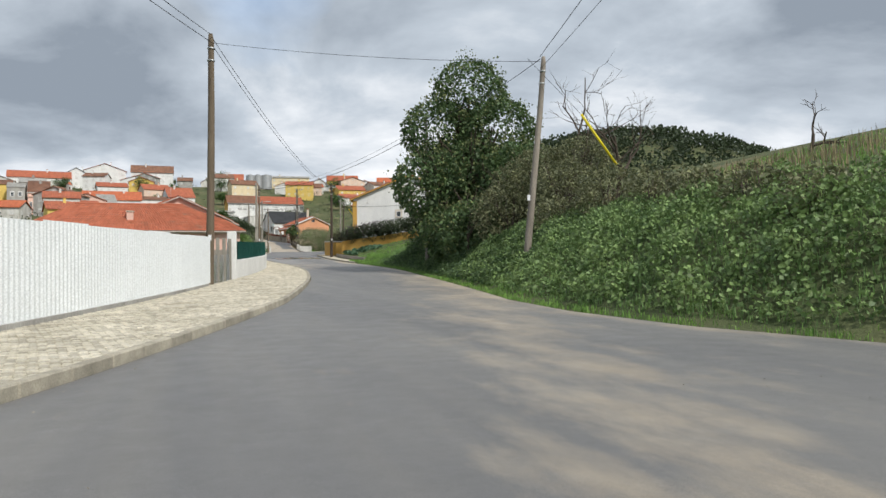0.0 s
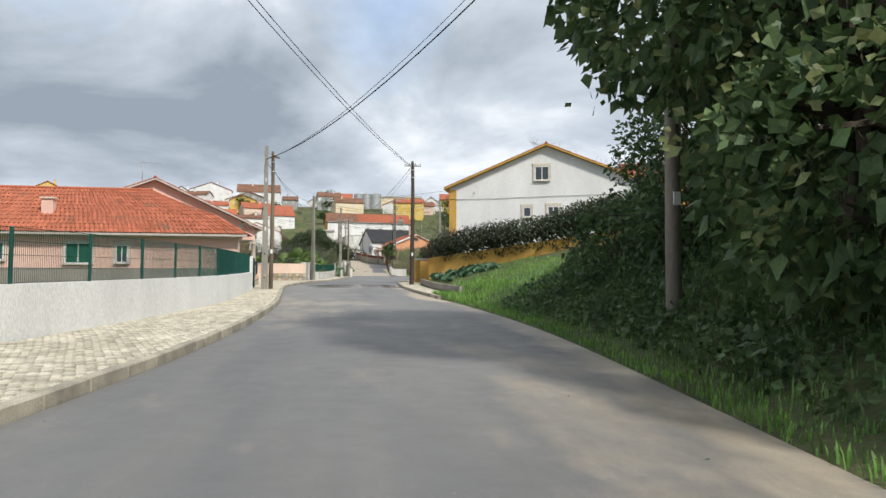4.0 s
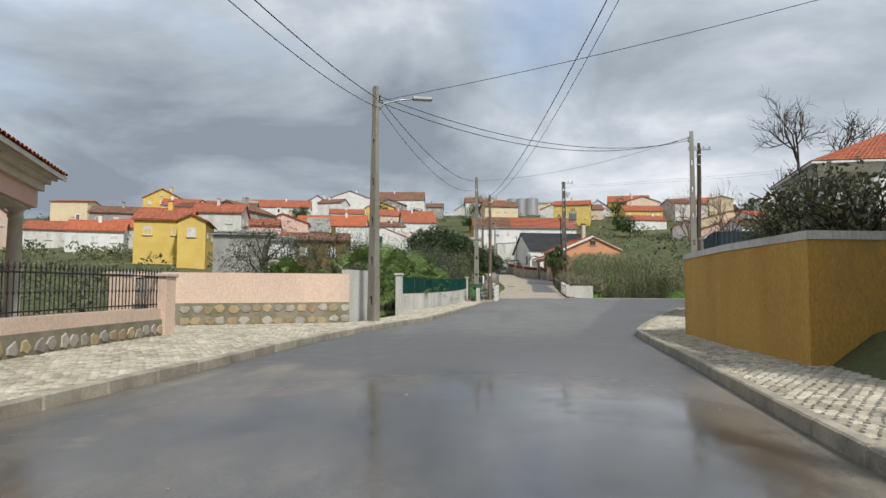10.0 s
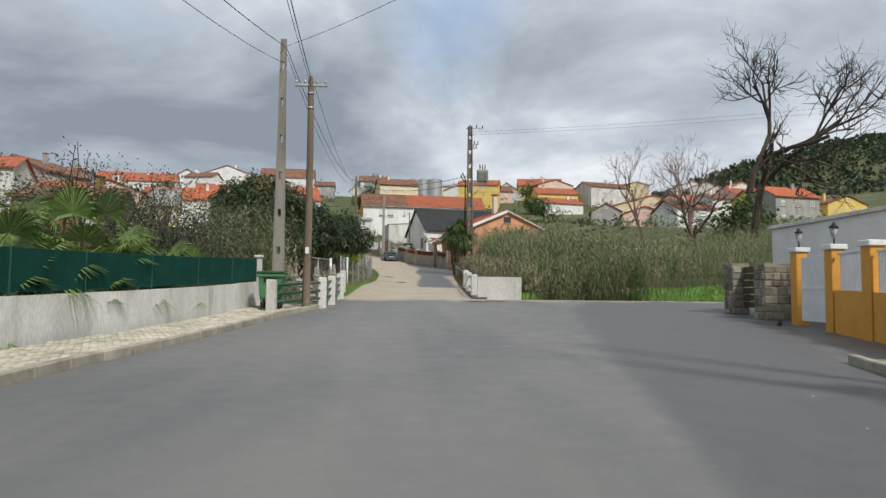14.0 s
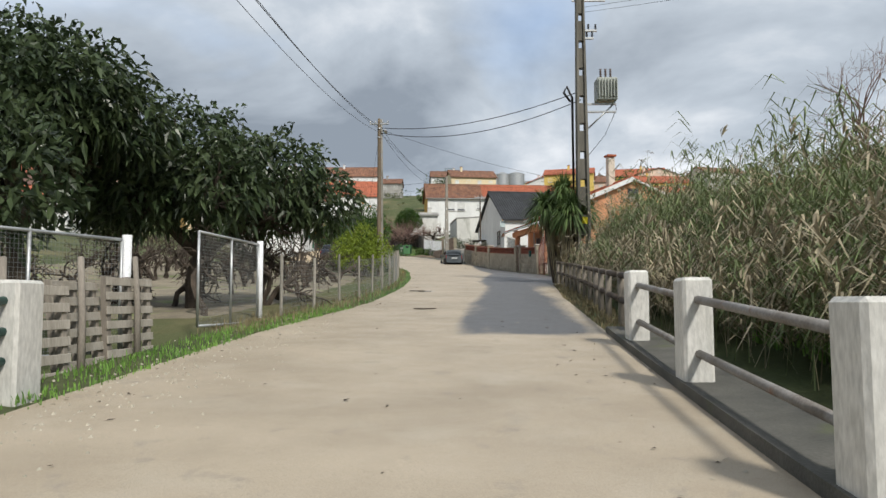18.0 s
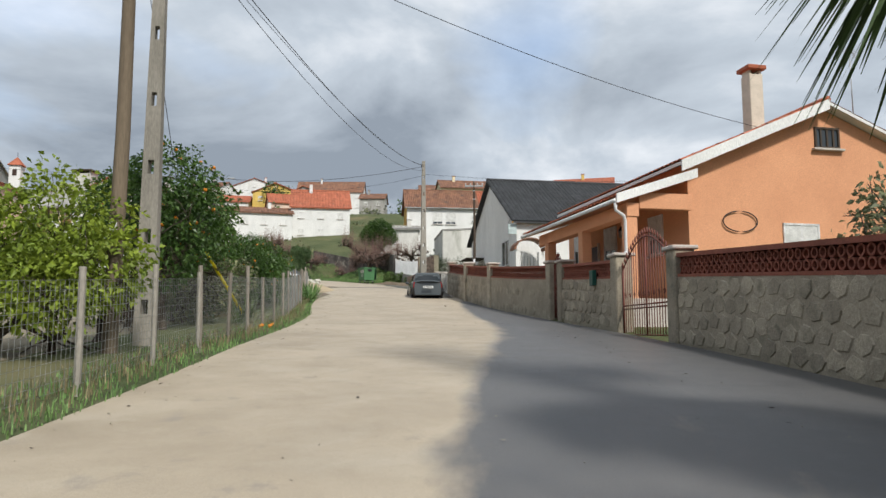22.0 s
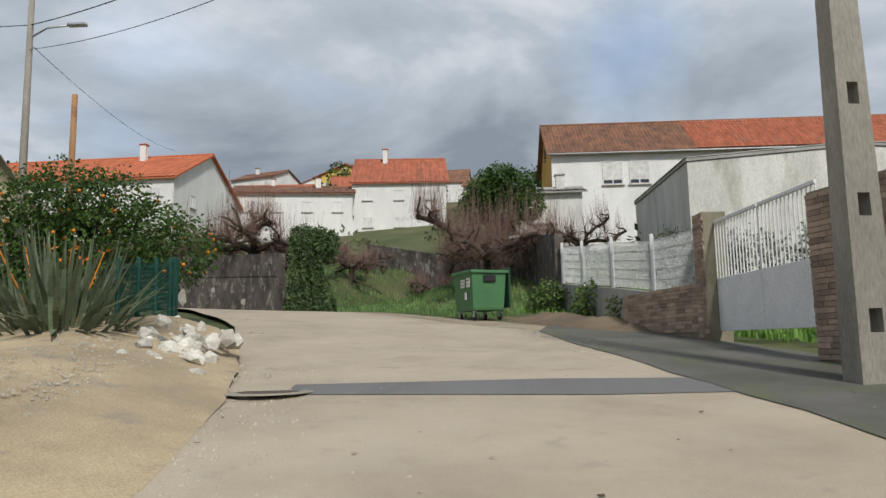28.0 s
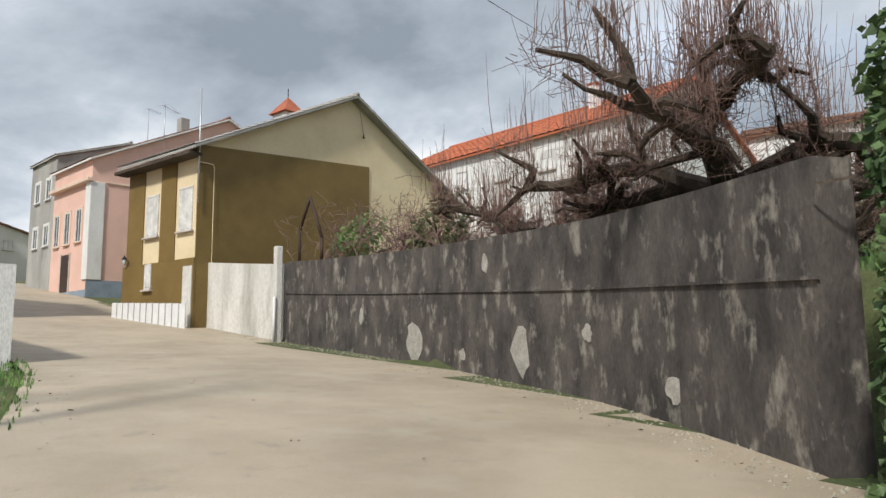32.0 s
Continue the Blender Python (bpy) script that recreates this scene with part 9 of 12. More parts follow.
    for x in wheels:
        for sg in (1, -1):
            wh = new("wheel")
            wh.parent = C
            wh.matrix_basis = pose(x, sg * (h - 0.10), wheel_r, 90 * sg * -1, 0, 0)
            r = wheel_r
            v, f = [], []
            prof = [(r * 0.66, -0.10), (r * 0.94, -0.10), (r, -0.06), (r, 0.06), (r * 0.94, 0.10), (r * 0.66, 0.10)]
            ns = 28
            for i in range(ns):
                a = i * 2 * math.pi / ns
                v += [(pr * math.cos(a), pr * math.sin(a), z) for pr, z in prof]
            for i in range(ns):
                i2 = (i + 1) % ns
                for j in range(5):
                    f.append([i * 6 + j, i2 * 6 + j, i2 * 6 + j + 1, i * 6 + j + 1])
            mesh_ob("tyre", v, f, TYRE, wh, True)
            bm = bmesh.new()
            bmesh.ops.create_cone(bm, cap_ends=True, segments=28, radius1=r * 0.66, radius2=r * 0.66, depth=0.05)
            part("rim_disc", bm, BLACK_PLASTIC, wh).matrix_basis = pose(0, 0, 0.03)
            for i in range(5):
                b2 = box_bm((0.03, -r * 0.09, 0.055), (r * 0.66, r * 0.09, 0.085), 0.008)
                part("spoke", b2, ALLOY, wh).matrix_basis = pose(0, 0, 0, 0, 0, i * 72)
            v, f = tube_mesh([(r * 0.63 * math.cos(a), r * 0.63 * math.sin(a), 0.07) for a in np.linspace(0, 2 * math.pi, 29)], 0.02, 5)
            mesh_ob("rim", v, f, ALLOY, wh, True)
            arch = tube("wheel_arch", [(x + (r + 0.055) * math.cos(a), sg * (h - 0.005), r + (r + 0.055) * math.sin(a)) for a in np.linspace(0.05, math.pi - 0.05, 12)], 0.035, BLACK_PLASTIC, C, 6)
    x0, x1 = lower[0][0], lower[-1][0]
    for x, sg in ((x0, -1), (x1, 1)):
        z0 = 0.56 if sg < 0 else 0.36
        lo, hi = sorted((x - sg * 0.01, x + sg * 0.016))
        pl = box("number_plate", (lo, -0.26, z0), (hi, 0.26, z0 + 0.11), PLATE, C, 0)
        for k in range(6):
            y = -0.19 + k * 0.066 + (0.02 if k > 2 else 0)
            lo2, hi2 = sorted((x + sg * 0.0165, x + sg * 0.018))
            box("plate_bar", (lo2, y, z0 + 0.03), (hi2, y + 0.045, z0 + 0.085), PLATE_INK, pl, 0)
    for k in range(4):
        box("grille_bar", (x1 - 0.06, -h * 0.42, 0.49 + 0.032 * k), (x1 + 0.012, h * 0.42, 0.508 + 0.032 * k), ALLOY if k in (0, 3) else BLACK_PLASTIC, C, 0.004)
    box("emblem", (x1 - 0.01, -0.05, 0.52), (x1 + 0.018, 0.05, 0.60), ALLOY, C, 0.02)
    box("air_intake", (x1 - 0.12, -h * 0.5, 0.27), (x1 - 0.015, h * 0.5, 0.345), BLACK_PLASTIC, C, 0.015)
    for sg in (1, -1):
        y0, y1 = sorted((sg * (h * 0.94), sg * (h + 0.16)))
        box("mirror", (fb - 0.35, y0, zb), (fb - 0.22, y1, zb + 0.13), paint, C, 0.03)
    box("underbody", (x0 + 0.2, -h * 0.85, 0.17), (x1 - 0.2, h * 0.85, 0.33), BLACK_PLASTIC, C, 0.02)
    return C


def paint(name, color):
    return mat(name, color, 0.28, tuple(c * 0.9 for c in color), scale=2, grain=60, bump=0, coat=0.6, spec=0.5)


SLATE = paint("dark_green_grey_paint", (0.045, 0.055, 0.058))
NAVY = paint("navy_paint", (0.018, 0.026, 0.045))
STEEL = paint("steel_blue_grey_paint", (0.075, 0.10, 0.13))
OLD_EST = [(0.0, 0.86, 0.93), (0.25, 0.93, 0.98), (1.6, 0.94, 1.0), (3.0, 0.95, 1.0), (3.3, 0.93, 0.99), (4.2, 0.82, 0.95), (4.5, 0.70, 0.88)]
c0 = at(204.6, 3.5)
car(tuple(at(204.6, 3.5, 0.0)), bearing(206.5) + 90, 4.5, 1.70, SLATE, "dark grey-green estate car parked at the roadside", OLD_EST, (0.10, 0.42, 2.65, 3.42, 0.94, 1.43), (0.92, 3.62), 0.30)
NEW_EST = [(0.0, 0.9, 0.92), (0.25, 0.97, 0.98), (1.6, 0.98, 1.0), (3.0, 0.99, 1.0), (3.4, 0.97, 0.99), (4.4, 0.80, 0.93), (4.75, 0.62, 0.82)]
car((-1.75, 210.6, 9.14), 0, 4.75, 1.82, NAVY, "navy estate car parked nose-out on gravel", NEW_EST, (0.12, 0.5, 2.45, 3.35, 0.98, 1.5), (0.95, 3.75), 0.33, clad=False)
HATCH = [(0.0, 0.95, 0.90), (0.25, 1.0, 0.97), (1.5, 1.0, 1.0), (2.8, 1.0, 1.0), (3.3, 0.98, 0.98), (4.15, 0.80, 0.90), (4.45, 0.60, 0.78)]
car((-1.05, 213.0, 9.44), 0, 4.45, 1.8, STEEL, "steel-grey hatchback parked nose-out on gravel", HATCH, (0.15, 0.7, 2.1, 3.2, 1.0, 1.56), (0.85, 3.5), 0.33, clad=False)


# ---- bins ----
def wheelie_bin(loc, rz, w, l, h, label, lid_open=False):
    B = thing("waste_bin", loc, rz, label, "waste bin", "green bins")
    GB = mat("green_bin_plastic", (0.085, 0.215, 0.095), 0.45, (0.07, 0.175, 0.08), scale=2, grain=60, bump=0.08, spots=(0.10, 0.20, 0.10), spot=(0.62, 0.8), spot_scale=2.0)
    GD = mat("dark_green_bin_plastic", (0.03, 0.085, 0.045), 0.5, (0.025, 0.065, 0.035), scale=2, grain=60, bump=0.08)
    v = []
    for z, k in ((0.27, 0.86), (0.36, 0.89), (h - 0.06, 1.0), (h, 1.0)):
        v += [(-w / 2 * k, -l / 2 * k, z), (w / 2 * k, -l / 2 * k, z), (w / 2 * k, l / 2 * k, z), (-w / 2 * k, l / 2 * k, z)]
    f = [[3, 2, 1, 0], [12, 13, 14, 15]]
    for i in range(3):
        for j in range(4):
            f.append([i * 4 + j, i * 4 + (j + 1) % 4, i * 4 + 4 + (j + 1) % 4, i * 4 + 4 + j])
    body = mesh_ob("body", v, f, GB, B)
    m = body.modifiers.new("bevel", "BEVEL")
    m.width, m.segments = 0.03, 2
    for lo, hi in (((-w / 2 - 0.05, -l / 2 - 0.05, h - 0.09), (w / 2 + 0.05, -l / 2 + 0.02, h)), ((-w / 2 - 0.05, l / 2 - 0.02, h - 0.09), (w / 2 + 0.05, l / 2 + 0.05, h)), ((-w / 2 - 0.05, -l / 2 + 0.021, h - 0.09), (-w / 2 + 0.02, l / 2 - 0.021, h)), ((w / 2 - 0.02, -l / 2 + 0.021, h - 0.09), (w / 2 + 0.05, l / 2 - 0.021, h))):
        box("rim", lo, hi, GB, B, 0.012)
    if lid_open:
        box("lid", (w / 2 + 0.06, -l / 2 - 0.03, 0.35), (w / 2 + 0.12, l / 2 + 0.03, h + 0.08), GD, B, 0.02, "dark green lid folded open")
    else:
        box("lid", (-w / 2 - 0.06, -l / 2 - 0.06, h + 0.003), (w / 2 + 0.06, l / 2 + 0.06, h + 0.10), GD, B, 0.04)
    for x in (-w / 2 * 0.72, w / 2 * 0.72):
        for y in (-l / 2 * 0.72, l / 2 * 0.72):
            wl = new("castor")
            wl.parent = B
            wl.matrix_basis = pose(x, y, 0.11, 0, 90, 0)
            bm = bmesh.new()
            bmesh.ops.create_cone(bm, cap_ends=True, segments=18, radius1=0.11, radius2=0.11, depth=0.05)
            part("wheel", bm, TYRE, wl)
            box("fork", (-0.18, -0.045, -0.04), (0.02, 0.045, -0.03), GALV, wl, 0)
            box("fork", (-0.18, -0.045, 0.03), (0.02, 0.045, 0.04), GALV, wl, 0)
    for sy in (-1,):
        box("side_handle", (-0.2, -l / 2 - 0.035, h * 0.76), (0.2, -l / 2 + 0.01, h * 0.90), BLACK_PLASTIC, B, 0.03)
    for y, z, ww, hh in ((-0.05, h * 0.66, 0.26, 0.24), (-0.42, h * 0.66, 0.24, 0.27)):
        box("sticker", (-w / 2 - 0.012, y - ww / 2, z), (-w / 2 - 0.003, y + ww / 2, z + hh), PLATE, B, 0)
        box("sticker_bar", (-w / 2 - 0.014, y - ww * 0.4, z + hh * 0.7), (-w / 2 - 0.0125, y + ww * 0.4, z + hh * 0.78), RED_LAMP, B, 0)
        box("sticker_bar", (-w / 2 - 0.014, y - ww * 0.4, z + hh * 0.3), (-w / 2 - 0.0125, y + ww * 0.3, z + hh * 0.36), PLATE_INK, B, 0)
    box("emblem", (-w / 2 - 0.012, -0.3, h * 0.42), (-w / 2 - 0.004, -0.17, h * 0.56), PLATE, B, 0)
    return B


wheelie_bin((5.05, 231.0, land(5.05, 231.0)), 34, 1.1, 1.35, 1.42, "green four-wheeled waste bin with its lid folded back", True)
wheelie_bin(tuple(at(131.6, -5.75, 0.12)), bearing(131), 0.75, 0.7, 1.1, "green waste bin on the pavement beside a pole")


# ---- right side walls with red lattice, gates ----
LATT = mat("red_clay_lattice", (0.30, 0.10, 0.065), 0.8, (0.22, 0.075, 0.05), scale=2, grain=40, bump=0.2)
STONE_F = mat("rough_wall_stone", (0.41, 0.355, 0.27), 0.92, (0.30, 0.26, 0.20), scale=2.5, grain=25, bump=0.5, spots=(0.15, 0.14, 0.10), spot=(0.58, 0.74), spot_scale=1.5, bump_dist=0.03, rand=0.22)


def lattice_wall(rows, seed):
    """Clay lattice blocks between two courses on top of the stone wall, and rough facing stones below."""
    base = tagged(road_wall("wall_lattice_course", rows, 0.32, 1.3, 1.36, LATT, None, 1.0), "red clay course on a stone wall", "wall", kind="structure")
    tagged(road_wall("wall_lattice_cap", rows, 0.34, 1.70, 1.78, LATT, None, 1.0), "red clay coping of a lattice wall", "wall", kind="structure")
    pts = path_points(rows, 0.20)
    me = None
    for (s, d) in pts[:-1]:
        p = at(s + 0.1, d, 1.53)
        if me is None:
            pile = Pile()
            for zz in (-0.085, 0.085):
                n = 10
                ring = [(0.085 * math.cos(a), 0.085 * math.sin(a)) for a in np.linspace(0, 2 * math.pi, n, endpoint=False)]
                v, f = [], []
                for x in (-0.1, 0.1):
                    for rr in (1.0, 0.66):
                        v += [(x, q[0] * rr, zz + q[1] * rr) for q in ring]
                for i in range(n):
                    i2 = (i + 1) % n
                    f += [[i, i2, n + i2, n + i], [2 * n + i, 3 * n + i, 3 * n + i2, 2 * n + i2], [i, 2 * n + i, 2 * n + i2, i2], [n + i, n + i2, 3 * n + i2, 3 * n + i]]
                pile.add(v, f)
            o = pile.done("lattice_block", LATT, base)
            me = o.data
        else:
            o = new("lattice_block", me)
            o.parent = base
        o.matrix_basis = pose(p.x, p.y, p.z, 0, 0, bearing(s))
    rng = random.Random(seed)
    for (s, d) in path_points(rows, 0.42)[:-1]:
        for r in range(4):
            c = at(s + 0.2 + (0.2 if r % 2 else 0), d - 0.15, 0.16 + r * 0.32 + rng.uniform(-0.04, 0.04))
            t = Vector((-math.sin(radians(bearing(s))), math.cos(radians(bearing(s))), 0))
            nrm = Vector((-t.y, t.x, 0))
            n = rng.randint(5, 7)
            ring = [t * (math.cos(k * 2 * math.pi / n + 0.4) * rng.uniform(0.18, 0.25)) + Vector((0, 0, math.sin(k * 2 * math.pi / n + 0.4) * rng.uniform(0.13, 0.185))) for k in range(n)]
            dep = rng.uniform(0.006, 0.022)
            vs = [tuple(c + q) for q in ring] + [tuple(c + q * 0.9 + nrm * dep) for q in ring]
            o = mesh_ob("facing_stone", vs, [list(range(n, 2 * n))[::-1]] + [[k, n + k, n + (k + 1) % n, (k + 1) % n] for k in range(n)], STONE_F, base)


for rows, seed in (([(172.5, 5.5), (180.8, 5.55)], 1), ([(184.4, 5.6), (189.3, 5.75)], 2), ([(190.6, 5.75), (198, 5.35), (209.5, 5.3)], 3)):
    lattice_wall(rows, seed)
for s, d in ((180.9, 5.55), (184.3, 5.6), (189.3, 5.75), (190.5, 5.75), (197.2, 5.4), (202.5, 5.3), (209.6, 5.3)):
    P = thing("gate_pillar", at(s, d), bearing(s), "square rough-stone pillar with a clay cap", "pillar", "stone pillars")
    box("shaft", (-0.22, -0.22, -0.3), (0.22, 0.22, 1.85), STONE_F, P, 0.03)
    box("cap", (-0.28, -0.28, 1.85), (0.28, 0.28, 1.93), STONE_TRIM, P, 0.02)


def ornate_gate(s0, d0, s1, d1, h, arch, label, material=None):
    a, b = at(s0, d0), at(s1, d1)
    w = (b - a).length
    G = thing("gate", a, math.degrees(math.atan2(b.y - a.y, b.x - a.x)), label, "gate")
    m = material or RUST_GATE
    n = max(6, int(w / 0.15))
    top_of = lambda x: h + arch * math.sin(math.pi * x / w)
    for k in range(n + 1):
        x = w * k / n
        tube("bar", [(x, 0, 0.08), (x, 0, top_of(x))], 0.011 if k not in (0, n // 2, n) else 0.025, m, G, 6)
        tube("spear_tip", [(x, 0, top_of(x)), (x, 0, top_of(x) + 0.05), (x, 0, top_of(x) + 0.16)], [0.012, 0.03, 0.003], m, G, 6)
    for zz in (0.1, 0.72, 0.8):
        tube("rail", [(0, 0, zz), (w, 0, zz)], 0.018, m, G, 6)
    tube("arch_rail", [(w * u, 0, top_of(w * u) - 0.05) for u in np.linspace(0, 1, 16)], 0.018, m, G, 6)
    for k in range(n // 2):
        x = w * (k + 0.5) / (n // 2)
        tube("scroll", [(x + 0.05 * math.cos(t), 0, 1.05 + 0.06 * math.sin(t)) for t in np.linspace(0, 6.0, 12)], 0.008, m, G, 5)
        tube("wavy_bar", [(x + 0.03 * math.sin(t * 3), 0, 0.12 + 0.58 * t / 6) for t in np.linspace(0, 6, 10)], 0.008, m, G, 5)
    return G


ornate_gate(181.15, 5.5, 184.05, 5.55, 1.75, 0.65, "red-brown wrought-iron double gate with an arched top")
ornate_gate(189.55, 5.72, 190.28, 5.72, 1.75, 0.35, "narrow red-brown wrought-iron garden gate")
ornate_gate(209.8, 5.3, 211.2, 5.2, 1.35, 0.1, "black wrought-iron garden gate", BLACK_IRON)
structure_wall("wall_low_right", [(211.4, 5.2), (213.6, 5.1)], 0.2, -0.3, 0.9, GREYW, "low grey garden wall")
for s, d in ((211.3, 5.2), (213.7, 5.1), (216.4, 5.0), (218.9, 4.9)):
    pillar(s, d, 0.34, 1.15, GREYW, STONE_TRIM, "short grey cement gate pillar", group="cement pillars")
for a, b in (((213.9, 5.1), (216.2, 5.0)), ((216.6, 5.0), (218.7, 4.9))):
    tagged(road_wall("wall_dado", [a, b], 0.12, -0.2, 0.35, GREYW, None, 0.8), "low cement foot of an iron fence", "wall", kind="structure")
    railing([a, b], 0.35, 0.62, BLACK_IRON, "black iron fence with scroll tops and a low foot", 0.11)
MBX = thing("letter_box", at(185.9, 5.42, 1.12), bearing(186) + 90, "green metal letter box on a gate", "letter box")
box("body", (-0.14, -0.06, 0), (0.14, 0.06, 0.42), GREEN_METAL, MBX, 0.015)
box("slot_flap", (-0.10, -0.068, 0.30), (0.10, -0.061, 0.35), GALV, MBX, 0)

# white gate with brick pillars and mesh fence on a clad wall
BRICKC = mat("stacked_stone_cladding", (0.40, 0.30, 0.23), 0.85, (0.28, 0.21, 0.165), scale=3.0, grain=30, bump=0.3, rand=0.35)


def clad_box(name, a, b, z0, z1, thick, parent_label):
    """Wall between plan points clad with thin stone strips, each one a piece."""
    a, b = Vector(a), Vector(b)
    ln = (Vector((b.x, b.y, 0)) - Vector((a.x, a.y, 0))).length
    Wl = thing(name, a, math.degrees(math.atan2(b.y - a.y, b.x - a.x)), parent_label, "wall", kind="structure")
    box("core", (0, -thick / 2, z0), (ln, thick / 2, z1), JOINT, Wl, 0)
    rng = random.Random(int(ln * 100))
    z = max(z0, -0.1)
    me = None
    while z < z1 - 0.04:
        x = -rng.uniform(0, 0.2)
        while x < ln:
            w = rng.uniform(0.3, 0.5)
            x0, x1 = max(0, x), min(ln, x + w)
            if x1 - x0 > 0.05:
                if me is None:
                    bm = box_bm((0, -0.014, 0), (1, 0.014, 1), 0)
                    me = bpy.data.meshes.new("strip_stone")
                    bm.to_mesh(me)
                    bm.free()
                    me.materials.append(BRICKC)
                o = new("strip_stone", me)
                o.parent = Wl
                o.matrix_basis = pose(x0 + 0.003, -thick / 2 - 0.008 - rng.uniform(0, 0.008), z) @ Matrix.Diagonal((x1 - x0 - 0.006, 1, 0.072, 1))
            x += w
        z += 0.08
    return Wl


ga, gb = Vector((10.58, 224.5, 10.15)), Vector((11.4, 221.0, 9.85))
gdir = (gb - ga).normalized()
clad_box("wall_clad_left", tuple(Vector((9.15, 228.9, 10.3))), tuple(ga), -0.4, 0.85, 0.25, "low wall clad with thin brown stone strips")
clad_box("pillar_clad", tuple(ga - gdir * 0.45), tuple(ga + gdir * 0.02), -0.3, 2.3, 0.45, "gate pillar clad with thin brown stone strips")
clad_box("wall_clad_right", tuple(gb), tuple(gb + gdir * 1.6 + Vector((0.3, 0.0, 0))), -0.4, 2.25, 0.35, "tall wall end clad with thin brown stone strips")
Gt = thing("gate", tuple(ga), math.degrees(math.atan2(gdir.y, gdir.x)), "white metal driveway gate with a barred top", "gate")
gw = (gb - ga).length
for k in range(2):
    x0, x1 = gw * k / 2 + 0.02, gw * (k + 1) / 2 - 0.02
    box("gate_panel", (x0, -0.02, 0.05), (x1, 0.02, 1.05), WHITE_METAL, Gt, 0.008)
    for j in range(15):
        x = x0 + (x1 - x0) * j / 14
        box("bar", (x - 0.009, -0.009, 1.05), (x + 0.009, 0.009, 2.1), WHITE_METAL, Gt, 0)
    box("top_rail", (x0, -0.025, 2.1), (x1, 0.025, 2.16), WHITE_METAL, Gt, 0.005)
fence_pts = [Vector((10.43, 224.9, 10.2)), Vector((9.66, 227.3, 10.3)), Vector((8.84, 229.8, 10.6)), Vector((8.05, 232.1, 10.85)), Vector((7.4, 234.1, 11.1))]
MF = thing("panel_fence", tuple(fence_pts[0]), 0, "white welded mesh fence with square posts", "fence")
inv = MF.matrix_basis.inverted()
pile = Pile()
for a, b in zip(fence_pts, fence_pts[1:]):
    mesh_panel(pile, inv @ a, inv @ b, 1.15, 0.9, 0.05, 0.22, 0.006)
pile.done("wire_mesh", WHITE_METAL, MF)
for q in fence_pts[1:]:
    post_mesh("post", q, 2.2, 0.09, WHITE_METAL, MF, inv)
v, f = wall_mesh([tuple(q) for q in fence_pts[1:]], 0.2, -0.6, 0.85)
tagged(mesh_ob("wall_fence_foot", v, f, GREYW, None), "low cement wall under a white fence", "wall", kind="structure")


# earth mound by the bin, rock heap and border by the strelitzia
def rock_pile(points, seed, label, name="rock_border"):
    R = thing(name, points[0], 0, label, "rocks")
    o = Vector(points[0])
    rng = random.Random(seed)
    RK = mat("white_limestone_rock", (0.62, 0.60, 0.54), 0.9, (0.45, 0.43, 0.38), scale=5, grain=25, bump=0.5, rand=0.2, bump_dist=0.02)
    for p in points:
        bm = bmesh.new()
        bmesh.ops.create_icosphere(bm, subdivisions=1, radius=1)
        sx, sy, sz = rng.uniform(0.09, 0.2), rng.uniform(0.09, 0.17), rng.uniform(0.07, 0.14)
        for v in bm.verts:
            k = rng.uniform(0.75, 1.2)
            v.co = Vector((v.co.x * sx * k, v.co.y * sy * k, v.co.z * sz * k))
        ob = part("rock", bm, RK, R)
        ob.matrix_basis = pose(*(Vector(p) - o), rng.uniform(0, 360), rng.uniform(0, 40), rng.uniform(0, 360))
    return R


rng_r = random.Random(21)
pts = []
for k in range(210):
    u = rng_r.random()
    if k < 90:
        p = at(222.4 + rng_r.gauss(0, 0.6), -4.2 + rng_r.gauss(0, 0.28), 0.10 + abs(rng_r.gauss(0, 0.18)))
    elif k < 160:
        p = at(222.0 + 5.5 * u + rng_r.gauss(0, 0.10), -3.95 - 3.4 * u + rng_r.gauss(0, 0.10), 0.10 + 0.16 * u + abs(rng_r.gauss(0, 0.08)))
    else:
        p = at(222.4 + 6.5 * u, -4.15 - 0.5 * u + rng_r.gauss(0, 0.10), 0.08 + abs(rng_r.gauss(0, 0.11)))
    pts.append(tuple(p))
rock_pile(pts, 22, "heap and border of white limestone rocks")
rock_pile([(3.75 + 0.3 * math.cos(k * 1.9) * (k % 3), 208.5 + 0.25 * math.sin(k * 2.3) * (k % 3), land(3.75, 208.5) + 0.12) for k in range(7)] + [(5.6, 207.6, land(5.6, 207.6) + 0.1), (5.9, 206.4, land(5.9, 206.4) + 0.1)], 23, "pale limestone blocks lying at a yard's edge", "loose_rocks")
fence_run("panel_fence", [(225.0, -5.4), (227.6, -4.7), (230.4, -4.4)], "short dark green mesh fence in a flower bed", GREEN_METAL, 0.06, 1.5, 0.8, GREEN_METAL, 0.05, 0.08, 0.1, 1.3, 0.006)


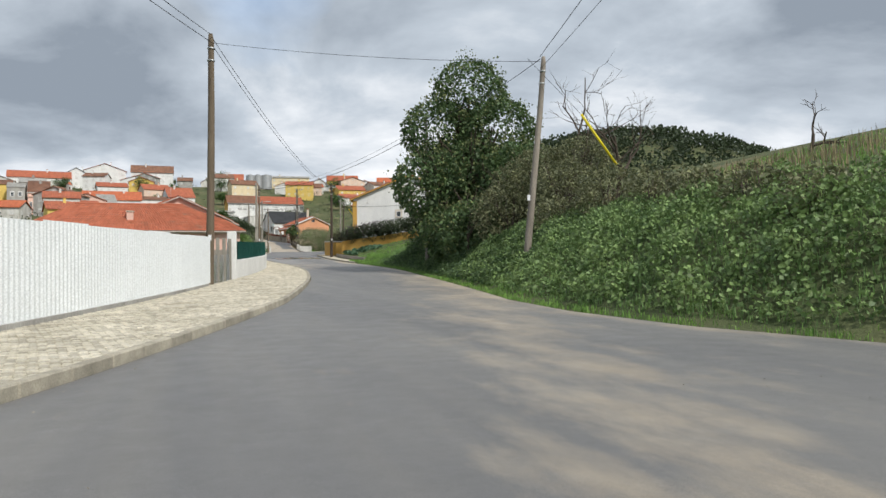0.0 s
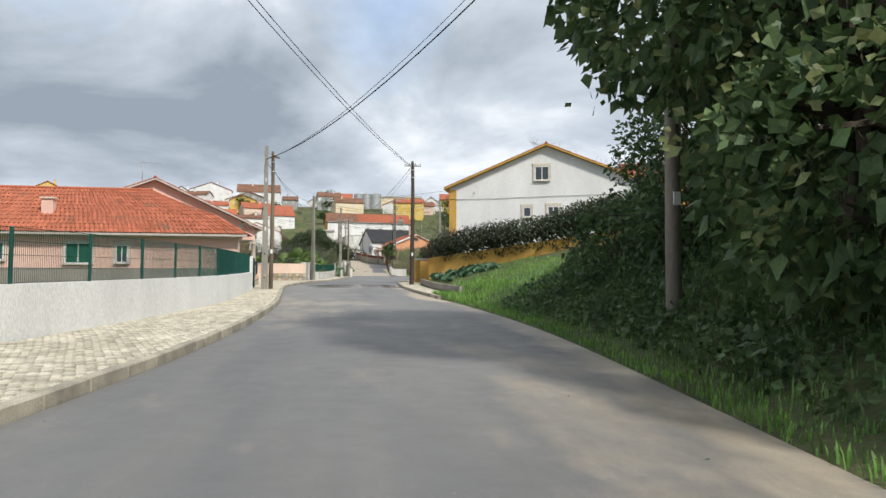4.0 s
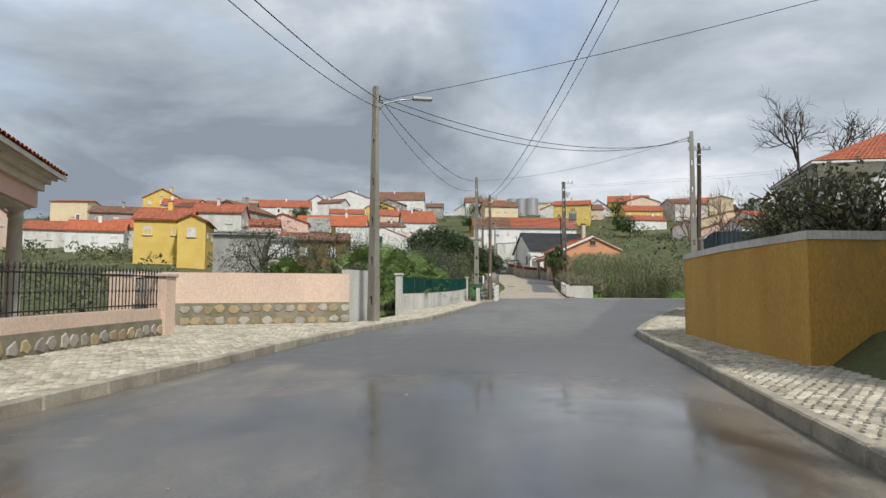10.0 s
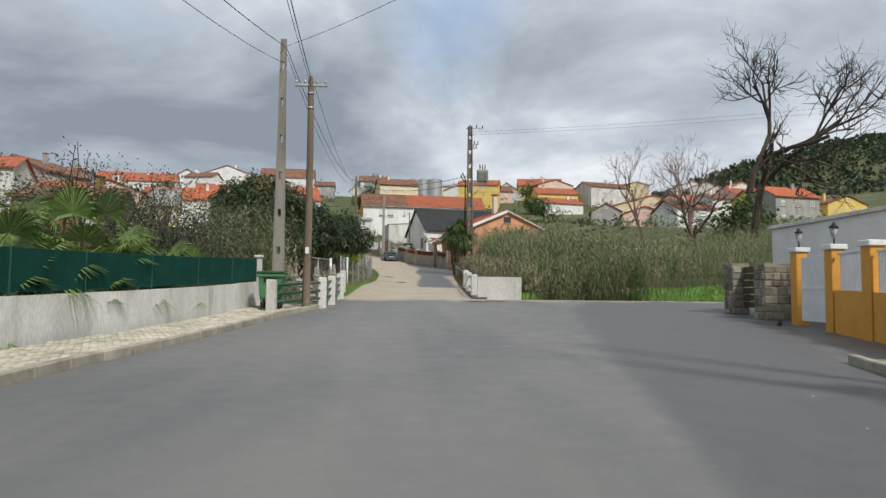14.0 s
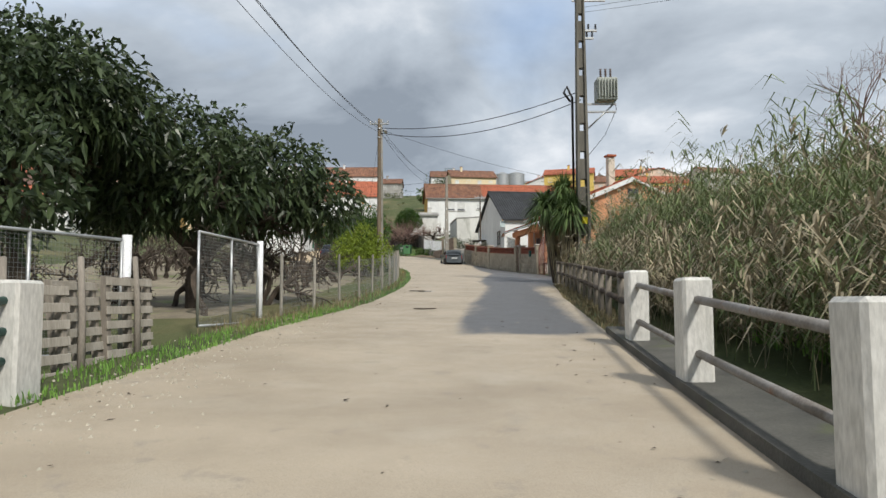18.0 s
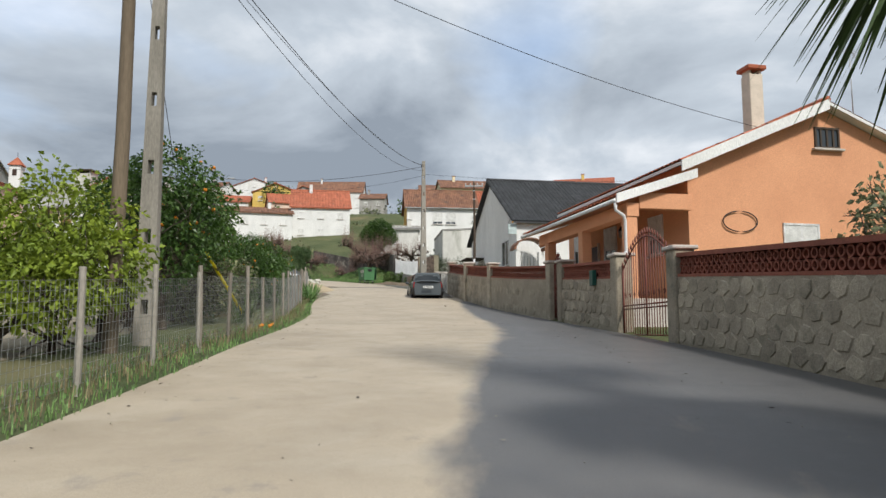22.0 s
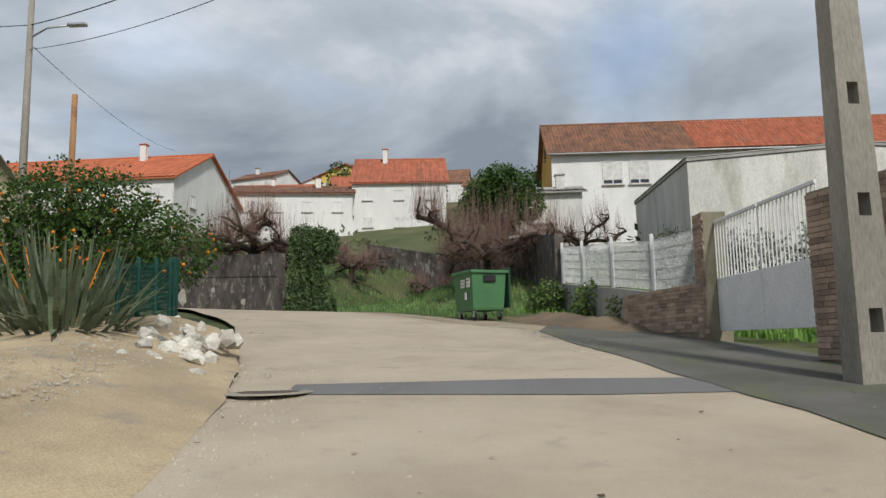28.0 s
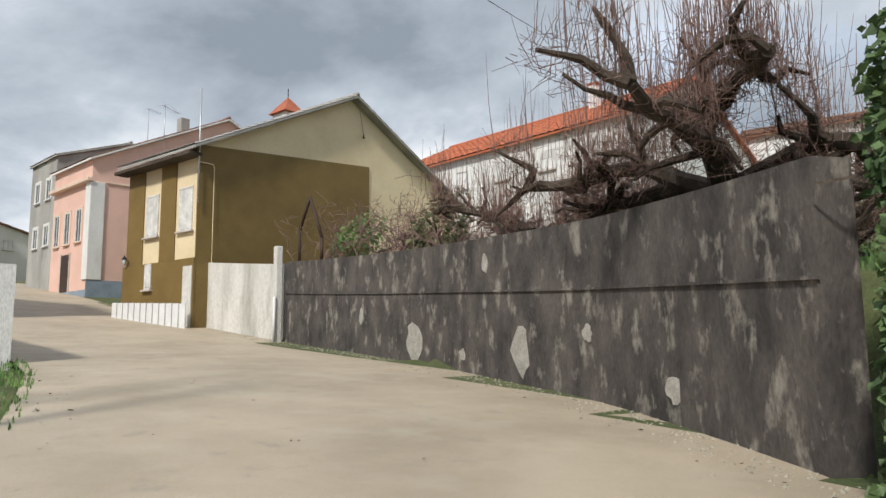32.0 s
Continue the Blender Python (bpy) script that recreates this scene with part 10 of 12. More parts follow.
def mound(name, s_rng, d_rng, top_h, material, seed, label, step=0.22):
    """A lumpy heap of earth with a feathered edge sunk into the ground."""
    ns, nd = int((s_rng[1] - s_rng[0]) / step), int((d_rng[1] - d_rng[0]) / step)
    v, f = [], []
    for i in range(ns + 1):
        for k in range(nd + 1):
            u, w = i / ns, k / nd
            p = at(s_rng[0] + (s_rng[1] - s_rng[0]) * u, d_rng[0] + (d_rng[1] - d_rng[0]) * w)
            bell = max(0.0, math.sin(math.pi * u) * math.sin(math.pi * w)) ** 0.6
            lump = 0.65 + 0.5 * noise.noise((p.x * 0.9, p.y * 0.9, seed)) + 0.22 * noise.noise((p.x * 3.1, p.y * 3.1, seed + 4))
            v.append((p.x, p.y, max(p.z, land(p.x, p.y)) - 0.12 + (top_h + 0.12) * bell * max(0.1, lump)))
            if i and k:
                a = i * (nd + 1) + k
                f.append([a, a - 1, a - nd - 2, a - nd - 1])
    return tagged(mesh_ob(name, v, f, material, None, True), label, "earth", kind="structure")


mound("earth_mound", (226.2, 232.6), (4.5, 7.4), 0.42, EARTH, 3.0, "dark bare earth heap beside the lane")
mound("flower_bed", (221.3, 229.0), (-8.4, -4.1), 0.42, EARTH, 8.0, "raised earth bed edged with white rocks")
mound("grassy_verge", (64.0, 71.5), (2.1, 5.2), 0.20, FIELD, 5.0, "grassy verge at the end of a pavement")



# manholes, puddles and stains
def manhole(s, d, r, label="round iron manhole cover in the road", ring=True):
    p = at(s, d)
    Mh = thing("manhole_cover", (p.x, p.y, p.z + 0.002), bearing(s), label, "manhole cover", "manhole covers")
    bm = bmesh.new()
    bmesh.ops.create_cone(bm, cap_ends=True, segments=32, radius1=r, radius2=r, depth=0.02)
    part("cover", bm, mat("rusty_cast_iron", (0.11, 0.085, 0.065), 0.7, (0.07, 0.055, 0.045), scale=5, grain=60, bump=0.5), Mh).matrix_basis = pose(0, 0, 0.004)
    if ring:
        v, f = [], []
        n = 32
        for i in range(n):
            a = i * 2 * math.pi / n
            for rr, z in ((r + 0.01, 0.012), (r + 0.16, 0.012), (r + 0.17, 0.0)):
                v.append((rr * math.cos(a), rr * math.sin(a), z))
        for i in range(n):
            i2 = (i + 1) % n
            for j in range(2):
                f.append([i * 3 + j, i * 3 + j + 1, i2 * 3 + j + 1, i2 * 3 + j])
        mesh_ob("cement_ring", v, f, KERB, Mh)
    return Mh


manhole(220.2, -2.6, 0.33)
manhole(164.1, -2.5, 0.30, "sunken iron manhole cover in a sandy lane", False)
manhole(155.6, -1.5, 0.28, "sunken iron manhole cover in a sandy lane", False)
manhole(138.55, 1.75, 0.32, "round iron cover in a pale cement ring")
manhole(139.0, 2.65, 0.32, "round iron cover in a pale cement ring")
def debris(n, s_rng, seed, material, size, label):
    rng = random.Random(seed)
    D = Pile()
    for _ in range(n):
        s = rng.uniform(*s_rng)
        lo, hi = left_edge(s) + 0.1, min(right_edge(s), 4) - 0.1
        d = rng.choice([rng.uniform(lo, lo + 0.6), rng.uniform(hi - 0.9, hi), rng.uniform(lo, hi)])
        p = at(s, d)
        r = size * rng.uniform(0.5, 1.5)
        v = [(p.x + r * rng.uniform(-1, 1), p.y + r * rng.uniform(-1, 1), p.z + 0.004 + 0.5 * r * rng.random()) for _ in range(4)]
        D.add(v, [[0, 1, 2], [0, 2, 3], [0, 3, 1], [1, 3, 2]])
    return tagged(D.done("road_debris", material), label, "debris", kind="stuff")


def strewn_stones(n, s_rng, d_mid, spread, size, seed, label):
    """Loose angular pebbles along the ragged edge of a yard or verge."""
    rng = np.random.default_rng(seed)
    D = Pile()
    for _ in range(n):
        s = rng.uniform(*s_rng)
        d = float(np.interp(s, *d_mid)) + rng.normal(0, spread)
        p = at(s, d, yard_level(s, d) if d < 0 else 0.004)
        r = size * rng.uniform(0.4, 1.5)
        v = np.array([(-1, -1, -0.3), (1, -1, -0.3), (1, 1, -0.3), (-1, 1, -0.3), (0, 0, 0.8)]) * r * rng.uniform(0.5, 1.2, (5, 3)) + np.array(p)
        D.add(v, [[0, 1, 4], [1, 2, 4], [2, 3, 4], [3, 0, 4]])
    return tagged(D.done("gravel_stones", KERB), label, "gravel", kind="stuff")


strewn_stones(5200, (204, 222.5), ([204, 209, 213, 218, 222], [-2.6, -2.9, -3.3, -3.6, -4.0]), 0.95, 0.015, 51, "loose gravel along the edge of a yard")
strewn_stones(900, (223, 231), ([223, 227, 231], [2.3, 2.9, 3.9]), 0.35, 0.015, 52, "loose gravel along the lane edge")
strewn_stones(1500, (238, 262), ([238, 240.9, 244.4, 249.5, 262], [3.0, 3.3, 3.9, 4.2, 4.0]), 0.22, 0.015, 53, "loose gravel along the foot of an old wall")
strewn_stones(900, (141, 156), ([141, 156], [-3.4, -3.2]), 0.5, 0.014, 54, "loose gravel at a field gate")
debris(900, (2, 140), 41, KERB, 0.018, "small pale stones and crumbs on asphalt")
debris(1300, (140, 250), 42, KERB, 0.02, "small pale stones on a sandy lane")
debris(500, (140, 250), 43, BARK, 0.03, "dry leaves and twigs on a lane")
for k in range(5):
    p = at(185.2 + 0.35 * (k % 3), -3.15 - 0.22 * (k % 2), 0.05)
    bm = bmesh.new()
    bmesh.ops.create_icosphere(bm, subdivisions=2, radius=0.045)
    o = tagged(new("fallen_orange", bpy.data.meshes.new("fallen_orange")), "ripe orange fallen beside the fence", "orange", "fallen oranges")
    bm.to_mesh(o.data)
    bm.free()
    o.data.materials.append(FRUIT)
    o.matrix_basis = Matrix.Translation(p)

# ---- tanks on the hill ----
for k, (x, r) in enumerate(((18.8, 2.0), (22.3, 2.0), (26.4, 2.6))):
    K = thing("storage_tank", (x, 353 + k, land(x, 353 + k)), 0, "pale grey cylindrical storage tank on the hill", "tank", "tanks")
    bm = bmesh.new()
    bmesh.ops.create_cone(bm, cap_ends=True, segments=28, radius1=r, radius2=r, depth=6.6)
    part("shell", bm, GALV, K).matrix_basis = pose(0, 0, 3.0)
    bm = bmesh.new()
    bmesh.ops.create_cone(bm, cap_ends=True, segments=28, radius1=r * 1.02, radius2=0.3, depth=0.8)
    part("dome", bm, GALV, K).matrix_basis = pose(0, 0, 6.7)
# ---- details of the near houses ----
def inside(H, world):
    """A world point in the house's own axes."""
    return tuple(H.matrix_basis.inverted() @ Vector(world))


def column(H, x, y, z0, z1, r, material=None, label="round stone column"):
    h = z1 - z0
    prof = [(0, 1.45), (0.05, 1.45), (0.055, 1.25), (0.11, 1.25), (0.13, 1.0), (0.5 * h, 0.96), (h - 0.26, 0.86), (h - 0.25, 1.0), (h - 0.21, 1.0), (h - 0.2, 0.88), (h - 0.12, 0.9), (h - 0.06, 1.22), (h, 1.22)]
    return tube("column", [(x, y, z0 + a) for a, _ in prof], [r * b for _, b in prof], material or PORCH_STONE, H, 16, label)


def lantern(H, x, y, z, face=(1, 0)):
    L = new("wall_lantern")
    L.parent = H
    L.matrix_basis = pose(x, y, z, 0, 0, math.degrees(math.atan2(face[1], face[0])))
    tube("bracket", [(0, 0, -0.1), (0.1, 0, -0.05), (0.18, 0, 0.05), (0.18, 0, 0.12)], 0.012, BLACK_IRON, L, 5)
    tube("lamp_glass", [(0.18, 0, -0.28), (0.18, 0, -0.26), (0.18, 0, -0.04)], [0.03, 0.055, 0.09], LAMP_GLASS, L, 6)
    tube("lamp_cap", [(0.18, 0, -0.04), (0.18, 0, 0.04), (0.18, 0, 0.12)], [0.11, 0.05, 0.01], BLACK_IRON, L, 6)
    return L


def antenna(H, x, y, z0, h, turn=0.0, n=7):
    A = new("television_antenna")
    A.parent = H
    A.matrix_basis = pose(x, y, z0, 0, 0, turn)
    tube("mast", [(0, 0, 0), (0, 0, h)], 0.018, GALV, A, 5)
    tube("boom", [(-0.15, 0, h - 0.08), (1.05, 0, h - 0.04)], 0.012, GALV, A, 5)
    for k in range(n):
        x1 = -0.1 + 1.1 * k / (n - 1)
        tube("element", [(x1, -0.28 + 0.015 * k, h - 0.07), (x1, 0.28 - 0.015 * k, h - 0.07)], 0.005, GALV, A, 4)
    return A


def cornice(H, pts, z, material=None, steps=((0.10, 0.16), (0.20, 0.10), (0.30, 0.08))):
    """A stepped moulding under the eaves, along pts (outward to the right of the run)."""
    zz = z - sum(s[1] for s in steps)
    for out, hh in steps:
        bm = bmesh.new()
        for (x0, y0), (x1, y1) in zip(pts, pts[1:]):
            dx, dy = x1 - x0, y1 - y0
            ln = math.hypot(dx, dy)
            nx, ny = dy / ln * out, -dx / ln * out
            ex, ey = dx / ln * out, dy / ln * out
            q = [(x0 - ex * 0, y0 - ey * 0), (x1, y1), (x1 + nx + ex, y1 + ny + ey), (x0 + nx, y0 + ny)]
            lo = [bm.verts.new((a, b, zz)) for a, b in q]
            hi = [bm.verts.new((a, b, zz + hh)) for a, b in q]
            bm.faces.new(lo)
            bm.faces.new(hi[::-1])
            for k in range(4):
                bm.faces.new([lo[(k + 1) % 4], lo[k], hi[k], hi[(k + 1) % 4]])
        bmesh.ops.recalc_face_normals(bm, faces=bm.faces)
        part("cornice", bm, material or PORCH_STONE, H)
        zz += hh


PORCH_STONE = mat("porch_limestone", (0.66, 0.59, 0.49), 0.75, (0.56, 0.50, 0.41), scale=3, grain=60, bump=0.15)
LAMP_GLASS = mat("lamp_glass", (0.45, 0.46, 0.44), 0.2, scale=5, grain=10, bump=0)
TILE_RED = mat("dark_red_floor_tile", (0.17, 0.035, 0.03), 0.45, (0.11, 0.025, 0.022), scale=3, grain=40, bump=0.1)
SLATE_BLUE = mat("slate_corrugated_panel", (0.035, 0.05, 0.06), 0.5, (0.028, 0.04, 0.05), scale=2, grain=60, bump=0.05)
GREEN_DOOR = mat("green_door_paint", (0.015, 0.17, 0.10), 0.5, (0.01, 0.12, 0.07), scale=4, grain=40, bump=0.08)
BLUE_PLINTH = mat("blue_grey_plinth", (0.27, 0.33, 0.39), 0.8, (0.21, 0.26, 0.31), scale=2, grain=50, bump=0.1)
POT = mat("terracotta_pot", (0.48, 0.13, 0.06), 0.8, scale=6, grain=50)

# pink wing
for x, w, z, hh, bl in ((7.1, 1.3, 1.65, 0.92, 0.45), (11.35, 1.3, 1.5, 1.1, 1.0), (13.5, 0.6, 1.55, 0.95, 0.5)):
    W = add_window(pink_wing, x, -0.02, z, w, hh, "-y", trim=PORCH_STONE)
    box("roller_blind", (-w / 2 + 0.05, -0.018, hh * (1 - bl)), (w / 2 - 0.05, 0.006, hh - 0.02), SHUTTER_G, W, 0, "green roller blind")
box("plinth", (-0.05, -0.05, -1.5), (19.45, -0.002, 1.28), SHADOW_PLINTH, pink_wing, 0.0, "stained grey plinth")
cornice(pink_wing, [(-0.3, 0), (19.4, 0), (19.4, 1.4)], 3.22)
box("chimney", (9.0, 1.2, 3.6), (9.6, 1.75, 5.0), PINK, pink_wing, 0.02)
box("chimney_cap", (8.92, 1.12, 5.0), (9.68, 1.83, 5.1), PORCH_STONE, pink_wing, 0.02)


def splay(H, y0, x0, x1, k):
    """Draws the far corner of a house back, so that its end wall runs off at a slant behind y0."""
    seen = set()
    for o in H.children_recursive:
        if o.type != "MESH":
            continue
        if o.data.users > 1 and o.data.name not in seen:
            o.data = o.data.copy()
        seen.add(o.data.name)
        m = Matrix.Identity(4)
        p = o
        while p != H:
            m = p.matrix_basis @ m
            p = p.parent
        back = m.inverted()
        for v in o.data.vertices:
            w = m @ v.co
            u = min(1.2, max(0.0, (w.x - x0) / (x1 - x0)))
            if u > 0 and w.y > y0:
                w.x -= k * (w.y - y0) * u
                v.co = back @ w


splay(pink_wing, 1.4, 9.0, 19.4, 0.8)
antenna(pink_house, 4.6, 0.3, 6.4, 1.3, 0)

# pink porch
for wx, wy in ((1.81, 82.45), (2.56, 84.85), (1.28, 88.3), (0.0, 91.9)):
    q = inside(pink_porch, (wx, wy, 0))
    column(pink_porch, q[0], q[1], 0.25, 2.95, 0.16, label="round limestone porch column with a capital")
box("porch_floor", (5.6, -2.6, -0.8), (8.15, 8.0, 0.25), PORCH_STONE, pink_porch, 0.02)
box("porch_ceiling", (5.6, 0.1, 2.90), (8.1, 7.9, 2.948), WHITE_OLD, pink_porch, 0)
for y, hh in ((2.2, 2.15), (5.4, 2.15)):
    d = add_door(pink_porch, 5.62, y, 0.27, 0.95, hh, "+x", GREEN_METAL)
for y in (1.3, 3.9, 6.6):
    lantern(pink_porch, 5.62, y, 2.1)
lantern(pink_house, 9.4, 1.6, 2.75, (0, -1))
cornice(pink_porch, [(8.2, 0), (8.2, 8.0)], 3.66)
cornice(pink_house, [(10.6, 0), (10.6, 2.6)], 4.1)


def plant_pot(loc, r, h, seed, label):
    P = thing("plant_pot", loc, 0, label, "plant pot", "plant pots")
    tube("pot", [(0, 0, 0), (0, 0, 0.01), (0, 0, h * 0.85), (0, 0, h * 0.86), (0, 0, h)], [r * 0.6, r * 0.65, r * 0.9, r, r], POT, P, 12)
    rng = np.random.default_rng(seed)
    pile = Pile()
    n = 160
    d = unit(rng, n)
    d[:, 2] = np.abs(d[:, 2]) + 0.2
    pile.quads(leaf_quads(np.array([0, 0, h]) + d * rng.uniform(0.08, 0.38, n)[:, None], d / np.linalg.norm(d, axis=1)[:, None], rng.uniform(0.07, 0.14, n), 0.4, rng))
    o = pile.done("foliage", BUSH_LEAF, P)
    o["kind"] = "stuff"
    return P


for k, (lx, ly) in enumerate(((6.3, 1.0), (6.4, 3.3), (7.6, 1.6))):
    w = pink_porch.matrix_basis @ Vector((lx, ly, 0.25))
    plant_pot(tuple(w), 0.24, 0.38, 700 + k, "terracotta pot with a leafy plant on the porch")

# white gable house above the bank
for x, z, w, hh in ((6.26, 4.5, 0.95, 0.95), (5.27, 2.06, 0.52, 0.66), (7.0, 2.06, 0.75, 0.7)):
    add_window(gable_house, x, -0.02, z, w, hh, "-y", trim=PORCH_STONE, bars=1 if w > 0.6 else 0)
    box("stone_surround", (x - w / 2 - 0.2, -0.03, z + hh + 0.15), (x + w / 2 + 0.2, 0.0, z + hh + 0.2), PORCH_STONE, gable_house, 0)
box("corner_strip", (-0.012, -0.025, -1.5), (0.46, -0.002, 3.96), OCHRE, gable_house, 0, "ochre painted corner strip")
box("corner_strip", (-0.025, 0.0, -1.5), (-0.002, 0.45, 3.9), OCHRE, gable_house, 0, "ochre painted corner strip")
tube("facade_cable", [(0.0, -0.04, 3.32), (3, -0.04, 3.33), (6.8, -0.04, 3.42), (13.1, -0.04, 3.5)], 0.012, CABLE, gable_house, 4)
tube("vent_spout", [(1.7, 0.02, 3.75), (1.7, -0.14, 3.7)], 0.035, DOOR_DK, gable_house, 6)
box("back_wall", (1.6, 4.4, -1.5), (12.9, 11, 3.7), WHITE, gable_house, 0)
box("porch_wall", (0.7, 4.4, -1.5), (1.58, 6.2, 3.6), CREAM, gable_house, 0)
column(gable_house, -0.45, 5.0, 0.75, 3.25, 0.17, label="fluted pale stone porch column")
column(gable_house, -0.45, 8.6, 0.75, 3.25, 0.17, label="fluted pale stone porch column")
box("porch_beam", (-0.62, 4.4, 3.25), (1.6, 9.2, 3.62), OCHRE, gable_house, 0.01)
box("roof_beam", (-0.45, 4.9, 4.05), (4.0, 9.0, 4.4), OCHRE, gable_house, 0.01)
box("stair_block", (-1.5, 5.2, -2.2), (-0.2, 9.5, 0.3), TILE_RED, gable_house, 0.02, "dark red tiled stair")
box("stair_block", (-0.9, 4.6, -1.5), (1.6, 9.4, 0.75), TILE_RED, gable_house, 0.02, "dark red tiled stair")
porch_roof = Pile()
tiled_slope(porch_roof, (-0.95, 9.6, 3.72), (-0.95, 4.35, 3.72), (0.6, 4.35, 4.2), (0.6, 9.6, 4.2))
tiled_slope(porch_roof, (-0.95, 9.4, 4.5), (-0.95, 4.7, 4.5), (2.2, 7.0, 6.0), (2.2, 7.1, 6.0))
tiled_slope(porch_roof, (-0.95, 4.7, 4.5), (5.5, 4.7, 4.5), (2.3, 7.0, 6.0), (2.2, 7.0, 6.0))
porch_roof.done("porch_roof", TERRACOTTA, gable_house)["kind"] = "stuff"
tube("hip_tile", [(-0.95, 4.7, 4.6), (0.6, 5.85, 5.35), (2.2, 7.0, 6.1)], 0.13, TERRACOTTA, gable_house, 8)
box("roof_board", (-0.85, 4.5, 4.40), (5.4, 9.3, 4.46), DOOR_DK, gable_house, 0)
box("roof_board", (-0.9, 4.4, 3.63), (1.2, 9.5, 3.69), DOOR_DK, gable_house, 0)
side_wing = house(tuple(gable_house.matrix_basis @ Vector((12.0, 3.0, 0))), -19, 8, 7, 5.0, 1.3, OCHRE, TERRACOTTA, "ochre house wing behind a white gable", "x", 0.3, base=-2)
YG = tube("guy_tube", [(16.9, 83.55, 5.6), (15.5, 83.4, 7.55)], 0.05, YGUY, None, 8)
tagged(YG, "yellow guard tube on a guy wire by a hedge", "guy guard")

# villa: verandah, fence panels, plates
for y in (7.6, 4.4, 1.2):
    box("pillar", (0.15, y - 0.15, -1.0), (0.45, y + 0.15, 7.3), WHITE, villa, 0.01)
box("parapet", (0.2, -2.0, -1.0), (0.4, 7.45, 5.7), WHITE, villa, 0.01)
box("parapet", (0.4, 7.5, -1.0), (10, 7.7, 5.7), WHITE, villa, 0.01)
box("verandah_floor", (0.4, -1.0, 4.6), (2.6, 7.5, 4.75), PORCH_STONE, villa, 0)
bm = bmesh.new()
for y0 in (1.35, 4.55):
    for k in range(10):
        a0, a1 = math.pi * k / 10, math.pi * (k + 1) / 10
        c, r = y0 + 1.45, 1.45
        q = [(c - r * math.cos(a0), 6.55 + 0.55 * math.sin(a0)), (c - r * math.cos(a1), 6.55 + 0.55 * math.sin(a1))]
        vs = [bm.verts.new((x, yy, zz)) for x in (0.2, 0.4) for yy, zz in (q[0], q[1], (q[1][0], 7.3), (q[0][0], 7.3))]
        for f in ((0, 1, 2, 3), (7, 6, 5, 4), (0, 4, 5, 1)):
            bm.faces.new([vs[i] for i in f])
bmesh.ops.remove_doubles(bm, verts=bm.verts, dist=0.001)
part("arch", bm, WHITE, villa)
box("eave_band", (-0.1, -0.3, 7.32), (10.1, 8.1, 7.62), WHITE, villa, 0.01)
lantern(villa, 2.58, 6.2, 6.6, (-1, 0))


def panel_fence(points, z, h, material, label, rib=0.16):
    F = thing("panel_fence", (*points[0], 0), 0, label, "fence")
    for (x0, y0), (x1, y1), z0, z1 in zip(points, points[1:], z, z[1:]):
        ln = math.hypot(x1 - x0, y1 - y0)
        n = int(ln / rib)
        ux, uy = (x1 - x0) / ln, (y1 - y0) / ln
        v, f = [], []
        for k in range(n * 4 + 1):
            s = ln * k / (n * 4)
            off = 0.035 if (k // 2) % 2 else 0.0
            zz = z0 + (z1 - z0) * s / ln
            bx, by = x0 + ux * s - uy * off - points[0][0], y0 + uy * s + ux * off - points[0][1]
            v += [(bx, by, zz), (bx, by, zz + h), (bx + uy * 0.02, by - ux * 0.02, zz), (bx + uy * 0.02, by - ux * 0.02, zz + h)]
            if k:
                a, b = 4 * (k - 1), 4 * k
                f += [[a, b, b + 1, a + 1], [b + 2, a + 2, a + 3, b + 3], [a + 1, b + 1, b + 3, a + 3]]
        mesh_ob("panel", v, f, material, F)
        m = max(2, int(ln / 2))
        for k in range(m + 1):
            s = ln * k / m
            bx, by = x0 + ux * s - points[0][0], y0 + uy * s - points[0][1]
            zz = z0 + (z1 - z0) * s / ln
            box("fence_post", (bx + 0.06, by - 0.03, zz), (bx + 0.12, by + 0.03, zz + h), material, F, 0.004)
    return F


panel_fence([(22.6, 103.4), (17.75, 103.12), (19.9, 111.7)], (4.45, 4.36, 4.83), 1.12, SLATE_BLUE, "slate-blue corrugated fence panels on an ochre wall")
for (x, y, z) in ((18.02, 104.35, 2.9), (19.55, 110.4, 3.0), (19.55, 110.45, 3.75)):
    M = thing("meter_plate", (x - 0.16, y, z), -104, "small white meter door in an ochre wall", "meter box", "meter plates")
    box("plate", (-0.16, -0.03, 0), (0.16, 0.03, 0.5), WHITE_METAL, M, 0.01)
    box("rim", (-0.18, -0.015, -0.02), (0.18, 0.02, 0.52), SHUTTER_W, M, 0.01)
VP = thing("boundary_pillar", (20.15, 112.15, 2.5), 14, "tall white rendered pillar ending a garden wall", "pillar")
box("shaft", (-0.2, -0.22, -0.3), (0.25, 0.22, 3.5), WHITE_OLD, VP, 0.015)
box("cap", (-0.26, -0.28, 3.5), (0.31, 0.28, 3.6), WHITE_OLD, VP, 0.01)
SW = thing("old_wall_end", (20.5, 113.6, 2.4), 14, "rough grey stained wall end between two gardens", "wall")
box("wall_slab", (-0.12, -0.9, -0.4), (0.16, -0.1, 2.3), GREYW, SW, 0.03)
box("coping", (-0.16, -0.95, 2.3), (0.2, -0.05, 2.38), WHITE_OLD, SW, 0.01)

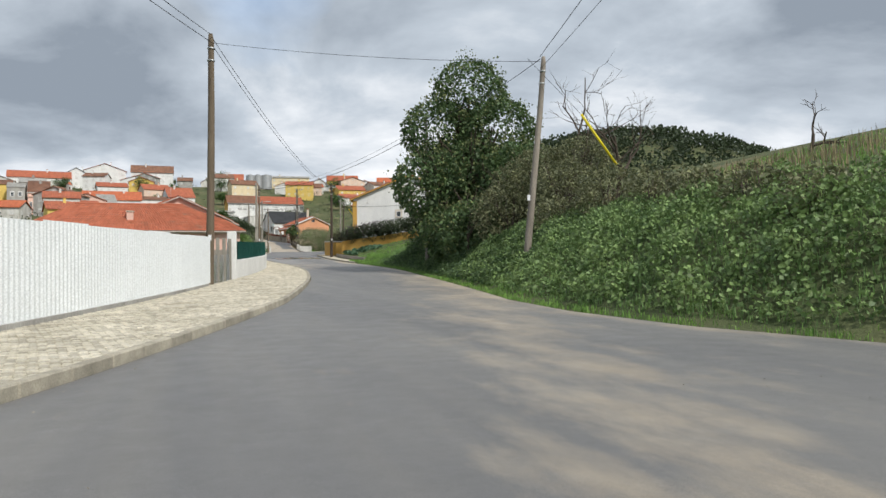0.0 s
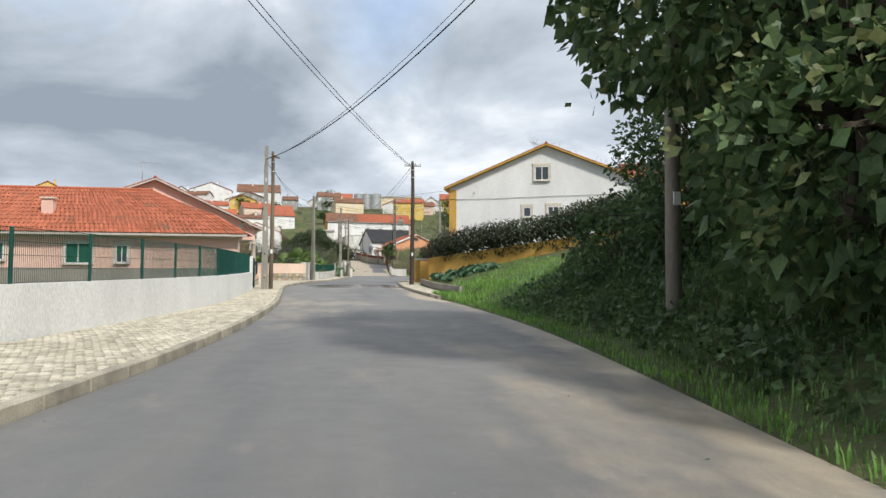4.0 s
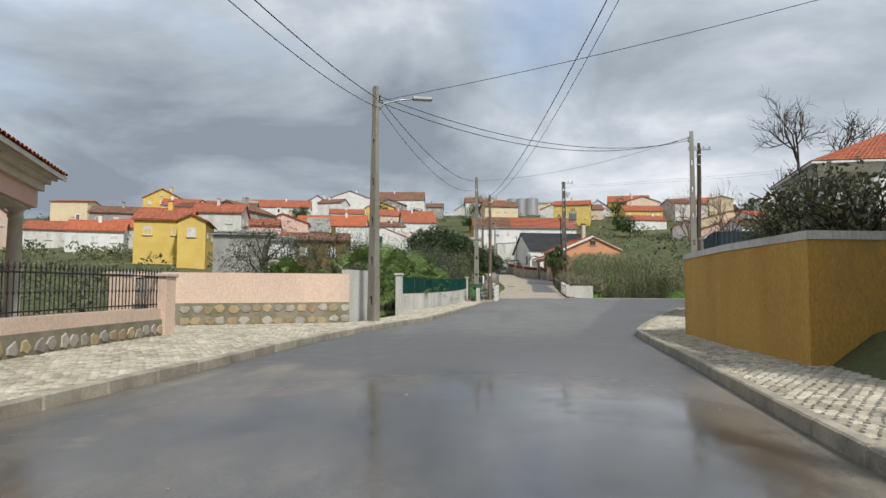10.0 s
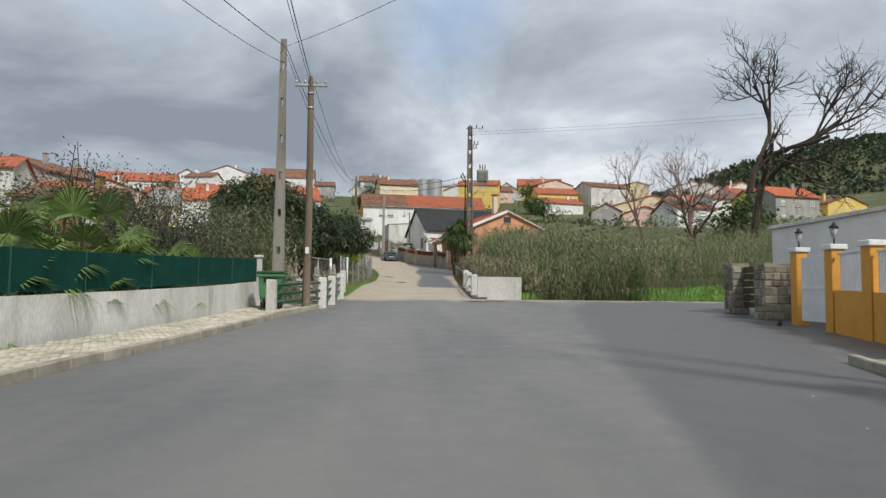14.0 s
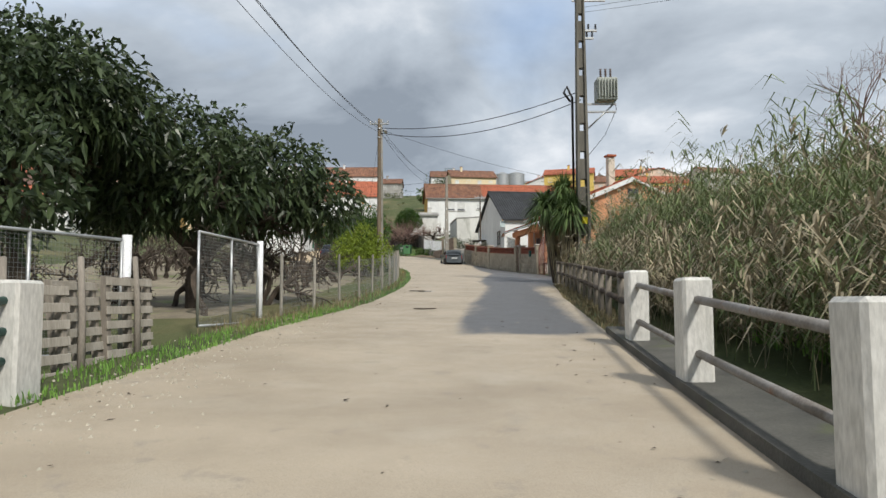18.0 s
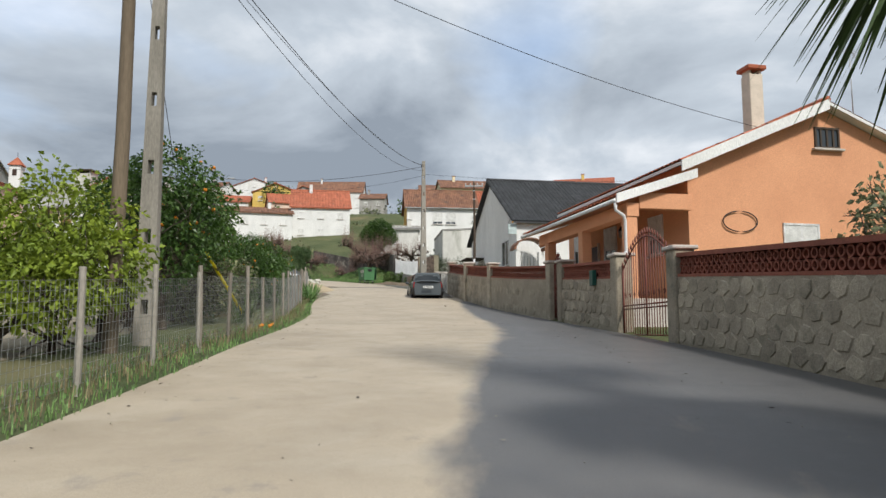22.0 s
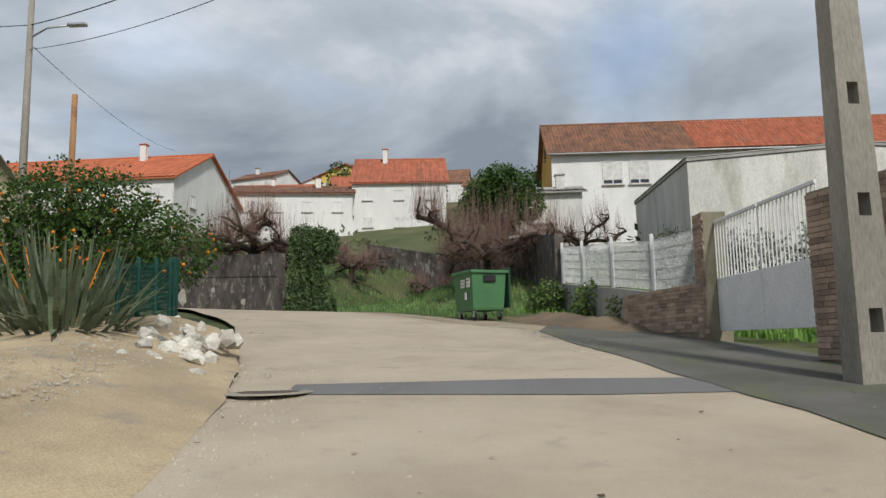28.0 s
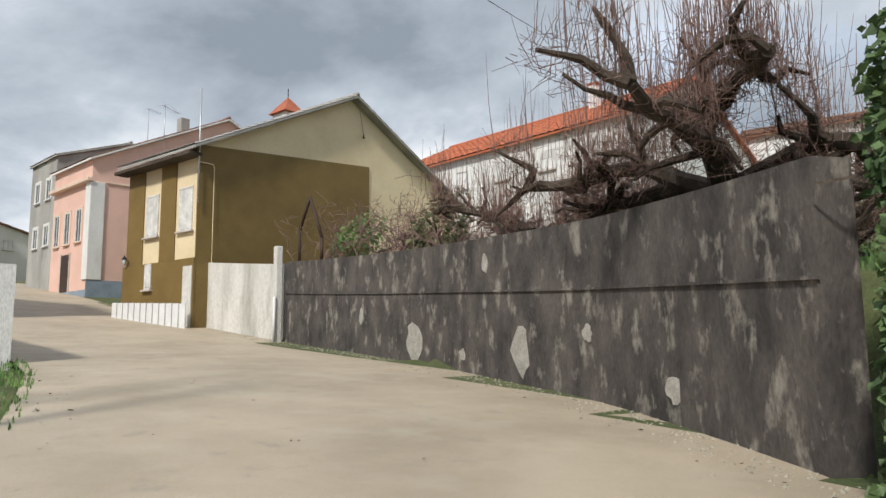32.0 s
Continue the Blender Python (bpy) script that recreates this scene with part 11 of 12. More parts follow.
# orange property beyond the poles
ORW = mat("bright_orange_render", (0.72, 0.36, 0.07), 0.85, (0.64, 0.31, 0.06), scale=1.5, grain=40, bump=0.1)
op = [(118.9, 7.85, 0.0), (121.2, 8.3, 0.15), (123.5, 8.85, 0.3), (125.6, 9.25, 0.42)]
for (s0, d0, u0), (s1, d1, u1) in zip(op, op[1:]):
    tagged(road_wall("wall_orange_low", [(s0 + 0.2, d0 + 0.04), (s1 - 0.2, d1 - 0.04)], 0.2, -0.4, 1.05, ORW, None, 0.8), "orange rendered garden wall foot", "wall", kind="structure")
    a, b = at(s0 + 0.25, d0 + 0.05, 1.06), at(s1 - 0.25, d1 - 0.05, 1.06)
    SC = thing("white_screen", tuple(a), math.degrees(math.atan2(b.y - a.y, b.x - a.x)), "white metal screen panel in an orange wall", "screen", "white screens")
    ln = (b - a).length
    box("screen_frame", (0, -0.03, 0), (ln, 0.03, 0.05), WHITE_METAL, SC, 0.004)
    box("screen_frame", (0, -0.03, 0.9), (ln, 0.03, 0.95), WHITE_METAL, SC, 0.004)
    for k in range(int(ln / 0.16)):
        box("slat", (0.03 + k * 0.16, -0.015, 0.05), (0.17 + k * 0.16, 0.005, 0.9), WHITE_METAL, SC, 0)
for s, d, u in op + [(128.0, 9.7, 0.5)]:
    p = at(s, d)
    PL = thing("garden_pillar", (p.x, p.y, p.z - 0.2), bearing(s), "orange garden pillar with a white cap", "pillar", "orange pillars")
    box("shaft", (-0.17, -0.17, 0), (0.17, 0.17, 2.25), ORW, PL, 0.01)
    box("cap", (-0.22, -0.22, 2.25), (0.22, 0.22, 2.38), WHITE, PL, 0.015)
    if s > 125:
        tube("lamp_stem", [(0, 0, 2.38), (0, 0, 2.55)], 0.02, BLACK_IRON, PL, 6)
        tube("lamp_glass", [(0, 0, 2.55), (0, 0, 2.6), (0, 0, 2.8)], [0.04, 0.06, 0.1], LAMP_GLASS, PL, 6)
        tube("lamp_cap", [(0, 0, 2.8), (0, 0, 2.86), (0, 0, 2.95)], [0.13, 0.06, 0.01], BLACK_IRON, PL, 6)
p, q = at(126.0, 9.4, 0.2), at(127.7, 9.6, 0.2)
WG = thing("white_gate", tuple(p), math.degrees(math.atan2(q.y - p.y, q.x - p.x)), "white metal garden gate between orange pillars", "gate")
box("gate_leaf", (0, -0.02, 0), ((q - p).length, 0.02, 1.75), WHITE_METAL, WG, 0.005)
box("gate_rail", (0, -0.04, 0.85), ((q - p).length, 0.035, 0.93), WHITE_METAL, WG, 0.005)
GB = thing("garden_building", (26.3, 125.2, 2.9), 0, "low white garden building behind an orange wall", "outbuilding")
box("wall", (0, 0, -0.5), (5.5, 6.2, 3.2), WHITE, GB, 0.01)
box("flat_roof", (-0.1, -0.1, 3.2), (5.6, 6.3, 3.32), WHITE_OLD, GB, 0.01)


def stone_pillar(loc, rz, w, l, h, label, seed):
    """Rubble masonry: joint core with irregular stones standing proud on each face."""
    P = thing("stone_pillar", loc, rz, label, "pillar", "stone pillars")
    box("core", (-w / 2, -l / 2, -0.4), (w / 2, l / 2, h), JOINT, P, 0.01)
    rs = random.Random(seed)
    for face in range(4):
        span = w if face % 2 == 0 else l
        off = (l if face % 2 == 0 else w) / 2
        z = -0.1
        while z < h - 0.12:
            hh = rs.uniform(0.16, 0.3)
            x = -span / 2
            while x < span / 2 - 0.05:
                ww = min(rs.uniform(0.18, 0.42), span / 2 - x)
                bm = box_bm((x + 0.012, -off - rs.uniform(0.015, 0.045), z + 0.012), (x + ww - 0.012, -off + 0.02, min(z + hh, h) - 0.012), 0.018)
                bmesh.ops.rotate(bm, verts=bm.verts, cent=(0, 0, 0), matrix=Matrix.Rotation(face * math.pi / 2, 3, "Z"))
                part("stone", bm, STONES, P)
                x += ww
            z += hh
    return P


STONES = mat("rubble_stone", (0.30, 0.265, 0.21), 0.9, (0.19, 0.17, 0.14), scale=6, grain=50, bump=0.5, rand=0.35)
for s, d in ((130.0, 10.3), (132.6, 10.2)):
    p = at(s, d)
    stone_pillar((p.x, p.y, p.z + 0.1), 0, 1.5 if s < 131 else 0.6, 0.6, 1.65, "rubble stone gate pillar beside the lane", int(s))
p, q = at(130.9, 10.4, 0.2), at(132.3, 10.3, 0.2)
DG = thing("wooden_gate", tuple(p), math.degrees(math.atan2(q.y - p.y, q.x - p.x)), "dark wooden gate between stone pillars", "gate")
for k in range(6):
    box("board", (0, -0.015, 0.1 + k * 0.24), ((q - p).length, 0.015, 0.3 + k * 0.24), DARK_WOOD, DG, 0.005)

# orange bungalow: porch
H = orange_house
for y in (0.0, 3.2, 6.4):
    box("post", (-1.98, y - 0.17, -1.0), (-1.66, y + 0.17, 3.05), ORANGE, H, 0.012)
box("beam", (-1.98, -0.2, 2.72), (-1.62, 7.2, 3.1), ORANGE, H, 0.01)
box("beam", (-1.6, -0.2, 2.95), (0.0, 0.0, 3.4), ORANGE, H, 0.01)
box("porch_wall", (-1.95, 3.3, -1.0), (-1.7, 7.2, 1.0), ORANGE, H, 0.01)
box("porch_floor", (-2.0, -0.2, -1.0), (0, 9.2, 0.45), STONE_TRIM, H, 0.01)
lean = Pile()
tiled_slope(lean, (-2.35, 8.0, 3.22), (-2.35, -0.35, 3.22), (0.05, -0.35, 4.0), (0.05, 8.0, 4.0))
lean.done("porch_roof", TERRACOTTA, H)["kind"] = "stuff"
mesh_ob("porch_roof_board", [(-2.35, -0.35, 3.10), (-2.35, 8.0, 3.10), (0.05, 8.0, 3.88), (0.05, -0.35, 3.88), (-2.35, -0.35, 3.21), (-2.35, 8.0, 3.21), (0.05, 8.0, 3.99), (0.05, -0.35, 3.99)], [[0, 1, 2, 3], [7, 6, 5, 4], [0, 4, 5, 1], [1, 5, 6, 2], [2, 6, 7, 3], [3, 7, 4, 0]], ORANGE, H)
mesh_ob("bargeboard", [(-2.36, -0.40, 3.05), (0.1, -0.40, 3.86), (0.1, -0.40, 4.12), (-2.36, -0.40, 3.31), (-2.36, -0.353, 3.05), (0.1, -0.353, 3.86), (0.1, -0.353, 4.12), (-2.36, -0.353, 3.31)], [[0, 1, 2, 3], [7, 6, 5, 4], [0, 4, 5, 1], [1, 5, 6, 2], [2, 6, 7, 3], [3, 7, 4, 0]], WHITE, H)
mesh_ob("bargeboard", [(-0.37, -0.40, 4.02), (4.5, -0.40, 6.1), (4.5, -0.40, 6.42), (-0.37, -0.40, 4.34), (-0.37, -0.353, 4.02), (4.5, -0.353, 6.1), (4.5, -0.353, 6.42), (-0.37, -0.353, 4.34)], [[0, 1, 2, 3], [7, 6, 5, 4], [0, 4, 5, 1], [1, 5, 6, 2], [2, 6, 7, 3], [3, 7, 4, 0]], WHITE, H)
tube("gutter", [(-2.40, -0.35, 3.12), (-2.40, 4, 3.13), (-2.40, 8.0, 3.14)], 0.06, WHITE_METAL, H, 8)
tube("downpipe", [(-2.38, -0.3, 3.1), (-2.36, -0.3, 2.86), (-2.1, -0.24, 2.72), (-2.04, -0.2, 2.6), (-2.04, -0.2, 1.2), (-2.04, -0.2, -0.3)], 0.045, WHITE_METAL, H, 8)
tube("downpipe_collar", [(-2.04, -0.2, 1.66), (-2.04, -0.2, 1.74)], 0.06, WHITE_METAL, H, 8)
for y, w, z, hh, bl in ((9.05 - 0.9, 0.8, 1.05, 1.25, 0.55), (5.2, 1.0, 0.85, 1.3, 0.62), (1.9, 0.9, 0.85, 1.2, 0.6)):
    add_window(H, -0.02, y, z + 1.05, w, hh, "-x", blind=bl)
add_door(H, -0.02, 6.7, 0.46, 0.9, 2.2, "-x", DOOR_DK)
lantern(H, -0.02, 3.95, 2.95, (-1, 0))
box("tile_picture", (-0.03, 3.62, 2.2), (-0.002, 4.0, 2.62), CREAM, H, 0, "pale tile picture on the wall")
add_window(H, 3.6, -0.02, 1.5, 1.2, 1.2, "-y", blind=0.7)
box("chimney", (4.1, 2.75, 5.4), (4.6, 3.25, 8.3), PORCH_STONE, H, 0.02)
box("chimney_cap", (4.0, 2.65, 8.45), (4.7, 3.35, 8.6), TERRACOTTA, H, 0.02)
for cx in (4.12, 4.5):
    box("cap_leg", (cx, 2.8, 8.3), (cx + 0.08, 3.2, 8.45), PORCH_STONE, H, 0)
add_window(H, 4.65, -0.02, 5.0, 0.85, 0.65, "-y", frame_mat=DARK_WOOD, bars=3)
tube("wall_ornament", [(1.6 + 0.55 * math.cos(a), -0.05, 2.7 + 0.3 * math.sin(a)) for a in np.linspace(0, 2 * math.pi, 25)], 0.018, BLACK_IRON, H, 6)
antenna(H, 6.0, 0.4, 5.9, 2.6, 40)

# white house with the black roof
H = dark_roof_house
add_window(H, -0.02, 2.4, 1.95, 1.5, 1.5, "-x", blind=0.0, trim=None)
box("sign_box", (-0.5, -0.1, 3.55), (-0.02, 0.0, 4.1), mat("pale_green_sign", (0.55, 0.66, 0.66), 0.6, scale=4, grain=30), H, 0.01, "pale green hanging sign")
tube("sign_arm", [(0, -0.05, 4.2), (-0.3, -0.05, 4.5), (-0.5, -0.05, 4.15)], 0.012, BLACK_IRON, H, 4)
box("verge_strip", (-0.34, -0.32, 4.14), (-0.28, -0.26, 4.24), OCHRE, H, 0)
box("side_canopy", (-1.2, 8.0, 2.9), (0.0, 9.8, 3.0), DARK_WOOD, H, 0.01)
gw = H.matrix_basis @ Vector((0.3, -1.0, 0))
GC = thing("gate_canopy", tuple(gw), 12.5, "small tiled arched canopy over an iron garden gate", "gate canopy")
for x in (-0.55, 0.75):
    box("pier", (x - 0.14, -0.14, -0.5), (x + 0.14, 0.14, 2.45), WHITE, GC, 0.01)
for k in range(9):
    a0, a1 = math.pi * (k + 0.08) / 9, math.pi * (k + 0.92) / 9
    c = [(0.1 - 0.85 * math.cos(a), 2.5 + 0.62 * math.sin(a)) for a in (a0, a1)]
    v = [(c[i][0] * m + 0.1 * (1 - m), y, 2.5 + (c[i][1] - 2.5) * m) for m in (1.0, 1.12) for y in (-0.45, 0.45) for i in (0, 1)]
    mesh_ob("tile", v, [[0, 1, 3, 2], [4, 6, 7, 5], [0, 4, 5, 1], [2, 3, 7, 6], [0, 2, 6, 4], [1, 5, 7, 3]], TERRA_OLD, GC)
for k in range(6):
    tube("gate_bar", [(-0.35 + k * 0.18, 0, 0.1), (-0.35 + k * 0.18, 0, 2.2)], 0.012, BLACK_IRON, GC, 5)

# white farmhouse by the gravel yard
LH = thing("house", (-17.6, 215.4, 9.2), 0, "white farmhouse with green shutters and a dormer", "house")
gx0, gxa, gx1, lz, az_, rz_ = 4.9, 7.0, 12.55, 7.4, 8.5, 6.2
v = [(gx0, y, z) for y in (0, 7.1) for z in (-1.5, lz)] + [(gxa, 0, az_), (gxa, 7.1, az_)] + [(gx1, y, z) for y in (0, 7.1) for z in (-1.5, rz_)]
mesh_ob("wall", v, [[0, 6, 7, 4, 1], [2, 3, 5, 9, 8], [0, 1, 3, 2], [6, 8, 9, 7]], WHITE, LH)
roof = Pile()
tiled_slope(roof, (gx1 + 0.15, -0.12, rz_ + 0.05), (gx1 + 0.15, 7.25, rz_ + 0.05), (gxa, 7.25, az_ + 0.13), (gxa, -0.12, az_ + 0.13))
tiled_slope(roof, (gx0 - 0.15, 7.25, lz + 0.05), (gx0 - 0.15, -0.12, lz + 0.05), (gxa, -0.12, az_ + 0.13), (gxa, 7.25, az_ + 0.13))
rf = mesh_ob("roof", [(gx1 + 0.15, -0.1, rz_ - 0.03), (gx1 + 0.15, 7.2, rz_ - 0.03), (gxa, 7.2, az_ + 0.06), (gxa, -0.1, az_ + 0.06), (gx0 - 0.15, -0.1, lz - 0.05), (gx0 - 0.15, 7.2, lz - 0.05)] + [(gx1 + 0.15, -0.1, rz_ + 0.06), (gx1 + 0.15, 7.2, rz_ + 0.06), (gxa, 7.2, az_ + 0.14), (gxa, -0.1, az_ + 0.14), (gx0 - 0.15, -0.1, lz + 0.06), (gx0 - 0.15, 7.2, lz + 0.06)],
             [[0, 1, 2, 3], [3, 2, 5, 4], [9, 8, 7, 6], [10, 11, 8, 9], [0, 3, 9, 6], [3, 4, 10, 9], [0, 6, 7, 1], [4, 5, 11, 10], [1, 7, 8, 2], [2, 8, 11, 5]], TERRACOTTA, LH)
roof.done("roof_tiles", TERRACOTTA, rf)["kind"] = "stuff"
d = add_door(LH, 6.5, -0.02, 4.55, 1.0, 2.3, "-y", GREEN_DOOR)
box("door_light", (0.05, -0.04, 1.35), (0.38, -0.031, 1.9), GLASS, d, 0)
box("stair", (3.0, -1.3, -1.0), (7.3, -0.02, 4.5), WHITE_OLD, LH, 0.02)
for k in range(9):
    tube("rail_post", [(3.1 + 0.4 * k, -1.2, 4.5), (3.1 + 0.4 * k, -1.2, 5.5)], 0.012, GALV, LH, 4)
tube("rail_top", [(3.0, -1.2, 5.5), (7.0, -1.2, 5.5)], 0.02, GALV, LH, 5)
box("big_chimney", (3.7, 0.0, -1.0), (4.9, 1.2, 8.55), WHITE_OLD, LH, 0.03)
box("chimney_cap", (3.55, -0.15, 8.7), (5.05, 1.35, 8.82), DARK_WOOD, LH, 0.02)
for x in (3.8, 4.8):
    box("cap_leg", (x - 0.06, 0.1, 8.55), (x + 0.06, 1.1, 8.7), WHITE_OLD, LH, 0)
# dormer flush with the side wall
mesh_ob("dormer", [(12.56, 2.7, 6.1), (12.56, 4.6, 6.1), (12.56, 4.6, 7.75), (12.56, 2.7, 7.75), (7.6, 2.7, 8.3), (7.6, 4.6, 8.3), (7.6, 2.7, 8.2), (7.6, 4.6, 8.2), (9.5, 2.7, 6.8), (9.5, 4.6, 6.8)], [[0, 1, 2, 3], [0, 3, 4, 8], [1, 9, 5, 2], [3, 2, 5, 4]], WHITE_OLD, LH)
dr = Pile()
tiled_slope(dr, (12.75, 2.55, 7.78), (12.75, 4.75, 7.78), (11.9, 4.75, 8.0), (11.9, 2.55, 8.0))
dr.done("dormer_roof", TERRA_OLD, LH)["kind"] = "stuff"
box("dormer_eave", (12.4, 2.5, 7.66), (12.74, 4.8, 7.75), WHITE, LH, 0.01)
W = add_window(LH, 12.58, 3.7, 6.4, 1.0, 0.95, "+x", frame_mat=DARK_WOOD, bars=1)
W = add_window(LH, 12.57, 3.0, 3.0, 1.15, 0.95, "+x", shutters=None, bars=1)
for sg in (-1, 1):
    lo, hi = sorted((sg * 0.62, sg * 1.35))
    box("shutter", (lo, -0.07, -0.05), (hi, -0.02, 1.0), SHUTTER_G, W, 0.008, "open green wooden shutter")
for k in (1, 2):
    box("glazing_bar", (-0.55, -0.02, 0.95 * k / 3 - 0.015), (0.55, 0.03, 0.95 * k / 3 + 0.015), FRAME_W, W, 0)
W = add_window(LH, 12.57, 5.6, 3.25, 0.5, 0.8, "+x", bars=0)
d = add_door(LH, 12.57, 6.4, 2.0, 0.8, 2.05, "+x", GREEN_DOOR)
box("small_chimney", (8.4, 4.4, 7.6), (8.9, 4.9, 9.1), GREYW, LH, 0.02)
box("chimney_cap", (8.3, 4.3, 9.1), (9.0, 5.0, 9.2), DARK_WOOD, LH, 0.02)
antenna(LH, 8.65, 4.65, 9.2, 0.9)

# long white house and outbuilding
H = long_white
for x, w, z, hh in ((3.93, 1.3, 1.45, 1.55), (5.66, 1.3, 1.45, 1.5), (8.6, 0.5, 1.7, 1.1), (12.5, 1.0, 1.5, 1.3), (16.5, 1.0, 1.5, 1.3)):
    add_window(H, x, -0.02, z, w, hh, "-y", blind=0.8)
mesh_ob("ochre_gable", [(-0.012, 0, 0.2), (-0.012, 6.4, 0.2), (-0.012, 6.4, 3.7), (-0.012, 3.2, 6.25), (-0.012, 0, 3.7)], [[0, 4, 3, 2, 1]], OCHRE, H)
add_window(H, -0.03, 3.3, 4.0, 0.6, 0.8, "-x", frame_mat=DARK_WOOD)
tube("gutter", [(-0.3, -0.4, 3.5), (26.3, -0.4, 3.5)], 0.05, FRAME_W, H, 6)
red = Pile()
tiled_slope(red, (9.4, -0.36, 3.62), (26.3, -0.36, 3.62), (26.3, 3.2, 6.5), (9.4, 3.2, 6.5))
red.done("newer_roof_tiles", TERRACOTTA, H)["kind"] = "stuff"

# olive-clad house
H = olive_house
box("cladding", (-0.05, -0.05, -1.5), (8.6, -0.004, 6.9), OLIVE, H, 0, "olive-brown tile cladding")
mesh_ob("cladding", [(0, -0.05, 6.9), (8.6, -0.05, 6.9), (8.6, -0.05, 7.75), (0, -0.05, 6.95), (0, -0.004, 6.9), (8.6, -0.004, 6.9), (8.6, -0.004, 7.75), (0, -0.004, 6.95)], [[0, 1, 2, 3], [7, 6, 5, 4], [3, 2, 6, 7], [1, 5, 6, 2]], OLIVE, H)
for y0, y1 in ((1.35, 2.35), (3.55, 4.7)):
    box("cladding", (-0.05, y0, 2.9), (-0.004, y1, 6.75), OLIVE, H, 0, "olive-brown tile cladding")
box("cladding", (-0.12, -0.05, 0.4), (-0.004, 4.8, 2.88), OLIVE, H, 0, "olive-brown tile cladding")
for y, w in ((0.7, 0.85), (2.95, 0.85)):
    add_window(H, -0.02, y, 3.9, w, 1.6, "-x", blind=0.95)
add_window(H, -0.13, 2.9, 1.9, 0.45, 0.95, "-x", blind=0.9)
box("metal_door", (-0.16, 0.0, 0.2), (-0.122, 0.55, 2.6), WHITE_OLD, H, 0.005)
box("eave_soffit", (-0.55, -0.2, 6.5), (0.0, 5.0, 6.62), DARK_WOOD, H, 0.01)
tube("wall_mast", [(-0.1, -0.15, 4.8), (-0.1, -0.15, 9.0)], 0.03, GALV, H, 6)
tube("conduit", [(-0.1, -0.12, 6.3), (0.5, -0.12, 6.3), (0.55, -0.12, 6.2), (0.55, -0.12, 0.5)], 0.02, CREAM, H, 5)
lantern(H, -0.05, 4.5, 3.2, (-1, 0))
antenna(H, 0.8, 3.8, 7.2, 2.3, 30)
tube("hanging_bulb", [(8.0, -0.05, 10.2), (8.2, -0.08, 9.2), (8.2, -0.08, 9.0)], [0.01, 0.01, 0.06], DARK_WOOD, H, 6)
box("gable_chimney", (12.6, 1.5, 7.6), (13.0, 1.9, 9.2), GREYW, H, 0.02)
for k in range(12):
    box("fence_slat", (-0.55, -0.3 + k * 0.42, -0.4), (-0.5, 0.04 + k * 0.42, 1.25 + 0.02 * k), WHITE_METAL, H, 0.004)
RH = thing("bell_turret", (-41.4, 250.5, 25.0), 12, "small bell turret with a red pyramid cap", "turret")
box("turret", (-0.65, -0.65, -4), (0.65, 0.65, 1.6), WHITE, RH, 0.03)
mesh_ob("turret_cap", [(-0.85, -0.85, 1.6), (0.85, -0.85, 1.6), (0.85, 0.85, 1.6), (-0.85, 0.85, 1.6), (0, 0, 2.75)], [[0, 1, 4], [1, 2, 4], [2, 3, 4], [3, 0, 4], [3, 2, 1, 0]], TERRACOTTA, RH)
box("bell_opening", (-0.25, -0.68, 0.3), (0.25, -0.64, 1.1), DOOR_DK, RH, 0)
tube("finial", [(0, 0, 2.7), (0, 0, 3.3)], 0.03, BLACK_IRON, RH, 5)

# tall pink house
H = pink_far
box("pilaster", (-0.10, -0.10, 0.95), (0.72, 0.0, 6.5), WHITE, H, 0.02, "white corner pilaster")
box("pilaster", (-0.10, 0.0, 0.95), (0.0, 0.6, 6.5), WHITE, H, 0.02, "white corner pilaster")
box("plinth", (-0.08, -0.06, -1.5), (15.4, -0.004, 0.94), BLUE_PLINTH, H, 0)
box("plinth", (-0.06, 0.0, -1.5), (-0.004, 5.6, 0.4), BLUE_PLINTH, H, 0)
for y, w, z, hh in ((1.5, 0.75, 3.2, 1.9), (3.2, 0.75, 3.2, 1.9), (4.8, 0.75, 3.2, 1.9)):
    add_window(H, -0.02, y, z, w, hh, "-x", trim=PINK_WALL)
add_door(H, -0.02, 3.2, 0.2, 1.2, 2.4, "-x", DOOR_DK)
add_window(H, 3.6, -0.02, 6.6, 0.5, 0.7, "-y")
box("cornice", (-0.32, -0.2, 6.5), (0.0, 5.7, 6.72), PINK_WALL, H, 0.02)
box("string_course", (0.75, -0.07, 6.5), (4.0, -0.004, 6.62), PINK_WALL, H, 0.01)
antenna(H, 4, 2, 9.6, 2.6, 20)
antenna(H, 9, 3, 10.0, 2.4, 60)
box("chimney", (6.3, 2.2, 9.5), (6.9, 2.8, 12.2), GREYW, H, 0.02)
for y, z in ((1.2, 3.0), (3.2, 3.0), (1.2, 6.0), (3.2, 6.0)):
    add_window(grey_far, -0.02, y, z, 0.8, 1.3, "-x", trim=WHITE)
for x, z in ((2, 3.0), (5, 3.0), (2, 5.6)):
    add_window(yellow_far, -0.02, x, z - 1, 0.8, 1.4, "-x", trim=WHITE)

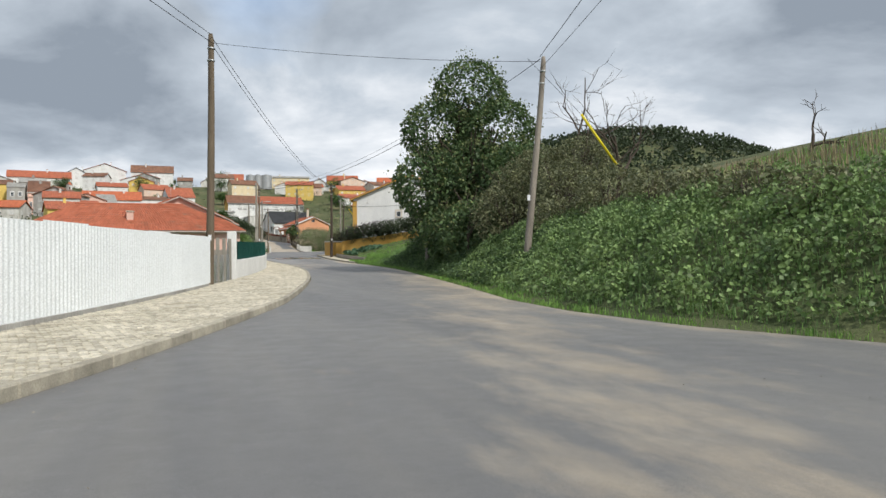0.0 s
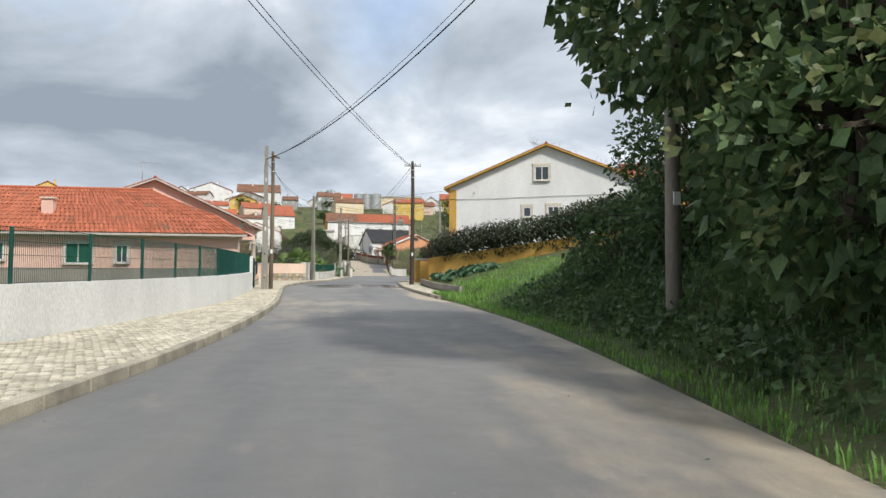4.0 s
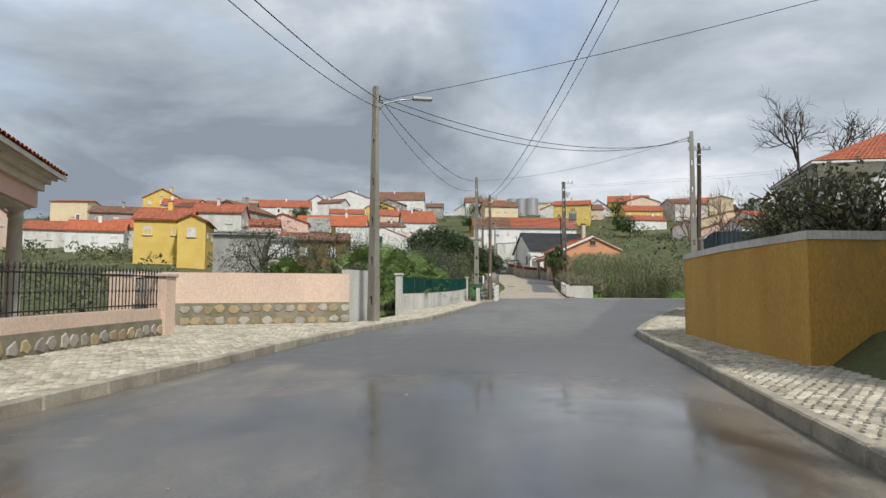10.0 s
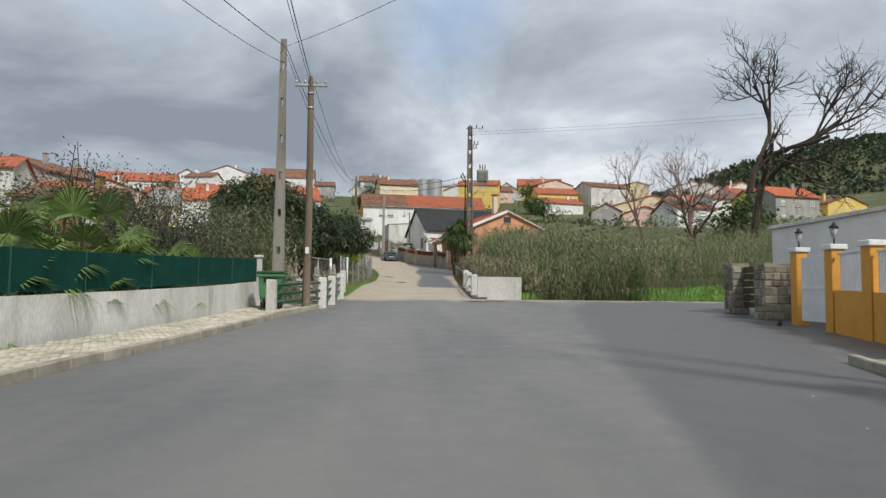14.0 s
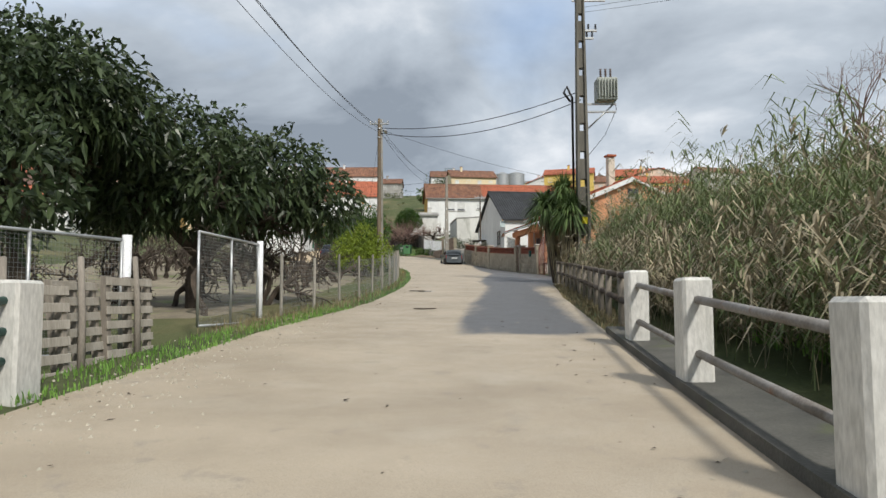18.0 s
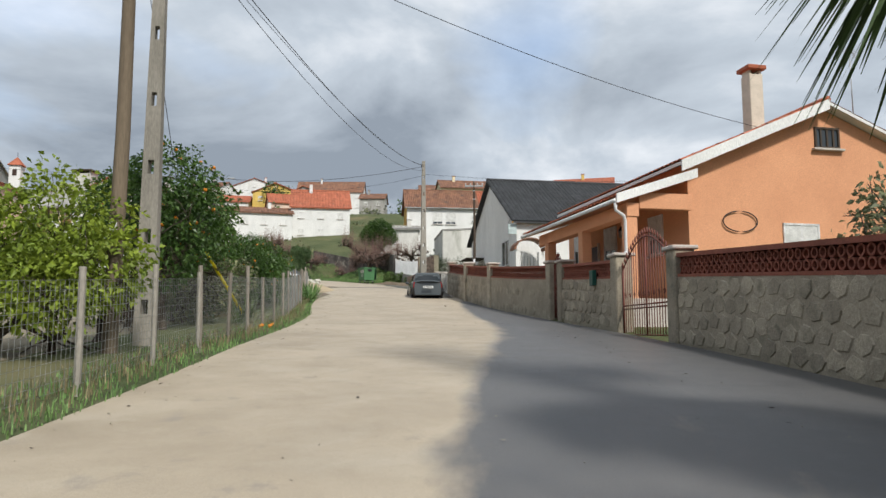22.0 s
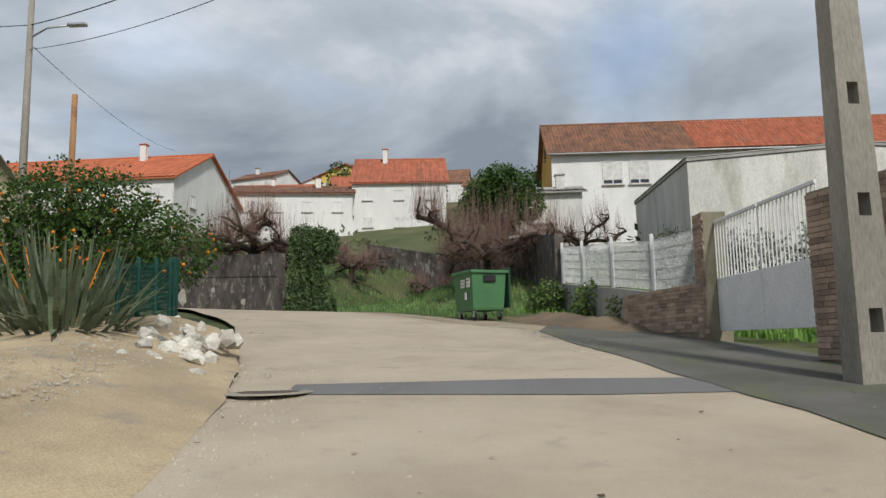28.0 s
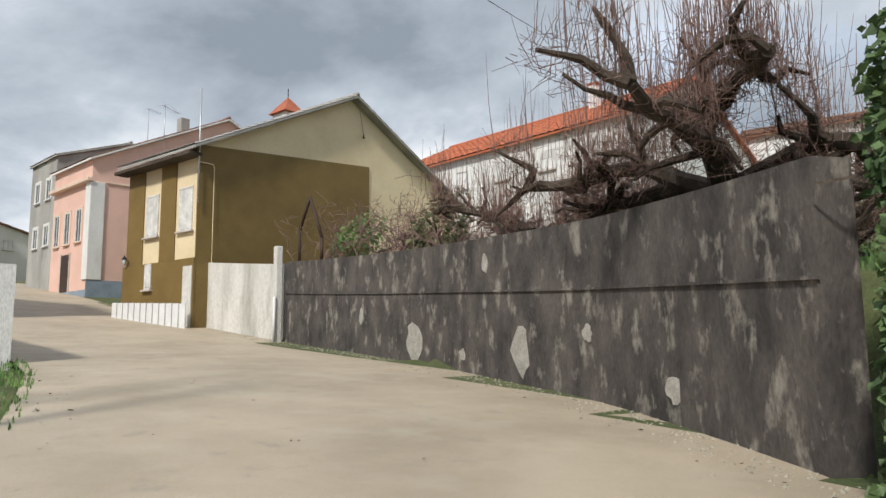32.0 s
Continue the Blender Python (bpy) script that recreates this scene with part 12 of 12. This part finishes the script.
# fittings on the old wall at the end
IR = thing("iron_frame", tuple(at(257.0, 4.75, 2.3)), bearing(257) + 90, "rusty triangular iron frame fixed above an old wall", "iron frame")
for a, b in (((0, 0, -0.1), (0, 0, 1.0)), ((0, 0, 1.0), (-0.7, 0, 1.9)), ((-0.7, 0, 1.9), (-1.5, 0, 0.6)), ((-1.5, 0, 0.6), (-1.5, 0, -0.1))):
    tube("bar", [a, b], 0.05, DOOR_DK, IR, 6)
PO = thing("white_post", tuple(at(257.25, 4.2, -0.2)), bearing(257), "white concrete post between two garden walls", "post")
box("post", (-0.1, -0.12, 0), (0.1, 0.12, 3.0), WHITE_OLD, PO, 0.02)
tube("pipe", [(-0.16, -0.16, 0.1), (-0.16, -0.16, 1.5)], 0.04, WHITE_METAL, PO, 6)

# low retaining wall of the vegetable garden
tagged(road_wall("wall_garden_low", [(67.6, 3.75), (75, 3.7), (83.6, 3.75)], 0.14, -0.2, 0.5, SHADOW_PLINTH, None, 1.0), "low grey cement wall of a vegetable garden", "wall", kind="structure")
ST = thing("cement_block", tuple(at(68.4, 4.2, 0.0)), bearing(68), "old grey cement block in the weeds", "block")
box("block", (-0.15, -0.2, -0.1), (0.15, 0.2, 0.6), SHADOW_PLINTH, ST, 0.05)
tagged(road_wall("villa_wall_coping", [(106.0, 9.6), (105.0, 5.25), (114.2, 6.25)], 0.28, 1.852, 1.99, WHITE_OLD, None, 0.8), "white coping of an ochre garden wall", "wall", kind="structure")

# big bare tree beyond the reeds, and the lane's sandy edge below the old wall
bare_tree((51.8, 183.8, land(51.8, 183.8)), 27.0, 801, "tall dark leafless tree beyond the reeds", 0.5, 6, 0.58, kids=(2, 4))
bare_tree((40.5, 172.0, land(40.5, 172.0)), 10.5, 802, "slender leafless tree beyond the reeds", 0.22, 6, 0.5)
# orchard undergrowth behind the wire fence
for k, (s, d) in enumerate(((187.5, -5.4), (189.5, -5.6), (191.5, -5.3), (193.5, -5.6), (195.6, -5.4), (197.8, -5.7), (200, -5.5), (202, -5.6), (188.5, -7.2), (192.5, -7.4), (196.5, -7.4), (200.5, -7.3))):
    q = at(s, d)
    g = land(q.x, q.y)
    bush("orchard_bush", (q.x, q.y, g), [(q.x, q.y, g + 0.8, 0.75), (q.x + 0.4, q.y + 0.6, g + 1.3, 0.6), (q.x - 0.4, q.y - 0.5, g + 0.5, 0.6)], 1500, 0.12, CITRUS_LEAF if k % 2 else BUSH_LEAF, 820 + k, "leafy green shrub behind a wire fence", twigs=18)
# old timber posts propped at the yard's edge
for x, y, z, lx, ly, h in ((5.2, 207.1, 8.3, -0.16, 0.05, 1.85), (3.05, 209.2, 8.5, 0.10, 0.05, 1.4), (2.5, 208.7, 8.6, 0.75, 0.5, 1.35), (5.87, 203.3, 8.0, 0.05, 0.0, 1.6)):
    YP = thing("fence_post", (x, y, z), 0, "weathered grey wooden fence post at a yard", "fence post", "yard fence posts")
    tube("post", [(0, 0, -0.2), (lx * 0.5 + 0.02, ly * 0.5, h * 0.5), (lx, ly, h)], [0.05, 0.045, 0.04], GREY_WOOD, YP, 7)


# reeds and shrubs before the orange bungalow's side, and growth at the yard fence
for k, (s, d, r) in enumerate(((171.0, 6.6, 1.2), (173.2, 7.2, 1.3), (175.5, 7.4, 1.2), (172.0, 8.6, 1.4), (177.5, 7.6, 1.0), (169.5, 7.5, 1.3))):
    q = at(s, d)
    g = land(q.x, q.y)
    bush("garden_tree", (q.x, q.y, g), [(q.x, q.y, g + 1.4, r), (q.x + 0.6, q.y + 0.7, g + 2.5, r * 0.85), (q.x - 0.6, q.y - 0.5, g + 1.0, r * 0.8)], 2600, 0.14, REED if k % 2 else BUSH_LEAF, 860 + k, "dense green growth beside the yucca", twigs=30)
reeds("reeds", 900, (165, 174), (6.4, 10.5), 3.6, 870, "tall pale reeds by the wooden rail")
bare_tree((3.4, 204.9, land(3.4, 204.9)), 3.4, 880, "gnarled leafless fruit tree by the wire fence", 0.11, 5, 0.9, kids=(2, 3))
for k, (x, y) in enumerate(((6.6, 201.6), (6.0, 202.8), (6.9, 200.4))):
    sword_plant((x, y, land(x, y)), 60, 0.95, GRASS_DK, 890 + k, "clump of long green sword leaves under the fence", wide=0.03)
# a ledge and peeled patches on the old dark wall
PEEL = mat("peeled_plaster", (0.42, 0.40, 0.36), 0.95, (0.30, 0.28, 0.25), scale=6, grain=30, bump=0.4)
rng_p = random.Random(77)
for k, (s, up, w, h) in enumerate(((246.2, 0.5, 0.28, 0.42), (250.2, 0.42, 0.40, 0.40), (244.6, 0.85, 0.10, 0.12), (248.2, 0.3, 0.14, 0.12), (252.6, 0.9, 0.12, 0.2), (242.9, 0.35, 0.14, 0.16), (247.3, 1.9, 0.10, 0.2))):
    d = float(np.interp(s, [240.9, 244.4, 249.5, 257.2], [3.75, 4.3, 4.6, 4.6])) - 0.178
    n = 14
    ring = [(math.cos(a) * w * rng_p.uniform(0.6, 1.1), math.sin(a) * h * rng_p.uniform(0.7, 1.1)) for a in np.linspace(0, 2 * math.pi, n, endpoint=False)]
    front, back = [at(s + a, d - 0.012, up + b) for a, b in ring], [at(s + a, d + 0.02, up + b) for a, b in ring]
    ob = mesh_ob("peeled_patch", [tuple(q) for q in front + back], [list(range(n)), *[[i, n + i, n + (i + 1) % n, (i + 1) % n] for i in range(n)]], PEEL)
    tagged(ob, "pale patch of peeled plaster on a dark wall", "plaster patch", "plaster patches")
tagged(road_wall("wall_ledge", [(240.9, 3.56), (244.4, 4.11), (249.5, 4.41), (257.2, 4.41)], 0.03, 1.42, 1.45, MATS["black_stained_render"], None, 0.6), "thin uneven plaster ledge along an old wall", "wall", kind="structure")



def plot_sheet(name, s_rng, d_rng, material, label, step=0.7):
    """Tilled ground laid close over the terrain."""
    ns, nd = int((s_rng[1] - s_rng[0]) / step), int((d_rng[1] - d_rng[0]) / step)
    v, f = [], []
    for i in range(ns + 1):
        for k in range(nd + 1):
            p = at(s_rng[0] + (s_rng[1] - s_rng[0]) * i / ns, d_rng[0] + (d_rng[1] - d_rng[0]) * k / nd)
            edge = min(i, ns - i, k, nd - k)
            v.append((p.x, p.y, land(p.x, p.y) + (0.05 + 0.07 * noise.noise((p.x * 0.8, p.y * 0.8, 1.0)) if edge else -0.05)))
            if i and k:
                a = i * (nd + 1) + k
                f.append([a, a - 1, a - nd - 2, a - nd - 1])
    return tagged(mesh_ob(name, v, f, material, None, True), label, "soil", kind="structure")


TILLED = mat("tilled_soil", (0.29, 0.25, 0.18), 0.95, (0.18, 0.155, 0.115), scale=0.9, grain=18, bump=0.7, spots=(0.20, 0.24, 0.09), spot=(0.54, 0.66), spot_scale=0.8, bump_dist=0.04)
plot_sheet("vineyard_soil", (152.5, 200.0), (-22.0, -5.6), TILLED, "brown tilled vineyard soil with weeds")

free_sheet("lane_verge", [(225.0, 3.6, 4.3), (227.5, 3.1, 4.6), (231, 2.7, 4.3), (235, 2.6, 3.5), (239.5, 2.6, 3.8)], 0.006, mat("gritty_verge", (0.33, 0.275, 0.20), 0.95, (0.23, 0.195, 0.14), scale=1.2, grain=25, bump=0.6, bump_dist=0.02), label="gritty earth verge with fallen leaves", category="verge")
